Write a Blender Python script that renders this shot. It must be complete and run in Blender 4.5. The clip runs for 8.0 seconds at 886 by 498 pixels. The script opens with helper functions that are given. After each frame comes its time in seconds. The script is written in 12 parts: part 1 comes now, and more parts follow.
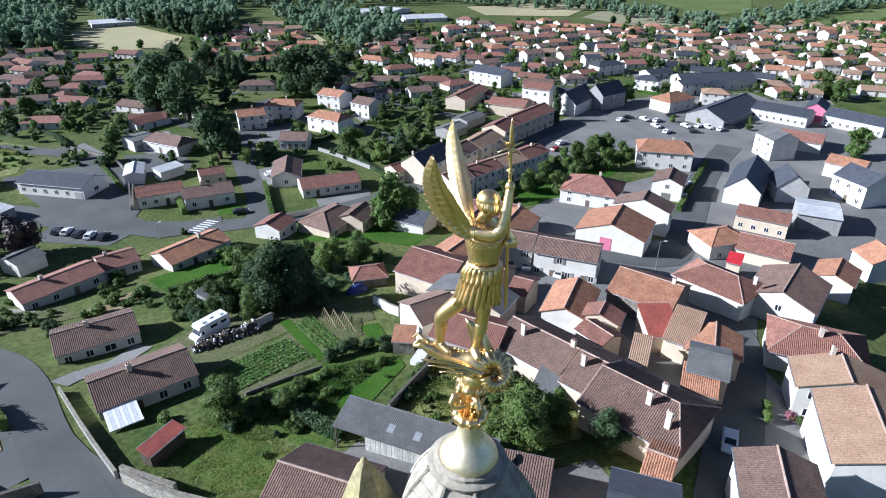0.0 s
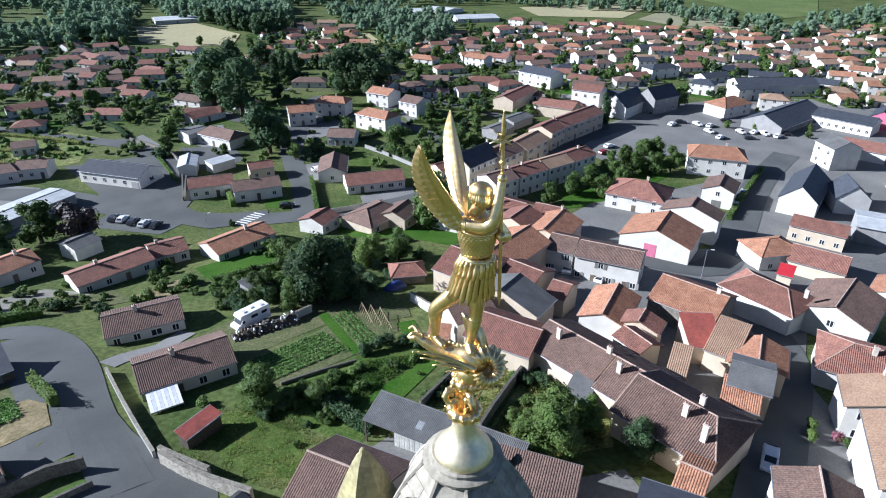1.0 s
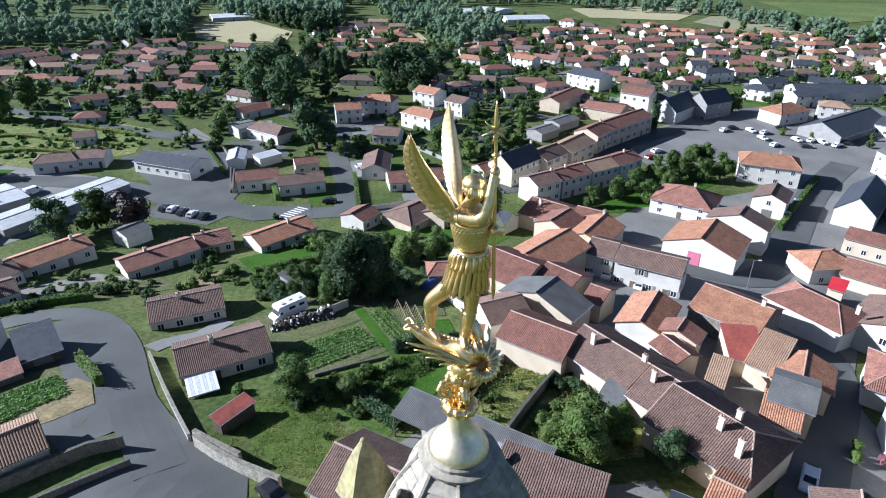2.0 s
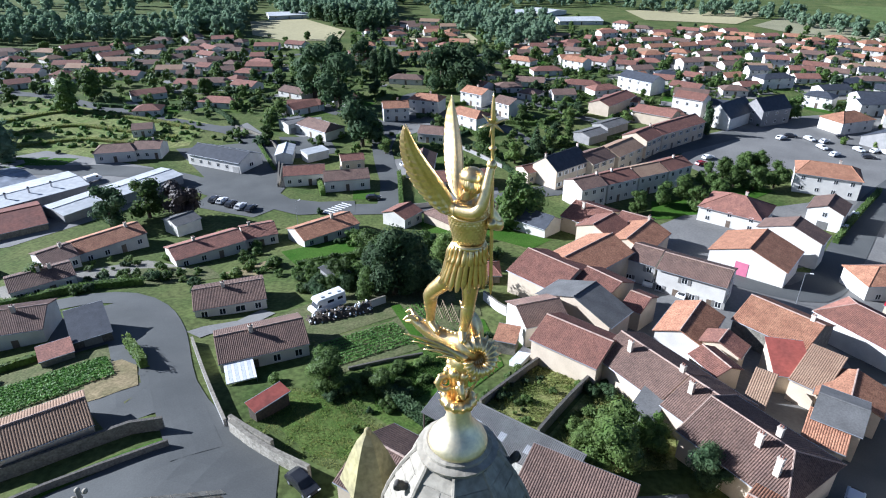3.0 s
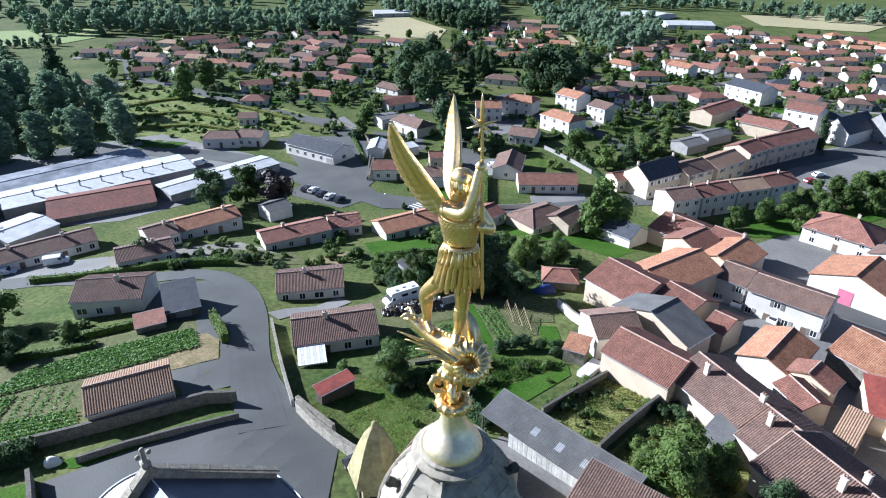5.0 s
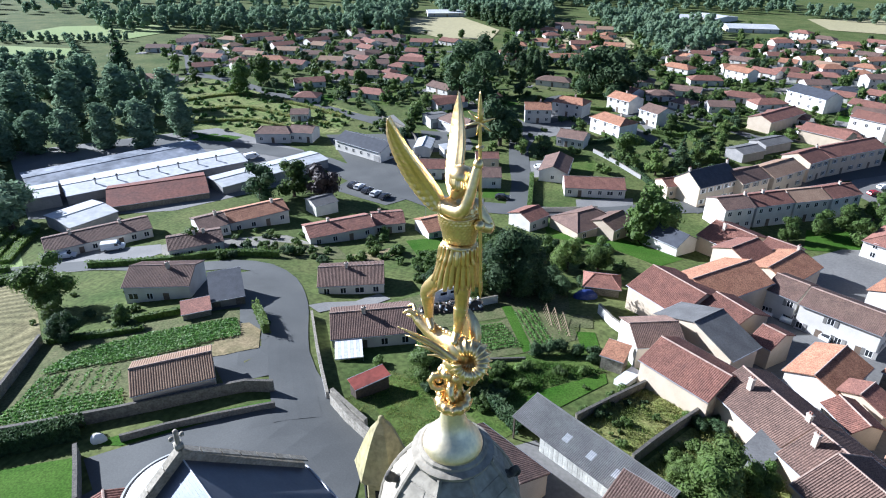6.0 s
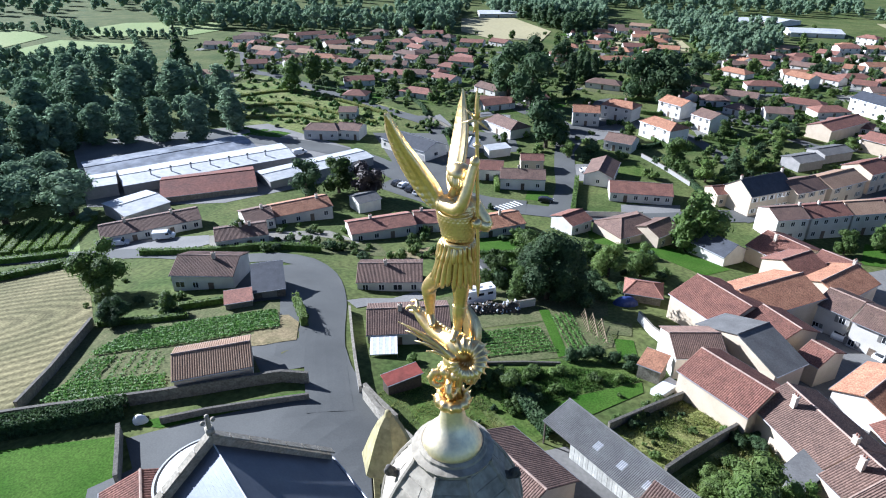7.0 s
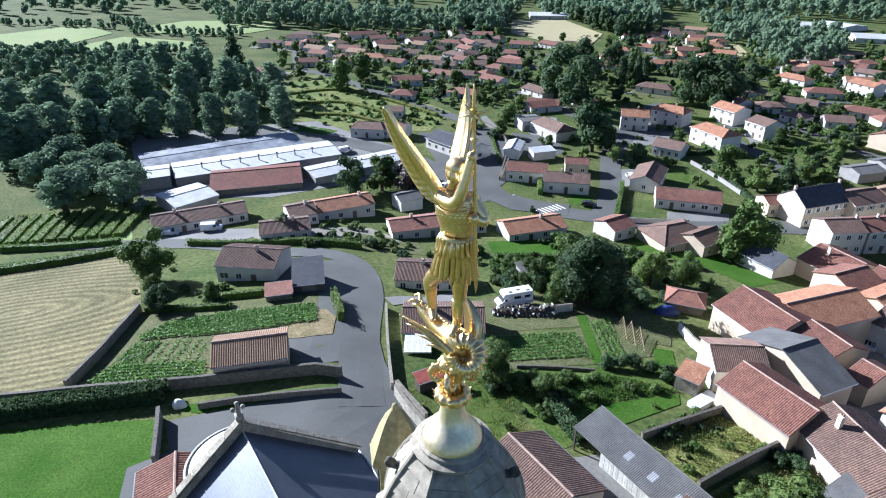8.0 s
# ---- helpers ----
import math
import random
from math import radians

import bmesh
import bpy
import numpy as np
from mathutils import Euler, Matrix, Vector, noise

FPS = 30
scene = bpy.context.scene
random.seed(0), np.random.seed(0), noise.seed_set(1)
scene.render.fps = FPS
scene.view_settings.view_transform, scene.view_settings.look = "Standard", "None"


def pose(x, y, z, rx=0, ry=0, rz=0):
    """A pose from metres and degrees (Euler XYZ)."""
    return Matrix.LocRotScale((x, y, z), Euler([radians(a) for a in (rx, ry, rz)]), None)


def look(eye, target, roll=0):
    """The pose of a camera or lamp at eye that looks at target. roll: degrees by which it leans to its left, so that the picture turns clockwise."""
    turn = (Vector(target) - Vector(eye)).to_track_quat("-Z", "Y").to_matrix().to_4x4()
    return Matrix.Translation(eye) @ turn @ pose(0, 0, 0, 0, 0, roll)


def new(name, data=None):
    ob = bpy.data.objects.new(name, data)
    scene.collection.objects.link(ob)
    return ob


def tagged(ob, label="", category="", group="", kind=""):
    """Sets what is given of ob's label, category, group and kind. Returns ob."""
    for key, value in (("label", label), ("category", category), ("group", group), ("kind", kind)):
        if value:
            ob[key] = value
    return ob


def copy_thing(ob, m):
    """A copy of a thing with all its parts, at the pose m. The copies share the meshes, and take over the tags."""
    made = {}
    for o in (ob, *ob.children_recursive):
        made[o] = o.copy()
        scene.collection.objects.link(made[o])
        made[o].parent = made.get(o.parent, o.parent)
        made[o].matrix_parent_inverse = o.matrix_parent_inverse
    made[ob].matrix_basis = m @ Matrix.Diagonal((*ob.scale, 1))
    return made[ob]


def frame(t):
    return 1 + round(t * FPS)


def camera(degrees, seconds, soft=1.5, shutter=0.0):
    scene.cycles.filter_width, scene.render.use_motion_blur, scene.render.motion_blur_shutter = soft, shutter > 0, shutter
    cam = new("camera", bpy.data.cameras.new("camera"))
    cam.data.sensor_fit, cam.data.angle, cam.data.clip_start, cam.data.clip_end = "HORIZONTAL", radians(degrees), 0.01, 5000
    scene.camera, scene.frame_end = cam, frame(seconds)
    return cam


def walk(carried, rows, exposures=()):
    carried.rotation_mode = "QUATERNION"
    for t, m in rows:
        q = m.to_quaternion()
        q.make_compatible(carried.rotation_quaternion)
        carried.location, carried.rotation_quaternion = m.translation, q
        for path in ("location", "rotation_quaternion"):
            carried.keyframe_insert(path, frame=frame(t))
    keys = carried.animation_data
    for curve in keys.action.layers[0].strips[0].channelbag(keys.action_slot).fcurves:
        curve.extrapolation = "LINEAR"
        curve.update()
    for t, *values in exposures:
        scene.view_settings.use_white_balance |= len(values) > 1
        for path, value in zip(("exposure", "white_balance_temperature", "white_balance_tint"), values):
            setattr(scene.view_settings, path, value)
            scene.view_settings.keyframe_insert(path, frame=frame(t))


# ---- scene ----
cam = camera(71.3, 8.0, soft=1.1)
PATH = [
    (0, 0.000, -10.572, 50.400, 3.149, -27.870, -0.004),
    (0.5, 0.500, -10.525, 50.295, 5.489, -27.866, 0.022),
    (1, 0.977, -10.464, 50.210, 7.805, -27.841, 0.043),
    (1.5, 1.439, -10.398, 50.139, 10.028, -27.827, 0.026),
    (3, 2.750, -10.226, 49.939, 16.894, -27.774, -0.044),
    (3.5, 3.170, -10.074, 49.917, 19.202, -27.766, -0.032),
    (4, 3.574, -9.878, 49.931, 21.472, -27.778, 0.000),
    (4.5, 3.975, -9.672, 49.915, 23.671, -27.778, -0.008),
    (6, 5.126, -9.056, 49.826, 30.760, -27.756, -0.022),
    (6.5, 5.496, -8.856, 49.803, 33.053, -27.757, -0.019),
    (7, 5.857, -8.645, 49.781, 35.335, -27.720, -0.011),
    (7.5, 6.209, -8.435, 49.744, 37.617, -27.682, 0.004),
    (8, 6.570, -8.224, 49.690, 39.834, -27.622, -0.003),
]
walk(cam, [(t, pose(x, y, z, 90 + pitch, roll, yaw)) for t, x, y, z, yaw, pitch, roll in PATH],
     exposures=[(0, 1.16, 5400, 11), (3, 1.30, 5400, 11), (8, 1.50, 5420, 12)])

# ---- daylight: clear morning sky and one sun ----
SUN_AZ, SUN_EL = 185.0, 26.0  # degrees from +x towards +y, and above the horizon
world = bpy.data.worlds.new("world")
scene.world = world
world.use_nodes = True
wn = world.node_tree.nodes
sky = wn.new("ShaderNodeTexSky")
sky.sky_type, sky.sun_disc = "NISHITA", False
sky.sun_elevation, sky.sun_rotation = radians(SUN_EL), radians(90.0 - SUN_AZ)
sky.air_density, sky.dust_density = 0.5, 0.4
wn["Background"].inputs[1].default_value = 0.05
world.node_tree.links.new(sky.outputs[0], wn["Background"].inputs[0])
sun = new("sun", bpy.data.lights.new("sun", "SUN"))
sun.data.energy, sun.data.angle, sun.data.color = 5.0, radians(0.5), (1.0, 0.96, 0.90)
to_sun = Vector((math.cos(radians(SUN_AZ)) * math.cos(radians(SUN_EL)), math.sin(radians(SUN_AZ)) * math.cos(radians(SUN_EL)), math.sin(radians(SUN_EL))))
sun.matrix_world = look(to_sun * 300, (0, 0, 0))
# ---- materials ----
def mat(name, c1, c2, scale=1.0, rough=0.85, metal=0.0, bump=0.0, bscale=20.0, vary=0.0, fine=0.25, spec=0.3, thin=0.0):
    """Two colours mixed by a coarse and a fine noise, in metres; vary shifts the value from object to object."""
    m = bpy.data.materials.new(name)
    m.use_nodes = True
    nt = m.node_tree
    N, L = nt.nodes, nt.links
    b = N["Principled BSDF"]
    b.inputs["Roughness"].default_value, b.inputs["Metallic"].default_value = rough, metal
    b.inputs["Specular IOR Level"].default_value = spec
    geo = N.new("ShaderNodeNewGeometry")
    n1, n2 = N.new("ShaderNodeTexNoise"), N.new("ShaderNodeTexNoise")
    n1.inputs["Scale"].default_value, n1.inputs["Detail"].default_value = scale, 4
    n2.inputs["Scale"].default_value, n2.inputs["Detail"].default_value = bscale, 3
    for n in (n1, n2):
        L.new(geo.outputs["Position"], n.inputs["Vector"])
    r1 = N.new("ShaderNodeMapRange")
    r1.inputs[1].default_value, r1.inputs[2].default_value = 0.32, 0.68
    L.new(n1.outputs[0], r1.inputs[0])
    mx = N.new("ShaderNodeMix")
    mx.data_type = "RGBA"
    mx.inputs[6].default_value, mx.inputs[7].default_value = (*c1, 1), (*c2, 1)
    L.new(r1.outputs[0], mx.inputs[0])
    hs = N.new("ShaderNodeHueSaturation")
    r2 = N.new("ShaderNodeMapRange")
    r2.inputs[1].default_value, r2.inputs[2].default_value = 0.3, 0.7
    r2.inputs[3].default_value, r2.inputs[4].default_value = 1 - fine, 1 + fine
    L.new(n2.outputs[0], r2.inputs[0])
    val = r2.outputs[0]
    if vary:
        oi = N.new("ShaderNodeObjectInfo")
        rv = N.new("ShaderNodeMapRange")
        rv.inputs[3].default_value, rv.inputs[4].default_value = 1 - vary, 1 + vary
        L.new(oi.outputs["Random"], rv.inputs[0])
        mu = N.new("ShaderNodeMath")
        mu.operation = "MULTIPLY"
        L.new(rv.outputs[0], mu.inputs[0]), L.new(val, mu.inputs[1])
        val = mu.outputs[0]
    L.new(val, hs.inputs["Value"])
    L.new(mx.outputs[2], hs.inputs["Color"])
    L.new(hs.outputs[0], b.inputs["Base Color"])
    if bump:
        bp = N.new("ShaderNodeBump")
        bp.inputs["Strength"].default_value, bp.inputs["Distance"].default_value = 0.6, bump
        L.new(n2.outputs[0], bp.inputs["Height"])
        L.new(bp.outputs[0], b.inputs["Normal"])
    if thin:  # light passes through leaf blades
        tr, ms = N.new("ShaderNodeBsdfTranslucent"), N.new("ShaderNodeMixShader")
        ms.inputs[0].default_value = thin
        L.new(hs.outputs[0], tr.inputs[0])
        L.new(b.outputs[0], ms.inputs[1]), L.new(tr.outputs[0], ms.inputs[2])
        L.new(ms.outputs[0], N["Material Output"].inputs[0])
    return m


M_GRASS = mat("rough_grass", (0.052, 0.080, 0.022), (0.105, 0.120, 0.042), 0.09, 0.95, bump=0.10, bscale=1.3, fine=0.35, spec=0.1)
M_LAWN = mat("mown_lawn", (0.030, 0.082, 0.008), (0.058, 0.112, 0.018), 0.15, 0.95, bump=0.03, bscale=4.0, fine=0.35, spec=0.06)
M_HAY = mat("cut_hay_field", (0.20, 0.19, 0.115), (0.27, 0.255, 0.155), 0.05, 0.9, bump=0.05, bscale=2.5, fine=0.3)
M_WHEAT = mat("ripe_field", (0.30, 0.27, 0.15), (0.36, 0.32, 0.18), 0.02, 0.9, fine=0.12, bscale=0.6)
M_PASTURE = mat("pasture", (0.085, 0.125, 0.038), (0.140, 0.165, 0.060), 0.03, 0.95, fine=0.25, bscale=0.6, spec=0.1)
M_SOIL = mat("garden_soil", (0.078, 0.092, 0.038), (0.118, 0.118, 0.058), 0.5, 0.95, bump=0.06, bscale=3.0, fine=0.35, spec=0.1)
M_ASPH = mat("asphalt", (0.071, 0.074, 0.073), (0.100, 0.103, 0.100), 0.10, 0.85, bump=0.01, bscale=6.0, fine=0.10)
M_PAVE = mat("pale_paving", (0.15, 0.148, 0.143), (0.20, 0.195, 0.185), 0.12, 0.85, bump=0.01, bscale=3.0, fine=0.12)
M_PAINT = mat("road_paint", (0.70, 0.70, 0.68), (0.60, 0.60, 0.58), 2.0, 0.7)
M_WALL = mat("white_render", (0.65, 0.625, 0.575), (0.55, 0.525, 0.48), 0.5, 0.9, bump=0.01, bscale=8.0, vary=0.10, fine=0.05)
M_CREAM = mat("cream_render", (0.56, 0.47, 0.36), (0.48, 0.40, 0.30), 0.5, 0.9, bump=0.01, bscale=8.0, vary=0.12, fine=0.07)
M_STONE = mat("rubble_stone", (0.235, 0.215, 0.175), (0.150, 0.137, 0.112), 1.3, 0.95, bump=0.06, bscale=4.0, vary=0.10, fine=0.3)
M_GREYW = mat("grey_blockwork", (0.30, 0.29, 0.28), (0.24, 0.235, 0.23), 0.7, 0.95, bump=0.01, bscale=5.0, vary=0.10, fine=0.1)
M_TILE = mat("red_clay_tile", (0.235, 0.112, 0.082), (0.165, 0.080, 0.062), 0.7, 0.85, bump=0.02, bscale=5.0, vary=0.18, fine=0.44)
M_BROWN = mat("brown_clay_tile", (0.172, 0.110, 0.086), (0.122, 0.080, 0.065), 0.6, 0.85, bump=0.02, bscale=5.0, vary=0.14, fine=0.40)
M_ORANGE = mat("orange_clay_tile", (0.345, 0.175, 0.105), (0.24, 0.115, 0.070), 0.7, 0.85, bump=0.02, bscale=5.0, vary=0.16, fine=0.44)
M_PALE = mat("pale_weathered_tile", (0.29, 0.195, 0.130), (0.235, 0.150, 0.100), 0.35, 0.9, bump=0.02, bscale=5.0, vary=0.12, fine=0.28)
M_SLATE = mat("blue_grey_slate", (0.060, 0.066, 0.080), (0.042, 0.046, 0.056), 0.8, 0.6, bump=0.01, bscale=6.0, vary=0.15, fine=0.2)
M_FIBRE = mat("fibre_cement_sheet", (0.135, 0.134, 0.132), (0.095, 0.094, 0.093), 0.5, 0.9, bump=0.01, bscale=5.0, vary=0.12, fine=0.15)
M_METALR = mat("pale_sheet_metal", (0.50, 0.51, 0.51), (0.40, 0.41, 0.42), 0.12, 0.6, bump=0.0, bscale=0.7, vary=0.08, fine=0.14)
M_GLASS = mat("window_glass", (0.018, 0.021, 0.026), (0.030, 0.034, 0.040), 0.8, 0.12, spec=0.6, fine=0.1)
M_FRAME = mat("white_joinery", (0.74, 0.73, 0.71), (0.68, 0.67, 0.65), 2.0, 0.6, fine=0.05)
M_SHUT = mat("painted_shutter", (0.30, 0.29, 0.27), (0.24, 0.23, 0.22), 2.0, 0.7, vary=0.5, fine=0.08)
M_DOOR = mat("painted_door", (0.16, 0.12, 0.09), (0.11, 0.085, 0.065), 2.0, 0.7, vary=0.4, fine=0.1)
M_CHIM = mat("chimney_render", (0.60, 0.54, 0.46), (0.46, 0.40, 0.33), 1.5, 0.95, vary=0.12, fine=0.12)
M_GUTTER = mat("zinc", (0.36, 0.37, 0.39), (0.30, 0.31, 0.33), 1.0, 0.5, metal=0.6, fine=0.1)
M_LEAF = mat("tree_leaves", (0.070, 0.120, 0.030), (0.125, 0.185, 0.052), 0.35, 0.6, vary=0.25, fine=0.45, bscale=2.2, spec=0.25, thin=0.5)
M_LEAF2 = mat("light_leaves", (0.100, 0.165, 0.038), (0.160, 0.215, 0.062), 0.35, 0.6, vary=0.2, fine=0.45, bscale=2.2, spec=0.25, thin=0.45)
M_DARK = mat("conifer_needles", (0.042, 0.080, 0.034), (0.075, 0.115, 0.050), 0.35, 0.7, vary=0.2, fine=0.45, bscale=2.2, spec=0.2, thin=0.4)
M_PLUM = mat("copper_leaves", (0.030, 0.022, 0.020), (0.050, 0.034, 0.028), 0.35, 0.6, vary=0.1, fine=0.4, bscale=2.2)
M_CROP = mat("crop_leaves", (0.105, 0.225, 0.045), (0.170, 0.300, 0.075), 0.5, 0.6, fine=0.4, bscale=3.0, thin=0.5)
M_BARK = mat("bark", (0.085, 0.065, 0.048), (0.055, 0.042, 0.032), 2.0, 0.95, bump=0.02, bscale=8.0, fine=0.3)
M_CHST = mat("church_granite", (0.36, 0.33, 0.27), (0.24, 0.215, 0.17), 0.9, 0.9, bump=0.03, bscale=5.0, fine=0.25)
M_GOLD = mat("gilded_copper", (1.0, 0.77, 0.40), (0.93, 0.66, 0.30), 2.0, 0.34, metal=1.0, bump=0.006, bscale=16.0, fine=0.12)
M_GOLDP = mat("pale_gilding", (0.93, 0.84, 0.62), (0.87, 0.75, 0.50), 1.2, 0.50, metal=1.0, bump=0.01, bscale=10.0, fine=0.10)
M_ROOFCH = mat("church_slate", (0.150, 0.162, 0.195), (0.125, 0.136, 0.165), 0.5, 0.55, metal=0.85, bump=0.003, bscale=5.0, fine=0.06)
M_CAR = mat("car_paint", (0.70, 0.70, 0.71), (0.66, 0.66, 0.67), 1.0, 0.25, vary=0.2, fine=0.02, spec=0.6)
M_CARD = mat("dark_car_paint", (0.03, 0.032, 0.038), (0.045, 0.047, 0.055), 1.0, 0.25, vary=0.5, fine=0.02, spec=0.6)
M_RUBBER = mat("tyre_rubber", (0.02, 0.02, 0.02), (0.03, 0.03, 0.03), 3.0, 0.9)
M_REDMET = mat("red_painted_sheet", (0.30, 0.078, 0.058), (0.225, 0.062, 0.048), 0.5, 0.75, bump=0.0, bscale=2.0, vary=0.05, fine=0.2)
M_DKST = mat("weathered_dark_stone", (0.07, 0.065, 0.06), (0.13, 0.12, 0.10), 3.0, 0.9, bump=0.02, bscale=8.0, fine=0.3)
M_LICHEN = mat("lichened_stone", (0.36, 0.32, 0.16), (0.26, 0.23, 0.13), 1.3, 0.95, bump=0.02, bscale=6.0, fine=0.25)
M_VOID = mat("dark_opening", (0.012, 0.012, 0.012), (0.018, 0.018, 0.018), 2.0, 0.9)
M_TOWN = mat("town_paving", (0.130, 0.127, 0.121), (0.185, 0.180, 0.170), 0.09, 0.85, bump=0.01, bscale=2.0, fine=0.14)
M_LAWN2 = mat("rough_lawn", (0.046, 0.084, 0.016), (0.090, 0.122, 0.032), 0.35, 0.95, bump=0.06, bscale=3.0, fine=0.40, spec=0.08)
M_DRY = mat("overgrown_grass", (0.135, 0.170, 0.045), (0.230, 0.220, 0.085), 0.45, 0.95, bump=0.10, bscale=2.5, fine=0.45, spec=0.08)
M_PALEG = mat("pale_mown_grass", (0.19, 0.26, 0.10), (0.25, 0.29, 0.13), 0.02, 0.95, bscale=0.8, fine=0.15, spec=0.1)
M_SHEET = mat("pale_plastic_sheet", (0.62, 0.64, 0.66), (0.50, 0.52, 0.55), 2.0, 0.5, fine=0.15)
M_LOG = mat("split_logs", (0.10, 0.080, 0.062), (0.055, 0.046, 0.038), 3.0, 0.9, fine=0.3)
M_STAKE = mat("weathered_stake", (0.34, 0.27, 0.18), (0.26, 0.20, 0.13), 2.0, 0.9, fine=0.2)
M_BLUE = mat("blue_tarpaulin", (0.035, 0.060, 0.20), (0.028, 0.045, 0.15), 1.0, 0.5, bump=0.05, bscale=3.0, fine=0.2)
M_REDBR = mat("bright_red_panel", (0.50, 0.03, 0.04), (0.42, 0.025, 0.035), 1.0, 0.6, fine=0.05)
M_PINK = mat("pink_render", (0.55, 0.17, 0.26), (0.48, 0.14, 0.22), 0.8, 0.85, fine=0.06)
M_REDCAR = mat("red_car_paint", (0.30, 0.025, 0.03), (0.26, 0.02, 0.025), 1.0, 0.25, fine=0.02, spec=0.6)
M_WHITE = mat("white_paint", (0.78, 0.78, 0.78), (0.74, 0.74, 0.74), 1.0, 0.3, fine=0.02, spec=0.5)
M_FACB = mat("weathered_blue_sheet", (0.085, 0.100, 0.125), (0.27, 0.29, 0.33), 0.16, 0.55, bscale=0.5, vary=0.05, fine=0.25)
# paler and bluer than real leaves: distance haze is mixed into the colour
M_WOOD_HAZE = mat("hazed_woodland_leaves", (0.160, 0.235, 0.150), (0.235, 0.315, 0.205), 0.06, 0.9, fine=0.30, bscale=0.5, spec=0.0, thin=0.5)
M_WEED = mat("tall_weeds", (0.150, 0.210, 0.050), (0.270, 0.265, 0.095), 0.35, 0.8, fine=0.4, bscale=2.0, thin=0.5)


M_BANK = mat("rough_bank_grass", (0.100, 0.145, 0.040), (0.185, 0.190, 0.075), 0.12, 0.95, bump=0.10, bscale=1.2, fine=0.45, spec=0.08)
M_RUST = mat("rusty_roof_sheet", (0.190, 0.075, 0.055), (0.135, 0.060, 0.048), 0.25, 0.85, bscale=1.5, fine=0.25)
M_EARTH = mat("sandy_earth", (0.225, 0.180, 0.105), (0.150, 0.130, 0.070), 0.5, 0.95, bump=0.04, bscale=3.0, fine=0.3, spec=0.08)
M_RIDGE = mat("pale_ridge_mortar", (0.40, 0.30, 0.245), (0.30, 0.215, 0.175), 1.2, 0.9, fine=0.2, bscale=4.0)
M_BLOOM = mat("pink_blossom", (0.42, 0.10, 0.24), (0.16, 0.14, 0.06), 1.6, 0.8, fine=0.3, bscale=5.0, thin=0.3)
M_PALEST = mat("pale_rubble", (0.42, 0.39, 0.33), (0.25, 0.23, 0.19), 1.6, 0.95, bump=0.06, bscale=4.0, fine=0.35)
M_GRAVEL = mat("pale_gravel", (0.235, 0.220, 0.190), (0.165, 0.160, 0.140), 0.25, 0.95, bump=0.02, bscale=4.0, fine=0.25, spec=0.1)
M_GREENW = mat("lush_weeds", (0.060, 0.135, 0.022), (0.120, 0.190, 0.045), 0.5, 0.8, fine=0.4, bscale=2.0, thin=0.45)
M_PLASTIC = mat("dull_plastic_sheet", (0.34, 0.345, 0.36), (0.26, 0.265, 0.28), 1.5, 0.6, fine=0.12)
M_BOARD = mat("pale_barn_boards", (0.50, 0.50, 0.46), (0.36, 0.36, 0.33), 1.2, 0.85, bump=0.01, bscale=7.0, vary=0.18, fine=0.15)
M_HAYSW = mat("cut_hay_swaths", (0.125, 0.118, 0.060), (0.185, 0.165, 0.088), 0.10, 0.95, bscale=2.0, fine=0.38, spec=0.08)


def add_swaths(m, cx, cy, gap, turn):
    """Low ridges of cut grass, curving round a middle point."""
    nt = m.node_tree
    N, L = nt.nodes, nt.links
    geo = N.new("ShaderNodeNewGeometry")
    mp = N.new("ShaderNodeMapping")
    mp.vector_type = "TEXTURE"
    mp.inputs["Location"].default_value = (cx, cy, 0)
    mp.inputs["Rotation"].default_value = (0, 0, radians(turn))
    mp.inputs["Scale"].default_value = (2.4, 1.0, 1000.0)
    wv = N.new("ShaderNodeTexWave")
    wv.wave_type, wv.rings_direction = "RINGS", "SPHERICAL"
    wv.inputs["Scale"].default_value = 0.314 / gap
    wv.inputs["Distortion"].default_value, wv.inputs["Detail"].default_value, wv.inputs["Detail Scale"].default_value = 5.0, 4, 0.5
    L.new(geo.outputs["Position"], mp.inputs[0]), L.new(mp.outputs[0], wv.inputs[0])
    b = N["Principled BSDF"]
    src = b.inputs["Base Color"].links[0].from_socket
    mx = N.new("ShaderNodeMix")
    mx.data_type, mx.blend_type = "RGBA", "MULTIPLY"
    mx.inputs[0].default_value = 1.0
    rp = N.new("ShaderNodeMapRange")
    rp.inputs[3].default_value, rp.inputs[4].default_value = 0.70, 1.16
    L.new(wv.outputs[1], rp.inputs[0])
    L.new(src, mx.inputs[6]), L.new(rp.outputs[0], mx.inputs[7])
    L.new(mx.outputs[2], b.inputs["Base Color"])
    bp = N.new("ShaderNodeBump")
    bp.inputs["Distance"].default_value = 0.10
    L.new(wv.outputs[1], bp.inputs["Height"]), L.new(bp.outputs[0], b.inputs["Normal"])


add_swaths(M_HAYSW, -108.0, 13.0, 1.9, 48)
# ---- terrain and mesh helpers ----
def smooth(a):
    a = min(1.0, max(0.0, a))
    return a * a * (3 - 2 * a)


def soft_ramp(v, k=0.12):
    return v if v > 30 * k else k * math.log1p(math.exp(v / k))


def ground(x, y):
    """The height of the land: level round the church, then down a slope to the plain."""
    a = math.degrees(math.atan2(y, x))
    a = a + 360 if a < -90 else a
    u = (math.hypot(x, y) - 18 * smooth((a - 130) / 18) - 34) / 100
    return -18 * (soft_ramp(u) - soft_ramp(u - 1))


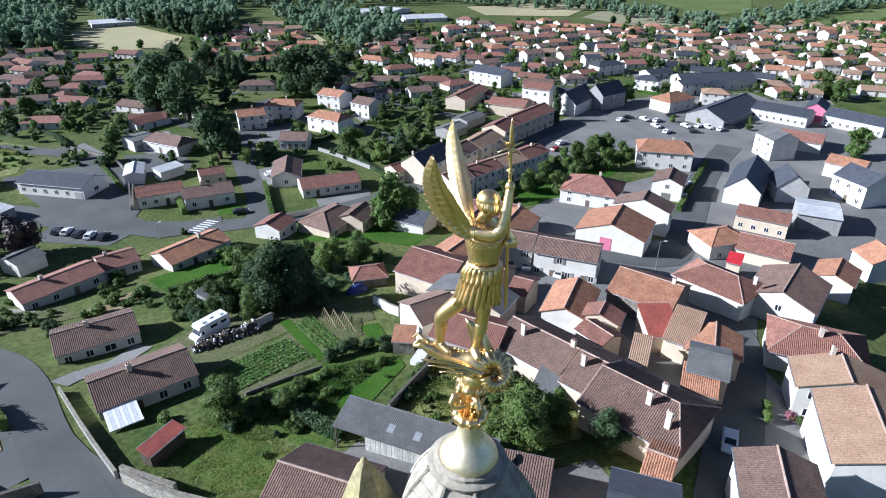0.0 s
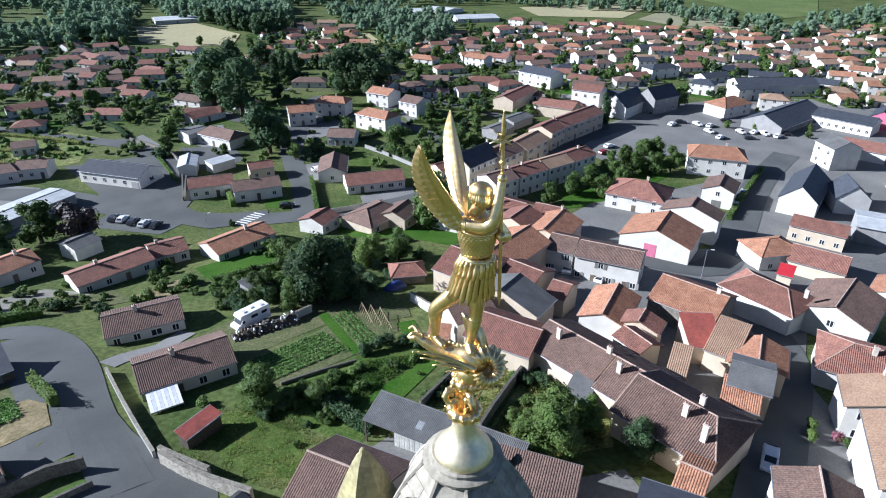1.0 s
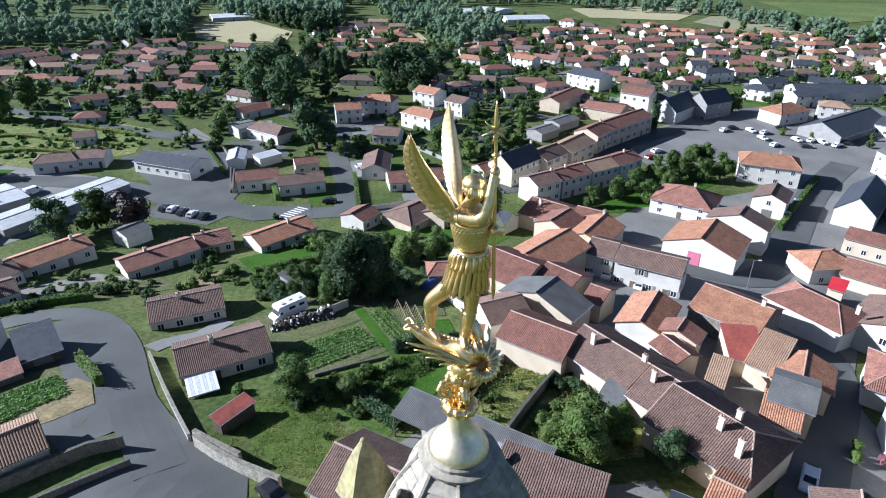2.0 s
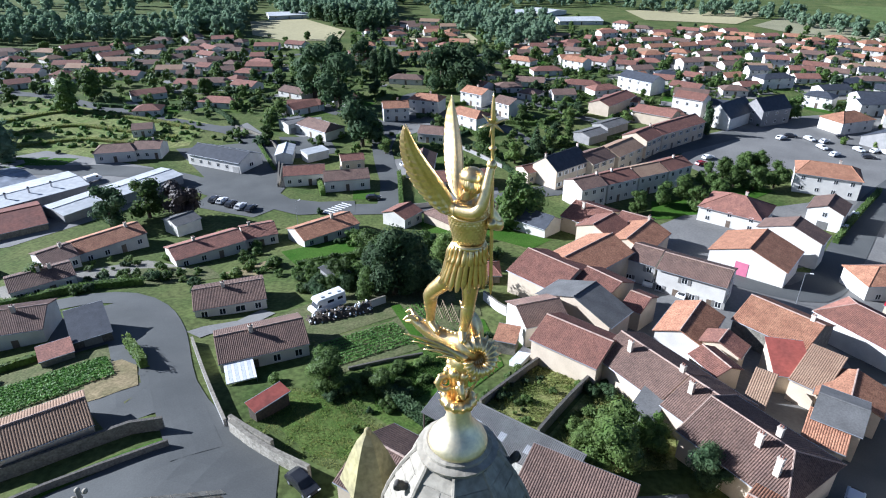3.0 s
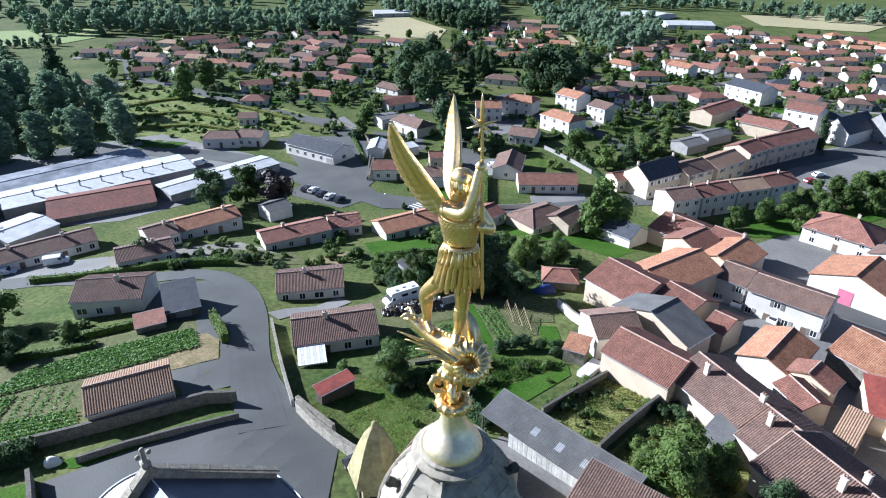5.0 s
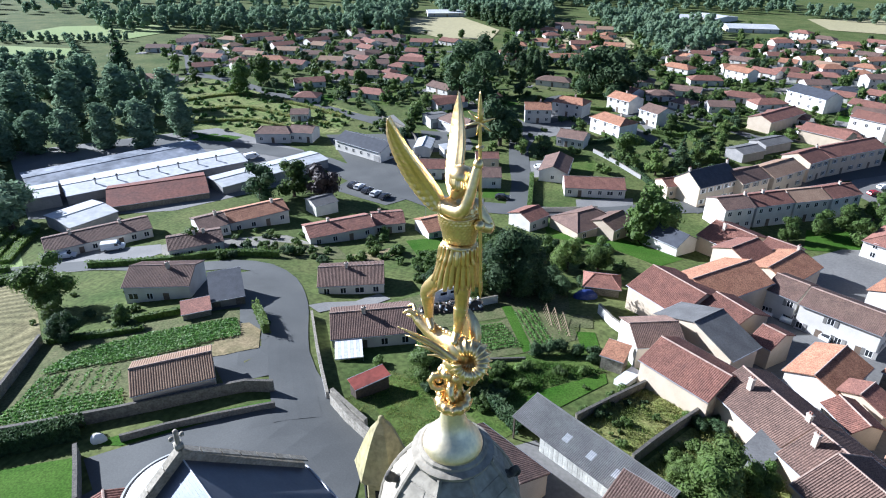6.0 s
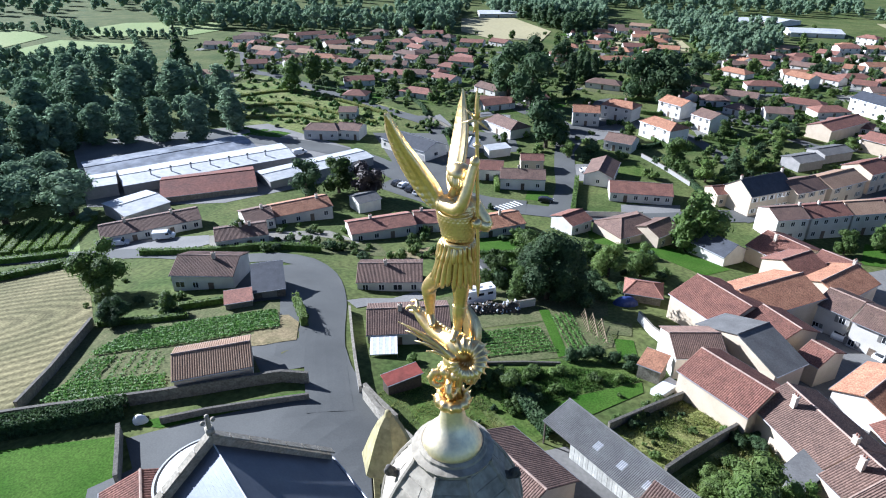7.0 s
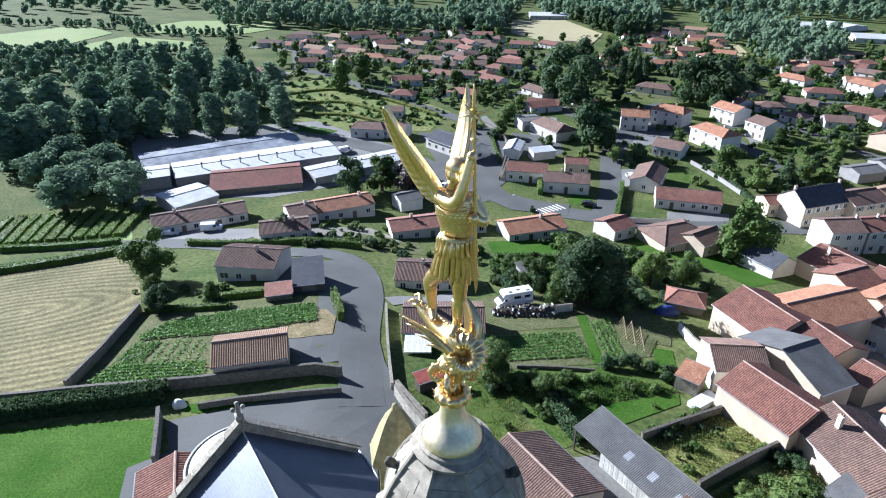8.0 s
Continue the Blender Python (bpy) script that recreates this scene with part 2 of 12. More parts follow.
def mesh_ob(name, verts, faces, material, parent=None, label="", flat=True):
    me = bpy.data.meshes.new(name)
    me.from_pydata(verts, [], faces)
    me.materials.append(material)
    if not flat:
        me.polygons.foreach_set("use_smooth", [True] * len(me.polygons))
    me.update()
    ob = new(name, me)
    if parent:
        ob.parent = parent
    if label:
        ob["label"] = label
    return ob


def part(name, bm, material, parent=None, label="", flat=True):
    me = bpy.data.meshes.new(name)
    bmesh.ops.recalc_face_normals(bm, faces=bm.faces)
    bm.to_mesh(me)
    bm.free()
    me.materials.append(material)
    if not flat:
        me.polygons.foreach_set("use_smooth", [True] * len(me.polygons))
    ob = new(name, me)
    if parent:
        ob.parent = parent
    if label:
        ob["label"] = label
    return ob


def box(bm, x0, y0, z0, x1, y1, z1):
    v = [bm.verts.new(p) for p in ((x0, y0, z0), (x1, y0, z0), (x1, y1, z0), (x0, y1, z0), (x0, y0, z1), (x1, y0, z1), (x1, y1, z1), (x0, y1, z1))]
    for f in ((3, 2, 1, 0), (4, 5, 6, 7), (0, 1, 5, 4), (1, 2, 6, 5), (2, 3, 7, 6), (3, 0, 4, 7)):
        bm.faces.new([v[i] for i in f])
    return v


def empty(name, x, y, z, rz=0.0):
    ob = new(name)
    ob.matrix_basis = pose(x, y, z, 0, 0, rz)
    ob.empty_display_size = 0.3
    return ob


def inside(poly, x, y):
    c, j = False, len(poly) - 1
    for i in range(len(poly)):
        (xi, yi), (xj, yj) = poly[i], poly[j]
        if (yi > y) != (yj > y) and x < (xj - xi) * (y - yi) / (yj - yi) + xi:
            c = not c
        j = i
    return c


def patch(name, poly, material, lift=0.06, label="", category="", cell=4.0, kind="structure"):
    """A thin sheet with the outline poly, laid on the land."""
    bm = bmesh.new()
    bm.faces.new([bm.verts.new((x, y, 0)) for x, y in poly])
    xs, ys = [p[0] for p in poly], [p[1] for p in poly]
    for axis, lo, hi in ((0, min(xs), max(xs)), (1, min(ys), max(ys))):
        n = max(1, int((hi - lo) / cell))
        for i in range(1, n):
            co, no = [0, 0, 0], [0, 0, 0]
            co[axis], no[axis] = lo + (hi - lo) * i / n, 1
            bmesh.ops.bisect_plane(bm, geom=bm.verts[:] + bm.edges[:] + bm.faces[:], plane_co=co, plane_no=no)
    bmesh.ops.triangulate(bm, faces=[f for f in bm.faces if len(f.verts) > 4])
    for v in bm.verts:
        v.co.z = ground(v.co.x, v.co.y) + lift
    for f in bm.faces:
        if f.normal.z < 0:
            f.normal_flip()
    me = bpy.data.meshes.new(name)
    bm.to_mesh(me)
    bm.free()
    me.materials.append(material)
    ob = new(name, me)
    return tagged(ob, label, category, kind=kind)


def curve_points(pts, step=3.0):
    """A smooth line through pts, sampled about every step metres."""
    P = [Vector((x, y, 0)) for x, y in pts]
    out = []
    for i in range(len(P) - 1):
        p0, p1, p2, p3 = P[max(i - 1, 0)], P[i], P[i + 1], P[min(i + 2, len(P) - 1)]
        n = max(1, int((p2 - p1).length / step))
        for k in range(n):
            t = k / n
            out.append(0.5 * (2 * p1 + (p2 - p0) * t + (2 * p0 - 5 * p1 + 4 * p2 - p3) * t * t + (3 * p1 - p0 - 3 * p2 + p3) * t ** 3))
    out.append(P[-1])
    return out


ROAD_POINTS = []


def strip(name, pts, width, material, lift=0.10, label="", category="road", step=3.0, across=4):
    """A road or path of even width along pts, laid on the land."""
    line = curve_points(pts, step)
    ROAD_POINTS.extend((p.x, p.y, width / 2) for p in line)
    verts, faces = [], []
    for i, p in enumerate(line):
        d = (line[min(i + 1, len(line) - 1)] - line[max(i - 1, 0)]).normalized()
        side = Vector((-d.y, d.x, 0)) * width / 2
        for k in range(across + 1):
            q = p + side * (2 * k / across - 1)
            verts.append((q.x, q.y, ground(q.x, q.y) + lift))
    for i in range(len(line) - 1):
        for k in range(across):
            a = i * (across + 1) + k
            faces.append((a, a + 1, a + across + 2, a + across + 1))
    ob = mesh_ob(name, verts, [f[::-1] for f in faces], material)
    return tagged(ob, label, category, kind="structure")


def low_wall(name, pts, height, thick, material, label, category="garden wall", step=4.0, foot=0.6):
    """A wall along pts with a coping, stepping with the land."""
    line = curve_points(pts, step)
    body, cope = bmesh.new(), bmesh.new()
    for bm, h0, h1, w in ((body, -foot, height, thick), (cope, height, height + 0.07, thick + 0.05)):
        prev = None
        for i, p in enumerate(line):
            d = (line[min(i + 1, len(line) - 1)] - line[max(i - 1, 0)]).normalized()
            s = Vector((-d.y, d.x, 0)) * w / 2
            g = ground(p.x, p.y)
            j = 0.04 * math.sin(i * 2.7)
            ring = [bm.verts.new((*(p + s * k).xy, g + h + (j if h > 0 else 0))) for k, h in ((-1, h0), (1, h0), (1, h1), (-1, h1))]
            if prev:
                for a in range(4):
                    bm.faces.new((prev[a], prev[(a + 1) % 4], ring[(a + 1) % 4], ring[a]))
            else:
                bm.faces.new(ring)
            prev = ring
        bm.faces.new(prev)
    root = new(name)
    part("wall_body", body, material, root)
    part("coping", cope, M_STONE if material != M_STONE else M_DKST, root)
    return tagged(root, label, category)
# ---- houses ----
def corrugated(bm, x0, x1, yr, zr, ye, ze, pitch, amp, rows=1):
    """A roof slope from the ridge (yr, zr) down to the eave (ye, ze), with ribs running down it."""
    n = max(2, int((x1 - x0) / pitch)) * 4
    grid = []
    for i in range(n + 1):
        x = x0 + (x1 - x0) * i / n
        h = amp * (0.0, 0.8, 1.0, 0.8)[i % 4]
        grid.append([bm.verts.new((x, yr + (ye - yr) * k / rows, zr + (ze - zr) * k / rows + h)) for k in range(rows + 1)])
    for i in range(n):
        for k in range(rows):
            bm.faces.new((grid[i][k], grid[i + 1][k], grid[i + 1][k + 1], grid[i][k + 1]))


def window(parent, x, y, z, w, h, rz, shutters=None):
    """A window set in a wall that faces -y before the turn rz: frame, dark pane, sill and shutters."""
    fr = bmesh.new()
    t = 0.09
    for a in ((-w / 2, 0, w / 2, t), (-w / 2, h - t, w / 2, h), (-w / 2, 0, -w / 2 + t, h), (w / 2 - t, 0, w / 2, h), (-t / 2, 0, t / 2, h)):
        box(fr, a[0], -0.05, a[1], a[2], 0.04, a[3])
    frame_ob = part("window", fr, M_FRAME, parent)
    frame_ob.matrix_basis = pose(x, y, z, 0, 0, rz)
    pn = bmesh.new()
    box(pn, -w / 2 + 0.02, -0.025, 0.02, w / 2 - 0.02, 0.03, h - 0.02)
    part("pane", pn, M_GLASS, frame_ob)
    if shutters:
        for s in (-1, 1):
            b = bmesh.new()
            c = s * (w / 2 + w / 4 + 0.03)
            box(b, c - w / 4, -0.07, 0, c + w / 4, -0.004, h)
            part("shutter", b, shutters, frame_ob)


def front_door(parent, x, y, z, w, h, rz, material):
    b = bmesh.new()
    box(b, -w / 2, -0.06, 0, w / 2, 0.04, h)
    d = part("door", b, material, parent)
    d.matrix_basis = pose(x, y, z, 0, 0, rz)


def house(name, x, y, rz, L, W, eave, rise, wall, roof, label, hip=0.0, base=None, chimneys=(), rib=0.0, front="", back="", left="", right="",
          storeys=1, over=0.35, category="house", shutters=None, mono=False, group="", plain=False, gable_left=False):
    """A building with its long side along x before the turn rz. front (-y), back, left and right are rows of openings: w window, d door, g garage, . none."""
    z0 = ground(x, y) if base is None else base
    root = empty(name, x, y, z0, rz)
    tagged(root, label, category, group=group)
    hl, hw, th = L / 2, W / 2, 0.12
    ridge_y = hw if mono else 0.0
    # walls with gables
    bm = bmesh.new()
    foot = -2.5
    ring = [(-hl, -hw), (hl, -hw), (hl, hw), (-hl, hw)]
    b = [bm.verts.new((*p, foot)) for p in ring]
    t = [bm.verts.new((*p, eave + (rise if mono and p[1] > 0 else 0))) for p in ring]
    bm.faces.new(b[::-1])
    if hip > 0 or mono:
        for i in range(4):
            bm.faces.new((b[i], b[(i + 1) % 4], t[(i + 1) % 4], t[i]))
        bm.faces.new(t)
    else:
        g0, g1 = bm.verts.new((-hl, 0, eave + rise)), bm.verts.new((hl, 0, eave + rise))
        bm.faces.new((b[0], b[1], t[1], t[0])), bm.faces.new((b[2], b[3], t[3], t[2]))
        bm.faces.new((b[1], b[2], t[2], g1, t[1])), bm.faces.new((b[3], b[0], t[0], g0, t[3]))
        bm.faces.new((t[0], t[1], g1, g0)), bm.faces.new((t[2], t[3], g0, g1))
    part("wall", bm, wall, root)
    # roof
    slope = rise / (W if mono else hw)
    zr, ze = eave + rise + 0.04, eave - over * slope + 0.04
    bm = bmesh.new()
    gx, ye = hl + (over if hip else 0.18), hw + over
    if hip > 0:
        r = max(0.05, hl - hip)
        e = [bm.verts.new((sx * gx, sy * ye, ze)) for sx, sy in ((-1, -1), (1, -1), (1, 1), (-1, 1))]
        u = [bm.verts.new((sx * gx, sy * ye, ze - th)) for sx, sy in ((-1, -1), (1, -1), (1, 1), (-1, 1))]
        p, q = bm.verts.new((-gx if gable_left else -r, 0, zr)), bm.verts.new((r, 0, zr))
        for f in ((e[0], e[1], q, p), (e[1], e[2], q), (e[2], e[3], p, q), (e[3], e[0], p)):
            bm.faces.new(f)
        for i in range(4):
            bm.faces.new((u[i], u[(i + 1) % 4], e[(i + 1) % 4], e[i]))
        bm.faces.new(u[::-1])
        slab = part("roof", bm, roof, root)
        if rib:
            bm = bmesh.new()

            def bar(a, c, side):
                m = [bm.verts.new(Vector(p) + d) for p in (a, c) for d in (side * -rib * 0.34, Vector((0, 0, rib * 0.30)), side * rib * 0.34)]
                bm.faces.new((m[0], m[1], m[4], m[3])), bm.faces.new((m[1], m[2], m[5], m[4]))
            n = int(2 * gx / rib)
            for i in range(1, n):
                u = -gx + 2 * gx * i / n
                f = 1.0 if abs(u) <= r or (gable_left and u < 0) else (gx - abs(u)) / (gx - r)
                for sy in (-1, 1):
                    bar((u, sy * ye, ze), (u, sy * ye * (1 - f), ze + (zr - ze) * f), Vector((1, 0, 0)))
            n = int(2 * ye / rib)
            for i in range(1, n):
                v = -ye + 2 * ye * i / n
                f = 1 - abs(v) / ye
                for sx in (1,) if gable_left else (-1, 1):
                    bar((sx * gx, v, ze), (sx * (gx - (gx - r) * f), v, ze + (zr - ze) * f), Vector((0, 1, 0)))
            tagged(part("tile_covering", bm, roof, slab), kind="stuff")
        cap = bmesh.new()
        for a, c in () if plain else (((-gx if gable_left else -r, 0, zr), (r, 0, zr)), ((-gx, -ye, ze), (-gx if gable_left else -r, 0, zr)), ((-gx, ye, ze), (-gx if gable_left else -r, 0, zr)), ((gx, -ye, ze), (r, 0, zr)), ((gx, ye, ze), (r, 0, zr))):
            rod(cap, a, c, 0.10, 5)
        if not plain:
            part("ridge_tiles", cap, M_RIDGE if rib else roof, root)
    else:
        sides = ((-1,),) if mono else ((-1,), (1,))
        for (s,) in sides:
            sb = bmesh.new()
            y1, yr = s * ye, ridge_y + (over if mono else 0)
            zt = zr + (over * slope if mono else 0)
            v = [sb.verts.new(c) for c in ((-gx, yr, zt), (gx, yr, zt), (gx, y1, ze), (-gx, y1, ze), (-gx, yr, zt - th), (gx, yr, zt - th), (gx, y1, ze - th), (-gx, y1, ze - th))]
            for f in ((0, 1, 2, 3), (7, 6, 5, 4), (0, 4, 5, 1), (1, 5, 6, 2), (2, 6, 7, 3), (3, 7, 4, 0)):
                sb.faces.new([v[i] for i in f])
            slab = part("roof", sb, roof, root)
            if rib:
                rb = bmesh.new()
                corrugated(rb, -gx, gx, yr, zt + 0.004, y1, ze + 0.004, rib, rib * 0.24)
                part("tile_sheet", rb, roof, slab)
        if not mono and not plain:
            cap = bmesh.new()
            rod(cap, (-gx, 0, zr + 0.02), (gx, 0, zr + 0.02), 0.13, 6)
            part("ridge_tiles", cap, M_RIDGE if rib else roof, root)
    for s in () if plain else (-1, 1):
        gb = bmesh.new()
        rod(gb, (-gx, s * (ye + 0.06), ze - 0.06 + (rise + 2 * over * slope if mono and s > 0 else 0)), (gx, s * (ye + 0.06), ze - 0.06 + (rise + 2 * over * slope if mono and s > 0 else 0)), 0.065, 5)
        part("gutter", gb, M_GUTTER, root)
    # chimneys: place along the ridge, offset across it
    for cx, cy in chimneys:
        cb = bmesh.new()
        zb = eave + rise - abs(cy) * slope - 0.3
        top = eave + rise + 0.85
        box(cb, cx * hl - 0.30, cy - 0.24, zb, cx * hl + 0.30, cy + 0.24, top)
        box(cb, cx * hl - 0.36, cy - 0.30, top, cx * hl + 0.36, cy + 0.30, top + 0.10)
        ch = part("chimney", cb, M_CHIM, root)
        for k in (-0.14, 0.14):
            pb = bmesh.new()
            rod(pb, (cx * hl + k, cy, top + 0.08), (cx * hl + k, cy, top + 0.40), 0.09, 7)
            part("chimney_pot", pb, M_TILE, ch)
    # openings
    for row, turn, half_len, off in ((front, 0, hl, hw), (back, 180, hl, hw), (left, -90, hw, hl), (right, 90, hw, hl)):
        if not row:
            continue
        for f, line in enumerate(row.split("/")):
            zf = f * (eave / storeys)
            n = len(line)
            for i, ch in enumerate(line):
                u = (2 * half_len) * ((i + 0.5) / n) - half_len
                px = Matrix.Rotation(radians(turn), 3, "Z") @ Vector((u, -off, 0))
                if ch == "w":
                    window(root, px.x, px.y, zf + 0.95, 1.1, 1.25, turn, shutters)
                elif ch == "W":
                    window(root, px.x, px.y, zf + 0.95, 1.7, 1.25, turn, None)
                elif ch == "d":
                    front_door(root, px.x, px.y, zf, 1.0, 2.1, turn, M_DOOR)
                elif ch == "g":
                    front_door(root, px.x, px.y, zf, 2.4, 2.1, turn, M_SHUT)
    return root


def rod(bm, a, b, r, n=8, r2=None):
    """A round bar from a to b, closed at both ends."""
    a, b = Vector(a), Vector(b)
    d = (b - a).normalized()
    s = d.orthogonal().normalized()
    t = d.cross(s)
    r2 = r if r2 is None else r2
    A = [bm.verts.new(a + (s * math.cos(k * 2 * math.pi / n) + t * math.sin(k * 2 * math.pi / n)) * r) for k in range(n)]
    B = [bm.verts.new(b + (s * math.cos(k * 2 * math.pi / n) + t * math.sin(k * 2 * math.pi / n)) * r2) for k in range(n)]
    for k in range(n):
        bm.faces.new((A[k], A[(k + 1) % n], B[(k + 1) % n], B[k]))
    bm.faces.new(A[::-1]), bm.faces.new(B)
# ---- church with its spire and gilded statue ----
def lathe(bm, profile, n=32, cx=0.0, cy=0.0, wave=0.0, waves=0, turn=0.0):
    """Turns (radius, height) pairs round an upright axis."""
    rings = []
    for r, z in profile:
        rings.append([bm.verts.new((cx + r * (1 + wave * math.cos(waves * a)) * math.cos(a), cy + r * (1 + wave * math.cos(waves * a)) * math.sin(a), z)) for a in (turn + k * 2 * math.pi / n for k in range(n))])
    for A, B in zip(rings, rings[1:]):
        for k in range(n):
            bm.faces.new((A[k], A[(k + 1) % n], B[(k + 1) % n], B[k]))
    bm.faces.new(rings[0][::-1]), bm.faces.new(rings[-1])


def ball(bm, c, r, squash=(1, 1, 1), n=14):
    bmesh.ops.create_uvsphere(bm, u_segments=n, v_segments=n // 2 + 2, radius=r, matrix=Matrix.Translation(c) @ Matrix.Diagonal((*squash, 1)))


def limb(bm, *pts, n=12):
    """A rounded limb through (x, y, z, radius) points, swept in one smooth skin."""
    steps = 5 * (len(pts) - 1)
    line = [along(pts, k / steps) for k in range(steps + 1)]
    side, prev = None, None
    for k, p in enumerate(line):
        d = (line[min(k + 1, steps)].xyz - line[max(k - 1, 0)].xyz).normalized()
        side = (side - d * side.dot(d)).normalized() if side else d.orthogonal().normalized()
        up = d.cross(side)
        row = [bm.verts.new(p.xyz + (side * math.cos(a) + up * math.sin(a)) * p.w) for a in (2 * math.pi * q / n for q in range(n))]
        if prev:
            for q in range(n):
                bm.faces.new((prev[q], prev[(q + 1) % n], row[(q + 1) % n], row[q]))
        prev = row
    for x, y, z, r in (pts[0], pts[-1]):
        ball(bm, (x, y, z), r, n=n)


def ring(bm, c, axis, R, r, n=28, m=8, ribs=0.0, ribn=0, arc=1.0):
    """A ring round axis, with ribs across it if wanted."""
    q = Vector(axis).to_track_quat("Z", "Y").to_matrix()
    rows = []
    for i in range(n + (arc < 1)):
        a = 2 * math.pi * arc * i / n
        rr = r * (1 + ribs * (abs(math.cos(a * ribn / 2)) if ribn else 0))
        rows.append([bm.verts.new(Vector(c) + q @ Vector(((R + rr * math.cos(b)) * math.cos(a), (R + rr * math.cos(b)) * math.sin(a), rr * math.sin(b)))) for b in (k * 2 * math.pi / m for k in range(m))])
    for i in range(n):
        A, B = rows[i], rows[(i + 1) % len(rows)]
        for k in range(m):
            bm.faces.new((A[k], A[(k + 1) % m], B[(k + 1) % m], B[k]))


def feather(bm, root, tip, side, width, thick, bend=0.0):
    """A flat pointed blade from root to tip, bowed towards side."""
    root, tip, side = Vector(root), Vector(tip), Vector(side).normalized()
    ax = tip - root
    nrm = ax.cross(side).normalized()
    rows = []
    for i in range(9):
        s = i / 8
        w = width * (0.55 + 0.9 * s - 1.4 * s * s) if s < 0.98 else width * 0.03
        c = root + ax * s + side * bend * math.sin(math.pi * s)
        th = thick * (1 - 0.6 * s)
        rows.append([bm.verts.new(c + side * w * k + nrm * th * h) for k, h in ((-0.5, 0), (0, 1), (0.5, 0), (0, -0.6))])
    for A, B in zip(rows, rows[1:]):
        for k in range(4):
            bm.faces.new((A[k], A[(k + 1) % 4], B[(k + 1) % 4], B[k]))
    bm.faces.new(rows[0][::-1]), bm.faces.new(rows[-1])


def along(pts, f):
    """A smooth line through a few points."""
    f = min(0.9999, max(0.0, f)) * (len(pts) - 1)
    i, u = int(f), f % 1
    p = [Vector(pts[min(len(pts) - 1, max(0, i + k))]) for k in (-1, 0, 1, 2)]
    return 0.5 * (2 * p[1] + (p[2] - p[0]) * u + (2 * p[0] - 5 * p[1] + 4 * p[2] - p[3]) * u * u + (3 * p[1] - p[0] - 3 * p[2] + p[3]) * u ** 3)


def wing(bm, lead, trail, quills=15, relief=1.0):
    """A raised wing between its leading and trailing edges, root first: three rows of overlapping feathers and a toothed rim."""
    ns, nw = quills * 6, 18
    rows = []
    nrm = (Vector(lead[-1]) - Vector(lead[0])).cross(Vector(trail[1]) - Vector(lead[1])).normalized()
    for i in range(ns + 1):
        s = i / ns
        tooth = (i % 6) / 6
        p = along(lead, s)
        up = along(lead, min(1, s + 0.05)) - along(lead, max(0, s - 0.05))
        top, low = [], []
        for j in range(nw + 1):
            f = j / nw
            lay = f * 3 % 1.0
            q = p.lerp(along(trail, min(1, s + 0.10 * f * (1 - s))), f * (1 - 0.16 * relief * (1 - tooth) * (f > 0.9) * (1 - s)))
            ridge = 0.024 * relief * abs(math.sin((i / 6 + f * 1.2) * math.pi)) * (0 if f < 0.2 else min(1, (f - 0.2) * 2))
            th = (0.085 * (1 - f) ** 3 + 0.016) * (1 - 0.55 * s) + 0.026 * relief * (1 - lay) * (f < 0.97)
            q = q + nrm * 0.07 * math.sin(math.pi * f)
            top.append(bm.verts.new(q + nrm * (th + ridge)))
            low.append(bm.verts.new(q - nrm * (th + ridge)))
        rows.append(top + low[::-1])
    n = 2 * (nw + 1)
    for A, B in zip(rows, rows[1:]):
        for k in range(n):
            bm.faces.new((A[k], A[(k + 1) % n], B[(k + 1) % n], B[k]))
    bm.faces.new(rows[0][::-1]), bm.faces.new(rows[-1])


def coil(bm, c, axis, R, r0, r1, plates, start, turn, sharp=0.30):
    """A plated tail curled round axis, thinning from r0 to r1."""
    q = Vector(axis).to_track_quat("Z", "Y").to_matrix()
    n, m = plates * 6, 12
    rows = []
    for i in range(n + 1):
        f = i / n
        a = start + turn * f
        rr = (r0 + (r1 - r0) * f) * (1 - sharp * 0.5 + sharp * ((i % 6) / 6))
        RR = R * (1 - 0.25 * f)
        row = []
        for k in range(m):
            b = k * 2 * math.pi / m
            spine = 1.35 if k in (0, 1, m - 1) and i % 6 == 5 else 1.0
            row.append(bm.verts.new(Vector(c) + q @ Vector(((RR + rr * spine * math.cos(b)) * math.cos(a), (RR + rr * spine * math.cos(b)) * math.sin(a), rr * math.sin(b) + 0.16 * f))))
        rows.append(row)
    for A, B in zip(rows, rows[1:]):
        for k in range(m):
            bm.faces.new((A[k], A[(k + 1) % m], B[(k + 1) % m], B[k]))
    bm.faces.new(rows[0][::-1]), bm.faces.new(rows[-1])


def pleats(bm, rings, count, deep, n=132):
    """A pleated skirt through rings (x, y, z, radius), open below, with an uneven hem."""
    rnd = random.Random(4)
    off = [rnd.uniform(-1, 1) for _ in range(count)]
    rows = []
    for inner in (0, 1):
        seq = rings if not inner else rings[::-1]
        for x, y, z, r in seq:
            f = (rings[0][2] - z) / (rings[0][2] - rings[-1][2])
            row = []
            for k in range(n):
                a = 2 * math.pi * k / n
                g = k * count / n
                w = abs(math.sin(g * math.pi)) ** 0.6
                rr = (r - 0.05 * inner) * (1 + deep * (0.25 + f) * (w - 0.5)) + 0.02 * off[int(g) % count] * f
                row.append(bm.verts.new((x + 1.08 * rr * math.cos(a), y + 0.96 * rr * math.sin(a), z - f * f * (0.035 * w + 0.03 * off[int(g) % count]))))
            rows.append(row)
    for A, B in zip(rows, rows[1:]):
        for k in range(n):
            bm.faces.new((A[k], A[(k + 1) % n], B[(k + 1) % n], B[k]))


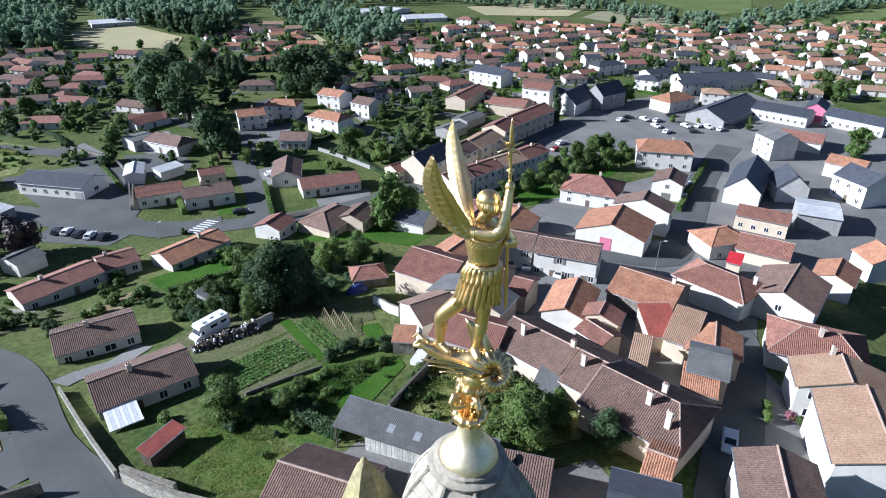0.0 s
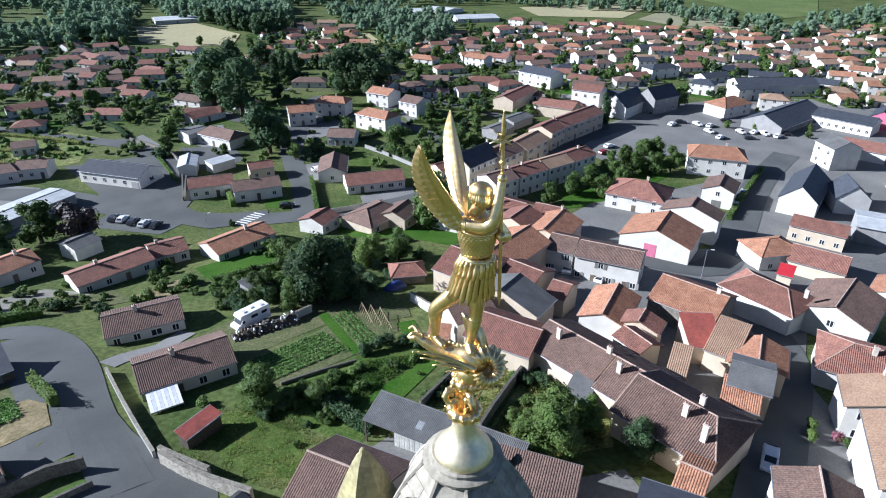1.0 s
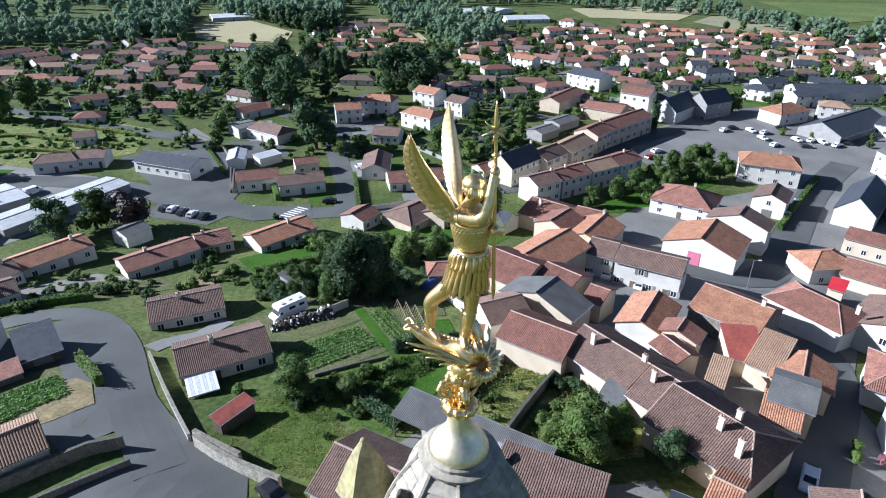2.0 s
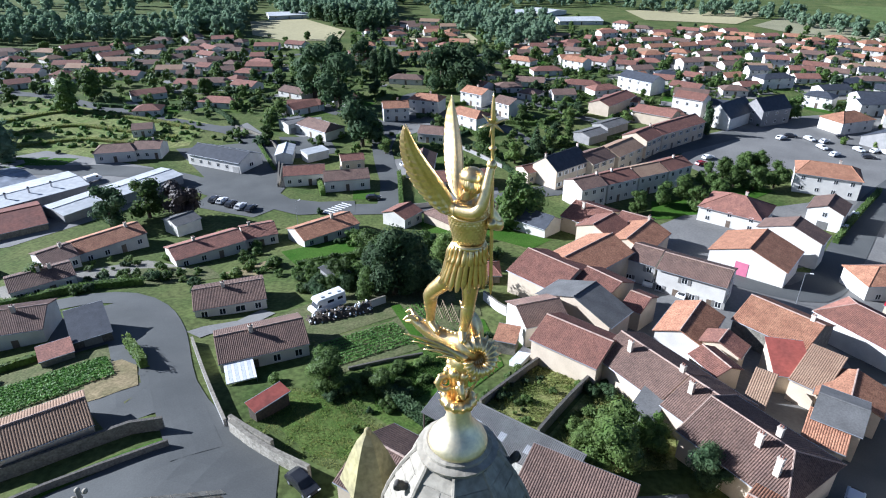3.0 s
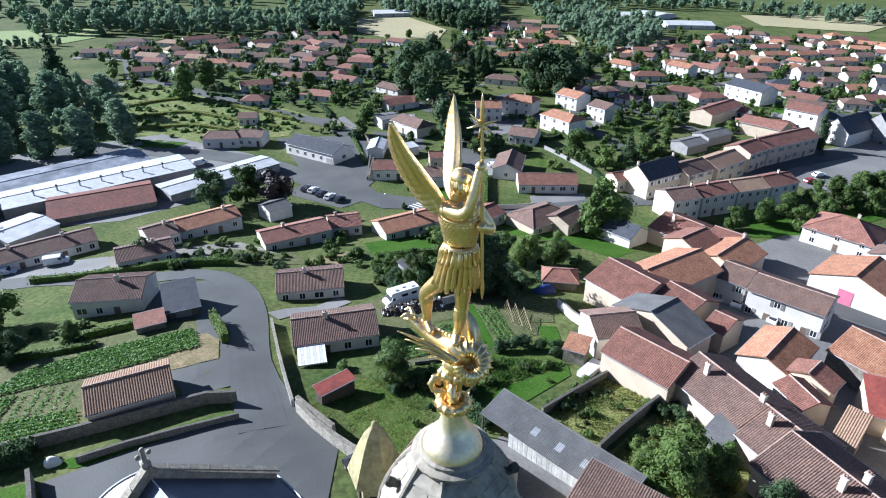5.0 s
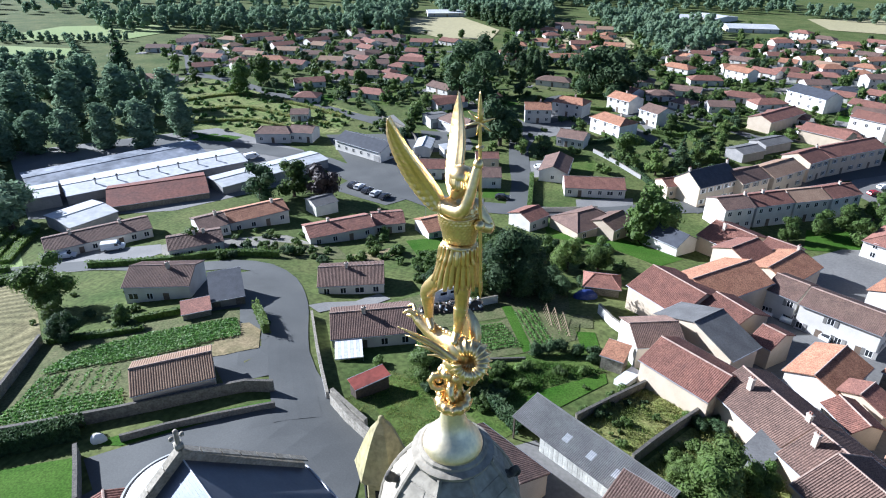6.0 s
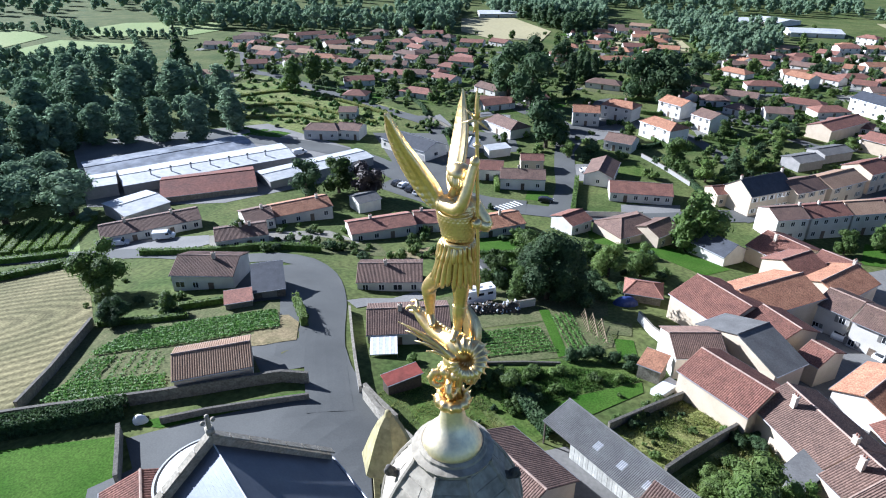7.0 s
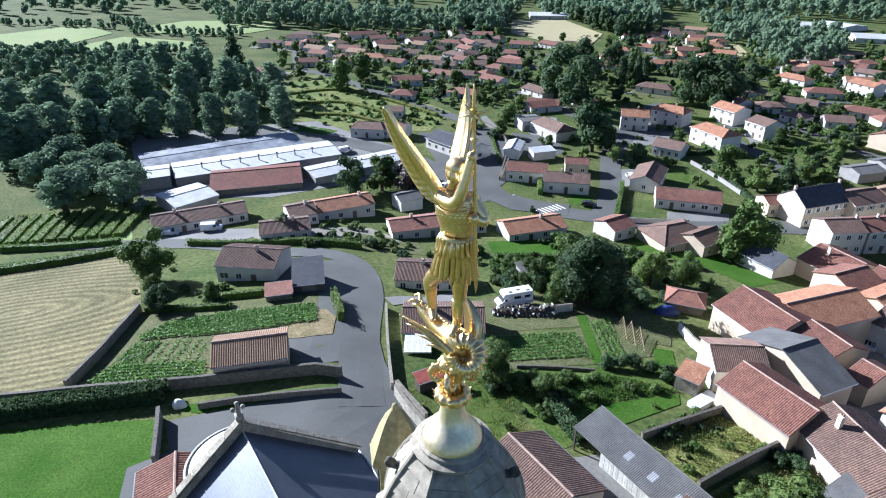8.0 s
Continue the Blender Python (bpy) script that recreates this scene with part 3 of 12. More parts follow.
def straps(bm, top, r0, foot, r1, count, wide, seed):
    """A skirt of separate hanging straps between two circles, uneven at the hem."""
    rnd = random.Random(seed)
    top, foot = Vector(top), Vector(foot)
    for k in range(count):
        a = 2 * math.pi * (k + rnd.uniform(-0.12, 0.12)) / count
        out, side = Vector((1.06 * math.cos(a), 0.97 * math.sin(a), 0)), Vector((-math.sin(a), math.cos(a), 0))
        reach, w, prev = rnd.uniform(0.93, 1.08), wide * rnd.uniform(0.85, 1.1), None
        for i in range(8):
            f = i / 7
            c = top.lerp(foot, f * reach) + out * (r0 + (r1 - r0) * f ** 0.85 + 0.012 * math.sin(6.3 * f + k))
            ww = w * (0.72 + 0.42 * f) * (0.55 if i == 7 else 1.0)
            row = [bm.verts.new(c + side * ww * u + out * h) for u, h in ((-0.5, -0.012), (-0.40, 0.018), (0, 0.040), (0.40, 0.018), (0.5, -0.012), (0, -0.02))]
            if prev:
                for q in range(6):
                    bm.faces.new((prev[q], prev[(q + 1) % 6], row[(q + 1) % 6], row[q]))
            else:
                bm.faces.new(row[::-1])
            prev = row
        bm.faces.new(prev)


def torso(bm, rings, n=108, steps=12):
    """A trunk through oval rings (height, x, y, half width, half depth), wide across the figure's own axis, with rows of small scales."""
    ux, uy = 0.93, 0.37
    rows = []
    for i in range(len(rings) - 1):
        for k in range(steps):
            f = k / steps
            z, x, y, a, b = ((1 - f) * p + f * q for p, q in zip(rings[i], rings[i + 1]))
            mail = 0.030 if 44.62 < z < 45.4 else 0.0
            row = []
            for j in range(n):
                t = 2 * math.pi * j / n
                r = 1 + mail * (1 + math.cos(27 * t + (len(rows) // 3 % 2) * math.pi)) + (mail * 0.9 * (len(rows) % 3))
                c, s = a * r * math.cos(t), b * r * math.sin(t)
                row.append(bm.verts.new((x + ux * c - uy * s, y + uy * c + ux * s, z)))
            rows.append(row)
    for A, B in zip(rows, rows[1:]):
        for j in range(n):
            bm.faces.new((A[j], A[(j + 1) % n], B[(j + 1) % n], B[j]))
    bm.faces.new(rows[0][::-1]), bm.faces.new(rows[-1])


def build_statue():
    bm = bmesh.new()
    # armoured figure with a raised arm
    torso(bm, [(43.9, 0.16, -0.15, 0.26, 0.22), (44.35, 0.20, -0.18, 0.26, 0.21), (44.60, 0.21, -0.20, 0.265, 0.205), (44.85, 0.22, -0.22, 0.30, 0.23), (45.08, 0.22, -0.24, 0.345, 0.26), (45.28, 0.22, -0.24, 0.37, 0.255), (45.42, 0.22, -0.24, 0.33, 0.22), (45.52, 0.23, -0.23, 0.20, 0.16), (45.60, 0.24, -0.22, 0.115, 0.11), (45.78, 0.25, -0.21, 0.10, 0.10)])
    limb(bm, (0.04, -0.36, 45.38, 0.16), (0.08, -0.40, 45.30, 0.16), n=14), limb(bm, (0.44, -0.10, 45.38, 0.16), (0.46, -0.09, 45.28, 0.15), n=14)
    # pleated skirt in two layers, and belt
    pleats(bm, [(0.22, -0.22, 44.60, 0.255), (0.19, -0.19, 44.35, 0.305), (0.15, -0.16, 44.05, 0.345), (0.12, -0.13, 43.88, 0.370)], 26, 0.12)
    straps(bm, (0.22, -0.22, 44.60), 0.270, (0.10, -0.12, 43.76), 0.425, 23, 0.105, 3)
    straps(bm, (0.22, -0.22, 44.64), 0.285, (0.18, -0.18, 44.30), 0.372, 21, 0.100, 4)
    ring(bm, (0.22, -0.22, 44.63), (0.06, 0.06, 1), 0.275, 0.04, 40, 8, 0.25, 20)
    # head bent forward, smooth crown and a roll of curled hair
    rnd = random.Random(9)
    limb(bm, (0.16, -0.25, 45.52, 0.13), (0.27, -0.27, 45.80, 0.115), n=14)
    ball(bm, (0.30, -0.27, 45.89), 0.175, (1.0, 0.95, 1.15), n=24)
    ball(bm, (0.26, -0.25, 45.97), 0.205, (1.08, 1.0, 0.92), n=28)
    for k in range(26):
        a = k * 0.2417 - 2.4
        c, q = math.cos(a), math.sin(a)
        low = 45.79 + 0.05 * math.cos(a - 2.6) + 0.02 * (k % 2)
        limb(bm, (0.27 + 0.170 * c, -0.26 + 0.165 * q, low + 0.15, 0.040), (0.27 + 0.180 * c, -0.26 + 0.175 * q, low + 0.06, 0.050), (0.27 + 0.150 * c + 0.03 * q, -0.26 + 0.145 * q - 0.03 * c, low, 0.040), n=8)
    # ridged shoulder guards and collar folds
    for k in range(5):
        f = k / 4
        ring(bm, (0.06 + 0.16 * f, -0.40 - 0.03 * f, 45.38 + 0.01 * f), (0.95, -0.28, 0.1), 0.165 - 0.02 * f, 0.026, 22, 6)
        ring(bm, (0.22, -0.24, 45.50 - 0.05 * k), (0.10, -0.14, 1), 0.20 + 0.040 * k, 0.020, 30, 6)
    limb(bm, (0.03, -0.42, 45.40, 0.15), (0.48, -0.55, 45.48, 0.12), (0.62, -0.38, 46.20, 0.075), n=12)
    ball(bm, (0.63, -0.35, 46.27), 0.09, (1, 1, 1.15))
    limb(bm, (0.46, -0.08, 45.36, 0.14), (0.74, -0.06, 45.02, 0.11), (0.66, -0.29, 45.12, 0.08), n=12)
    ball(bm, (0.66, -0.30, 45.13), 0.10)
    limb(bm, (0.26, -0.12, 43.95, 0.19), (0.24, -0.12, 43.55, 0.165), (0.22, -0.10, 43.25, 0.135), (0.19, -0.09, 43.02, 0.14), (0.12, -0.04, 42.60, 0.095), (0.10, -0.06, 42.46, 0.10), (0.16, -0.26, 42.40, 0.07), n=16)
    limb(bm, (0.00, -0.15, 43.95, 0.20), (-0.32, -0.10, 43.60, 0.175), (-0.60, -0.03, 43.27, 0.145), (-0.62, 0.00, 43.05, 0.14), (-0.64, 0.06, 42.66, 0.095), (-0.64, 0.06, 42.50, 0.10), (-0.46, -0.12, 42.42, 0.07), n=16)
    for z, R in ((43.16, 0.128),):
        f = (z - 42.6) / 0.6
        ring(bm, (0.12 + 0.09 * f, -0.04 - 0.05 * f, z), (0.05, -0.05, 1), R, 0.022, 20, 6, 0.3, 10)
        ring(bm, (-0.64 + 0.03 * f, 0.06 - 0.07 * f, z), (0.02, -0.05, 1), R, 0.022, 20, 6, 0.3, 10)
    # spear with a star
    limb(bm, (0.67, -0.20, 43.85, 0.035), (0.61, -0.29, 47.0, 0.030), n=8)
    feather(bm, (0.67, -0.20, 43.98), (0.675, -0.19, 43.55), (1, 0.3, 0), 0.12, 0.05)
    feather(bm, (0.61, -0.29, 46.95), (0.605, -0.30, 47.50), (1, 0.3, 0), 0.12, 0.05)
    for k in range(6):
        a = k * math.pi / 3 + 0.3
        rod(bm, (0.61, -0.29, 46.98), (0.61 + 0.24 * math.cos(a), -0.29 + 0.10 * math.cos(a), 46.98 + 0.24 * math.sin(a)), 0.04, 5, 0.008)
    ring(bm, (0.62, -0.28, 46.55), (0, 0, 1), 0.045, 0.03, 12, 6)
    # wings
    wing(bm, [(-0.02, -0.33, 45.38), (-0.12, -0.40, 45.66), (-0.32, -0.58, 46.08), (-0.54, -0.80, 46.56), (-0.68, -1.01, 47.04)], [(-0.15, -0.44, 45.24), (-0.46, -0.48, 45.44), (-0.78, -0.52, 45.82), (-0.90, -0.66, 46.27), (-0.86, -0.86, 46.70), (-0.71, -1.03, 47.05)])
    wing(bm, [(0.00, -0.02, 45.38), (-0.03, 0.22, 45.66), (-0.10, 0.48, 46.02), (-0.24, 0.74, 46.48), (-0.44, 0.91, 47.08)], [(-0.10, -0.06, 45.42), (-0.30, 0.14, 45.62), (-0.46, 0.44, 45.92), (-0.56, 0.72, 46.28), (-0.57, 0.88, 46.70), (-0.47, 0.92, 47.08)], relief=0.25)
    # winged beast underfoot, with a horned head and a plated coiled tail
    limb(bm, (-1.02, 0.10, 42.46, 0.10), (-0.86, 0.08, 42.38, 0.15), (-0.55, 0.02, 42.24, 0.17), (-0.15, -0.03, 42.17, 0.23), (0.18, -0.08, 42.14, 0.28), (0.22, -0.05, 41.90, 0.28), n=18)
    for k in range(12):
        f = k / 11
        ball(bm, (-0.82 + 0.95 * f, 0.07 - 0.15 * f, 42.50 - 0.13 * f), 0.05, (1.2, 0.6, 0.8), n=8)
    limb(bm, (-1.0, 0.10, 42.54, 0.06), (-1.12, 0.20, 42.62, 0.04), (-1.22, 0.16, 42.58, 0.02), n=8)
    limb(bm, (-0.96, 0.02, 42.54, 0.06), (-1.10, -0.02, 42.60, 0.04), (-1.20, -0.06, 42.52, 0.02), n=8)
    limb(bm, (-1.02, 0.10, 42.42, 0.08), (-1.20, 0.10, 42.38, 0.035), n=8)
    coil(bm, (0.46, -0.20, 41.98), (0.42, -0.80, 0.42), 0.30, 0.20, 0.10, 17, 2.3, -5.4, 0.22)
    coil(bm, (0.38, 0.02, 41.92), (0.42, -0.80, 0.42), 0.22, 0.18, 0.12, 12, 1.0, -4.6, 0.2)
    limb(bm, (0.30, -0.05, 41.95, 0.22), (0.10, -0.05, 41.70, 0.26), (-0.02, -0.07, 41.52, 0.20), n=16)
    for k, (tx, ty, tz, w) in enumerate(((-1.02, -0.54, 42.52, 0.26), (-0.86, -0.52, 42.36, 0.22), (-0.62, -0.52, 42.20, 0.20), (-0.34, -0.50, 42.04, 0.20))):
        feather(bm, (0.20 - 0.03 * k, -0.34, 42.02 - 0.03 * k), (tx, ty, tz), (0.35, -0.25, 1.0), w, 0.05, 0.10)
    limb(bm, (0.22, -0.33, 42.05, 0.09), (-0.35, -0.42, 42.34, 0.045), (-1.00, -0.54, 42.53, 0.012), n=8)
    feather(bm, (0.30, 0.24, 41.92), (-0.12, 0.50, 42.86), (1.0, 0.3, 0.35), 0.60, 0.09, 0.10)
    # fluted stem hung with fruit, scrolls and a leafy dish
    lathe(bm, [(0.22, 40.74), (0.17, 40.95), (0.185, 41.25), (0.27, 41.52), (0.22, 41.60)], 64, 0.02, -0.04, 0.18, 9)
    for k in range(7):
        a = k * 0.9
        ball(bm, (0.03 + 0.25 * math.cos(a), -0.04 + 0.25 * math.sin(a), 41.47 + 0.05 * (k % 2)), 0.105, n=12)
    for a in (205, 285, 25, 115):
        c, s = math.cos(radians(a)), math.sin(radians(a))
        coil(bm, (0.02 + 0.31 * c, -0.04 + 0.31 * s, 41.20), (-s, c, 0), 0.17, 0.085, 0.06, 6, 0.5, 5.4, 0.12)
        ball(bm, (0.02 + 0.31 * c, -0.04 + 0.31 * s, 41.20), 0.08, n=10)
        feather(bm, (0.02 + 0.22 * c, -0.04 + 0.22 * s, 40.80), (0.02 + 0.42 * c, -0.04 + 0.42 * s, 41.10), (-s, c, 0), 0.20, 0.04)
    lathe(bm, [(0.25, 40.46), (0.33, 40.52), (0.395, 40.60), (0.405, 40.68), (0.36, 40.76), (0.27, 40.80), (0.20, 40.76)], 72, 0.03, -0.06, 0.05, 12)
    for k in range(12):
        a = k * math.pi / 6
        c, s = math.cos(a), math.sin(a)
        feather(bm, (0.03 + 0.30 * c, -0.06 + 0.30 * s, 40.52), (0.03 + 0.45 * c, -0.06 + 0.45 * s, 40.74), (-s, c, 0), 0.16, 0.035)
    ob = part("statue", bm, M_GOLD, flat=False)
    tagged(ob, "gilded statue of a winged figure holding a spear", "statue")


build_statue()


def build_spire():
    root = empty("bell_tower", 0, 0, 0)
    tagged(root, "granite bell tower with a stone dome and gilded bulb", "bell tower")
    bm = bmesh.new()
    lathe(bm, [(0.66, 39.38), (0.685, 39.42), (0.675, 39.50), (0.63, 39.62), (0.545, 39.74), (0.45, 39.85), (0.365, 39.97), (0.31, 40.10), (0.275, 40.26), (0.255, 40.42), (0.25, 40.58)], 56, 0.03, -0.05)
    part("gilded_bulb", bm, M_GOLDP, root, "pale gilded bell-shaped bulb", flat=False)
    turn = radians(12)
    bm = bmesh.new()
    lathe(bm, [(0.92, 39.12), (0.95, 39.22), (0.80, 39.28), (0.80, 39.36), (0.74, 39.40), (0.72, 39.45)], 24, turn=turn)
    part("collar", bm, M_CHST, root)
    # dome: eight leaves of stone courses, each a little uneven
    courses = [(1.95, 36.30), (1.90, 36.90), (1.80, 37.40), (1.66, 37.80), (1.50, 38.15), (1.33, 38.47), (1.13, 38.78), (0.93, 39.06), (0.90, 39.14)]
    for i, ((r0, z0), (r1, z1)) in enumerate(zip(courses, courses[1:])):
        bm = bmesh.new()
        lathe(bm, [(r0 - 0.015, z0), (r0 + 0.012, z0 + 0.03), (r1 + 0.012, z1 - 0.015), (r1 - 0.015, z1)], 8, turn=turn)
        part("stone_course", bm, M_CHST, root)
        rnd = random.Random(i)
        for k in range(8):
            a0, a1 = turn + k * math.pi / 4, turn + (k + 1) * math.pi / 4
            for j in range(2):
                f0, f1 = j / 2 + (0.14 if i % 2 else -0.02), (j + 1) / 2 + (0.12 if i % 2 else -0.04)
                f0, f1 = max(0.02, f0), min(0.98, f1)
                quad = []
                for f, r, z in ((f0, r0, z0 + 0.025), (f1, r0, z0 + 0.025), (f1, r1, z1 - 0.02), (f0, r1, z1 - 0.02)):
                    x = r * ((1 - f) * math.cos(a0) + f * math.cos(a1))
                    y = r * ((1 - f) * math.sin(a0) + f * math.sin(a1))
                    quad.append((x, y, z))
                mid = (a0 + a1) / 2
                p = 0.010 + 0.012 * rnd.random()
                out = Vector((math.cos(mid), math.sin(mid), 0.6)).normalized() * p
                vs = [Vector(q) for q in quad] + [Vector(q) + out for q in quad]
                mesh_ob("stone", vs, [(4, 5, 6, 7), (0, 1, 5, 4), (1, 2, 6, 5), (2, 3, 7, 6), (3, 0, 4, 7)], M_CHST, root)
    for k in range(8):
        a = turn + k * math.pi / 4
        bm = bmesh.new()
        for (r0, z0), (r1, z1) in zip(courses, courses[1:]):
            rod(bm, ((r0 + 0.01) * math.cos(a), (r0 + 0.01) * math.sin(a), z0), ((r1 + 0.01) * math.cos(a), (r1 + 0.01) * math.sin(a), z1), 0.06, 6)
        part("rib", bm, M_CHST, root)
    for a in (radians(219), radians(29)):
        c, s = math.cos(a), math.sin(a)
        bm = bmesh.new()
        limb(bm, (1.12 * c, 1.12 * s, 38.44, 0.12), (1.38 * c, 1.38 * s, 38.44, 0.09), (1.48 * c, 1.48 * s, 38.60, 0.085), n=10)
        ring(bm, (1.45 * c, 1.45 * s, 38.50), (-s, c, 0), 0.11, 0.045, 16, 6)
        part("carved_crocket", bm, M_DKST, root, "dark weathered carved stone crocket", flat=False)
    bm = bmesh.new()
    lathe(bm, [(2.05, 29.5), (2.05, 35.9), (2.25, 36.0), (2.25, 36.25), (1.95, 36.35)], 8, turn=turn)
    part("drum", bm, M_CHST, root)
    bm = bmesh.new()
    box(bm, -3.3, -3.3, -2, 3.3, 3.3, 29.6)
    t = part("shaft", bm, M_CHST, root)
    t.matrix_basis = pose(0, 0, 0, 0, 0, -15)
    # corner pinnacle
    pin = empty("corner_pinnacle", -2.67, 0.82, 29.6)
    tagged(pin, "small octagonal stone pinnacle beside the dome", "pinnacle")
    bm = bmesh.new()
    lathe(bm, [(0.86, 6.85), (0.80, 7.0), (0.52, 7.75), (0.30, 8.22), (0.12, 8.46)], 6, turn=0.35)
    part("spirelet", bm, M_LICHEN, pin, "yellow lichened stone spirelet")
    bm = bmesh.new()
    limb(bm, (0, 0, 8.42, 0.12), (0, 0, 8.56, 0.09), n=8)
    part("knob", bm, M_LICHEN, pin)
    bm = bmesh.new()
    lathe(bm, [(0.62, 0), (0.62, 6.6), (0.80, 6.75), (0.80, 6.9)], 6, turn=0.35)
    part("lantern", bm, M_LICHEN, pin)
    for k in range(6):
        a = 0.35 + (k + 0.5) * math.pi / 3
        bm = bmesh.new()
        c, s = 0.545 * math.cos(a), 0.545 * math.sin(a)
        box(bm, -0.02, -0.11, 5.0, 0.03, 0.11, 6.4)
        o = part("slit", bm, M_VOID, pin, "dark open slit")
        o.matrix_basis = pose(c, s, 0, 0, 0, math.degrees(a))


def build_nave():
    """The nave runs from the tower to a gable with a raised coping and a cross."""
    ang = math.degrees(math.atan2(7.3, -24.4))
    root = empty("church_nave", 0, 0, 0, ang)
    tagged(root, "granite church nave with a steep slate roof", "church")
    x0, x1, hw, eave, ridge = 3.0, 25.2, 8.0, 12.6, 19.4
    bm = bmesh.new()
    box(bm, x0, -hw + 0.3, -2, x1, hw - 0.3, eave)
    part("nave_wall", bm, M_CHST, root)
    for s in (-1, 1):
        bm = bmesh.new()
        v = [(x0, 0, ridge), (x1 - 0.3, 0, ridge), (x1 - 0.3, s * (hw + 0.3), eave), (x0, s * (hw + 0.3), eave)]
        a = [bm.verts.new(p) for p in v]
        b = [bm.verts.new((p[0], p[1], p[2] - 0.25)) for p in v]
        bm.faces.new(a), bm.faces.new(b[::-1])
        for k in range(4):
            bm.faces.new((a[k], b[k], b[(k + 1) % 4], a[(k + 1) % 4]))
        # slate courses as low steps
        n, prev = 46, None
        for k in range(n):
            rows = []
            for f, up in ((k / n, 0.004), ((k + 1) / n, 0.022)):
                y, z = s * (hw + 0.3) * f, ridge + (eave - ridge) * f + up
                rows.append((bm.verts.new((x0, y, z)), bm.verts.new((x1 - 0.3, y, z))))
            (p, q), (u, w) = rows
            bm.faces.new((p, q, w, u))
            if prev:
                bm.faces.new((prev[0], prev[1], q, p))
            prev = (u, w)
        part("slate_slope", bm, M_ROOFCH, root)
        bm = bmesh.new()
        rod(bm, (x0, s * (hw + 0.42), eave - 0.05), (x1, s * (hw + 0.42), eave - 0.05), 0.12, 8)
        part("gutter", bm, M_GUTTER, root)
    bm = bmesh.new()
    rod(bm, (x0, 0, ridge + 0.03), (x1 - 0.3, 0, ridge + 0.01), 0.05, 8)
    part("ridge_flashing", bm, M_METALR, root)
    # gable wall with coping blocks
    bm = bmesh.new()
    a = [bm.verts.new((x, y, z)) for x in (x1 - 0.3, x1 + 0.15) for y, z in ((-hw - 0.2, -2), (hw + 0.2, -2), (hw + 0.2, eave + 0.6), (0, ridge + 0.75), (-hw - 0.2, eave + 0.6))]
    bm.faces.new(a[:5][::-1]), bm.faces.new(a[5:])
    for k in range(5):
        bm.faces.new((a[k], a[(k + 1) % 5], a[5 + (k + 1) % 5], a[5 + k]))
    part("gable_wall", bm, M_CHST, root)
    for s in (-1, 1):
        for k in range(7):
            f0, f1 = k / 7 + 0.004, (k + 1) / 7 - 0.004
            y0, y1 = s * (hw + 0.5) * f0, s * (hw + 0.5) * f1
            z0, z1 = ridge + 0.80 + (eave - ridge - 0.2) * f0, ridge + 0.80 + (eave - ridge - 0.2) * f1
            vs = [(x, y, z + h) for x in (x1 - 0.36, x1 + 0.24) for (y, z) in ((y0, z0), (y1, z1)) for h in (0, 0.17)]
            mesh_ob("coping_stone", vs, [(0, 1, 3, 2), (4, 6, 7, 5), (1, 5, 7, 3), (0, 2, 6, 4), (0, 4, 5, 1), (2, 3, 7, 6)], M_CHST, root)
    bm = bmesh.new()
    box(bm, x1 - 0.30, -0.25, ridge + 0.90, x1 + 0.20, 0.25, ridge + 1.30)
    limb(bm, (x1 - 0.05, 0, ridge + 1.3, 0.16), (x1 - 0.05, 0, ridge + 2.1, 0.14), n=8)
    for d in ((0, 0.34, 1.85), (0, -0.34, 1.85), (0, 0, 2.25)):
        ball(bm, (x1 - 0.05, d[1], ridge + d[2]), 0.17, n=8)
    part("cross_finial", bm, M_CHST, root, flat=False)
    # rounded apse with a pale metal roof beyond the gable
    def outline(r):
        return [(x1 + 0.15, -r)] + [(28.0 + r * math.sin(a), -r * math.cos(a)) for a in (k * math.pi / 28 for k in range(29))] + [(x1 + 0.15, r)]

    def tier(name, r0, z0, r1, z1, material, label=""):
        bm = bmesh.new()
        A, B = [bm.verts.new((*p, z0)) for p in outline(r0)], [bm.verts.new((*p, z1)) for p in outline(r1)]
        for k in range(len(A) - 1):
            bm.faces.new((A[k], A[k + 1], B[k + 1], B[k]))
        bm.faces.new(B), bm.faces.new(A[::-1])
        part(name, bm, material, root, label)
    tier("apse_wall", 3.85, -2, 3.85, 13.7, M_CHST)
    tier("apse_rim", 4.10, 13.7, 4.10, 13.98, M_METALR, "pale metal rim of the apse roof")
    tier("apse_gutter", 3.92, 13.98, 3.92, 14.02, M_VOID)
    tier("apse_roof", 3.72, 14.02, 0.6, 15.2, M_METALR, "pale metal roof of the apse")


build_spire()
build_nave()
# ---- land ----
def build_ground():
    def axis(lo, hi):
        vals, v = [0.0], 0.0
        while v < hi:
            v += 3.0 if v < 210 else max(3.0, 0.08 * v)
            vals.append(v)
        neg, v = [], 0.0
        while v > lo:
            v -= 3.0 if v > -210 else max(3.0, -0.08 * v)
            neg.append(v)
        return neg[::-1] + vals
    xs, ys = axis(-4500, 4500), axis(-4500, 4500)
    verts = [(x, y, ground(x, y)) for y in ys for x in xs]
    n = len(xs)
    faces = [(j * n + i, j * n + i + 1, (j + 1) * n + i + 1, (j + 1) * n + i) for j in range(len(ys) - 1) for i in range(n - 1)]
    ob = mesh_ob("ground", verts, faces, M_GRASS, flat=False)
    tagged(ob, "rough green grass and weeds over the whole hillside", "ground", kind="structure")


build_ground()
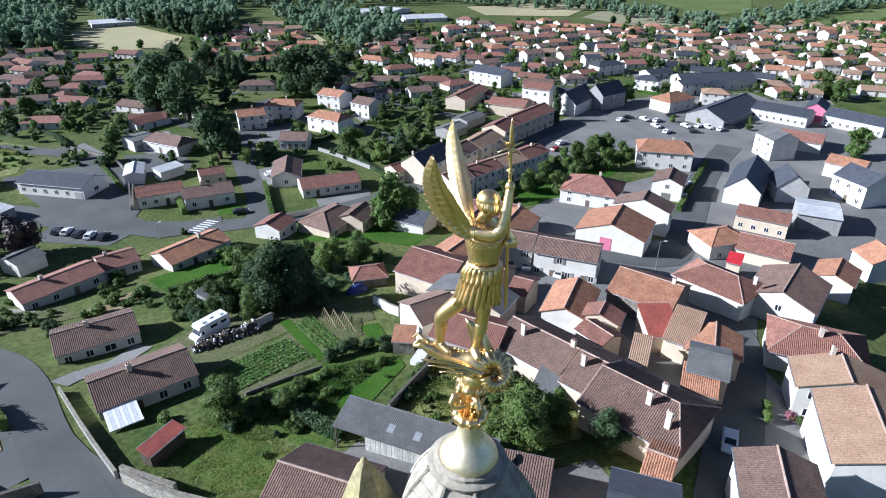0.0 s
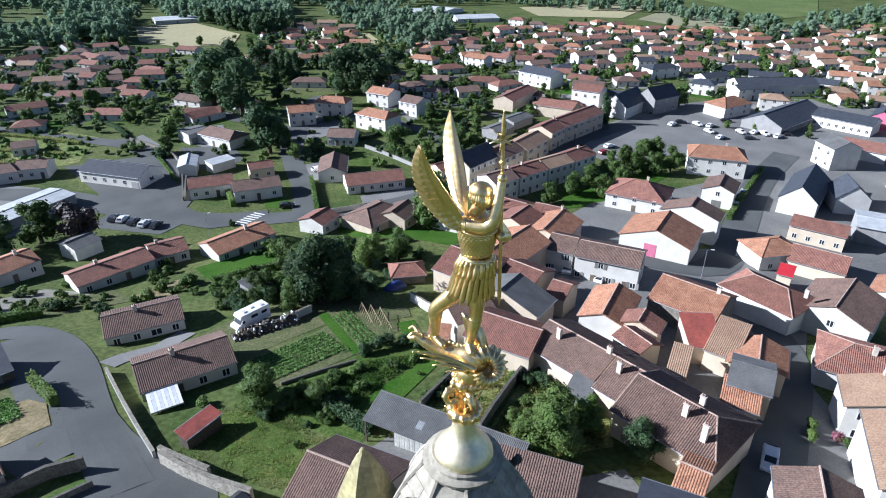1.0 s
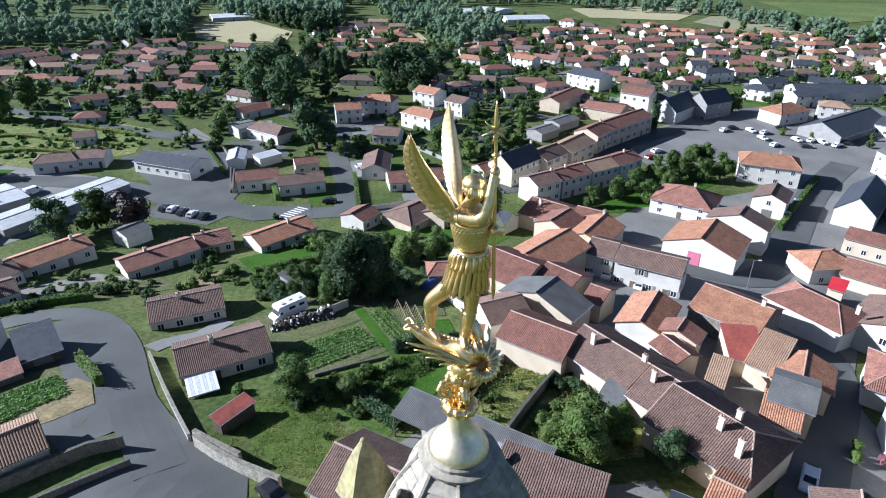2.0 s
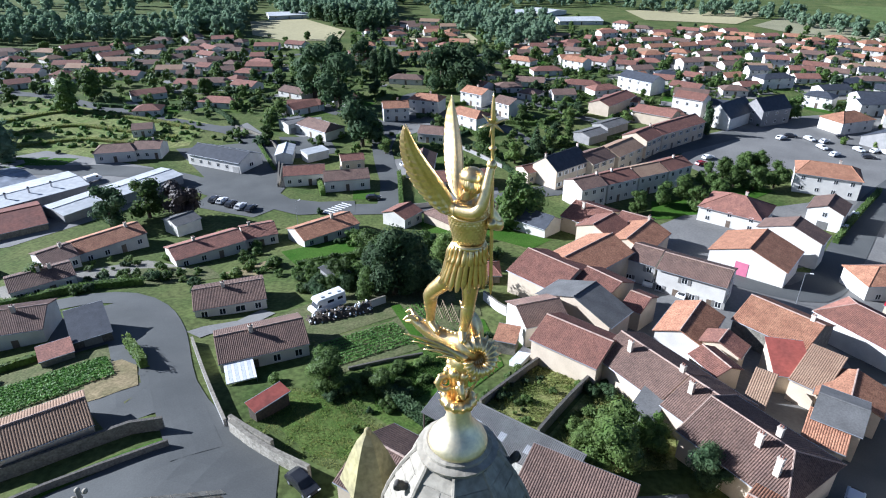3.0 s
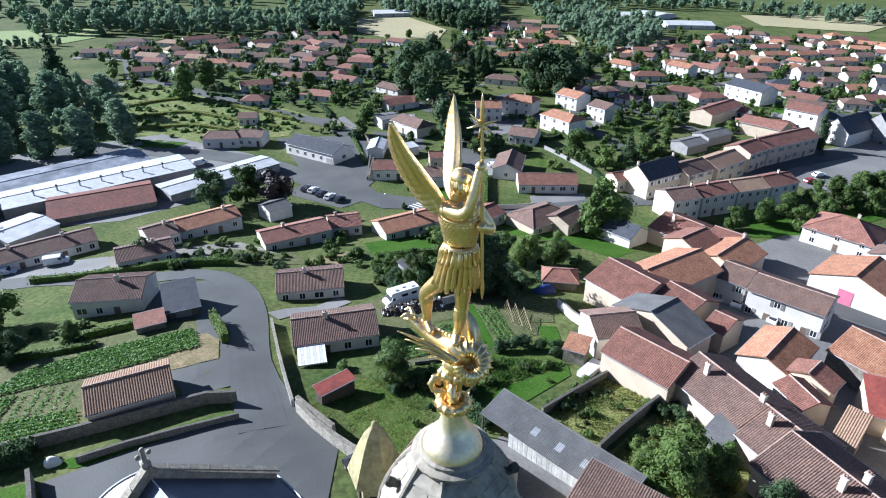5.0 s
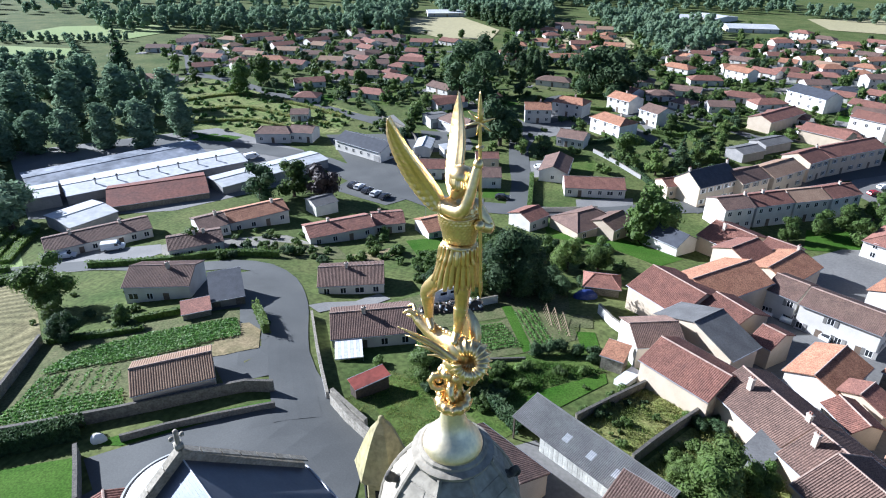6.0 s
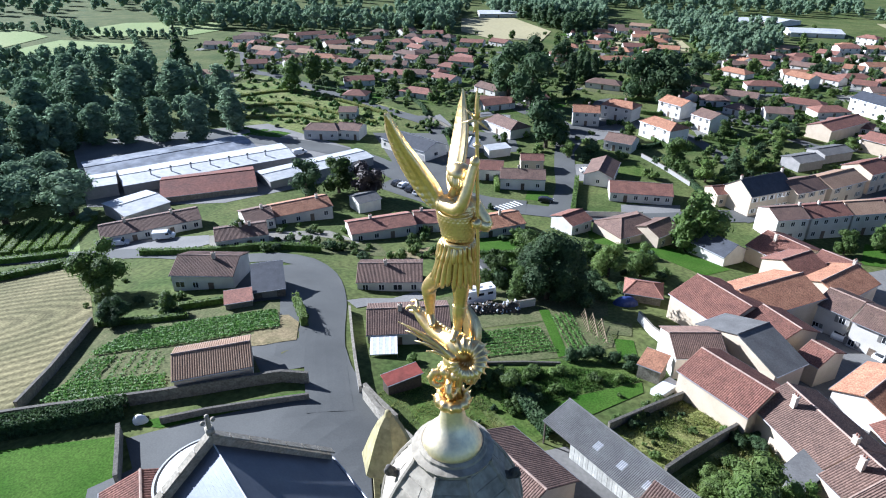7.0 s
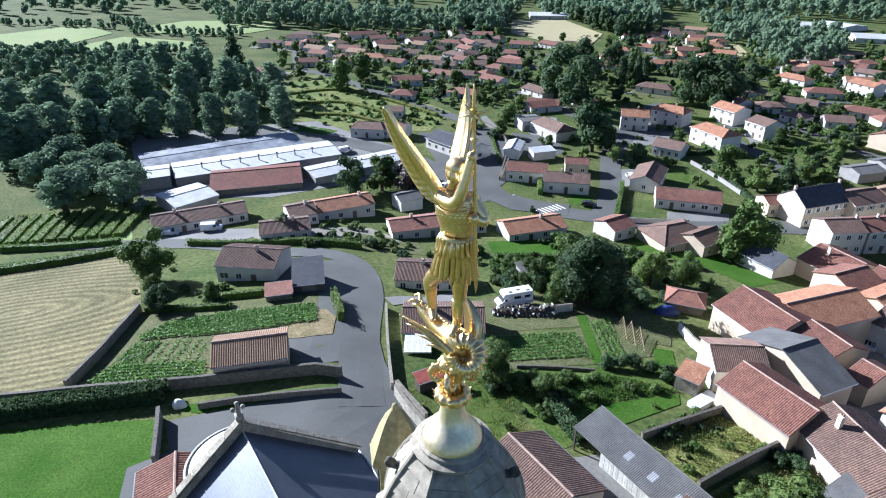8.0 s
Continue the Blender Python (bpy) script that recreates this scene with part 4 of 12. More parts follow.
# ---- trees, hedges and crops ----
def leaf_cloud(rnd, lobes, count, size):
    """Leaf blades spread over the skins of several lobes (x, y, z, radius)."""
    r = np.random.RandomState(rnd.randrange(1 << 30))
    unit = lambda a: a / np.linalg.norm(a, axis=1, keepdims=True)
    L = np.array(lobes)
    w = L[:, 3] ** 2
    L = L[r.choice(len(L), count, p=w / w.sum())]
    d = unit(r.normal(0, 1, (count, 3)) + (0, 0, 0.15))
    c = L[:, :3] + d * L[:, 3:] * r.uniform(0.72, 1.10, (count, 1))
    n = unit(d + r.normal(0, 0.27, (count, 3)) + (0, 0, 0.25))
    u = unit(np.cross(n, r.normal(0, 1, (count, 3))))
    v = np.cross(n, u)
    s = size * r.uniform(0.6, 1.3, (count, 1))
    q = np.stack([c - u * s, c - v * s * 0.55 + n * s * 0.15, c + u * s, c + v * s * 0.55 + n * s * 0.15], 1)
    return q.reshape(-1, 3).tolist(), [(k, k + 1, k + 2, k + 3) for k in range(0, 4 * count, 4)]


def unit_ball():
    bm = bmesh.new()
    bmesh.ops.create_icosphere(bm, subdivisions=1, radius=1.0)
    bm.verts.index_update()
    out = [tuple(v.co) for v in bm.verts], [tuple(v.index for v in f.verts) for f in bm.faces]
    bm.free()
    return out


BALL_V, BALL_F = unit_ball()


def core(rnd, lobes, verts, faces):
    """Lumpy inner masses that keep the crown from being seen through."""
    for x, y, z, r in lobes:
        k, q = len(verts), r * 0.80
        for a, b, c in BALL_V:
            w = q * rnd.uniform(0.86, 1.14)
            verts.append((x + a * w, y + b * w, z + c * w))
        faces += [(k + i, k + j, k + n) for i, j, n in BALL_F]


def crown_lobes(rnd, kind, h, r):
    lobes = []
    if kind == "broad":
        for i in range(15):
            a, f = rnd.uniform(0, 6.28), rnd.uniform(0.20, 0.90)
            q = math.sin(math.pi * min(1, f * 0.95)) ** 0.7
            d = r * 0.70 * q * rnd.uniform(0.25, 1.0)
            lobes.append((d * math.cos(a), d * math.sin(a), h * f, r * rnd.uniform(0.28, 0.46)))
    elif kind == "poplar":
        for i in range(13):
            f = 0.06 + 0.88 * i / 12
            a, w = rnd.uniform(0, 6.28), r * (0.60 + 0.5 * math.sin(math.pi * f)) * 0.62
            d = r * 0.30 * rnd.random()
            lobes.append((d * math.cos(a), d * math.sin(a), h * f, w * (1.10 - 0.28 * f)))
    elif kind == "conifer":
        for i in range(22):
            f = 0.10 + 0.86 * i / 21
            w = r * (1.05 - f)
            a = i * 2.4
            lobes.append((0.45 * w * math.cos(a), 0.45 * w * math.sin(a), h * f, max(0.25, w * 0.62)))
    else:
        for i in range(9):
            a, d = rnd.uniform(0, 6.28), r * 0.62 * rnd.random() ** 0.5
            lobes.append((d * math.cos(a), d * math.sin(a), h * rnd.uniform(0.30, 0.68), r * rnd.uniform(0.30, 0.48)))
    return lobes


def make_tree(name, kind, h, r, material, count, size, seed, label):
    rnd = random.Random(seed)
    root = empty(name, 0, 0, 0)
    tagged(root, label, "bush" if kind == "bush" else "tree")
    lobes = crown_lobes(rnd, kind, h, r)
    if kind != "bush":
        bm = bmesh.new()
        base, top = h * 0.030 + 0.05, h * (0.9 if kind != "broad" else 0.55)
        rod(bm, (0, 0, -0.6), (0, 0, h * 0.3), base * 1.25, 7, base * 0.85)
        rod(bm, (0, 0, h * 0.3), (0, 0, top), base * 0.85, 7, base * 0.25)
        part("trunk", bm, M_BARK, root)
        if kind == "broad" and count > 2000:
            for x, y, z, q in lobes[:6]:
                bm = bmesh.new()
                rod(bm, (0, 0, h * 0.26), (x * 0.8, y * 0.8, z), base * 0.5, 5, base * 0.12)
                part("limb", bm, M_BARK, root)
    verts, faces = leaf_cloud(rnd, lobes, count, size)
    core(rnd, lobes, verts, faces)
    mesh_ob("crown", verts, faces, material, root)
    return root


TREES = {}


def tree(kind, x, y, h, r, mat_key="leaf", label=""):
    """Plants a tree; the first of each sort is built, the others are copies of it, turned and sized."""
    sorts = {"broad": (8.0, 3.6, 3600, 0.185), "poplar": (14.0, 3.0, 3600, 0.25), "conifer": (10.0, 2.6, 1700, 0.22), "bush": (2.4, 1.6, 850, 0.125)}
    H, R, count, size = sorts[kind]
    far = math.hypot(x, y) > 105
    if far:
        count, size = count // 3, size * 1.6
    mats = {"leaf": M_LEAF, "light": M_LEAF2, "dark": M_DARK, "plum": M_PLUM, "wood": M_WOOD_HAZE}
    var = int(abs(x * 7.3 + y * 3.1)) % 3
    key = (kind, mat_key, var, far)
    words = {"leaf": "green", "light": "light green", "dark": "dark green", "plum": "copper-leaved", "wood": "soft green"}[mat_key]
    nouns = {"broad": "broadleaf tree with an uneven leafy crown", "poplar": "tall narrow tree with a feathery crown", "conifer": "pointed conifer with layered boughs", "bush": "leafy garden bush with a ragged outline"}[kind]
    m = Matrix.Translation((x, y, ground(x, y) - 0.05)) @ Matrix.Rotation(x * 1.7 + y, 4, "Z") @ Matrix.Diagonal((r / R, r / R, h / H, 1))
    if key not in TREES:
        TREES[key] = make_tree("bush" if kind == "bush" else "tree", kind, H, R, mats[mat_key], count, size, var + 10 * len(TREES), f"{words} {nouns}")
        TREES[key].matrix_basis = m
        return TREES[key]
    src = TREES[key]
    keep = src.scale.copy()
    src.scale = (1, 1, 1)
    ob = copy_thing(src, m)
    src.scale = keep
    return ob


OPEN_LAND = [[(-300.0, 450.0), (-255.0, 463.0), (-193.0, 412.0), (-165.0, 330.0), (-195.0, 318.0), (-245.0, 350.0)]]


def wood(name, spots, kind, material, label, seed, per=240, size=0.75, category="woodland"):
    """Many far trees as one mass: spots are (x, y, h, r)."""
    rnd = random.Random(seed)
    verts, faces = [], []
    for x, y, h, r in spots:
        if h > 3 and any(inside(poly, x, y) for poly in OPEN_LAND):
            continue
        lobes = [(x + a, y + b, ground(x, y) + c, d) for a, b, c, d in crown_lobes(rnd, kind, h, r)]
        v, f = leaf_cloud(rnd, lobes, per, size)
        core(rnd, lobes, v, f)
        k = len(verts)
        verts += v
        faces += [tuple(k + i for i in q) for q in f]
    ob = mesh_ob(name, verts, faces, material)
    return tagged(ob, label, category, kind="stuff")


def scatter(poly, n, seed, gap=0.0):
    """n random places inside a plan outline."""
    rnd = random.Random(seed)
    xs, ys = [p[0] for p in poly], [p[1] for p in poly]
    out, tries = [], 0
    while len(out) < n and tries < n * 60:
        tries += 1
        x, y = rnd.uniform(min(xs), max(xs)), rnd.uniform(min(ys), max(ys))
        if inside(poly, x, y) and all((x - a) ** 2 + (y - b) ** 2 > gap * gap for a, b in out[-400:]):
            out.append((x, y))
    return out


def forest(name, poly, n, hmin, hmax, kind, material, label, seed, gap=4.0, per=240, size=0.75):
    rnd = random.Random(seed)
    spots = []
    for x, y in scatter(poly, n, seed, gap):
        h = rnd.uniform(hmin, hmax)
        spots.append((x, y, h, h * (0.24 if kind == "poplar" else 0.42)))
    return wood(name, spots, kind, material, label, seed, per, size)


def hedge(pts, h, w, material, label="clipped green hedge along a garden", dens=38.0, step=1.2):
    """A leafy hedge along pts."""
    rnd = random.Random(int(abs(pts[0][0] * 13 + pts[0][1])))
    line = curve_points(pts, step)
    bm = bmesh.new()
    lobes = []
    prev = None
    for i, p in enumerate(line):
        d = (line[min(i + 1, len(line) - 1)] - line[max(i - 1, 0)]).normalized()
        s = Vector((-d.y, d.x, 0)) * w * 0.42
        g = ground(p.x, p.y)
        rg = [bm.verts.new((*(p + s * k).xy, g + z * rnd.uniform(0.93, 1.05))) for k, z in ((-1, -0.3), (1, -0.3), (0.9, h * 0.9), (-0.9, h * 0.9))]
        if prev:
            for a in range(4):
                bm.faces.new((prev[a], prev[(a + 1) % 4], rg[(a + 1) % 4], rg[a]))
        else:
            bm.faces.new(rg)
        prev = rg
        lobes.append((p.x, p.y, g + h * 0.55, max(w, h) * 0.5))
    bm.faces.new(prev)
    verts, faces = [v.co.copy() for v in bm.verts], []
    bm.verts.index_update()
    faces = [tuple(v.index for v in f.verts) for f in bm.faces]
    bm.free()
    n = int(len(line) * dens * max(1.0, w * h / 1.6))
    for _ in range(n):
        i = rnd.randrange(len(line))
        p, d = line[i], (line[min(i + 1, len(line) - 1)] - line[max(i - 1, 0)]).normalized()
        s = Vector((-d.y, d.x, 0))
        side = rnd.choice((-1, 0, 1))
        c = p + d * rnd.uniform(-step, step) * 0.6 + s * (side * w * 0.45 if side else rnd.uniform(-w, w) * 0.45)
        z = ground(p.x, p.y) + (rnd.uniform(0, h) if side else h * rnd.uniform(0.88, 1.12))
        u = Vector((rnd.gauss(0, 1), rnd.gauss(0, 1), rnd.gauss(0, 1))).normalized()
        v = u.orthogonal().normalized()
        q = 0.16 * rnd.uniform(0.7, 1.5)
        k = len(verts)
        c = Vector((c.x, c.y, z))
        verts += [c - u * q, c - v * q * 0.6, c + u * q, c + v * q * 0.6]
        faces.append((k, k + 1, k + 2, k + 3))
    ob = mesh_ob("hedge", verts, faces, material)
    return tagged(ob, label, "hedge")


def crop(name, poly, heading, gap, h, material, label, seed, dens=9.0, leaf=0.16, rows_only=True):
    """Leafy plants in rows at the angle heading inside a plan outline."""
    rnd = random.Random(seed)
    ca, sa = math.cos(radians(heading)), math.sin(radians(heading))
    loc = [(x * ca + y * sa, -x * sa + y * ca) for x, y in poly]
    us, vs = [p[0] for p in loc], [p[1] for p in loc]
    verts, faces = [], []
    v0 = min(vs)
    while v0 < max(vs):
        u = min(us)
        while u < max(us):
            u += rnd.uniform(0.5, 1.5) / dens
            uu, vv = u, v0 + rnd.gauss(0, gap * 0.13)
            x, y = uu * ca - vv * sa, uu * sa + vv * ca
            if not inside(poly, x, y):
                continue
            c = Vector((x, y, ground(x, y) + h * rnd.uniform(0.25, 1.0)))
            n = Vector((rnd.gauss(0, 0.6), rnd.gauss(0, 0.6), 1)).normalized()
            a = n.orthogonal().normalized()
            a = (a * math.cos(rnd.random() * 6.3) + n.cross(a) * math.sin(rnd.random() * 6.3)).normalized()
            b = n.cross(a)
            s = leaf * rnd.uniform(0.6, 1.5)
            k = len(verts)
            verts += [c - a * s, c - b * s * 0.6, c + a * s, c + b * s * 0.6]
            faces.append((k, k + 1, k + 2, k + 3))
        v0 += gap
    ob = mesh_ob(name, verts, faces, material)
    return tagged(ob, label, "crop", kind="stuff")
# houses along the curved lane and its gardens
house("house", -59.78, 67.14, 36.3, 11.67, 8.00, 2.84, 1.46, M_WALL, M_BROWN, "white rendered bungalow with a brown ribbed tile roof", rib=0.25, front="wwWw", chimneys=((-0.15, -0.3),))
house("house", -44.10, 52.66, 39.7, 12.24, 8.00, 2.98, 1.62, M_WALL, M_BROWN, "white bungalow with a brown tile roof and awning", rib=0.25, front=".dww", chimneys=((-0.2, -0.4),))
house("house", -85.09, 46.79, 33.3, 11.06, 8.50, 3.65, 1.55, M_WALL, M_BROWN, "white house with a brown tile roof above a vegetable garden", rib=0.25, front="Wwd.", chimneys=((0.2, -0.6),))
house("garage", -71.85, 48.85, 51.4, 5.23, 7.50, 2.25, 1.05, M_DKST, M_SLATE, "grey garage with a flat sloping sheet roof", front="g", mono=True)
house("shed", -71.07, 41.99, 53.1, 4.20, 3.00, 1.55, 0.35, M_STONE, M_TILE, "small lean-to with a red sheet roof", category="shed", mono=True)
house("barn", -55.26, 26.40, 52.8, 9.31, 6.50, 3.09, 1.31, M_CREAM, M_PALE, "long outbuilding with a weathered pale tile roof", rib=0.28, category="outbuilding")
house("shed", -34.70, 39.50, 66.8, 4.80, 1.50, 2.25, 0.30, M_LOG, M_REDMET, "dark wooden garden shed with a red metal roof", category="shed", mono=True, over=0.25)
house("house", -81.91, 89.75, 55.5, 15.20, 7.50, 2.98, 1.22, M_WALL, M_TILE, "long low white house with a red tile roof", rib=0.25, front="wwdw", chimneys=((-0.3, 0.2),))
house("house", -75.47, 100.29, 42.3, 7.36, 7.50, 2.98, 1.22, M_WALL, M_TILE, "low white house with a red tile roof", rib=0.25, front="wdw", chimneys=((-0.5, 0.2),))
house("house", -61.95, 106.55, 56.8, 14.41, 8.00, 2.74, 1.46, M_WALL, M_ORANGE, "white house with an orange tile roof", rib=0.25, front="wdww", chimneys=((0.3, -0.4),))
house("hall", -117.98, 148.84, -8.8, 21.35, 10.00, 3.58, 1.82, M_WALL, M_SLATE, "white hall with a blue-grey slate roof", front="wwwwwg", right="W", category="hall")
house("house", -154.29, 143.06, 30.3, 12.11, 8.00, 3.54, 1.46, M_WALL, M_BROWN, "white house with a brown hipped roof", front="wdw", hip=2.0)
house("house", -146.18, 148.94, 21.5, 8.61, 8.00, 3.54, 1.46, M_WALL, M_BROWN, "white bungalow with a plain brown roof", front="wwd", chimneys=((0.3, 0.3),))
house("house", -126.72, 59.10, 64.6, 21.42, 8.00, 2.90, 1.30, M_WALL, M_BROWN, "long white house with a brown tile roof", rib=0.25, front="wwdwwdww", chimneys=((-0.5, -0.3), (0.45, -0.3)))
house("house", -107.50, 74.63, 66.3, 6.53, 8.00, 3.10, 1.30, M_WALL, M_BROWN, "white house with a brown tile roof", rib=0.25, front="wdw", chimneys=((0.4, -0.4),))
house("house", -105.17, 86.19, 63.7, 14.14, 8.00, 3.30, 1.30, M_WALL, M_ORANGE, "white house with an orange tile roof", rib=0.25, front="wwdw", chimneys=((0.6, -0.4),))
house("house", -99.06, 63.95, 55.3, 10.66, 7.00, 3.06, 1.14, M_WALL, M_BROWN, "low white house with a brown tile roof", rib=0.25, front="wwdw", chimneys=((0.0, -0.3), (0.35, -0.3)))
house("house", -86.39, 142.69, 28.0, 11.75, 8.00, 3.54, 1.46, M_WALL, M_TILE, "white house with a red tile roof by the junction", rib=0.25, front="wwdw")
house("house", -72.87, 142.44, 29.8, 12.68, 8.00, 3.54, 1.46, M_WALL, M_BROWN, "white house with a brown tile roof by the junction", rib=0.25, front="wdw", chimneys=((-0.2, 0.3),))
house("house", -77.78, 157.24, 31.7, 6.98, 6.00, 3.63, 0.97, M_CREAM, M_TILE, "small house with a red tile roof", front="ww")
house("house", -115.13, 188.12, 55.4, 8.32, 8.00, 3.72, 0.28, M_WALL, M_FIBRE, "white flat-roofed annexe beside a yard", front="gg")
house("house", -103.25, 185.81, -23.1, 16.33, 9.00, 3.58, 1.82, M_WALL, M_BROWN, "white house with a brown hipped roof", front="wdw", hip=2.0)
house("house", -61.95, 191.93, 1.6, 9.47, 8.00, 3.38, 1.62, M_WALL, M_BROWN, "white house with a dark brown roof", front="wdww", left="w")
house("house", -84.67, 213.56, 26.2, 9.83, 9.00, 5.36, 1.64, M_WALL, M_ORANGE, "two-storey white house with an orange roof", storeys=2, front="wdw/www", left="w/w", chimneys=((0.2, 0.3),))
house("house", -76.22, 228.14, -3.3, 12.59, 9.00, 5.36, 1.64, M_WALL, M_ORANGE, "two-storey white house with an orange hipped roof", storeys=2, front="wdw/www", left="w/w", chimneys=((0.2, 0.3),), hip=2.0)
house("house", -59.46, 244.96, -23.6, 11.08, 9.00, 5.36, 1.64, M_WALL, M_ORANGE, "two-storey white house with an orange roof", storeys=2, front="wdw/www", left="w/w", chimneys=((0.0, 0.3),))
house("house", -43.79, 232.29, -29.1, 9.05, 9.00, 5.36, 1.64, M_WALL, M_BROWN, "two-storey white house with a brown roof", storeys=2, front="wdw/www", left="w/w")
house("house", -53.88, 211.07, -27.1, 14.27, 9.00, 5.36, 1.64, M_WALL, M_ORANGE, "two-storey white house with an orange hipped roof", storeys=2, front="wdw/www", left="w/w", chimneys=((0.4, 0.3),), hip=2.0)
house("house", -56.25, 161.28, 103.1, 13.94, 8.00, 3.38, 1.62, M_WALL, M_BROWN, "white house with a grey-brown roof", left="w")
house("house", -41.82, 153.21, 24.6, 16.49, 9.00, 2.86, 1.64, M_WALL, M_TILE, "long white house with a red tile roof", rib=0.25, front="wdwwWw")
house("house", -47.26, 120.06, 70.4, 6.56, 7.00, 3.23, 1.27, M_WALL, M_TILE, "small white house with a red tile roof", front="ww")
house("house", -34.73, 125.07, 60.8, 13.12, 10.00, 2.98, 2.02, M_CREAM, M_BROWN, "cream house with a brown hipped roof", front="wdw", hip=4.0)
house("house", -28.39, 125.63, 71.4, 7.99, 7.00, 3.59, 1.41, M_CREAM, M_BROWN, "cream house with a brown roof", front="ww")
house("vestry", -35.08, 5.91, -30.2, 7.02, 6.40, 6.84, 1.16, M_STONE, M_TILE, "stone vestry with a ribbed red tile roof", rib=0.28, category="vestry")
# terrace, barns and town houses on the slope
house("house", -14.12, 31.10, -17.0, 9.21, 9.00, 3.00, 2.00, M_CREAM, M_BROWN, "stone house with a brown ribbed tile roof", rib=0.25, chimneys=())
house("house", 0.34, 62.12, -23.1, 9.93, 8.00, 4.42, 1.78, M_CREAM, M_TILE, "rendered house with a red ribbed tile roof", rib=0.25, left=".")
house("house", 10.08, 59.11, -40.8, 10.66, 9.00, 4.00, 2.00, M_CREAM, M_BROWN, "terrace house with a brown ribbed tile roof", rib=0.25, chimneys=((-0.45, -1.6), (0.85, 0.0)))
house("house", 16.54, 52.30, -40.5, 5.97, 9.00, 4.00, 2.00, M_CREAM, M_BROWN, "terrace house with a brown ribbed tile roof", rib=0.25, chimneys=((-0.55, -1.6),))
house("house", 20.80, 45.58, -40.4, 11.93, 10.00, 4.37, 2.23, M_CREAM, M_BROWN, "large terrace house with a brown hipped tile roof", rib=0.25, gable_left=True, chimneys=((0.1, -1.6), (0.6, -3.0), (0.2, 0.9)), hip=2.6)
house("house", -6.37, 69.22, 34.9, 6.88, 7.00, 4.59, 1.41, M_WALL, M_BROWN, "white house with a brown tile roof", rib=0.25)
house("house", 0.08, 74.51, 62.2, 6.07, 13.00, 4.83, 2.37, M_CREAM, M_FIBRE, "tall house with a grey sheet roof")
house("house", 2.61, 84.42, -32.8, 6.84, 8.00, 4.88, 1.62, M_CREAM, M_TILE, "house with a red tile roof", rib=0.25)
house("house", 8.72, 80.08, -25.0, 3.24, 6.00, 4.29, 1.21, M_CREAM, M_TILE, "small house with a red tile roof", rib=0.25)
house("house", -6.46, 87.04, -29.3, 10.83, 11.00, 4.98, 2.22, M_CREAM, M_TILE, "large cream house with a red-brown roof", rib=0.25, left="w/w", storeys=2)
house("house", -0.82, 96.87, 58.5, 14.44, 10.00, 5.58, 2.02, M_CREAM, M_ORANGE, "cream house with an orange tile roof", rib=0.25, right="w/w", storeys=2)
house("house", 0.84, 117.24, 61.8, 8.30, 8.00, 5.88, 1.62, M_CREAM, M_TILE, "house with a red tile roof", rib=0.25)
house("house", 8.39, 114.53, 67.1, 12.03, 9.00, 5.18, 1.82, M_CREAM, M_ORANGE, "house with an orange tile roof", rib=0.25, chimneys=((0.9, 0.2),))
house("house", 7.48, 125.10, -21.3, 6.13, 8.00, 5.38, 1.62, M_CREAM, M_TILE, "house with a red tile roof", rib=0.25)
house("house", -2.08, 129.89, -27.6, 9.86, 12.00, 4.32, 2.18, M_CREAM, M_TILE, "house with a wide red tile roof", rib=0.25, chimneys=((-0.3, -2.0),))
house("barn", -14.61, 124.76, -24.2, 8.96, 7.00, 3.14, 1.86, M_WALL, M_SLATE, "white barn with a blue-grey slate roof", category="barn")
house("house", 10.25, 102.61, -19.6, 5.43, 8.00, 5.54, 1.46, M_WALL, M_BROWN, "two-storey white terrace house with a brown roof", rib=0.25, storeys=2, front="w.d/..w", shutters=M_SHUT)
house("house", 18.90, 98.32, -17.7, 12.05, 8.00, 5.54, 1.46, M_WALL, M_BROWN, "long two-storey white terrace with a brown roof", rib=0.25, storeys=2, front="w.d.w.dw/..w...", shutters=M_SHUT, right="w/w")
house("house", 16.03, 75.14, 69.7, 9.94, 7.00, 4.09, 1.41, M_WALL, M_ORANGE, "white house with an orange tile roof", rib=0.25)
house("house", 30.23, 81.33, -34.0, 10.87, 10.00, 4.77, 2.23, M_STONE, M_ORANGE, "stone barn with a large orange tile roof", rib=0.25, chimneys=((0.7, 0.0),))
house("house", 28.60, 69.10, 4.0, 4.70, 6.40, 3.75, 1.25, M_CREAM, M_REDMET, "annexe with a plain red metal roof", mono=True)
house("house", 31.44, 66.35, -29.9, 4.10, 6.50, 4.14, 1.86, M_CREAM, M_PALE, "house with a pale weathered tile roof", rib=0.25, mono=True)
house("house", 31.70, 56.90, -21.0, 5.00, 6.60, 4.86, 1.14, M_CREAM, M_FIBRE, "house with a grey sheet roof")
house("house", 29.60, 53.30, -20.0, 4.30, 3.80, 3.03, 1.17, M_CREAM, M_ORANGE, "lean-to with an orange tile roof", rib=0.25, mono=True)
house("house", 34.90, 63.60, 70.0, 6.40, 7.00, 4.20, 1.30, M_CREAM, M_ORANGE, "house with a pale orange roof at a street corner", rib=0.25)
house("house", 23.27, 59.08, -20.1, 2.34, 6.00, 2.68, 1.72, M_CREAM, M_PALE, "outhouse with a pale tile roof", rib=0.25, mono=True)
house("house", 18.74, 65.12, -52.6, 5.17, 4.00, 3.39, 0.81, M_CREAM, M_TILE, "outhouse with a red tile roof", rib=0.25)
house("house", 20.20, 70.83, 65.9, 3.74, 6.00, 3.79, 1.21, M_CREAM, M_TILE, "outhouse with a red tile roof", rib=0.25)
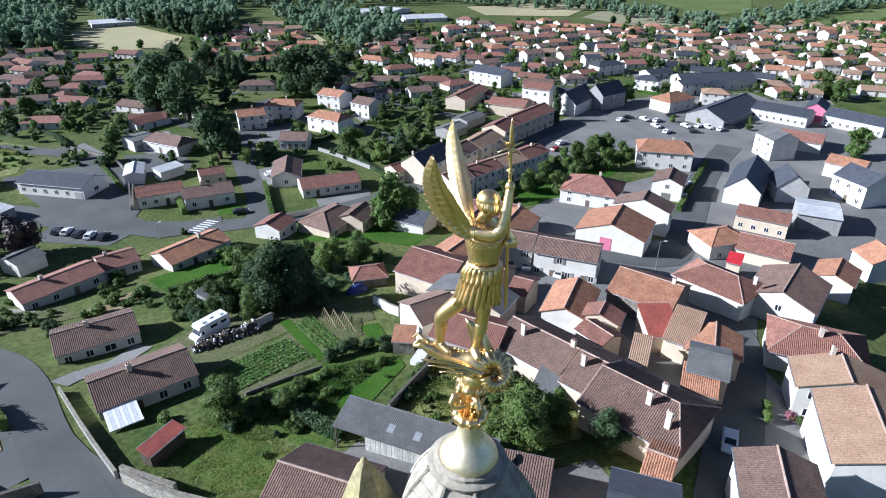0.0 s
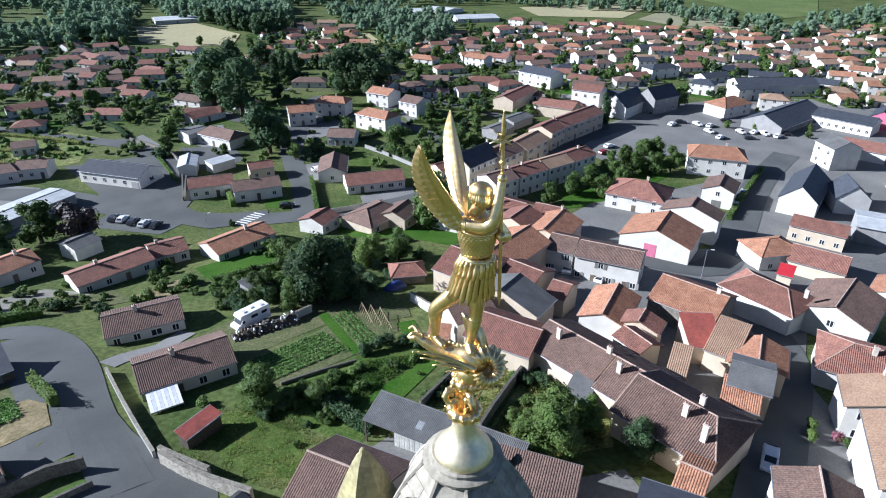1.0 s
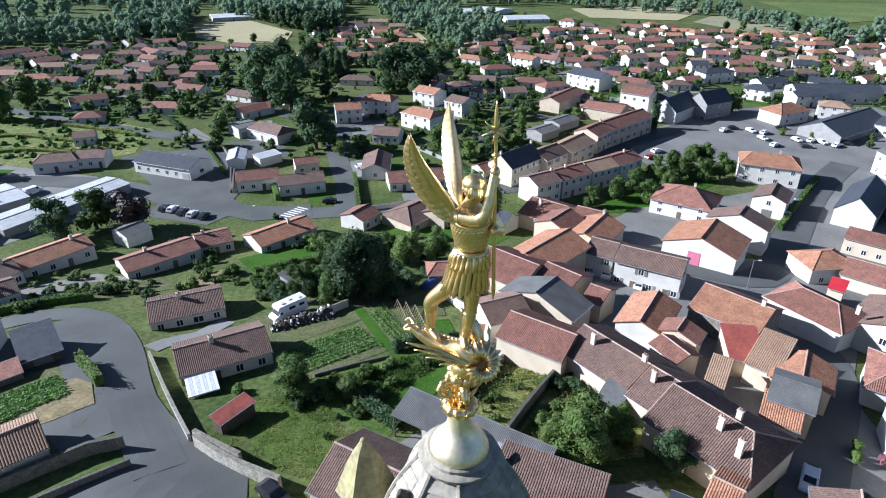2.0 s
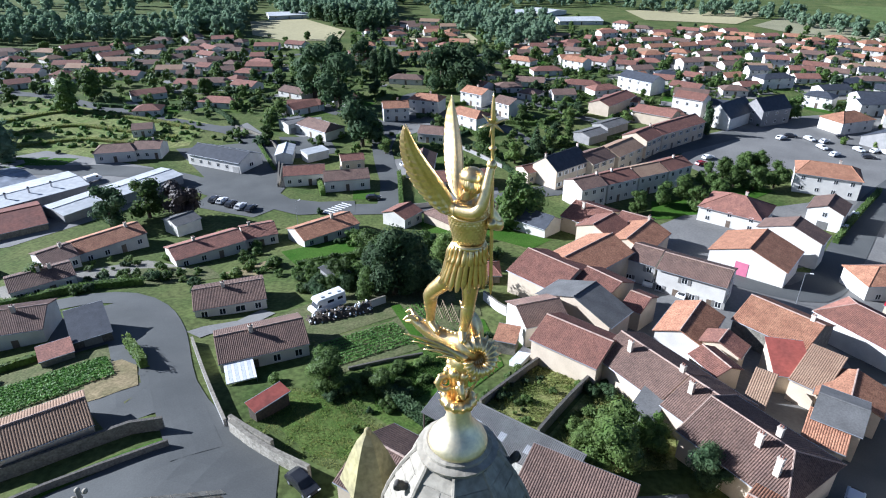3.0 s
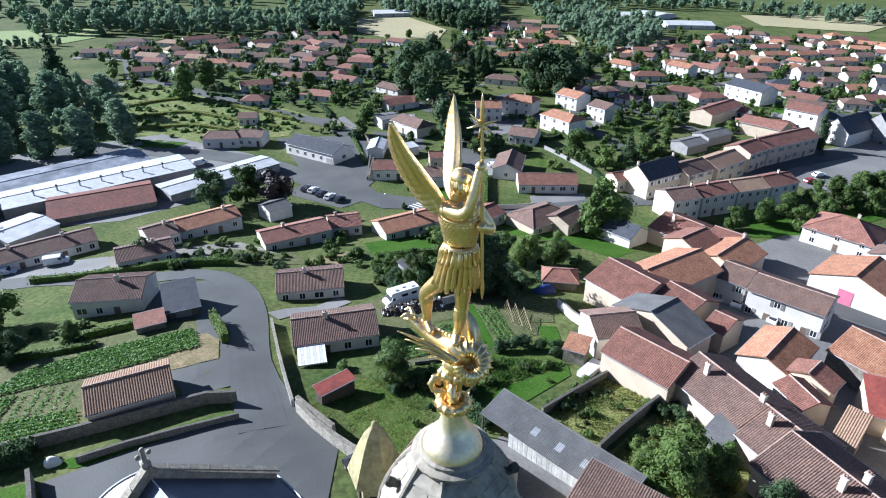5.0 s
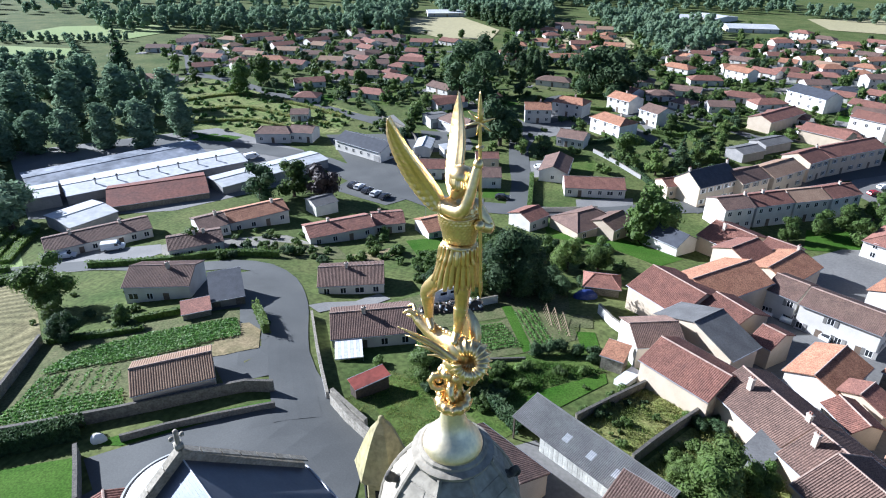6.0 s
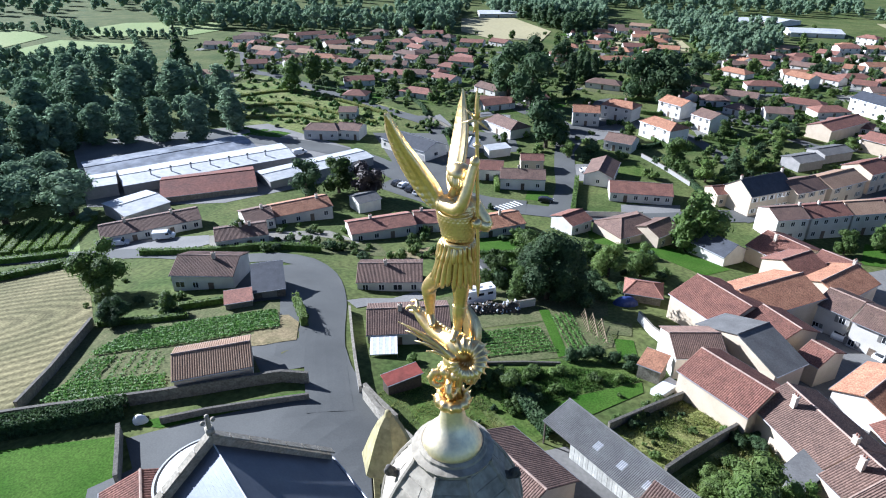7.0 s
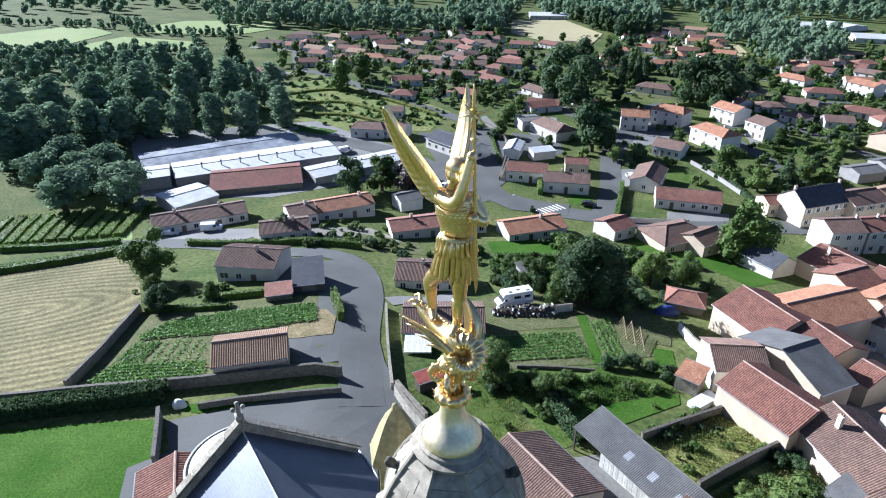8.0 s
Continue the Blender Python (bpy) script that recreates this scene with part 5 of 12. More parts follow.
house("house", 44.55, 87.94, -45.9, 12.92, 9.00, 5.00, 2.00, M_WALL, M_TILE, "white house with a red hipped roof", rib=0.25, left="w/w", storeys=2, chimneys=((0.9, 0.6),), hip=3.5)
house("house", 56.11, 86.36, 54.0, 12.24, 11.00, 5.28, 2.22, M_WALL, M_BROWN, "white house with a grey-brown tile roof", rib=0.25, left="w/w", storeys=2)
house("house", 51.43, 67.09, -22.7, 12.90, 10.00, 4.27, 2.23, M_WALL, M_TILE, "white house with a red ribbed hipped roof", rib=0.25, left="w/w", storeys=2, chimneys=((0.0, -1.0),), hip=4.0)
house("house", 47.80, 54.50, 75.2, 6.16, 11.00, 5.50, 2.00, M_WALL, M_PALE, "white house with a pale tile roof", rib=0.25, left="w.w/w.w", storeys=2, chimneys=((0.9, 1.0),))
house("house", 44.42, 42.10, 74.5, 11.99, 10.00, 6.18, 1.82, M_WALL, M_PALE, "tall white house with a pale tile roof", rib=0.25, left="w", storeys=2)
house("house", 29.71, 32.22, 76.2, 8.03, 7.00, 5.73, 1.27, M_WALL, M_BROWN, "tall white house with a brown tile roof", rib=0.25)
house("house", 71.67, 98.97, 54.6, 8.27, 7.00, 4.59, 1.41, M_WALL, M_ORANGE, "white house with an orange tile roof")
house("house", 86.81, 109.22, -83.8, 6.54, 9.00, 5.00, 2.00, M_WALL, M_ORANGE, "white house with an orange tile roof", left="w/w", storeys=2)
house("house", 64.28, 113.75, -29.7, 10.74, 9.00, 3.68, 1.82, M_CREAM, M_TILE, "long house with a red tile roof", rib=0.25)
house("house", 55.49, 117.03, 18.4, 10.21, 8.00, 4.22, 1.78, M_WALL, M_ORANGE, "white house with an orange hipped roof", front="ww", hip=4.0)
house("house", 71.70, 132.70, -29.0, 11.75, 7.00, 4.09, 1.41, M_CREAM, M_TILE, "cream house with a red tile roof", front="wwww")
house("house", 77.04, 156.89, 61.1, 20.95, 9.00, 4.72, 3.78, M_WALL, M_SLATE, "white gabled house with a steep slate roof", front="w/w", storeys=2)
house("house", 87.51, 155.68, 82.3, 9.98, 8.00, 4.64, 3.36, M_WALL, M_SLATE, "white gabled house with a slate roof")
house("house", 98.23, 190.56, -76.1, 9.10, 9.00, 7.00, 2.00, M_WALL, M_FIBRE, "white house with a grey roof", front="ww/ww", storeys=2)
house("house", 106.77, 154.37, -69.2, 10.61, 10.00, 6.34, 2.66, M_WALL, M_SLATE, "tall white house with a slate roof", front="wdw/www", storeys=2)
house("house", 112.29, 172.53, -42.2, 10.26, 8.00, 4.38, 1.62, M_WALL, M_ORANGE, "house with an orange roof")
house("hall", 86.68, 136.78, -21.6, 9.68, 11.00, 4.52, 0.48, M_GREYW, M_METALR, "workshop with a pale metal roof", category="workshop")
house("house", 59.50, 180.47, -9.8, 16.18, 11.00, 5.78, 2.22, M_WALL, M_ORANGE, "two-storey white house with an orange hipped roof", front="wwww/wwww", storeys=2, chimneys=((0.3, 0.5),), hip=3.0)
house("house", 54.67, 155.08, 67.2, 9.44, 8.00, 4.88, 1.62, M_WALL, M_BROWN, "white house with a grey-brown roof", left="g/w", storeys=2)
house("house", 32.46, 149.34, -21.3, 15.08, 12.00, 4.27, 2.93, M_WALL, M_TILE, "white house with a broad red hipped roof", front="wdw/www", storeys=2, chimneys=((0.2, 0.5),), hip=6.0)
broad_hall = house("hall", 32.30, 118.31, 66.1, 11.65, 15.00, 4.77, 2.73, M_WALL, M_ORANGE, "white hall with a broad orange roof and a pink door", category="hall")
front_door(broad_hall, -5.825, 0.7, 0.9, 2.6, 3.0, -90, M_PINK)
house("house", 41.34, 129.85, 65.0, 5.99, 13.00, 6.63, 2.37, M_WALL, M_BROWN, "white hall with a brown roof")
# main street
house("house", -21.92, 163.78, 46.8, 8.51, 6.00, 3.79, 1.21, M_CREAM, M_TILE, "pinkish house with a red tile roof", front="wdw")
house("house", -14.18, 165.25, 57.8, 14.52, 9.00, 5.96, 3.04, M_CREAM, M_SLATE, "two-storey townhouse with a slate roof", front="wwdww/wwwww", storeys=2, shutters=M_FRAME, chimneys=((-0.98, 0), (0.98, 0)))
house("house", -5.90, 173.91, 57.4, 10.81, 9.00, 5.58, 1.82, M_CREAM, M_BROWN, "townhouse with a brown tile roof", front="wdw/www", storeys=2, shutters=M_SHUT)
house("house", 1.51, 185.25, 61.8, 14.71, 9.00, 5.38, 1.82, M_CREAM, M_PALE, "townhouse with a pale tile roof", front="wdw/www", storeys=2, shutters=M_SHUT)
house("house", 8.27, 199.03, 61.7, 9.89, 9.00, 6.18, 1.82, M_CREAM, M_TILE, "townhouse with a red tile roof", front="wdw/www", storeys=2, shutters=M_SHUT, chimneys=((0.9, 0),))
house("house", 18.39, 213.99, 54.5, 24.92, 9.00, 6.18, 1.82, M_CREAM, M_TILE, "long townhouse with a red tile roof", front="wdwwdw/wwwwww", storeys=2, shutters=M_SHUT)
house("house", -5.74, 149.68, 43.7, 8.13, 8.00, 5.94, 1.46, M_WALL, M_BROWN, "two-storey white terrace house with a brown roof", front="wdw/www", storeys=2, chimneys=((0.9, 0),))
house("house", 1.31, 157.28, 46.0, 10.78, 8.00, 5.94, 1.46, M_WALL, M_TILE, "two-storey white terrace house with a red roof", front="wdww/wwww", storeys=2, chimneys=((-0.2, 0),))
house("house", 9.26, 165.43, 43.7, 10.13, 8.00, 5.94, 1.46, M_WALL, M_PALE, "two-storey white terrace house with a pale roof", front="wdww/wwww", storeys=2)
house("house", 16.49, 173.10, 48.9, 9.65, 8.00, 5.94, 1.46, M_WALL, M_TILE, "two-storey white terrace house with a red roof", front="wdw/www", storeys=2, chimneys=((0.2, 0),))
house("house", 13.16, 237.45, -22.8, 15.22, 9.00, 4.36, 1.64, M_CREAM, M_TILE, "house with a red tile roof")
house("house", -4.07, 252.39, 65.3, 23.10, 9.00, 4.36, 1.64, M_CREAM, M_TILE, "house with a red tile roof")
house("house", 26.28, 253.17, -24.1, 11.82, 9.00, 7.36, 1.64, M_WALL, M_TILE, "two-storey white house with a red roof", front="www/www", storeys=2)
house("house", 39.90, 244.37, 56.7, 18.71, 10.00, 4.80, 4.20, M_WALL, M_SLATE, "white gabled house with a dark slate roof", left="w/w", storeys=2)
house("house", 53.69, 250.69, 40.4, 14.47, 9.00, 6.22, 3.78, M_GREYW, M_SLATE, "tall stone house with a slate roof", front="www/www", storeys=2, left="w/w")
house("house", 6.48, 289.81, -36.7, 18.49, 10.00, 5.77, 2.23, M_WALL, M_SLATE, "white house with a slate roof", front="wwww/wwww", storeys=2)
house("shed", -8.94, 207.46, 56.1, 9.92, 7.00, 3.13, 0.87, M_GREYW, M_FIBRE, "grey shed with a sheet roof", category="shed")
house("shed", -2.92, 221.12, 55.8, 12.16, 7.00, 3.13, 0.87, M_GREYW, M_FIBRE, "grey shed with a sheet roof", category="shed")
house("hall", 112.13, 201.54, -32.2, 13.00, 12.00, 3.50, 1.50, M_WALL, M_TILE, "low hall with a red roof", category="hall")
house("hall", 118.90, 233.42, -40.5, 20.21, 10.00, 3.98, 2.02, M_WALL, M_SLATE, "long white school wing with a slate roof", front="wwwwwwww", category="school")
house("hall", 142.02, 223.18, -49.4, 20.86, 10.00, 3.98, 2.02, M_WALL, M_SLATE, "long white school wing with a slate roof", front="wwwwwwww", category="school")
house("hall", 109.59, 287.07, 9.0, 35.81, 12.00, 4.82, 2.18, M_WALL, M_SLATE, "long white building with a slate roof", front="wwwwwwww", category="hall")
house("house", 80.69, 248.65, 36.1, 15.28, 10.00, 4.56, 2.44, M_WALL, M_ORANGE, "white house with an orange pyramid roof", front="ww/ww", storeys=2, hip=5.0)
COTTAGES = []


def cottage(x, y, rz, L, roof, W=8.0, storeys=1, hip=False):
    """A plain white house of the outskirts, remembered so that its garden can be laid out later."""
    words = {M_TILE: "red tile", M_BROWN: "brown tile", M_ORANGE: "orange tile", M_PALE: "pale tile", M_SLATE: "slate"}[roof]
    eave = 2.7 + 0.22 * (8.0 - W) if storeys == 1 else 4.9
    house("house", x, y, rz, L, W, eave, 0.19 * W, M_WALL, roof, f"{'low' if storeys == 1 else 'two-storey'} white house with a {words} roof among gardens", plain=True,
          front="wdw" if storeys == 1 else "wdw/www", storeys=storeys, hip=0.45 * W if hip else 0.0)
    COTTAGES.append((x, y, rz, L, W))


# outskirts
cottage(-187.5, 286.1, -15, 17.1, M_TILE, hip=True)
cottage(-221.4, 278.0, -4, 16.7, M_BROWN, hip=True)
cottage(-240.7, 315.0, -27, 15.6, M_TILE)
cottage(-254.6, 347.2, 32, 13.6, M_TILE)
cottage(-186.5, 239.1, 22, 14.6, M_BROWN, hip=True)
cottage(-161.4, 209.3, 6, 16.2, M_TILE, hip=True)
cottage(-178.0, 247.4, -20, 7.5, M_TILE, W=7.1, hip=True)
cottage(-139.1, 233.5, -17, 14.2, M_BROWN)
cottage(-125.4, 215.2, 26, 13.2, M_TILE)
cottage(-113.9, 228.8, 24, 7.9, M_TILE, W=7.5, hip=True)
cottage(-198.9, 343.2, -10, 13.4, M_TILE)
cottage(-213.0, 332.3, 19, 14.7, M_TILE)
cottage(-148.9, 329.4, 30, 16.1, M_TILE, hip=True)
cottage(-136.8, 309.0, 11, 13.7, M_TILE)
cottage(-147.0, 371.9, 4, 18.0, M_ORANGE, hip=True)
cottage(-126.2, 357.9, 1, 13.9, M_ORANGE, hip=True)
cottage(-117.7, 331.1, 34, 19.4, M_ORANGE)
cottage(-101.0, 272.9, 6, 16.2, M_BROWN, hip=True)
cottage(-150.6, 434.8, 32, 16.7, M_BROWN)
cottage(-164.8, 444.6, 30, 14.5, M_BROWN)
cottage(-150.8, 462.1, 4, 15.0, M_PALE)
cottage(-104.9, 380.2, 10, 12.5, M_ORANGE)
cottage(-57.4, 334.5, -21, 16.2, M_ORANGE, hip=True)
cottage(-40.1, 311.6, 25, 15.1, M_TILE, hip=True)
cottage(-26.6, 329.2, -29, 12.7, M_ORANGE, storeys=2)
cottage(-30.8, 370.6, -12, 12.8, M_BROWN)
cottage(-19.8, 285.5, 1, 16.7, M_TILE, hip=True)
cottage(-9.6, 279.1, 38, 13.6, M_TILE, hip=True)
cottage(-0.8, 261.2, -3, 15.3, M_TILE, hip=True)
cottage(13.6, 244.7, 12, 19.2, M_TILE, hip=True)
cottage(27.3, 272.0, -7, 13.7, M_BROWN, storeys=2)
cottage(39.8, 255.0, -9, 13.6, M_SLATE, storeys=2)
cottage(65.7, 315.1, 31, 16.8, M_SLATE, storeys=2, hip=True)
cottage(79.0, 282.7, -28, 10.8, M_SLATE, storeys=2, hip=True)
cottage(95.9, 275.8, 22, 14.7, M_SLATE, storeys=2)
cottage(101.2, 258.4, -15, 10.9, M_PALE, storeys=2, hip=True)
cottage(116.5, 313.4, -19, 17.7, M_SLATE)
cottage(136.3, 301.5, -29, 14.1, M_SLATE)
house("factory_shed", -111.5, 529.3, 31, 45.2, 25.0, 2.9, 1.3, M_WALL, M_METALR, "large pale factory shed with a pale metal roof", plain=True, front="wdw")
house("factory_shed", -44.5, 505.1, 20, 33.4, 25.0, 2.9, 1.3, M_WALL, M_METALR, "large pale factory shed with a pale metal roof", plain=True, front="wdw")
house("factory_shed", -76.5, 550.1, -31, 26.0, 24.7, 2.9, 1.3, M_WALL, M_METALR, "large pale factory shed with a pale metal roof", plain=True, front="wdw")
house("factory_shed", -275.6, 467.0, 36, 31.4, 25.0, 2.9, 1.3, M_WALL, M_METALR, "large pale factory shed with a pale metal roof", plain=True, front="wdw")
cottage(-164.5, 167.2, 34, 6.9, M_BROWN, W=6.6)
cottage(-199.5, 211.7, 48, 14.1, M_TILE)
cottage(-181.2, 190.1, 25, 10.3, M_TILE, hip=True)
cottage(-268.1, 180.1, 36, 17.9, M_PALE, hip=True)
cottage(-337.4, 234.5, 32, 15.0, M_BROWN)
cottage(-348.4, 270.4, 28, 16.3, M_BROWN, hip=True)
cottage(-321.4, 277.1, 8, 19.8, M_PALE, hip=True)
cottage(-318.8, 295.1, 60, 20.4, M_TILE)
cottage(-253.7, 242.1, 25, 16.7, M_ORANGE, hip=True)
cottage(-273.4, 302.2, 74, 15.5, M_TILE)
cottage(-249.6, 307.7, 19, 15.1, M_TILE, hip=True)
cottage(-234.5, 320.3, 9, 17.0, M_BROWN, hip=True)
cottage(-217.4, 283.7, 52, 13.7, M_BROWN, hip=True)
cottage(-193.1, 233.8, 8, 14.7, M_TILE)
cottage(-186.6, 239.2, 22, 11.7, M_BROWN)
cottage(-184.5, 278.6, 13, 14.4, M_TILE)
cottage(-124.1, 212.4, 59, 14.3, M_TILE)
cottage(-112.9, 227.8, 74, 8.3, M_TILE, W=7.8)
cottage(-265.5, 267.9, 22, 14.3, M_PALE)
cottage(-299.5, 239.5, 7, 14.3, M_PALE)
cottage(-283.8, 252.6, 22, 14.3, M_TILE)
cottage(15.3, 398.5, 26, 14.6, M_ORANGE)
cottage(52.9, 458.4, -30, 13.7, M_ORANGE, hip=True)
cottage(3.9, 473.9, -15, 13.9, M_BROWN, hip=True)
cottage(27.9, 423.1, -16, 11.7, M_BROWN)
cottage(-9.7, 477.9, -22, 12.0, M_TILE, storeys=2, hip=True)
cottage(48.3, 394.9, 33, 13.5, M_ORANGE)
cottage(30.6, 407.8, 37, 13.0, M_ORANGE)
cottage(61.9, 478.6, 31, 10.4, M_TILE)
cottage(-17.9, 396.2, 24, 9.7, M_TILE)
cottage(9.2, 349.2, 3, 14.1, M_TILE, hip=True)
cottage(8.9, 378.4, -17, 11.6, M_PALE)
cottage(43.9, 435.1, 31, 9.3, M_ORANGE, storeys=2)
cottage(-9.2, 377.7, -8, 9.1, M_ORANGE)
cottage(16.6, 456.3, 24, 13.4, M_TILE)
cottage(10.4, 422.3, 25, 15.0, M_TILE)
cottage(52.3, 369.2, 14, 10.7, M_TILE)
cottage(34.9, 473.8, -13, 14.9, M_TILE)
cottage(47.5, 425.7, 35, 9.4, M_TILE, hip=True)
cottage(-1.1, 391.9, 36, 11.3, M_ORANGE)
cottage(24.0, 364.2, 15, 9.8, M_ORANGE, hip=True)
cottage(-7.2, 353.8, 31, 14.0, M_TILE, hip=True)
cottage(-18.0, 429.7, 36, 12.0, M_TILE, storeys=2)
cottage(-9.8, 412.8, -28, 11.1, M_BROWN, hip=True)
cottage(38.4, 361.4, 13, 12.4, M_PALE)
cottage(-5.3, 451.0, 20, 10.4, M_ORANGE)
cottage(26.6, 383.3, -17, 10.7, M_ORANGE, hip=True)
cottage(50.1, 490.4, 33, 9.8, M_ORANGE, hip=True)
cottage(38.6, 451.7, 29, 11.4, M_BROWN, hip=True)
cottage(50.9, 354.3, 25, 10.4, M_BROWN)
cottage(29.9, 344.4, 30, 11.7, M_BROWN, storeys=2)
cottage(10.4, 359.6, 30, 12.2, M_ORANGE, storeys=2, hip=True)
cottage(-19.4, 452.6, 15, 11.5, M_ORANGE, hip=True)
cottage(41.0, 380.8, 31, 14.1, M_BROWN)
cottage(60.1, 440.3, 1, 10.2, M_ORANGE)
cottage(17.0, 444.0, -30, 12.5, M_ORANGE, hip=True)
cottage(44.3, 416.2, 10, 13.8, M_TILE)
cottage(59.6, 415.5, 29, 10.2, M_BROWN)
cottage(-16.9, 344.1, -22, 13.9, M_TILE)
cottage(70.1, 384.9, 22, 14.3, M_SLATE)
cottage(96.8, 413.5, -31, 12.5, M_ORANGE)
cottage(109.8, 451.8, 26, 10.4, M_ORANGE, hip=True)
cottage(145.8, 423.8, 6, 13.0, M_TILE)
cottage(140.9, 450.4, 23, 12.0, M_ORANGE, hip=True)
cottage(93.6, 364.6, -15, 12.0, M_TILE)
cottage(180.2, 451.5, 36, 9.3, M_ORANGE, hip=True)
cottage(157.9, 372.9, -24, 11.7, M_PALE)
cottage(92.5, 439.7, 30, 10.5, M_PALE)
cottage(98.6, 399.7, -1, 13.2, M_BROWN)
cottage(124.2, 426.8, 23, 9.9, M_PALE, hip=True)
cottage(169.6, 402.9, 30, 12.0, M_BROWN, hip=True)
cottage(123.1, 372.3, -11, 9.2, M_PALE)
cottage(169.7, 421.4, -2, 10.7, M_TILE)
cottage(119.9, 396.7, -20, 8.9, M_ORANGE)
cottage(128.8, 360.8, -20, 10.2, M_ORANGE, hip=True)
cottage(112.2, 366.3, 3, 9.6, M_PALE, hip=True)
cottage(153.1, 383.0, 6, 11.5, M_BROWN, storeys=2)
cottage(78.6, 403.4, 18, 9.6, M_PALE, hip=True)
cottage(74.9, 431.2, -10, 14.3, M_TILE)
cottage(64.0, 351.4, 2, 12.3, M_PALE)
cottage(144.3, 360.1, 2, 11.3, M_PALE, hip=True)
cottage(98.9, 350.1, -15, 13.4, M_BROWN)
cottage(168.0, 453.9, -7, 8.9, M_PALE)
cottage(86.7, 387.0, 37, 11.2, M_PALE)
cottage(116.6, 414.1, 16, 8.9, M_SLATE)
cottage(118.1, 356.1, -10, 13.4, M_SLATE)
cottage(74.2, 365.0, 1, 11.8, M_TILE, storeys=2)
cottage(68.1, 461.0, -10, 14.2, M_ORANGE)
cottage(183.1, 469.7, 23, 11.7, M_SLATE)
cottage(149.7, 441.8, -1, 9.4, M_ORANGE, hip=True)
cottage(147.9, 400.7, 22, 8.9, M_PALE)
cottage(135.8, 394.6, 14, 13.3, M_ORANGE, hip=True)
cottage(141.9, 377.2, -26, 12.6, M_BROWN, hip=True)
cottage(105.0, 436.6, 25, 14.3, M_TILE, hip=True)
cottage(158.2, 413.7, 31, 8.7, M_ORANGE)
cottage(83.7, 350.5, 8, 12.2, M_TILE)
cottage(108.5, 387.1, 12, 9.6, M_PALE, hip=True)
cottage(99.0, 464.6, -4, 9.8, M_ORANGE)
cottage(131.2, 408.0, -19, 10.2, M_ORANGE, storeys=2)
cottage(125.6, 465.7, -9, 12.0, M_ORANGE, hip=True)
cottage(127.1, 450.4, -30, 8.9, M_TILE, hip=True)
cottage(152.4, 464.3, 35, 11.9, M_PALE)
cottage(85.6, 462.6, 24, 9.8, M_TILE)
cottage(74.1, 441.4, 35, 10.1, M_ORANGE, storeys=2, hip=True)
cottage(169.5, 443.0, 9, 9.8, M_SLATE)
cottage(78.8, 419.8, 8, 14.2, M_BROWN)
cottage(186.6, 358.2, 21, 8.2, M_PALE, W=7.8)
cottage(208.5, 332.8, -24, 7.9, M_PALE, W=7.5)
cottage(167.9, 378.9, 15, 10.8, M_ORANGE, storeys=2)
cottage(261.3, 433.6, 11, 8.5, M_PALE)
cottage(294.0, 487.6, -11, 9.8, M_ORANGE)
cottage(178.8, 322.2, -3, 9.1, M_PALE, storeys=2)
cottage(195.9, 460.6, 31, 12.8, M_ORANGE)
cottage(200.3, 444.5, -10, 11.2, M_ORANGE, hip=True)
cottage(260.0, 470.7, -9, 9.5, M_PALE)
cottage(240.0, 404.1, 38, 9.2, M_PALE)
cottage(220.7, 384.0, -4, 9.4, M_PALE)
cottage(223.2, 442.8, 25, 8.9, M_PALE, hip=True)
cottage(173.1, 361.0, -3, 9.3, M_ORANGE, hip=True)
cottage(227.1, 472.9, -19, 10.6, M_PALE)
cottage(151.7, 337.7, 17, 9.2, M_PALE, storeys=2)
cottage(242.9, 457.3, -6, 11.1, M_ORANGE)
cottage(255.2, 408.6, 12, 8.0, M_PALE, W=7.6, hip=True)
cottage(283.2, 488.6, -27, 10.0, M_PALE)
cottage(221.3, 361.7, 37, 9.3, M_ORANGE)
cottage(184.7, 381.9, 10, 12.2, M_PALE, hip=True)
cottage(191.0, 436.4, -25, 8.5, M_PALE, hip=True)
cottage(152.1, 319.4, -16, 11.4, M_ORANGE)
cottage(193.1, 320.8, 31, 9.8, M_ORANGE)
cottage(247.5, 480.5, -21, 8.5, M_PALE, hip=True)
cottage(251.5, 442.1, -11, 7.7, M_PALE, W=7.3)
cottage(207.0, 481.7, -20, 9.9, M_PALE)
cottage(184.4, 428.5, 16, 11.4, M_PALE)
cottage(168.7, 348.4, 35, 8.8, M_PALE, hip=True)
cottage(218.0, 401.3, 5, 10.5, M_PALE, hip=True)
cottage(241.6, 390.0, -25, 10.7, M_ORANGE, hip=True)
cottage(270.5, 453.5, -10, 10.0, M_PALE, hip=True)
cottage(205.2, 365.8, -28, 7.7, M_PALE, W=7.3)
cottage(205.1, 389.5, -12, 9.3, M_ORANGE)
cottage(244.3, 429.2, 17, 9.1, M_PALE)
cottage(201.5, 424.0, 14, 10.0, M_PALE)
cottage(200.3, 348.0, 30, 12.6, M_ORANGE)
cottage(184.6, 415.4, 7, 8.3, M_ORANGE, W=7.9)
cottage(218.8, 346.9, 19, 9.0, M_PALE)
cottage(287.4, 466.8, 3, 7.7, M_ORANGE, W=7.3, storeys=2, hip=True)
cottage(209.2, 414.6, 27, 12.8, M_PALE)
cottage(239.5, 420.2, -27, 11.4, M_ORANGE, hip=True)
cottage(258.5, 460.3, 29, 7.9, M_PALE, W=7.5, hip=True)
cottage(183.7, 341.5, -4, 12.5, M_ORANGE)
cottage(272.3, 487.3, 28, 9.7, M_PALE, hip=True)
cottage(196.9, 410.5, -5, 10.7, M_ORANGE)
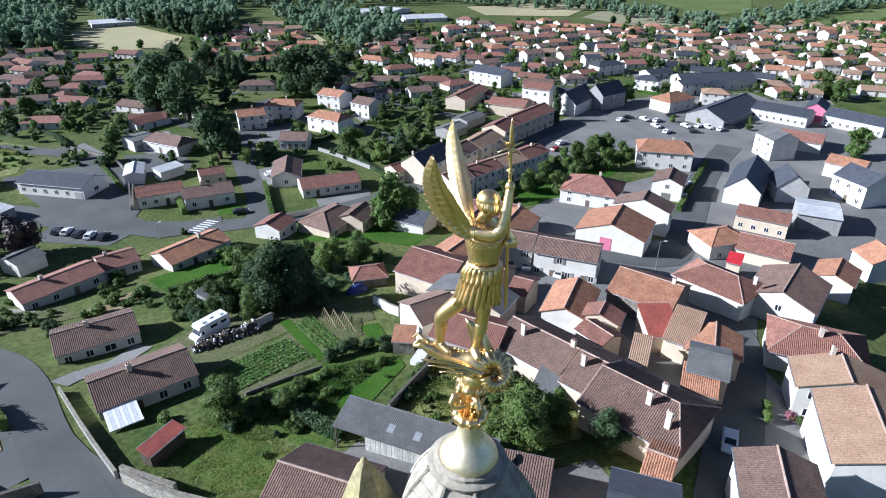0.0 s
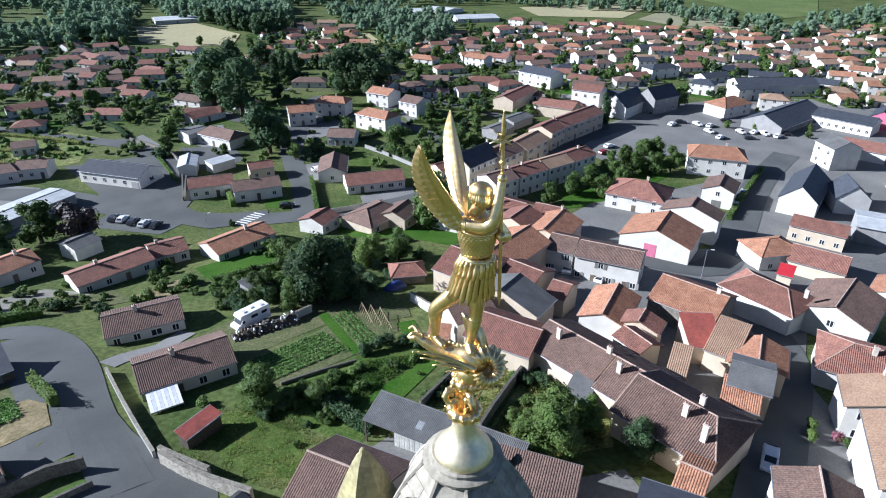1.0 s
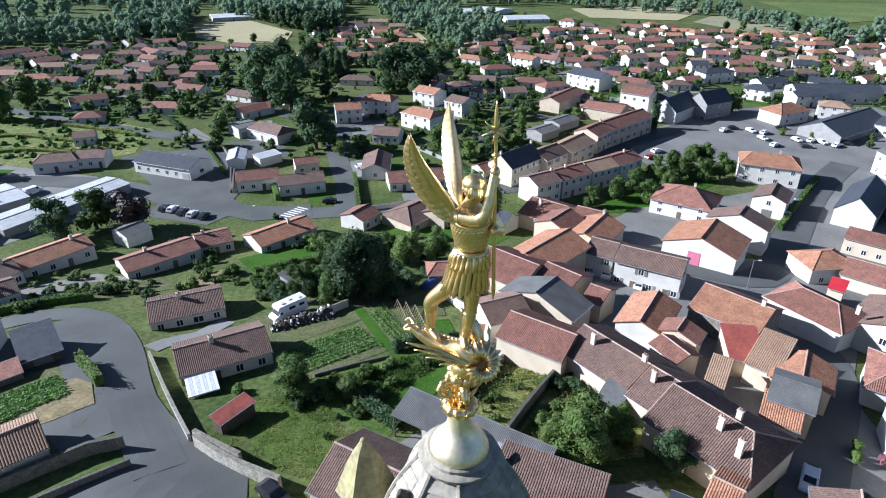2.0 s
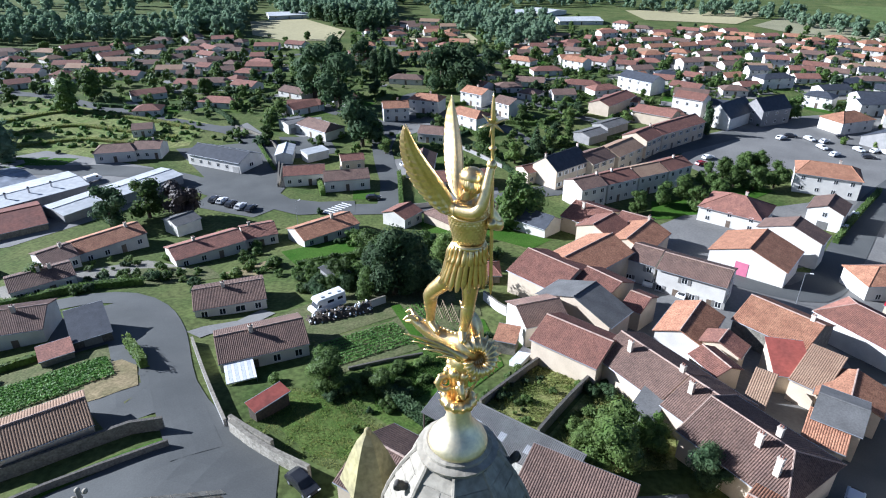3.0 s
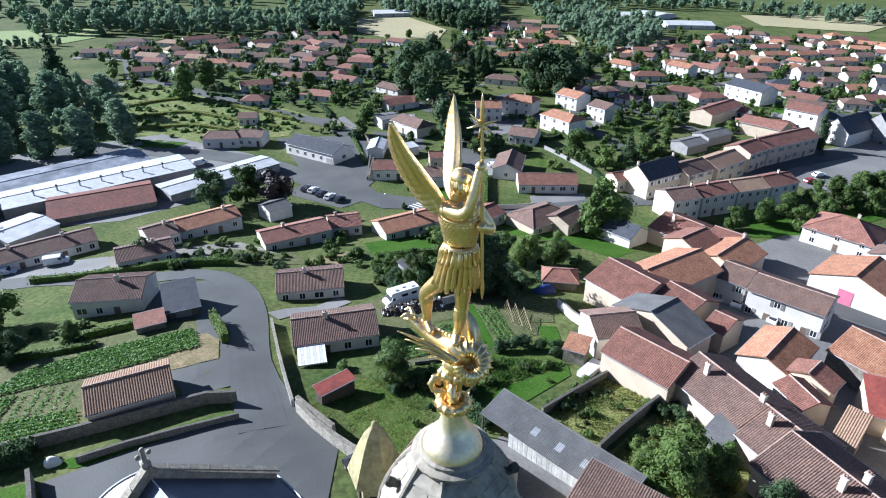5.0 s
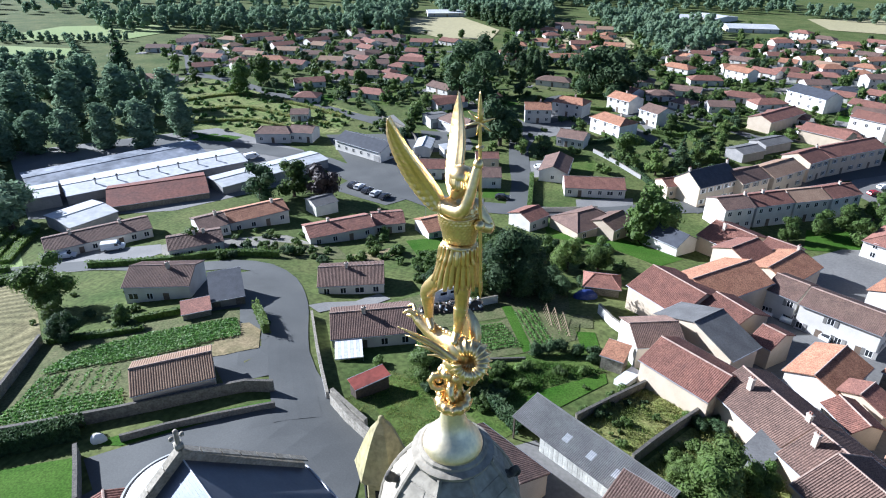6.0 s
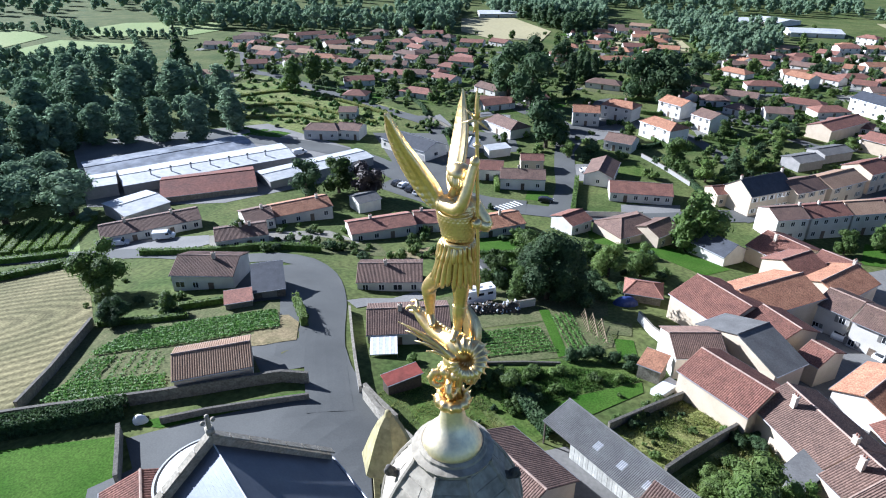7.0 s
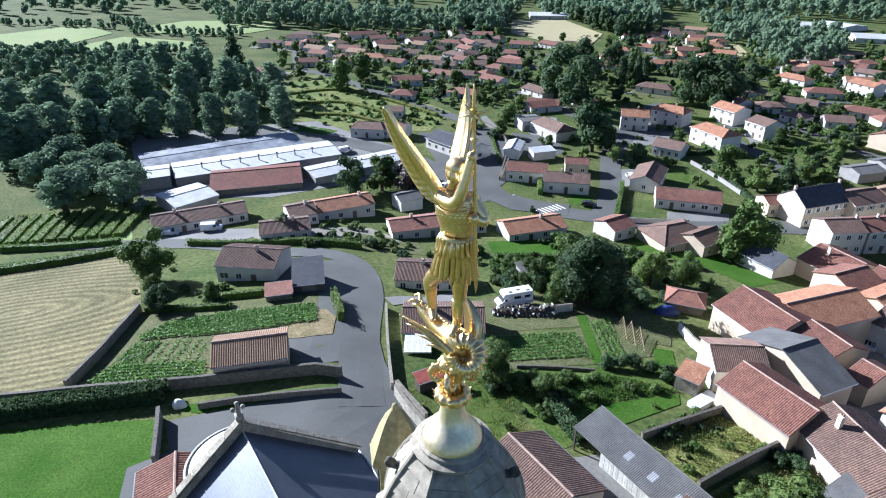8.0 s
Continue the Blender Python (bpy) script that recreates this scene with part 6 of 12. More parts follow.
cottage(167.2, 333.7, -30, 10.4, M_ORANGE)
cottage(234.6, 372.5, -31, 11.6, M_ORANGE)
cottage(211.6, 462.0, -21, 10.8, M_PALE, hip=True)
cottage(228.5, 426.6, 28, 8.5, M_ORANGE, storeys=2)
cottage(237.0, 489.2, -16, 7.9, M_ORANGE, W=7.5)
cottage(156.5, 353.8, 2, 10.4, M_ORANGE, storeys=2)
cottage(31.1, 318.4, -19, 9.3, M_TILE)
cottage(3.1, 310.6, 38, 11.6, M_ORANGE)
cottage(48.0, 323.6, 33, 10.6, M_ORANGE)
cottage(-1.6, 339.8, -5, 9.9, M_TILE)
cottage(53.4, 304.9, 27, 9.2, M_TILE)
cottage(26.9, 294.8, -24, 13.7, M_TILE)
cottage(38.2, 335.3, 32, 10.4, M_BROWN, hip=True)
cottage(60.4, 332.3, 13, 9.0, M_SLATE, storeys=2)
cottage(46.5, 294.7, 10, 10.7, M_BROWN, hip=True)
cottage(18.1, 319.6, 12, 10.3, M_SLATE, hip=True)
cottage(5.6, 328.6, 28, 11.5, M_BROWN)
cottage(16.9, 308.7, -10, 9.8, M_TILE)
cottage(110.6, 333.9, 12, 13.2, M_BROWN, hip=True)
cottage(89.1, 308.9, 27, 14.3, M_SLATE)
cottage(137.1, 325.5, 31, 11.5, M_TILE)
cottage(82.4, 330.9, 14, 11.6, M_TILE)
cottage(131.9, 344.8, 10, 11.1, M_BROWN)
cottage(99.2, 325.8, 37, 11.9, M_SLATE)
cottage(-64.5, 270.4, -26, 9.6, M_TILE)
cottage(-43.5, 284.7, 3, 13.4, M_BROWN)
cottage(-66.5, 292.9, 10, 14.1, M_BROWN, hip=True)
cottage(-39.4, 261.6, -18, 9.2, M_BROWN, hip=True)
cottage(-25.9, 264.8, 23, 10.1, M_BROWN)
cottage(-51.2, 270.7, 17, 11.7, M_BROWN, hip=True)
cottage(-195.8, 263.9, 37, 8.2, M_BROWN, W=7.8)
cottage(-182.2, 262.4, 4, 11.6, M_TILE, hip=True)
cottage(-207.8, 250.9, 27, 11.3, M_BROWN)
cottage(-220.4, 312.2, 12, 12.6, M_BROWN, hip=True)
cottage(-257.7, 328.6, 19, 10.1, M_BROWN, hip=True)
cottage(-236.2, 339.3, 2, 8.7, M_BROWN, hip=True)
cottage(-167.5, 238.9, -7, 12.5, M_TILE)
cottage(-199.5, 302.5, 21, 10.2, M_TILE)
cottage(-229.8, 297.4, -11, 11.2, M_TILE)
cottage(-202.0, 278.1, 10, 8.0, M_BROWN, W=7.6, hip=True)
cottage(-210.7, 268.6, -3, 8.1, M_TILE, W=7.7)
cottage(-55.2, 378.9, 21, 11.0, M_TILE)
cottage(-49.7, 362.3, -11, 10.3, M_TILE)
cottage(-32.4, 347.7, 23, 11.9, M_ORANGE)
cottage(-62.4, 403.4, -1, 9.5, M_BROWN, hip=True)
cottage(-62.6, 369.5, -31, 11.5, M_ORANGE)
cottage(-37.3, 398.9, 33, 11.8, M_TILE, hip=True)
cottage(-61.9, 353.9, 21, 11.6, M_BROWN)
cottage(-47.2, 420.1, 12, 12.7, M_PALE)
cottage(-38.8, 385.6, -9, 10.0, M_TILE)
cottage(-25.1, 417.9, -14, 10.7, M_TILE)
cottage(-50.8, 396.5, -30, 10.2, M_BROWN, hip=True)
cottage(-72.3, 418.4, -12, 12.4, M_BROWN)
cottage(184.7, 310.8, -23, 7.7, M_PALE, W=7.3)
cottage(153.9, 277.5, -26, 8.2, M_PALE, W=7.8)
cottage(137.0, 285.0, -20, 11.7, M_PALE, hip=True)
cottage(177.7, 276.9, -17, 12.3, M_PALE)
cottage(134.2, 272.8, 15, 8.2, M_ORANGE, W=7.8)
cottage(170.4, 313.6, 3, 8.0, M_PALE, W=7.6, hip=True)
cottage(156.9, 306.7, -8, 10.9, M_PALE)
cottage(172.1, 296.3, 37, 7.8, M_PALE, W=7.4, hip=True)
cottage(146.6, 269.8, -15, 7.9, M_PALE, W=7.5)
cottage(195.7, 302.4, -24, 8.7, M_PALE)
cottage(153.9, 288.7, -11, 8.8, M_ORANGE, storeys=2)
cottage(-271.2, 210.3, 51, 10.5, M_TILE)
cottage(-233.9, 240.6, 10, 11.5, M_TILE)
cottage(-285.5, 230.3, 17, 11.6, M_TILE)
cottage(-260.9, 290.7, 7, 9.4, M_PALE)
cottage(-266.7, 231.5, 18, 9.1, M_TILE, hip=True)
cottage(-299.2, 307.5, 7, 12.2, M_TILE, hip=True)
cottage(-244.6, 265.7, 28, 11.1, M_BROWN)
cottage(-341.0, 257.7, 47, 13.1, M_BROWN)
cottage(-304.3, 261.1, 74, 10.2, M_PALE, hip=True)
cottage(-224.2, 258.1, 20, 13.3, M_PALE)
cottage(-275.4, 344.4, 71, 11.8, M_BROWN)
cottage(-321.8, 252.9, 73, 10.4, M_TILE, hip=True)
cottage(-256.5, 223.0, 68, 10.4, M_PALE)
cottage(-298.4, 289.9, 52, 10.8, M_TILE)
cottage(-287.7, 330.7, 12, 12.1, M_BROWN, hip=True)
cottage(-271.9, 247.6, 14, 11.8, M_PALE)
cottage(-239.4, 285.6, 43, 10.1, M_BROWN)
cottage(-319.3, 238.7, 30, 9.4, M_ORANGE)
cottage(-280.9, 279.2, 64, 13.5, M_TILE)
cottage(-154.9, 352.3, 7, 10.3, M_ORANGE, hip=True)
cottage(-118.2, 401.4, 20, 11.0, M_ORANGE, hip=True)
cottage(-110.0, 365.0, 45, 8.5, M_TILE, hip=True)
cottage(-176.4, 409.0, 49, 12.7, M_TILE, hip=True)
cottage(-138.1, 426.9, 30, 9.6, M_TILE)
cottage(-121.5, 419.6, 71, 9.8, M_ORANGE, hip=True)
cottage(-125.3, 376.5, 29, 12.6, M_TILE)
cottage(-162.8, 418.4, 20, 11.6, M_ORANGE, hip=True)
cottage(-130.7, 442.0, 18, 11.5, M_PALE)
cottage(-125.5, 460.9, 56, 9.7, M_ORANGE)
cottage(-153.2, 398.2, 40, 10.5, M_TILE, hip=True)
cottage(-134.3, 413.0, 26, 10.4, M_ORANGE)
# factory and halls
house("factory_hall", -173.29, 94.89, 69.9, 49.49, 16.00, 2.90, 0.70, M_GREYW, M_FACB, "long factory hall with a dark blue-grey striped roof", category="factory")
house("factory_hall", -156.96, 96.77, 65.2, 49.59, 15.00, 2.88, 0.52, M_GREYW, M_METALR, "long factory hall with a pale metal roof", category="factory")
house("factory_hall", -144.82, 87.91, 54.8, 25.18, 17.00, 2.20, 1.81, M_STONE, M_RUST, "factory hall with a rusty red roof", category="factory")
house("factory_hall", -144.24, 65.51, 85.2, 11.85, 12.00, 2.97, 0.63, M_GREYW, M_METALR, "low factory hall with a pale roof", category="factory")
house("factory_hall", -129.35, 115.18, 73.2, 34.51, 10.00, 2.87, 0.53, M_GREYW, M_METALR, "long factory hall with a pale metal roof", category="factory")
house("factory_hall", -167.68, 68.74, 63.0, 8.04, 10.00, 3.76, 0.44, M_GREYW, M_METALR, "small factory hall with a pale roof", category="factory")
house("market_hall", 98.44, 237.50, 46.0, 34.25, 15.00, 3.16, 3.34, M_GREYW, M_SLATE, "open market hall with a dark slate roof", category="market hall", over=0.9)
house("house", 134.03, 238.33, 57.8, 12.43, 7.00, 4.78, 2.02, M_PINK, M_SLATE, "pink gabled school entrance with a slate roof", left="W")
house("house", 53.69, 103.49, -27.0, 2.58, 4.00, 3.85, 0.35, M_CREAM, M_REDBR, "annexe with a bright red flat roof", mono=True)
house("shed", -9.69, 62.98, -0.7, 3.00, 3.20, 2.66, 0.34, M_STONE, M_ORANGE, "small stone shed with an orange sheet roof", category="shed", mono=True)
house("shed", -19.78, 90.13, 17.6, 6.19, 5.00, 2.29, 1.11, M_STONE, M_TILE, "garden pavilion with a red hipped roof", category="pavilion", hip=1.6)
house("shed", 10.07, 51.92, -21.7, 2.84, 6.00, 2.68, 0.52, M_GREYW, M_FIBRE, "lean-to with a dark flat roof", category="shed", mono=True)
house("shed", -46.22, 80.81, 62.5, 3.73, 4.00, 2.44, 0.56, M_GREYW, M_FIBRE, "garden shed with a grey roof", category="shed", mono=True)
house("shed", -97.79, 102.00, 68.1, 6.24, 6.00, 3.34, 0.86, M_WALL, M_FIBRE, "white garage with a grey roof", category="garage")
house("shed", -92.78, 161.51, 56.7, 7.76, 4.00, 2.85, 0.35, M_WALL, M_METALR, "long shed with a pale roof", category="shed", mono=True)
house("shed", -101.76, 158.48, 113.9, 10.25, 5.00, 3.28, 0.72, M_WALL, M_METALR, "white shed with a pale roof", category="shed")
house("house", 2.60, 32.30, -13.0, 10.50, 6.50, 2.60, 1.70, M_CREAM, M_BROWN, "low building with a brown ribbed tile roof", rib=0.25, mono=True)
house("house", 16.15, 29.21, -17.0, 6.30, 8.00, 4.20, 1.30, M_CREAM, M_SLATE, "house with a blue slate roof beside the street")
house("house", 19.68, 36.12, -26.2, 2.71, 6.00, 3.79, 1.21, M_CREAM, M_ORANGE, "low house with an orange tile roof", rib=0.25)
# vents and roof lights on the factory
def roof_vents(x, y, rz, z, n, gap, across):
    c, q = math.cos(radians(rz)), math.sin(radians(rz))
    for i in range(n):
        u = (i - (n - 1) / 2) * gap
        px, py = x + c * u - q * across, y + q * u + c * across
        root = empty("roof_vent", px, py, z, rz)
        tagged(root, "short grey vent pipe on a factory roof", "roof vent", group="factory roof vents")
        bm = bmesh.new()
        rod(bm, (0, 0, -0.5), (0, 0, 1.5), 0.22, 8)
        part("pipe", bm, M_GUTTER, root)
        bm = bmesh.new()
        rod(bm, (0, 0, 1.45), (0, 0, 1.85), 0.42, 8, 0.10)
        part("cowl", bm, M_DKST, root)


roof_vents(-156.96, 96.77, 65.2, ground(-156.96, 96.77) + 3.2, 7, 5.6, -3.0)
for k in range(9):
    u = (k - 4) * 5.2
    c, q = math.cos(radians(69.9)), math.sin(radians(69.9))
    bm = bmesh.new()
    box(bm, -1.1, -6.5, -0.25, 1.1, -0.8, 0.10)
    ob = part("skylight", bm, M_METALR)
    ob.matrix_basis = pose(-173.29 + c * u, 94.89 + q * u, ground(-173.29, 94.89) + 3.30, 5.0, 0, 69.9)
    tagged(ob, "long pale skylight strip on the factory roof", "skylight", group="factory skylights")
# roads and squares
patch("pavement", [(7.5, 91.2), (19.1, 102.2), (29.1, 118.2), (47.3, 122.9), (59.4, 152.8), (53.9, 196.3), (29.1, 181.8), (19.0, 194.4), (31.2, 227.2), (60.0, 258.9), (91.1, 275.6), (126.9, 277.6), (159.2, 234.3), (134.3, 179.9), (96.5, 115.5), (71.2, 109.2), (52.9, 89.0), (43.3, 66.4), (43.7, 53.5), (45.4, 46.1), (46.7, 37.4), (23.8, 34.0), (38.6, 65.4), (39.0, 78.8), (23.6, 69.7), (19.2, 75.1)], M_TOWN, 0.060, "grey asphalt and paving between the town houses", "pavement", cell=5.0)
strip("road", [(-37.4, 29.3), (-45.2, 36.2), (-52.7, 43.5), (-62.3, 53.8), (-71.4, 60.9), (-79.5, 63.5), (-85.4, 61.4), (-90.3, 57.2), (-99.3, 54.4), (-114.4, 49.8), (-131.4, 39.7), (-155.0, 23.8)], 5.6, M_ASPH, 0.110, "grey asphalt lane curving down past the houses", "road")
patch("road", [(-53.4, 12.9), (-48.8, 19.6), (-41.6, 29.4), (-45.3, 33.8), (-51.0, 39.5), (-50.0, 44.2), (-43.3, 39.0), (-37.3, 35.4), (-28.7, 31.6), (-22.3, 19.4), (-43.1, 2.3), (-49.4, 6.6), (-48.1, 10.7)], M_ASPH, 0.107, "grey asphalt forecourt of the church", "forecourt", cell=3.0)
strip("road", [(-206.1, 108.1), (-187.9, 117.5), (-165.9, 128.4), (-147.3, 133.4), (-125.3, 133.7), (-106.6, 128.2), (-90.9, 124.7), (-76.4, 124.6), (-63.0, 125.0), (-65.0, 125.3), (-55.2, 128.6), (-43.5, 133.1), (-31.0, 141.8), (-21.5, 151.4), (-12.6, 158.0), (-14.4, 155.8), (-4.1, 177.2), (8.3, 192.9), (20.2, 206.4), (31.1, 218.8), (42.7, 232.0)], 8.0, M_ASPH, 0.120, "wide grey asphalt main road", "road")
strip("road", [(-90.8, 126.1), (-93.3, 138.3), (-100.2, 151.9), (-113.5, 167.2), (-134.0, 178.6), (-156.5, 182.7), (-182.7, 187.6), (-221.0, 195.7), (-247.0, 201.4), (-268.3, 202.8), (-306.0, 230.2), (-337.2, 252.0), (-364.0, 271.2)], 6.5, M_ASPH, 0.130, "asphalt side road curving up past a stone wall", "road")
strip("road", [(-54.7, 129.1), (-60.6, 146.7), (-70.5, 166.0), (-81.4, 190.3), (-83.1, 205.3), (-75.4, 223.1), (-63.4, 225.5)], 6.5, M_ASPH, 0.130, "asphalt side street between gardens", "road")
strip("road", [(-84.1, 202.7), (-98.5, 212.9), (-114.9, 215.3), (-153.1, 249.4), (-176.1, 263.8)], 4.0, M_ASPH, 0.120, "narrow asphalt lane", "road")
strip("road", [(25.4, 32.0), (30.7, 43.5), (36.4, 56.0), (40.7, 65.8), (43.5, 75.6), (43.5, 83.2)], 6.5, M_ASPH, 0.130, "narrow asphalt street in the shade", "road")
strip("road", [(27.7, 110.6), (38.2, 108.3), (44.6, 113.6), (53.6, 132.9), (63.9, 157.4), (73.2, 176.5), (87.3, 199.4)], 8.0, M_ASPH, 0.140, "asphalt street between town houses", "road")
strip("road", [(30.4, 219.6), (27.9, 252.4), (24.6, 313.6), (19.3, 358.7), (24.4, 396.3), (40.4, 442.1)], 5.0, M_ASPH, 0.120, "asphalt road leaving town", "road")
strip("road", [(-57.8, 54.4), (-57.0, 56.8), (-53.2, 60.7), (-51.6, 66.0)], 3.5, M_PAVE, 0.120, "pale concrete drive", "drive")
patch("yard", [(-128.2, 47.4), (-125.5, 54.4), (-111.5, 64.0), (-105.7, 60.1), (-107.7, 50.1), (-116.2, 45.4)], M_PAVE, 0.090, "pale asphalt yard before a house", "yard", cell=4.0)
patch("yard", [(-116.3, 178.6), (-99.2, 183.9), (-88.2, 168.9), (-100.5, 158.6)], M_ASPH, 0.080, "grey asphalt yard", "yard", cell=4.0)
patch("yard", [(-142.8, 156.5), (-115.2, 175.0), (-101.9, 157.4), (-100.4, 141.0), (-111.2, 131.9)], M_ASPH, 0.070, "grey asphalt yard beside the hall", "yard", cell=4.0)
patch("yard", [(-62.6, 153.7), (-55.0, 160.2), (-50.2, 152.8), (-61.0, 174.0), (-67.8, 168.3)], M_PAVE, 0.080, "pale yard", "yard", cell=4.0)
patch("yard", [(-58.4, 33.8), (-54.9, 42.1), (-46.7, 34.4), (-50.1, 29.5)], M_ASPH, 0.080, "asphalt yard behind the outbuilding", "yard", cell=4.0)
patch("yard", [(-77.3, 45.9), (-83.5, 52.3), (-78.9, 61.8), (-72.6, 62.0), (-62.3, 53.8), (-55.8, 46.4), (-54.7, 40.8), (-59.2, 40.2), (-67.0, 47.1), (-70.5, 42.7)], M_ASPH, 0.075, "asphalt yard by the garage", "yard", cell=4.0)
patch("yard", [(5.8, 117.1), (11.5, 106.2), (21.4, 100.0), (19.4, 86.1), (13.4, 89.8), (2.2, 100.7)], M_PAVE, 0.160, "pale car park before the terrace", "car park", cell=4.0)
patch("yard", [(-221.1, 86.6), (-183.3, 142.1), (-137.8, 139.2), (-118.5, 119.1), (-130.7, 82.4), (-160.4, 60.3)], M_PAVE, 0.070, "pale concrete factory yard", "yard", cell=4.0)
patch("yard", [(-119.5, 186.8), (-124.2, 201.9), (-113.6, 206.6), (-104.9, 191.9), (-107.2, 179.9)], M_PAVE, 0.070, "pale gravel and paved yard between gardens", "yard", cell=4.0)
patch("yard", [(-124.6, 230.7), (-117.1, 238.0), (-108.2, 219.5), (-114.7, 213.8)], M_PAVE, 0.070, "pale gravel and paved yard between gardens", "yard", cell=4.0)
patch("yard", [(-88.5, 220.6), (-73.1, 229.4), (-62.1, 222.0), (-76.3, 203.2)], M_PAVE, 0.070, "pale gravel and paved yard between gardens", "yard", cell=4.0)
patch("yard", [(-190.5, 260.0), (-187.1, 276.8), (-172.6, 261.0), (-176.5, 245.8)], M_PAVE, 0.070, "pale gravel and paved yard between gardens", "yard", cell=4.0)
patch("yard", [(-139.2, 178.9), (-137.2, 191.1), (-124.5, 181.1), (-125.5, 168.2)], M_PAVE, 0.070, "pale gravel and paved yard between gardens", "yard", cell=4.0)
patch("yard", [(-82.8, 197.6), (-74.2, 220.3), (-65.1, 208.0), (-75.7, 189.4)], M_PAVE, 0.070, "pale gravel and paved yard between gardens", "yard", cell=4.0)
patch("yard", [(-56.5, 242.8), (-45.9, 256.8), (-37.6, 239.7), (-47.7, 226.9)], M_PAVE, 0.070, "pale gravel and paved yard between gardens", "yard", cell=4.0)
patch("yard", [(-43.8, 144.9), (-30.6, 154.0), (-28.2, 146.3), (-40.6, 136.9)], M_PAVE, 0.070, "pale gravel and paved yard between gardens", "yard", cell=4.0)
patch("yard", [(-258.4, 327.0), (-254.2, 340.2), (-233.6, 316.2), (-237.8, 301.7)], M_PAVE, 0.070, "pale gravel and paved yard between gardens", "yard", cell=4.0)
patch("yard", [(-51.2, 234.8), (-38.7, 244.2), (-32.4, 231.6), (-44.2, 220.7)], M_PAVE, 0.070, "pale gravel and paved yard between gardens", "yard", cell=4.0)
strip("road", [(-213.9, 255.6), (-211.3, 275.5), (-214.5, 303.0), (-194.1, 315.4), (-181.8, 328.1)], 5.0, M_ASPH, 0.120, "grey asphalt residential street", "road")
strip("road", [(-74.4, 173.5), (-81.5, 202.9), (-91.1, 228.4), (-91.2, 250.5), (-77.1, 263.2), (-55.1, 284.1), (-24.7, 310.8)], 5.0, M_ASPH, 0.120, "grey asphalt residential street", "road")
strip("road", [(-63.4, 225.5), (-51.0, 245.4), (-34.3, 249.8), (-17.5, 238.0), (-5.3, 230.9)], 5.0, M_ASPH, 0.120, "grey asphalt residential street", "road")
strip("road", [(-176.1, 263.8), (-169.5, 298.0), (-146.8, 306.9), (-132.2, 339.5), (-97.5, 338.5), (-67.3, 373.3)], 5.0, M_ASPH, 0.120, "grey asphalt residential street", "road")
strip("road", [(-64.0, 229.9), (-43.3, 215.5), (-23.6, 192.0), (-12.8, 176.8)], 5.0, M_ASPH, 0.120, "grey asphalt residential street", "road")
strip("road", [(-14.3, 340.5), (16.1, 320.0), (46.9, 331.7), (73.8, 316.3), (121.7, 332.9), (160.7, 321.1), (213.3, 330.9)], 5.0, M_ASPH, 0.120, "grey asphalt residential street", "road")
patch("road", [(-177.9, 128.6), (-152.4, 135.3), (-130.5, 137.1), (-119.1, 135.3), (-105.3, 141.3), (-112.0, 156.2), (-130.0, 172.5), (-146.4, 181.4), (-139.7, 186.9), (-114.9, 168.2), (-99.0, 149.7), (-92.2, 133.8), (-80.4, 126.5), (-65.6, 131.9), (-61.8, 124.0), (-75.6, 118.3), (-97.6, 124.1), (-125.4, 130.9), (-146.3, 129.0), (-171.0, 122.3)], M_ASPH, 0.145, "wide grey asphalt junction where a side road curves uphill", "road", cell=4.0)
# crossing stripes
patch("crossing_stripe", [(-67.38, 120.79), (-67.21, 121.36), (-70.65, 122.42), (-70.82, 121.85)], M_PAINT, 0.17, "white painted crossing stripe", "road marking")
patch("crossing_stripe", [(-67.01, 122.01), (-66.83, 122.59), (-70.27, 123.65), (-70.45, 123.07)], M_PAINT, 0.17, "white painted crossing stripe", "road marking")
patch("crossing_stripe", [(-66.63, 123.24), (-66.45, 123.81), (-69.89, 124.87), (-70.07, 124.30)], M_PAINT, 0.17, "white painted crossing stripe", "road marking")
patch("crossing_stripe", [(-66.25, 124.47), (-66.07, 125.04), (-69.51, 126.10), (-69.69, 125.53)], M_PAINT, 0.17, "white painted crossing stripe", "road marking")
patch("crossing_stripe", [(-65.87, 125.69), (-65.69, 126.27), (-69.13, 127.33), (-69.31, 126.75)], M_PAINT, 0.17, "white painted crossing stripe", "road marking")
patch("crossing_stripe", [(-65.49, 126.92), (-65.32, 127.49), (-68.75, 128.55), (-68.93, 127.98)], M_PAINT, 0.17, "white painted crossing stripe", "road marking")
patch("crossing_stripe", [(-65.11, 128.15), (-64.94, 128.72), (-68.38, 129.78), (-68.55, 129.21)], M_PAINT, 0.17, "white painted crossing stripe", "road marking")
# fields and lawns
patch("hay_field", [(-145.6, 8.6), (-137.6, 18.8), (-129.5, 29.3), (-120.5, 38.4), (-101.3, 32.1), (-88.6, 26.5), (-78.5, 15.1), (-72.4, 8.0), (-76.2, 2.2), (-84.9, -5.1)], M_HAYSW, 0.050, "freshly cut hay field with curved swaths", "field", cell=3.0)
patch("garden_soil", [(-71.0, 8.4), (-87.9, 26.1), (-66.3, 46.0), (-63.0, 48.0), (-52.3, 37.8), (-51.6, 30.1), (-50.2, 28.6), (-55.2, 19.7)], M_SOIL, 0.040, "bare brown garden soil", "garden", cell=4.0)
patch("lawn", [(-55.6, 14.6), (-49.8, 21.9), (-42.6, 30.3), (-41.3, 30.2), (-51.7, 16.1)], M_LAWN, 0.050, "strip of mown lawn between walls", "lawn", cell=4.0)
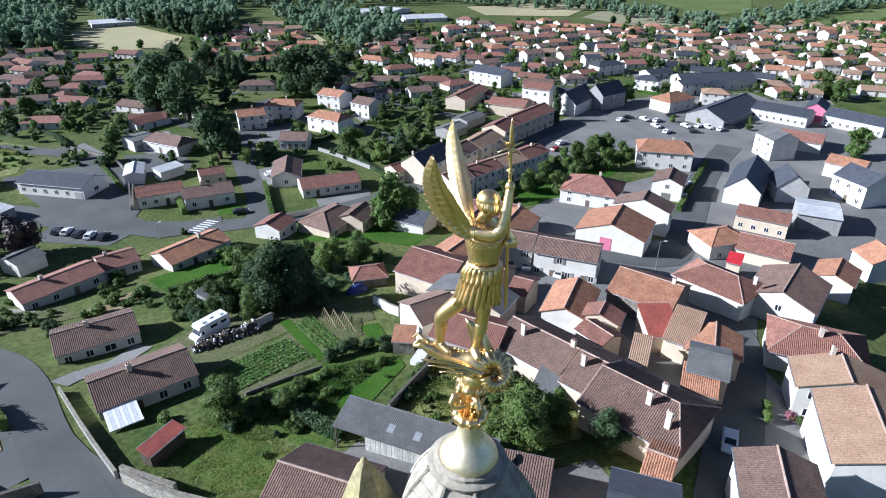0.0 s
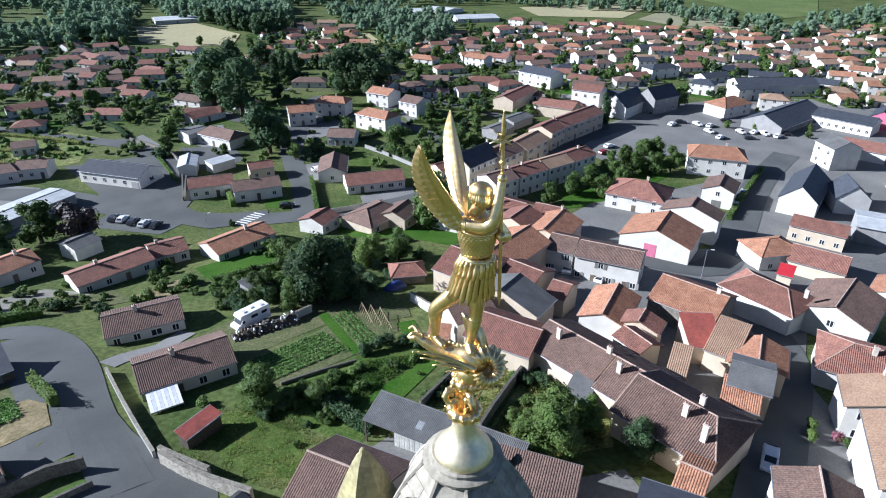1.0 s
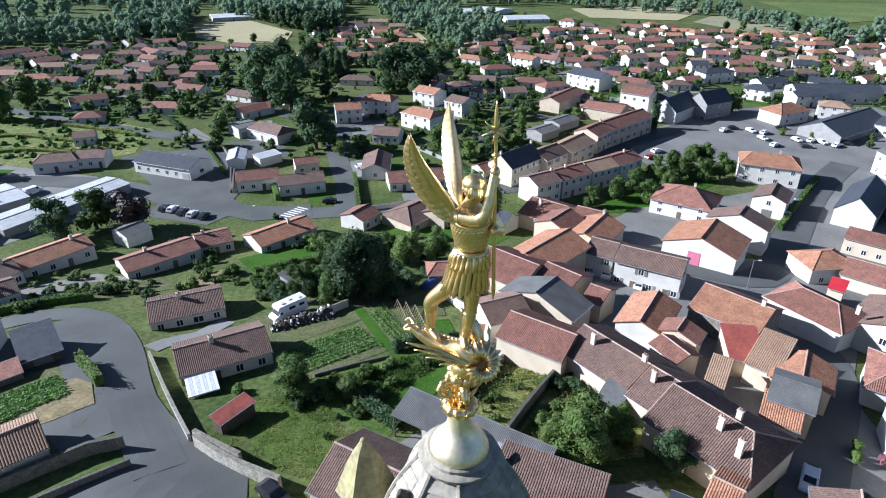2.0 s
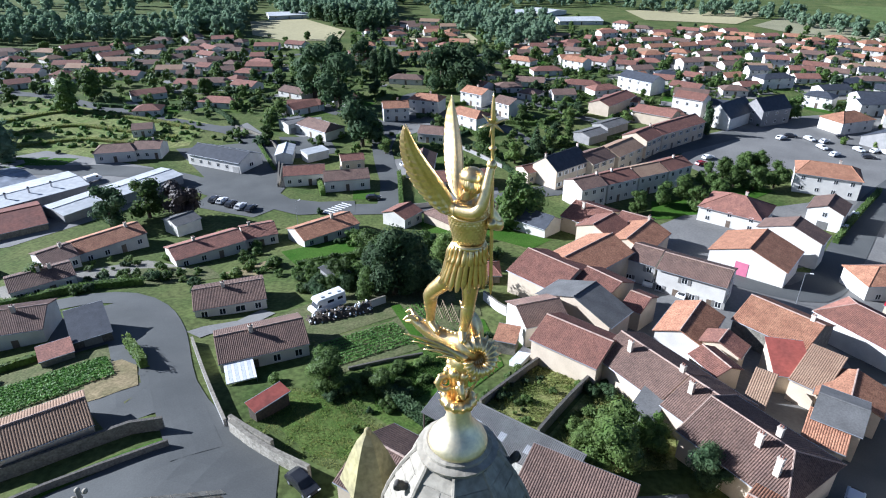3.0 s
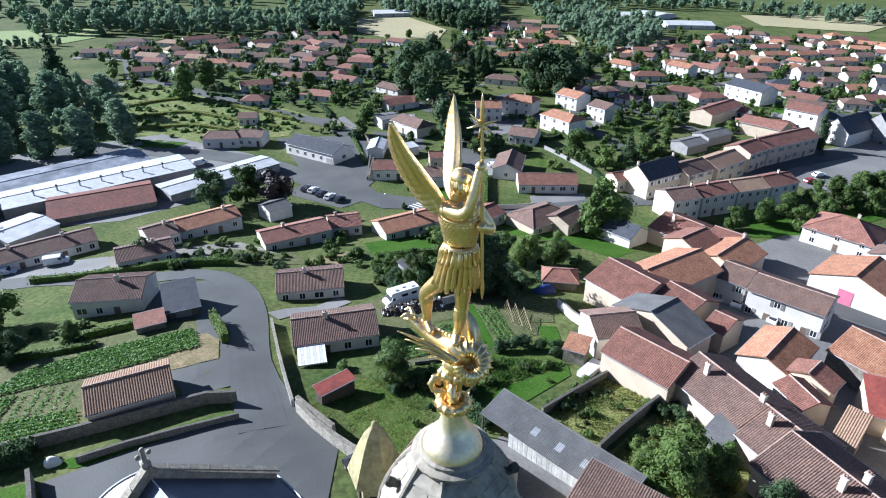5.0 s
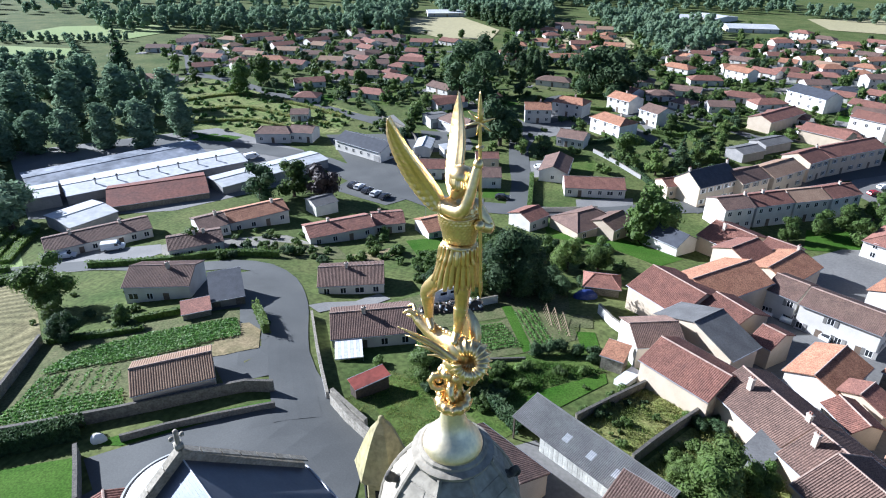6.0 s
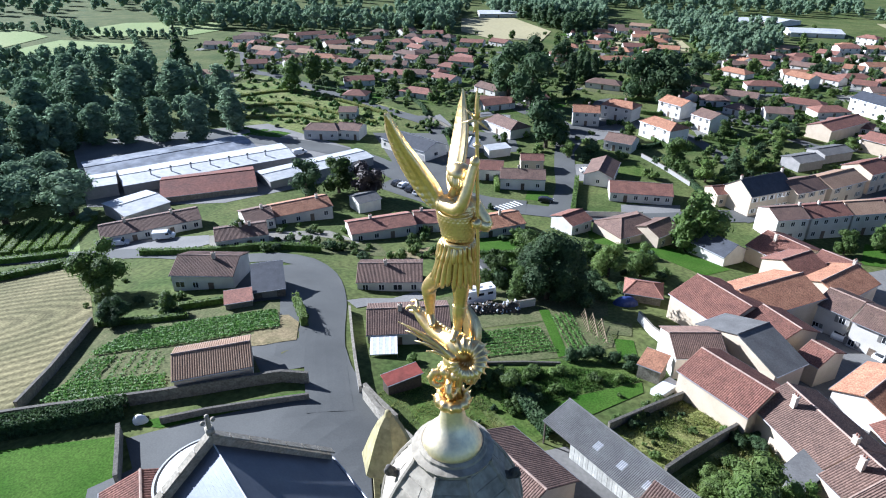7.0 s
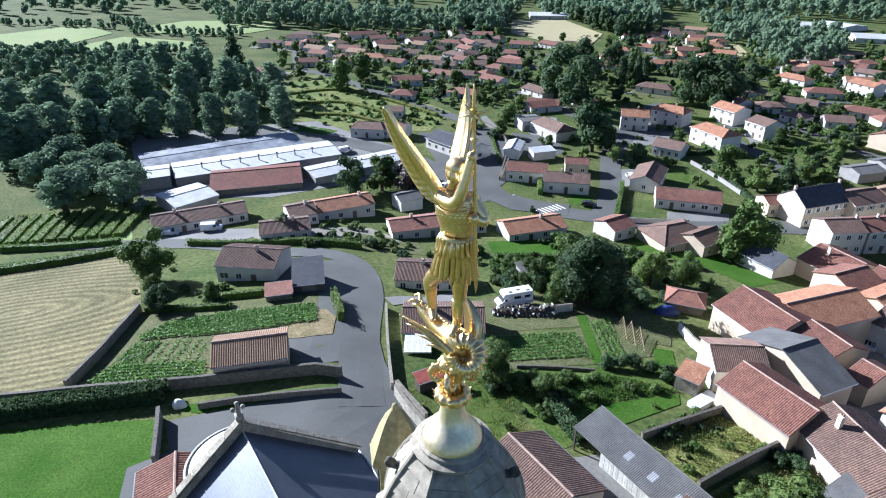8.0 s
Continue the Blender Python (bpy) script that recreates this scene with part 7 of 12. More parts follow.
patch("lawn", [(-74.1, -7.1), (-69.3, 0.3), (-54.3, 12.9), (-42.7, 6.0), (-39.0, 3.1), (-56.8, -10.3)], M_LAWN, 0.050, "wide mown lawn beside the church", "lawn", cell=4.0)
patch("garden_soil", [(-38.1, 56.8), (-29.6, 66.7), (-27.8, 73.0), (-23.8, 79.7), (-16.4, 68.4), (-21.3, 59.8), (-31.0, 48.5)], M_SOIL, 0.050, "bare soil of a kitchen garden", "garden", cell=4.0)
patch("lawn", [(-66.5, 94.7), (-52.8, 109.4), (-48.6, 99.2), (-58.0, 87.1)], M_LAWN, 0.050, "bright green lawn", "lawn", cell=4.0)
patch("lawn", [(-44.4, 123.3), (-35.4, 127.0), (-10.2, 119.3), (-13.6, 111.1), (-25.0, 115.8), (-39.8, 114.6)], M_LAWN, 0.050, "bright green lawn", "lawn", cell=4.0)
patch("lawn", [(-69.3, 139.2), (-63.5, 141.4), (-61.6, 134.5), (-66.7, 132.9)], M_LAWN, 0.050, "small lawn", "lawn", cell=4.0)
patch("lawn", [(-59.6, 175.2), (-52.5, 182.5), (-44.4, 172.1), (-51.5, 166.2)], M_LAWN2, 0.050, "walled garden lawn", "lawn", cell=4.0)
patch("lawn", [(12.2, 156.1), (28.6, 164.1), (39.6, 179.7), (45.8, 174.9), (25.1, 148.2), (12.3, 142.9)], M_LAWN, 0.090, "park lawn under trees", "lawn", cell=4.0)
patch("lawn", [(-30.6, 47.9), (-24.5, 55.7), (-12.5, 66.8), (-10.2, 56.3), (-17.4, 42.9), (-18.8, 40.2), (-26.3, 44.3)], M_LAWN2, 0.040, "green lawn in a garden", "lawn", cell=4.0)
patch("lawn", [(-37.9, 40.1), (-34.3, 44.4), (-29.3, 44.6), (-20.2, 39.1), (-24.5, 33.3), (-26.2, 33.7)], M_LAWN2, 0.040, "rough grass plot", "grass", cell=4.0)
patch("meadow", [(-10.5, 45.9), (-6.3, 59.3), (2.4, 64.5), (4.4, 63.8), (-2.5, 43.6)], M_DRY, 0.050, "overgrown dry grass inside old walls", "grass", cell=2.0)
patch("meadow", [(-1.2, 43.7), (4.9, 62.4), (13.4, 54.2), (13.2, 43.6), (5.4, 39.9)], M_DRY, 0.050, "overgrown dry grass and brambles", "grass", cell=2.0)
patch("meadow", [(-245.0, 172.7), (-250.4, 198.2), (-195.2, 199.2), (-150.4, 185.7), (-141.0, 160.8), (-157.3, 141.6), (-192.0, 137.9)], M_BANK, 0.060, "steep grassy bank with shrubs", "bank", cell=4.0)
patch("lawn", [(-193.4, 133.6), (-166.8, 139.2), (-165.8, 127.5), (-178.4, 122.2)], M_LAWN, 0.070, "green verge", "lawn", cell=4.0)
patch("wheat_field", [(-289.5, 434.0), (-255.4, 459.4), (-198.6, 413.2), (-185.1, 371.8), (-218.6, 361.8), (-251.4, 376.6)], M_WHEAT, 0.300, "ripe yellow wheat field", "field", cell=20.0)
patch("wheat_field", [(-161.5, 403.0), (-111.5, 428.8), (-92.1, 389.9), (-144.3, 375.1)], M_WHEAT, 0.300, "ripe yellow wheat field", "field", cell=20.0)
patch("wheat_field", [(-12.0, 591.9), (60.8, 632.0), (110.3, 620.8), (72.8, 531.5), (5.7, 534.7)], M_WHEAT, 0.300, "ripe yellow wheat field", "field", cell=20.0)
patch("stubble_field", [(83.4, 525.3), (123.0, 603.7), (175.4, 489.8), (148.9, 443.3), (104.8, 494.7)], M_HAY, 0.300, "pale stubble field", "field", cell=20.0)
patch("pasture", [(164.9, 689.1), (282.2, 695.6), (234.6, 569.4), (186.3, 537.8)], M_PASTURE, 0.300, "green pasture", "field", cell=20.0)
patch("pasture", [(251.2, 541.4), (390.5, 618.6), (311.4, 483.2), (245.2, 479.6)], M_PASTURE, 0.300, "green pasture", "field", cell=20.0)
patch("pasture", [(-431.4, 560.2), (-394.3, 631.4), (-396.1, 751.1), (-561.3, 741.9)], M_PASTURE, 0.300, "green pasture", "field", cell=20.0)
patch("stubble_field", [(-424.3, 136.9), (-445.5, 191.9), (-389.1, 211.7), (-366.6, 200.3), (-377.1, 152.6)], M_PALEG, 0.300, "pale green mown field", "field", cell=20.0)
patch("stubble_field", [(-522.3, 140.8), (-525.6, 199.6), (-466.6, 194.0), (-438.5, 145.5), (-439.6, 114.4)], M_PALEG, 0.300, "pale green mown field", "field", cell=20.0)
patch("pasture", [(-477.8, 220.2), (-486.1, 261.5), (-425.3, 312.3), (-395.3, 281.7), (-393.0, 248.7), (-442.0, 214.5)], M_PALEG, 0.300, "green pasture", "field", cell=20.0)
patch("vineyard", [(-168.1, 27.8), (-153.6, 53.9), (-130.6, 43.9), (-154.2, 23.6)], M_PALEG, 0.050, "grass between rows of young trees", "field", cell=4.0)
# crops
crop("crop_bed", [(-76.9, 20.0), (-78.1, 26.1), (-73.1, 33.1), (-64.0, 43.8), (-58.6, 39.9), (-65.3, 30.2)], 47.4, 0.75, 0.55, M_CROP, "dense green potato rows", 1, 40.0, 0.17)
crop("crop_bed", [(-70.0, 10.3), (-71.7, 13.9), (-61.6, 23.0), (-57.6, 20.4)], 39.5, 0.80, 0.60, M_CROP, "dense green vegetable rows", 2, 40.0, 0.17)
crop("crop_bed", [(-71.3, 14.2), (-75.3, 19.5), (-73.0, 22.2), (-68.2, 17.0)], 126.4, 0.80, 0.50, M_CROP, "green vegetable rows", 3, 34.0, 0.16)
crop("crop_bed", [(-68.1, 17.4), (-72.6, 22.5), (-68.1, 26.7), (-61.8, 22.9)], 131.4, 1.50, 0.35, M_CROP, "thin rows of seedlings", 4, 12.0, 0.16)
crop("crop_bed", [(-36.9, 56.8), (-29.0, 66.5), (-22.7, 60.7), (-31.8, 51.0)], 50.6, 0.90, 0.40, M_CROP, "rows of low vegetables", 5, 36.0, 0.14)
crop("crop_bed", [(-29.1, 71.6), (-27.3, 75.1), (-19.7, 65.4), (-20.8, 61.5)], -50.6, 0.90, 0.45, M_CROP, "bed of leafy vegetables", 6, 36.0, 0.14)
crop("crop_bed", [(-26.3, 76.1), (-23.2, 77.2), (-17.4, 68.6), (-18.4, 63.9)], -57.5, 1.10, 0.40, M_CROP, "sparse staked vegetables", 7, 4.0, 0.12)
hedge([(-157.8, 21.1), (-165.2, 26.1), (-171.9, 31.5)], 1.2, 2.3, M_LEAF2, "row of young orchard trees on pale grass")
hedge([(-155.7, 23.3), (-163.2, 28.5), (-169.9, 34.0)], 1.2, 2.3, M_LEAF2, "row of young orchard trees on pale grass")
hedge([(-153.6, 25.5), (-161.1, 30.8), (-167.8, 36.5)], 1.2, 2.3, M_LEAF2, "row of young orchard trees on pale grass")
hedge([(-151.5, 27.7), (-159.1, 33.2), (-165.7, 39.0)], 1.2, 2.3, M_LEAF2, "row of young orchard trees on pale grass")
hedge([(-149.4, 29.8), (-157.0, 35.5), (-163.6, 41.6)], 1.2, 2.3, M_LEAF2, "row of young orchard trees on pale grass")
hedge([(-147.2, 32.0), (-154.8, 37.9), (-161.5, 44.1)], 1.2, 2.3, M_LEAF2, "row of young orchard trees on pale grass")
hedge([(-145.0, 34.2), (-152.7, 40.3), (-159.4, 46.7)], 1.2, 2.3, M_LEAF2, "row of young orchard trees on pale grass")
hedge([(-142.7, 36.4), (-150.5, 42.7), (-157.2, 49.2)], 1.2, 2.3, M_LEAF2, "row of young orchard trees on pale grass")
hedge([(-140.5, 38.6), (-148.3, 45.1), (-155.1, 51.8)], 1.2, 2.3, M_LEAF2, "row of young orchard trees on pale grass")
hedge([(-138.2, 40.8), (-146.1, 47.5), (-152.9, 54.4)], 1.2, 2.3, M_LEAF2, "row of young orchard trees on pale grass")
hedge([(-136.0, 43.0), (-143.9, 49.9), (-150.7, 57.0)], 1.2, 2.3, M_LEAF2, "row of young orchard trees on pale grass")
# walls
low_wall("garden_wall", [(-43.7, 31.8), (-46.7, 30.0), (-49.7, 26.8), (-53.4, 22.6), (-59.3, 16.5), (-65.8, 10.8), (-72.3, 5.0), (-79.1, -0.8)], 1.70, 0.38, M_STONE, "old rubble stone wall above the lane")
low_wall("garden_wall", [(-41.1, 29.4), (-45.9, 24.1), (-49.2, 20.6), (-52.3, 16.6)], 0.90, 0.30, M_STONE, "low stone wall along the forecourt")
low_wall("garden_wall", [(-71.0, 8.6), (-76.4, 15.1), (-86.9, 25.7)], 1.60, 0.40, M_STONE, "grey stone field wall")
low_wall("garden_wall", [(-54.5, 13.0), (-50.8, 10.9), (-46.8, 8.5)], 1.80, 0.40, M_STONE, "rough stone wall")
low_wall("garden_wall", [(-56.1, 52.2), (-47.9, 44.2), (-41.8, 38.5), (-37.7, 34.8)], 1.00, 0.35, M_GREYW, "low rendered garden wall by the lane")
low_wall("garden_wall", [(-36.9, 34.8), (-34.2, 33.8), (-29.9, 32.5)], 2.00, 0.45, M_PALEST, "pale stone boundary wall")
low_wall("garden_wall", [(-36.5, 34.2), (-33.1, 32.7), (-29.3, 31.5), (-24.1, 30.1)], 1.80, 0.45, M_PALEST, "pale stone boundary wall")
low_wall("garden_wall", [(-9.8, 47.1), (-7.3, 53.3), (-4.5, 60.2)], 1.30, 0.32, M_STONE, "old stone garden wall")
low_wall("garden_wall", [(4.8, 63.2), (0.8, 52.3), (-2.1, 43.3)], 1.60, 0.32, M_STONE, "tall old stone garden wall")
low_wall("garden_wall", [(-99.2, 151.7), (-91.4, 135.6), (-107.3, 162.9), (-120.3, 175.2), (-137.2, 183.6)], 1.20, 0.40, M_STONE, "curved stone wall by the road")
low_wall("garden_wall", [(-49.9, 129.8), (-43.8, 133.9), (-36.2, 139.9)], 1.30, 0.30, M_WALL, "white rendered garden wall")
low_wall("garden_wall", [(-53.1, 187.4), (-44.0, 180.5), (-32.7, 170.5)], 1.20, 0.30, M_GREYW, "pale garden wall")
low_wall("garden_wall", [(-36.1, 69.0), (-33.2, 73.8)], 1.40, 0.30, M_WALL, "white rendered garden wall")
low_wall("garden_wall", [(-17.1, 79.9), (-13.8, 75.9), (-12.0, 74.5)], 1.80, 0.30, M_WALL, "white rendered garden wall")
# hedges
hedge([(-227.5, 161.0), (-215.4, 182.4), (-179.4, 182.7), (-152.9, 178.0)], 1.0, 2.4, M_WEED, "ragged line of shrubs on a terraced bank")
hedge([(-210.5, 149.5), (-198.2, 167.1), (-168.1, 167.5), (-150.3, 166.5)], 1.0, 2.4, M_WEED, "ragged line of shrubs on a terraced bank")
hedge([(-196.6, 141.6), (-180.9, 154.7), (-157.4, 156.6)], 1.0, 2.4, M_WEED, "ragged line of shrubs on a terraced bank")
hedge([(-169.1, 224.1), (-169.7, 238.7), (-173.9, 261.0)], 1.6, 1.3, M_DARK, "clipped green hedge along a garden")
hedge([(-185.3, 234.3), (-187.9, 260.2)], 1.6, 1.3, M_LEAF, "clipped green hedge along a garden")
hedge([(-173.5, 208.3), (-154.2, 198.9), (-139.8, 185.7)], 1.6, 1.3, M_DARK, "clipped green hedge along a garden")
hedge([(-59.5, 211.0), (-49.0, 201.3), (-41.5, 205.1)], 1.5, 1.2, M_LEAF, "clipped green hedge along a garden")
hedge([(-46.5, 189.0), (-31.9, 170.5), (-23.7, 161.1)], 1.5, 1.2, M_DARK, "clipped green hedge along a garden")
hedge([(-116.0, 227.0), (-104.9, 240.5), (-103.4, 249.8)], 1.5, 1.2, M_LEAF, "clipped green hedge along a garden")
hedge([(-48.1, 243.6), (-31.4, 223.7), (-16.4, 199.9)], 1.5, 1.2, M_LEAF, "clipped green hedge along a garden")
hedge([(-88.7, 250.6), (-76.6, 261.2), (-62.5, 267.1)], 1.4, 1.2, M_LEAF2, "clipped green hedge along a garden")
hedge([(-190.2, 234.7), (-162.2, 234.2), (-145.9, 219.7)], 1.5, 1.2, M_DARK, "clipped green hedge along a garden")
hedge([(-83.0, 241.9), (-66.2, 239.8), (-55.1, 259.6)], 1.5, 1.2, M_LEAF, "clipped green hedge along a garden")
hedge([(-55.4, 276.5), (-37.4, 263.9), (-22.0, 244.1)], 1.5, 1.2, M_LEAF, "clipped green hedge along a garden")
hedge([(-67.7, 189.8), (-55.0, 196.7), (-49.2, 213.1)], 1.4, 1.1, M_DARK, "clipped green hedge along a garden")
hedge([(-41.7, 219.4), (-31.2, 220.3), (-24.9, 231.8)], 1.5, 1.1, M_LEAF2, "clipped green hedge along a garden")
hedge([(-24.6, 185.9), (-17.9, 197.4), (-10.6, 197.6)], 1.4, 1.1, M_LEAF, "clipped green hedge along a garden")
hedge([(-74.7, -1.9), (-69.0, 3.9), (-63.2, 9.7), (-58.2, 15.0)], 2.2, 2.4, M_DARK, "thick dark hedge above the lawn", dens=150.0)
hedge([(-141.3, 13.6), (-132.8, 23.7), (-127.7, 31.0), (-123.3, 39.3)], 1.6, 2.0, M_LEAF, "field hedge beside the hay")
hedge([(-151.9, 22.9), (-139.2, 32.9), (-130.3, 41.1)], 1.5, 1.5, M_LEAF, "clipped green hedge along a garden")
hedge([(-63.4, 47.4), (-59.1, 44.6), (-56.3, 42.6)], 2.0, 1.2, M_LEAF2, "clipped green hedge along a garden")
hedge([(-113.8, 48.8), (-99.9, 56.2), (-90.1, 65.1), (-82.0, 70.7)], 1.5, 1.2, M_LEAF, "clipped green hedge along a garden")
hedge([(-74.8, 34.6), (-80.1, 30.1), (-86.0, 26.2)], 1.0, 1.2, M_LEAF, "clipped green hedge along a garden")
hedge([(-78.9, 36.1), (-76.0, 39.2), (-73.8, 42.0)], 1.2, 1.0, M_LEAF2, "clipped green hedge along a garden")
hedge([(-87.2, 101.5), (-81.5, 105.3), (-77.0, 108.4)], 1.2, 1.0, M_LEAF, "clipped green hedge along a garden")
hedge([(-51.3, 130.1), (-58.6, 148.4), (-61.3, 154.8)], 1.8, 1.2, M_LEAF, "clipped green hedge along a garden")
hedge([(-76.0, 133.4), (-81.9, 142.3)], 2.0, 1.4, M_LEAF2, "clipped green hedge along a garden")
hedge([(-57.6, 86.5), (-46.8, 96.0)], 1.5, 1.2, M_LEAF, "clipped green hedge along a garden")
hedge([(54.2, 142.4), (63.6, 161.7), (74.0, 181.7)], 1.6, 1.4, M_LEAF, "clipped green hedge along a garden")
hedge([(-211.5, 193.1), (-191.4, 195.3), (-176.6, 194.1)], 1.5, 1.4, M_DARK, "clipped green hedge along a garden")
hedge([(-117.9, 168.3), (-100.0, 148.1)], 1.0, 1.0, M_LEAF, "clipped green hedge along a garden")
# trees
tree("broad", -115.8, 98.1, 11.3, 5.7, "dark")
tree("broad", -112.1, 106.9, 10.9, 5.5, "leaf")
tree("broad", -102.7, 109.1, 11.3, 5.6, "plum")
tree("broad", -32.9, 77.8, 12.3, 6.1, "dark")
tree("broad", -37.4, 75.3, 6.0, 3.0, "leaf")
tree("broad", -42.3, 90.5, 7.7, 3.9, "leaf")
tree("broad", -28.6, 96.2, 7.7, 3.9, "light")
tree("broad", -23.7, 101.1, 7.0, 3.5, "leaf")
tree("broad", -35.0, 99.4, 6.2, 3.1, "leaf")
tree("broad", -45.1, 80.5, 5.6, 2.8, "leaf")
tree("broad", -43.4, 74.0, 4.5, 2.2, "leaf")
tree("broad", -83.3, 177.9, 16.5, 8.3, "dark")
tree("broad", -72.7, 172.7, 6.1, 3.0, "light")
tree("broad", -19.5, 125.8, 13.0, 6.5, "leaf")
tree("broad", -40.7, 181.3, 10.5, 5.3, "leaf")
tree("broad", -30.0, 176.7, 7.3, 3.6, "light")
tree("broad", -99.0, 33.8, 10.6, 5.3, "leaf")
tree("broad", -83.7, 27.7, 5.3, 2.6, "dark")
tree("broad", -93.2, 30.9, 4.0, 2.0, "light")
tree("broad", -79.6, 34.3, 4.0, 2.0, "leaf")
tree("broad", -30.1, 46.5, 5.2, 2.6, "leaf")
tree("broad", -31.7, 48.2, 5.0, 2.5, "leaf")
tree("broad", 6.2, 39.7, 7.4, 3.7, "light")
tree("broad", 3.3, 43.2, 4.1, 2.0, "light")
tree("broad", 6.2, 43.7, 7.3, 3.6, "light")
tree("broad", 3.1, 41.7, 4.5, 2.2, "light")
tree("broad", 10.1, 45.7, 4.9, 2.5, "light")
tree("broad", 15.9, 41.8, 5.4, 2.7, "dark")
tree("broad", -29.6, 46.0, 5.7, 2.9, "leaf")
tree("broad", -22.6, 46.8, 3.5, 1.8, "leaf")
tree("broad", -129.8, 233.0, 23.7, 11.8, "dark")
tree("broad", -111.9, 220.9, 23.1, 11.6, "dark")
tree("broad", -145.8, 281.7, 18.2, 9.1, "dark")
tree("broad", -80.4, 261.5, 22.2, 11.1, "dark")
tree("broad", -68.2, 257.1, 20.6, 10.3, "dark")
tree("broad", -65.7, 292.4, 15.0, 7.5, "dark")
tree("broad", -140.4, 307.8, 14.2, 7.1, "dark")
tree("conifer", -280.2, 170.5, 27.0, 7.5, "dark")
tree("broad", 32.6, 181.3, 7.1, 3.5, "leaf")
tree("broad", -38.9, 95.3, 7.0, 3.5, "leaf")
tree("broad", -37.6, 80.3, 8.3, 4.1, "dark")
tree("broad", -29.6, 79.0, 8.8, 4.4, "dark")
tree("broad", -214.7, 182.6, 14.2, 7.1, "leaf")
tree("broad", -221.6, 203.3, 13.9, 7.0, "leaf")
tree("conifer", -21.5, 124.4, 14.7, 4.1, "leaf")
tree("broad", -100.0, 64.8, 5.7, 2.9, "leaf")
tree("broad", 123.8, 189.5, 10.7, 5.3, "leaf")
tree("broad", 118.6, 291.5, 9.1, 4.5, "leaf")
tree("broad", 152.0, 271.3, 11.9, 6.0, "leaf")
tree("broad", 156.3, 264.8, 9.5, 4.7, "leaf")
tree("broad", 64.0, 258.0, 9.3, 4.7, "leaf")
tree("poplar", 31.5, 234.8, 10.5, 2.3, "dark")
tree("broad", 8.5, 146.6, 6.5, 3.2, "leaf")
tree("broad", 14.4, 154.3, 6.8, 3.4, "leaf")
tree("broad", 20.6, 161.2, 7.1, 3.5, "leaf")
tree("broad", 23.1, 153.8, 6.8, 3.4, "leaf")
tree("broad", 26.6, 172.1, 7.5, 3.7, "leaf")
tree("broad", 38.3, 185.5, 8.0, 4.0, "leaf")
tree("broad", 40.0, 174.0, 7.6, 3.8, "leaf")
tree("broad", 29.4, 161.8, 7.1, 3.6, "leaf")
tree("broad", 46.0, 177.5, 7.8, 3.9, "leaf")
tree("broad", 43.2, 186.4, 8.1, 4.0, "leaf")
tree("broad", 35.0, 175.6, 7.6, 3.8, "leaf")
tree("poplar", -116.8, 279.8, 14.8, 3.2, "dark")
tree("poplar", -118.6, 273.9, 14.5, 3.2, "dark")
tree("poplar", -112.6, 277.8, 14.6, 3.2, "dark")
tree("poplar", -112.2, 285.8, 13.6, 3.0, "dark")
tree("conifer", -24.3, 182.6, 12.0, 3.5, "dark")
tree("poplar", 30.8, 226.9, 9.5, 2.3, "dark")
tree("conifer", -25.4, 186.0, 9.6, 2.7, "dark")
# trees in the leaf colour that carries painted haze
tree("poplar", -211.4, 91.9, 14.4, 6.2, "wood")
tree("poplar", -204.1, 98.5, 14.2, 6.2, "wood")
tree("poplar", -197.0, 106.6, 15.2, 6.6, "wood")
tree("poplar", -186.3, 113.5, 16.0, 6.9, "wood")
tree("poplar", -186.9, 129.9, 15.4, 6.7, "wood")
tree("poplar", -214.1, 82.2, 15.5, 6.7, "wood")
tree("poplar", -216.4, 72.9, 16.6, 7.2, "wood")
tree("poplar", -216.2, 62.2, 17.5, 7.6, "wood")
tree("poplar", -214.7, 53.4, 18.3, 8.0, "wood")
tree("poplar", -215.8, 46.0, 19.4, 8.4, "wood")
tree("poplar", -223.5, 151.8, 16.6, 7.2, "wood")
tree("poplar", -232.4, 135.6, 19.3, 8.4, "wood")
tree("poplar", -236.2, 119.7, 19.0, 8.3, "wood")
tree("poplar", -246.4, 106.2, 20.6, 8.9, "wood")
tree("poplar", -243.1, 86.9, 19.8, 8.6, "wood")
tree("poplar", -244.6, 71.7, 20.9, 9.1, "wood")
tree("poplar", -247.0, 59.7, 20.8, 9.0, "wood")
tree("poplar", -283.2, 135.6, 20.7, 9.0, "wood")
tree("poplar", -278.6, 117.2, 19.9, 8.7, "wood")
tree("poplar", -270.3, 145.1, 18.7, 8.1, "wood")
# far woods, their leaf colour paled to stand in for haze
forest("woodland", [(-473.2, 54.9), (-398.4, 139.4), (-324.2, 175.1), (-246.4, 164.0), (-205.3, 145.5), (-187.2, 128.8), (-197.4, 106.4), (-204.1, 82.2), (-212.4, 58.1), (-258.3, 16.3)], 210, 8.0, 13.0, "broad", M_WOOD_HAZE, "dense green wood behind the factory", 3, 5.5, 260, 0.60)
forest("woodland", [(-493.5, 291.5), (-398.6, 370.7), (-267.0, 396.2), (-254.6, 364.2), (-353.7, 305.5), (-434.3, 264.1)], 110, 10.0, 16.0, "broad", M_WOOD_HAZE, "far belt of woodland", 4, 9.0, 140, 1.00)
forest("woodland", [(-392.5, 505.6), (-309.0, 462.9), (-251.2, 371.1), (-280.2, 379.5), (-290.7, 363.2)], 90, 10.0, 16.0, "broad", M_WOOD_HAZE, "far woodland", 5, 7.0, 160, 0.90)
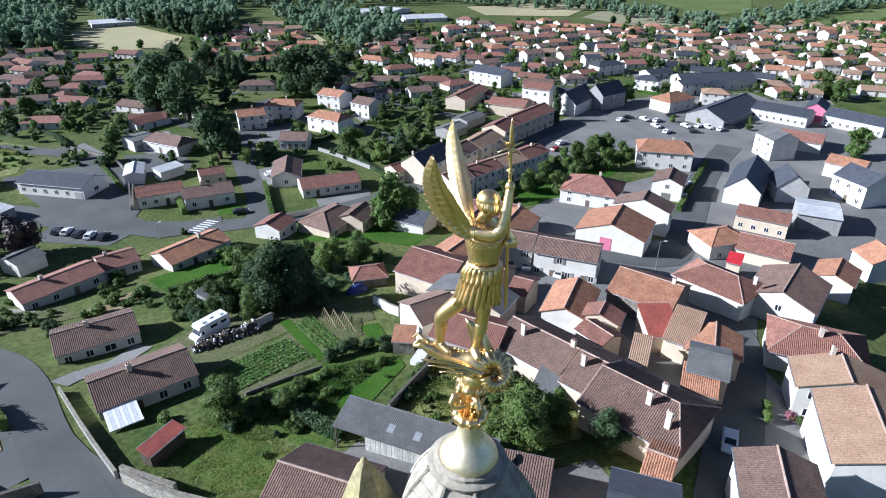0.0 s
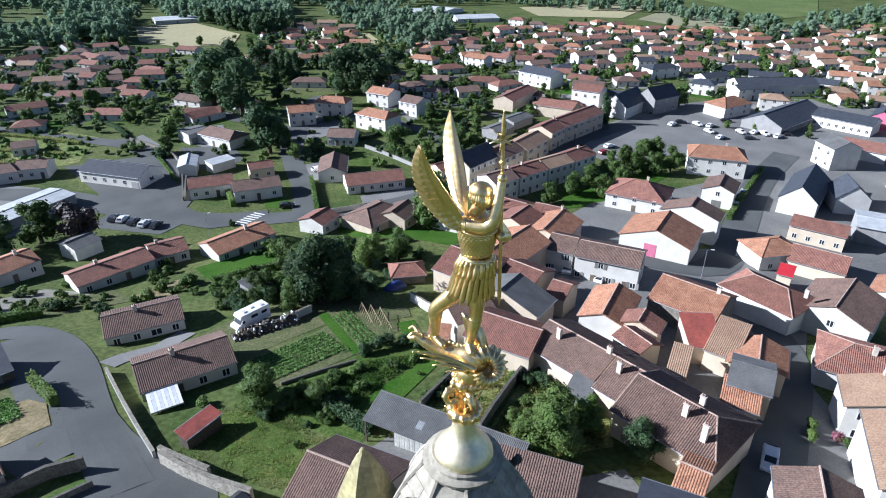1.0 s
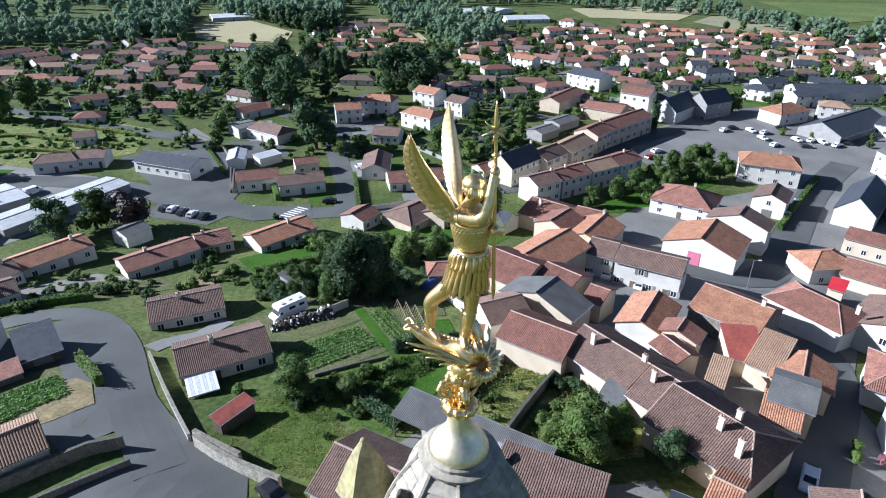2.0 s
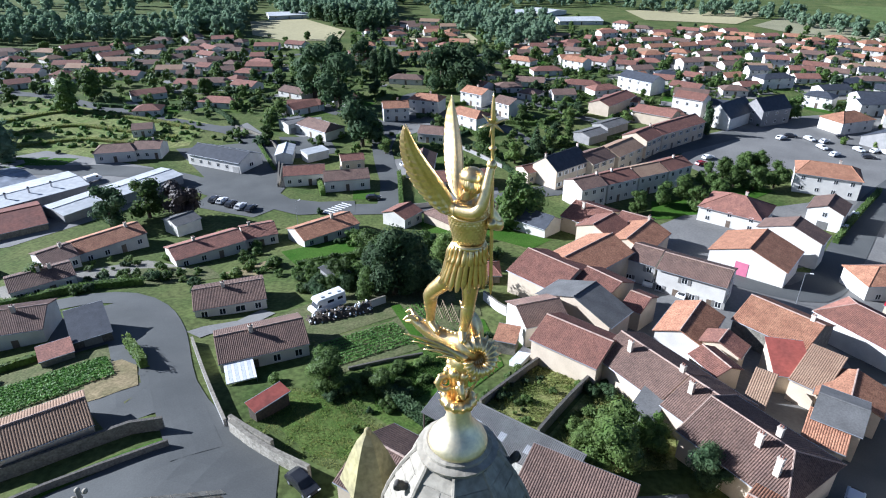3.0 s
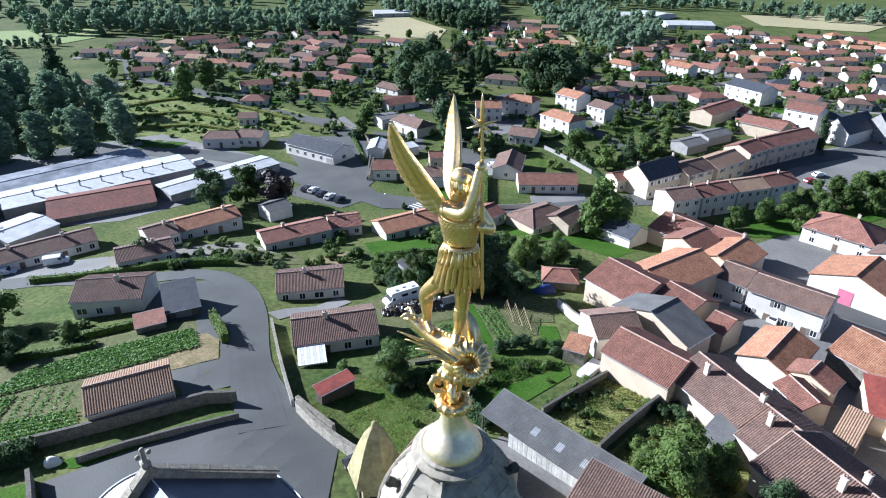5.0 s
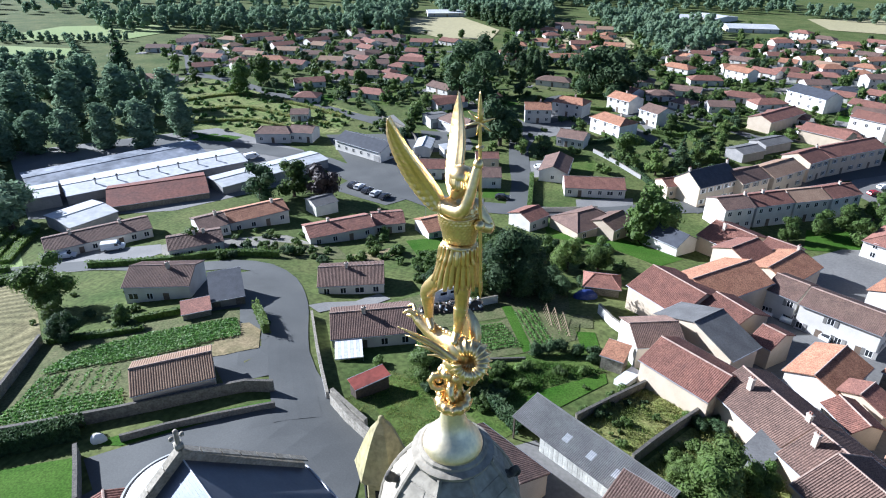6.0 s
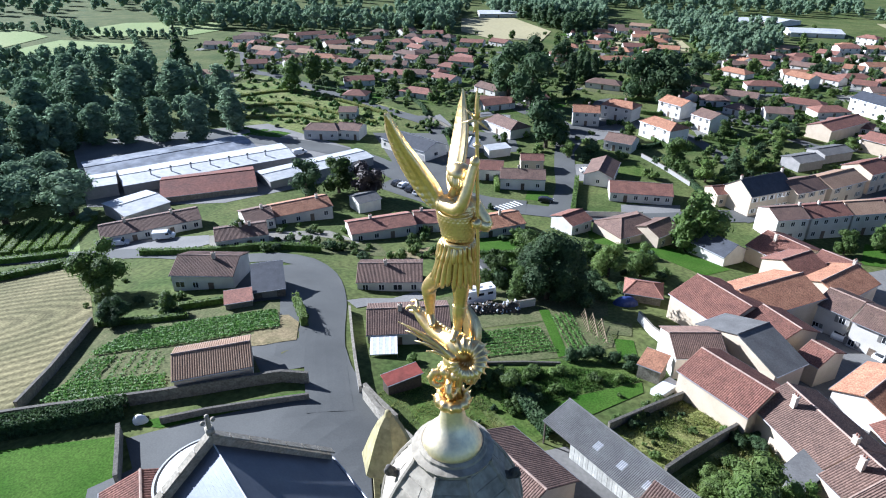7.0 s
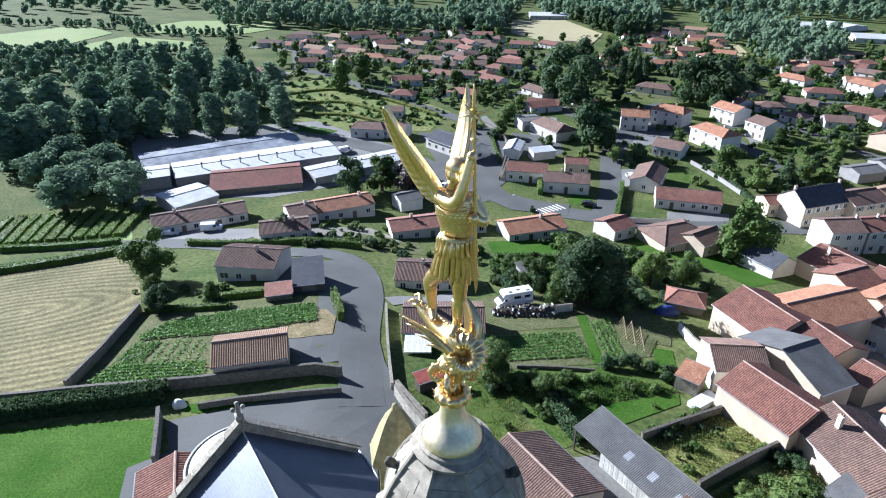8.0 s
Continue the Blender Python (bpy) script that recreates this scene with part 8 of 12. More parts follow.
forest("woodland", [(-336.4, 545.3), (-226.5, 567.4), (-181.6, 470.0), (-208.2, 441.0), (-273.5, 462.0)], 150, 10.0, 16.0, "broad", M_WOOD_HAZE, "far woodland beside a wheat field", 6, 8.0, 140, 1.00)
forest("woodland", [(-638.6, 672.9), (-212.4, 696.7), (-29.2, 695.2), (-25.8, 613.2), (-147.6, 580.1), (-219.3, 576.1), (-348.2, 552.6), (-500.1, 517.4)], 260, 11.0, 17.0, "broad", M_WOOD_HAZE, "far woodland on the skyline", 7, 14.0, 90, 1.50)
forest("woodland", [(-170.3, 518.0), (-137.0, 556.4), (-62.6, 476.6), (-45.1, 392.5), (-68.7, 362.6), (-107.1, 410.4)], 90, 9.0, 14.0, "broad", M_WOOD_HAZE, "trees round the far works", 8, 7.0, 160, 0.80)
forest("woodland", [(-25.8, 613.2), (84.3, 647.9), (111.4, 611.8), (185.3, 470.8), (217.0, 522.8), (421.8, 703.4), (409.6, 651.5), (202.6, 463.8), (161.9, 425.3), (103.2, 562.1), (6.1, 588.7)], 170, 7.0, 12.0, "broad", M_WOOD_HAZE, "far hedgerow trees between fields", 9, 7.0, 130, 0.90)
forest("woodland", [(-964.4, 168.2), (-520.3, 539.0), (-89.7, 881.5), (-66.0, 699.1), (-163.9, 591.2), (-244.5, 539.4), (-314.5, 465.5), (-481.5, 352.2), (-632.0, 175.9), (-704.9, 115.0)], 260, 10.0, 16.0, "broad", M_WOOD_HAZE, "far woodland on the plain", 10, 14.0, 90, 1.50)
forest("woodland", [(-283.1, 444.1), (-222.5, 473.1), (-174.6, 437.7), (-174.0, 391.3), (-199.2, 417.2), (-254.0, 407.0)], 70, 10.0, 15.0, "broad", M_DARK, "dark far woodland", 11, 8.0, 150, 1.00)
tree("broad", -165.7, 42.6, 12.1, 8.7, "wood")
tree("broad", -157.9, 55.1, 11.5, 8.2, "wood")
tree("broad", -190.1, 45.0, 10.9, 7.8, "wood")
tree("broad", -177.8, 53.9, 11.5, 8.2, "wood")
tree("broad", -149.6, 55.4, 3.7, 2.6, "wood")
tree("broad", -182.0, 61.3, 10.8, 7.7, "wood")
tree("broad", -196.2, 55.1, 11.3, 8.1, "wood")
forest("hedgerow", [(-589.7, 162.3), (-487.1, 216.2), (-473.2, 209.4), (-572.2, 156.8)], 26, 4.0, 7.0, "broad", M_WOOD_HAZE, "hedgerow trees between far fields", 60, 4.0, 120, 0.60)
forest("hedgerow", [(-465.1, 205.4), (-389.3, 248.5), (-378.8, 241.4), (-452.3, 199.2)], 26, 4.0, 7.0, "broad", M_WOOD_HAZE, "hedgerow trees between far fields", 61, 4.0, 120, 0.60)
forest("hedgerow", [(-410.5, 131.6), (-359.0, 193.9), (-350.4, 188.8), (-401.1, 128.0)], 26, 4.0, 7.0, "broad", M_WOOD_HAZE, "hedgerow trees between far fields", 62, 4.0, 120, 0.60)
forest("hedgerow", [(-412.0, 223.1), (-364.2, 199.7), (-355.4, 194.4), (-401.0, 216.7)], 26, 4.0, 7.0, "broad", M_WOOD_HAZE, "hedgerow trees between far fields", 63, 4.0, 120, 0.60)
forest("hedgerow", [(-534.5, 225.4), (-483.1, 227.2), (-469.0, 220.1), (-518.2, 217.8)], 26, 4.0, 7.0, "broad", M_WOOD_HAZE, "hedgerow trees between far fields", 64, 4.0, 120, 0.60)
forest("hedgerow", [(-440.9, 321.4), (-378.1, 339.0), (-366.5, 328.4), (-427.0, 310.9)], 26, 4.0, 7.0, "broad", M_WOOD_HAZE, "hedgerow trees between far fields", 65, 4.0, 120, 0.60)
forest("hedgerow", [(-437.5, 113.7), (-419.7, 138.3), (-409.9, 134.5), (-427.5, 110.5)], 26, 4.0, 7.0, "broad", M_WOOD_HAZE, "hedgerow trees between far fields", 66, 4.0, 120, 0.60)
tree("bush", -21.0, 43.9, 1.7, 1.2, "leaf")
tree("bush", -20.1, 43.1, 1.2, 0.8, "leaf")
tree("bush", -27.0, 45.3, 1.8, 1.2, "dark")
tree("bush", -28.3, 44.5, 1.7, 1.2, "dark")
tree("bush", -28.6, 43.4, 1.7, 1.2, "dark")
tree("bush", -22.4, 42.3, 1.0, 0.7, "dark")
tree("bush", -22.7, 38.6, 0.9, 0.6, "leaf")
tree("bush", -22.5, 51.1, 1.9, 1.3, "leaf")
tree("bush", -19.2, 46.5, 1.9, 1.3, "dark")
tree("bush", -20.9, 46.2, 2.0, 1.3, "dark")
tree("bush", -26.5, 46.5, 1.8, 1.2, "leaf")
tree("bush", -25.9, 46.0, 1.4, 0.9, "leaf")
tree("bush", -25.1, 45.9, 1.2, 0.8, "leaf")
tree("bush", -75.8, 78.7, 1.1, 0.8, "leaf")
tree("bush", -76.1, 78.5, 1.0, 0.7, "leaf")
tree("bush", -67.4, 79.2, 2.5, 1.7, "light")
tree("bush", -72.6, 94.9, 2.6, 1.7, "leaf")
tree("bush", -88.5, 85.9, 1.2, 0.8, "leaf")
tree("bush", -68.3, 86.6, 1.7, 1.2, "leaf")
tree("bush", -71.0, 87.3, 1.8, 1.2, "leaf")
tree("bush", -72.7, 73.5, 2.5, 1.6, "dark")
tree("bush", -71.8, 72.7, 2.0, 1.3, "dark")
tree("bush", -73.5, 75.3, 1.2, 0.8, "leaf")
tree("bush", -80.9, 79.4, 1.1, 0.7, "light")
tree("bush", -85.1, 79.0, 2.2, 1.5, "light")
tree("bush", -73.7, 74.2, 1.2, 0.8, "dark")
tree("bush", -81.4, 73.3, 2.5, 1.7, "dark")
tree("bush", -83.1, 73.2, 2.0, 1.3, "dark")
tree("bush", -82.6, 74.2, 1.9, 1.2, "dark")
tree("bush", -77.1, 80.4, 1.5, 1.0, "leaf")
tree("bush", -63.4, 87.4, 2.0, 1.3, "dark")
tree("bush", -63.9, 88.0, 1.4, 0.9, "dark")
tree("bush", -81.8, 75.8, 1.7, 1.1, "light")
tree("bush", -76.4, 74.9, 1.3, 0.9, "light")
tree("bush", -79.9, 74.9, 2.4, 1.6, "leaf")
tree("bush", -72.5, 90.1, 1.5, 1.0, "leaf")
tree("bush", -71.1, 89.5, 1.4, 0.9, "leaf")
tree("bush", -51.1, 102.7, 3.1, 2.1, "light")
tree("bush", -50.9, 101.8, 2.5, 1.7, "light")
tree("bush", -51.5, 91.6, 2.3, 1.5, "leaf")
tree("bush", -62.4, 85.7, 2.9, 2.0, "leaf")
tree("bush", -52.0, 81.3, 1.6, 1.1, "leaf")
tree("bush", -51.1, 81.5, 1.5, 1.0, "leaf")
tree("bush", -51.2, 81.0, 1.2, 0.8, "leaf")
tree("bush", -42.8, 82.7, 3.5, 2.4, "leaf")
tree("bush", -42.3, 84.8, 2.6, 1.7, "leaf")
tree("bush", -53.5, 81.1, 3.2, 2.1, "leaf")
tree("bush", -52.2, 83.9, 3.3, 2.2, "leaf")
tree("bush", -52.2, 107.1, 3.1, 2.1, "leaf")
tree("bush", -54.3, 105.9, 3.2, 2.1, "leaf")
tree("bush", -56.5, 102.4, 1.6, 1.0, "dark")
tree("bush", -55.8, 103.5, 1.2, 0.8, "dark")
tree("bush", -52.5, 101.2, 1.6, 1.1, "light")
tree("bush", -37.8, 86.6, 3.3, 2.2, "dark")
tree("bush", -38.5, 84.3, 2.3, 1.6, "dark")
tree("bush", -39.2, 84.7, 1.7, 1.1, "dark")
tree("bush", -43.5, 92.3, 2.4, 1.6, "dark")
tree("bush", -59.3, 81.9, 1.6, 1.1, "leaf")
tree("bush", -58.7, 81.1, 1.2, 0.8, "leaf")
tree("bush", -39.3, 90.0, 3.2, 2.1, "leaf")
tree("bush", -38.6, 89.1, 2.5, 1.7, "leaf")
tree("bush", -39.4, 89.7, 2.1, 1.4, "leaf")
tree("bush", -44.7, 84.3, 2.4, 1.6, "light")
tree("bush", -46.8, 86.5, 1.9, 1.2, "light")
tree("bush", -47.9, 85.0, 1.3, 0.9, "light")
tree("bush", -44.0, 88.1, 1.6, 1.0, "leaf")
tree("bush", -42.8, 87.7, 1.6, 1.1, "leaf")
tree("bush", -45.4, 87.6, 2.5, 1.7, "leaf")
tree("bush", -47.4, 97.3, 2.5, 1.6, "leaf")
tree("bush", -45.2, 95.2, 2.3, 1.6, "leaf")
tree("bush", -44.8, 95.9, 2.1, 1.4, "leaf")
tree("bush", -62.9, 86.8, 2.0, 1.3, "leaf")
tree("bush", -63.4, 85.2, 2.1, 1.4, "leaf")
tree("bush", -73.5, 90.5, 2.0, 1.3, "leaf")
tree("bush", -75.6, 93.5, 1.6, 1.0, "leaf")
tree("bush", -70.4, 70.1, 1.4, 0.9, "dark")
tree("bush", -78.4, 77.2, 2.0, 1.4, "leaf")
tree("bush", -78.5, 77.4, 1.7, 1.1, "leaf")
tree("bush", -66.8, 82.8, 2.3, 1.5, "light")
tree("bush", -67.0, 84.2, 1.8, 1.2, "light")
tree("bush", -63.2, 82.8, 1.6, 1.1, "leaf")
tree("bush", -64.4, 82.0, 1.1, 0.8, "leaf")
tree("bush", -73.9, 76.3, 0.9, 0.6, "leaf")
tree("bush", -70.5, 92.0, 2.1, 1.4, "leaf")
tree("bush", -69.7, 78.4, 1.5, 1.0, "leaf")
tree("bush", -68.9, 78.6, 1.2, 0.8, "leaf")
tree("bush", -99.2, 80.4, 1.2, 0.8, "leaf")
tree("bush", -106.0, 69.9, 1.1, 0.7, "leaf")
tree("bush", -98.8, 74.1, 1.6, 1.1, "leaf")
tree("bush", -99.6, 74.8, 1.0, 0.7, "leaf")
tree("bush", -99.4, 69.8, 1.5, 1.0, "dark")
tree("bush", -92.7, 71.9, 1.9, 1.2, "light")
tree("bush", -95.7, 81.8, 1.6, 1.1, "light")
tree("bush", -101.0, 77.4, 1.3, 0.8, "light")
tree("bush", -86.1, 73.4, 2.2, 1.4, "leaf")
tree("bush", -89.5, 74.2, 1.7, 1.2, "leaf")
tree("bush", -91.2, 70.3, 2.2, 1.5, "dark")
tree("bush", -89.3, 68.3, 2.2, 1.5, "dark")
tree("bush", -92.1, 79.3, 1.5, 1.0, "leaf")
tree("bush", -92.0, 80.3, 1.2, 0.8, "leaf")
tree("bush", -83.3, 38.9, 1.4, 0.9, "leaf")
tree("bush", -83.6, 38.0, 1.3, 0.8, "leaf")
tree("bush", -82.6, 39.0, 1.2, 0.8, "leaf")
tree("bush", -92.3, 43.1, 0.9, 0.6, "light")
tree("bush", -87.9, 34.4, 1.7, 1.1, "dark")
tree("bush", -88.7, 34.3, 1.5, 1.0, "dark")
tree("bush", -97.5, 33.7, 1.0, 0.7, "light")
tree("bush", -101.4, 38.7, 1.2, 0.8, "leaf")
tree("bush", -84.2, 34.4, 1.0, 0.6, "dark")
tree("bush", -78.1, 33.4, 1.3, 0.9, "dark")
tree("bush", -78.4, 34.3, 1.3, 0.9, "dark")
tree("bush", -78.1, 35.1, 1.3, 0.9, "dark")
tree("bush", -96.1, 28.9, 1.0, 0.7, "light")
tree("bush", -88.5, 31.3, 1.6, 1.1, "dark")
tree("bush", -89.0, 32.1, 1.2, 0.8, "dark")
tree("bush", -88.1, 32.2, 1.1, 0.7, "dark")
tree("bush", -79.1, 34.5, 1.3, 0.9, "leaf")
tree("bush", -99.2, 33.8, 1.5, 1.0, "leaf")
tree("bush", -88.5, 72.8, 1.4, 1.0, "leaf")
tree("bush", -87.5, 71.5, 1.0, 0.6, "leaf")
tree("bush", -79.8, 74.2, 1.8, 1.2, "leaf")
tree("bush", -83.0, 74.6, 1.7, 1.1, "light")
tree("bush", -83.5, 75.7, 1.5, 1.0, "light")
tree("bush", -93.7, 69.1, 1.3, 0.9, "leaf")
tree("bush", -94.3, 75.7, 0.9, 0.6, "leaf")
tree("bush", -88.5, 84.8, 1.9, 1.3, "leaf")
tree("bush", -93.1, 78.6, 1.3, 0.9, "dark")
tree("bush", -94.3, 78.6, 1.3, 0.9, "dark")
tree("bush", -85.2, 75.8, 1.7, 1.1, "leaf")
tree("bush", -89.0, 64.8, 1.9, 1.3, "dark")
tree("bush", -90.7, 65.9, 1.4, 1.0, "dark")
tree("bush", -88.8, 72.2, 1.8, 1.2, "leaf")
tree("bush", -87.5, 71.2, 1.3, 0.8, "leaf")
tree("bush", -89.8, 62.8, 2.0, 1.3, "leaf")
tree("bush", -91.3, 63.4, 1.7, 1.1, "leaf")
tree("bush", -91.9, 66.4, 1.7, 1.1, "leaf")
tree("bush", -92.4, 63.8, 1.3, 0.9, "light")
tree("bush", -86.7, 71.2, 1.8, 1.2, "light")
tree("bush", -44.9, 81.7, 1.5, 1.0, "leaf")
tree("bush", -44.7, 81.1, 1.4, 0.9, "leaf")
tree("bush", -44.7, 82.6, 2.1, 1.4, "leaf")
tree("bush", -43.0, 80.9, 1.8, 1.2, "leaf")
tree("bush", -42.2, 81.0, 1.5, 1.0, "leaf")
tree("bush", -40.5, 85.6, 2.4, 1.6, "dark")
tree("bush", -49.2, 86.6, 1.4, 0.9, "leaf")
tree("bush", -49.3, 85.5, 1.0, 0.7, "leaf")
tree("bush", -49.6, 84.8, 1.0, 0.7, "leaf")
tree("bush", -50.5, 82.6, 2.9, 1.9, "leaf")
tree("bush", -51.8, 80.0, 2.3, 1.5, "leaf")
tree("bush", -48.1, 75.4, 2.7, 1.8, "dark")
tree("bush", -43.5, 80.2, 3.1, 2.1, "light")
tree("bush", -45.7, 79.9, 2.9, 2.0, "light")
tree("bush", -45.1, 80.9, 2.7, 1.8, "light")
tree("bush", -53.0, 79.6, 2.2, 1.4, "dark")
tree("bush", -52.7, 79.8, 2.0, 1.4, "dark")
tree("bush", -51.9, 80.6, 1.8, 1.2, "dark")
tree("bush", -50.4, 75.7, 1.9, 1.3, "leaf")
tree("bush", -49.8, 74.9, 1.6, 1.1, "leaf")
tree("bush", -50.4, 74.8, 1.3, 0.9, "leaf")
tree("bush", -41.0, 85.0, 2.6, 1.8, "dark")
tree("bush", -41.6, 85.7, 2.7, 1.8, "dark")
tree("bush", -47.2, 78.3, 2.2, 1.5, "leaf")
tree("bush", -45.1, 78.9, 1.9, 1.3, "leaf")
tree("bush", -45.8, 82.1, 1.7, 1.2, "dark")
tree("bush", -1.6, 53.3, 1.0, 0.7, "leaf")
tree("bush", -4.7, 50.1, 1.0, 0.7, "leaf")
tree("bush", -5.2, 49.5, 0.9, 0.6, "leaf")
tree("bush", -5.6, 49.2, 0.8, 0.5, "leaf")
tree("bush", -8.2, 50.6, 1.2, 0.8, "light")
tree("bush", -7.9, 50.9, 1.3, 0.9, "light")
tree("bush", -8.1, 45.7, 0.9, 0.6, "leaf")
tree("bush", -8.5, 46.1, 0.6, 0.4, "leaf")
tree("bush", -8.1, 46.2, 0.5, 0.3, "leaf")
tree("bush", -5.4, 47.0, 0.7, 0.4, "light")
tree("bush", -7.1, 53.1, 0.9, 0.6, "dark")
tree("bush", -11.3, 55.0, 0.6, 0.4, "leaf")
tree("bush", -10.9, 55.0, 0.5, 0.3, "leaf")
tree("bush", -10.9, 54.7, 0.3, 0.2, "leaf")
tree("bush", -3.7, 54.8, 0.7, 0.5, "light")
tree("bush", -3.1, 54.7, 0.5, 0.3, "light")
tree("bush", -5.5, 54.2, 1.0, 0.7, "dark")
tree("bush", -7.8, 49.5, 1.3, 0.9, "dark")
tree("bush", -7.4, 50.5, 1.0, 0.7, "dark")
tree("bush", -6.8, 50.5, 0.8, 0.5, "dark")
tree("bush", -3.7, 45.8, 1.0, 0.7, "light")
tree("bush", -4.3, 46.0, 0.9, 0.6, "light")
tree("bush", -4.7, 48.1, 0.7, 0.4, "leaf")
tree("bush", -4.4, 48.3, 0.5, 0.3, "leaf")
tree("bush", -9.6, 49.7, 1.1, 0.7, "leaf")
tree("bush", -9.6, 49.3, 1.1, 0.7, "leaf")
tree("bush", -9.3, 49.7, 1.0, 0.6, "leaf")
tree("bush", -4.0, 56.0, 0.6, 0.4, "dark")
tree("bush", -3.6, 56.4, 0.5, 0.4, "dark")
tree("bush", -3.5, 56.5, 0.4, 0.3, "dark")
tree("bush", -6.7, 49.8, 0.8, 0.5, "light")
tree("bush", -7.7, 54.4, 1.3, 0.9, "leaf")
tree("bush", 5.6, 54.8, 1.8, 1.2, "dark")
tree("bush", 4.8, 55.8, 1.6, 1.1, "dark")
tree("bush", 4.7, 57.0, 1.4, 0.9, "dark")
tree("bush", 4.2, 44.8, 1.6, 1.1, "leaf")
tree("bush", 7.3, 46.8, 1.3, 0.9, "dark")
tree("bush", 8.1, 45.7, 1.2, 0.8, "dark")
tree("bush", 5.4, 55.5, 1.0, 0.6, "leaf")
tree("bush", 4.9, 56.1, 0.9, 0.6, "leaf")
tree("bush", 4.7, 56.3, 0.7, 0.5, "leaf")
tree("bush", 2.3, 56.2, 1.4, 1.0, "leaf")
tree("bush", 3.4, 55.9, 1.3, 0.9, "leaf")
tree("bush", 2.8, 54.9, 1.2, 0.8, "leaf")
tree("bush", 7.1, 44.4, 1.6, 1.0, "leaf")
tree("bush", 7.2, 42.9, 1.3, 0.9, "leaf")
tree("bush", 5.3, 54.0, 0.9, 0.6, "leaf")
tree("bush", 6.0, 54.7, 0.8, 0.5, "leaf")
tree("bush", 2.6, 55.0, 1.6, 1.0, "dark")
tree("bush", 3.0, 55.7, 1.6, 1.0, "dark")
tree("bush", 3.3, 54.3, 1.6, 1.0, "dark")
tree("bush", 3.4, 54.9, 1.1, 0.8, "leaf")
tree("bush", 1.5, 56.0, 1.2, 0.8, "light")
tree("bush", 9.1, 52.1, 0.9, 0.6, "leaf")
tree("bush", 9.4, 51.7, 0.8, 0.5, "leaf")
tree("bush", 5.4, 50.0, 0.8, 0.5, "dark")
tree("bush", 5.8, 50.2, 0.8, 0.5, "dark")
tree("bush", 6.1, 50.6, 0.8, 0.5, "dark")
tree("bush", 11.6, 46.7, 1.2, 0.8, "dark")
tree("bush", 10.9, 46.3, 0.9, 0.6, "dark")
tree("bush", 11.3, 46.8, 0.7, 0.5, "dark")
tree("bush", 6.9, 43.7, 1.1, 0.8, "leaf")
tree("bush", 7.2, 43.5, 0.9, 0.6, "leaf")
tree("bush", 6.8, 42.7, 0.6, 0.4, "leaf")
tree("bush", -24.2, 96.1, 2.7, 1.8, "light")
tree("bush", -22.0, 94.0, 2.0, 1.4, "light")
tree("bush", -23.9, 92.3, 1.9, 1.2, "light")
tree("bush", -26.3, 112.9, 2.6, 1.8, "dark")
tree("bush", -31.3, 108.9, 2.7, 1.8, "leaf")
tree("bush", -37.5, 107.2, 1.5, 1.0, "light")
tree("bush", -29.1, 101.4, 0.8, 0.5, "leaf")
tree("bush", -19.5, 104.8, 1.8, 1.2, "leaf")
tree("bush", -20.1, 105.9, 1.6, 1.1, "leaf")
tree("bush", -30.3, 88.9, 2.5, 1.6, "leaf")
tree("bush", -31.6, 87.9, 2.0, 1.3, "leaf")
tree("bush", -30.4, 87.9, 1.6, 1.1, "leaf")
tree("bush", -25.8, 98.4, 2.2, 1.5, "dark")
tree("bush", -40.3, 113.1, 1.3, 0.8, "leaf")
tree("bush", -36.3, 108.2, 2.4, 1.6, "dark")
tree("bush", -35.8, 109.8, 1.9, 1.2, "dark")
tree("bush", -32.1, 113.4, 2.3, 1.5, "leaf")
tree("bush", -19.5, 102.2, 1.9, 1.3, "dark")
tree("bush", -20.8, 103.1, 1.8, 1.2, "dark")
tree("broad", -130.1, 293.0, 5.6, 2.8, "dark")
tree("broad", -127.1, 192.1, 7.5, 3.7, "light")
tree("broad", -106.5, 245.1, 7.4, 3.7, "dark")
tree("broad", -63.3, 322.7, 7.2, 3.6, "leaf")
tree("broad", -22.0, 195.3, 6.4, 3.2, "light")
tree("broad", -163.2, 333.3, 4.4, 2.2, "light")
tree("broad", -89.0, 200.0, 7.1, 3.6, "dark")
tree("broad", -23.6, 182.5, 5.8, 2.9, "dark")
tree("broad", -89.0, 189.0, 6.8, 3.4, "leaf")
tree("broad", -80.9, 184.5, 7.5, 3.8, "leaf")
tree("broad", -123.7, 186.1, 7.1, 3.6, "leaf")
tree("broad", -117.6, 173.3, 6.2, 3.1, "leaf")
tree("broad", -20.8, 206.8, 5.7, 2.9, "dark")
tree("broad", -76.0, 318.7, 4.2, 2.1, "light")
tree("broad", -123.5, 227.9, 4.6, 2.3, "leaf")
tree("broad", -151.9, 206.4, 6.2, 3.1, "leaf")
tree("broad", -180.8, 225.3, 7.4, 3.7, "leaf")
tree("broad", -79.7, 182.3, 4.1, 2.1, "leaf")
tree("broad", -84.0, 227.8, 4.0, 2.0, "light")
tree("broad", -125.6, 299.2, 7.1, 3.6, "light")
tree("broad", -79.2, 344.4, 7.6, 3.8, "dark")
tree("broad", -37.4, 179.4, 4.7, 2.4, "leaf")
tree("broad", -166.0, 195.8, 5.2, 2.6, "dark")
tree("broad", -63.2, 203.2, 5.6, 2.8, "leaf")
tree("broad", -97.7, 331.0, 4.5, 2.3, "leaf")
tree("broad", -52.3, 346.8, 7.6, 3.8, "light")
tree("broad", -22.0, 195.5, 6.4, 3.2, "dark")
tree("broad", -87.2, 186.5, 5.3, 2.6, "dark")
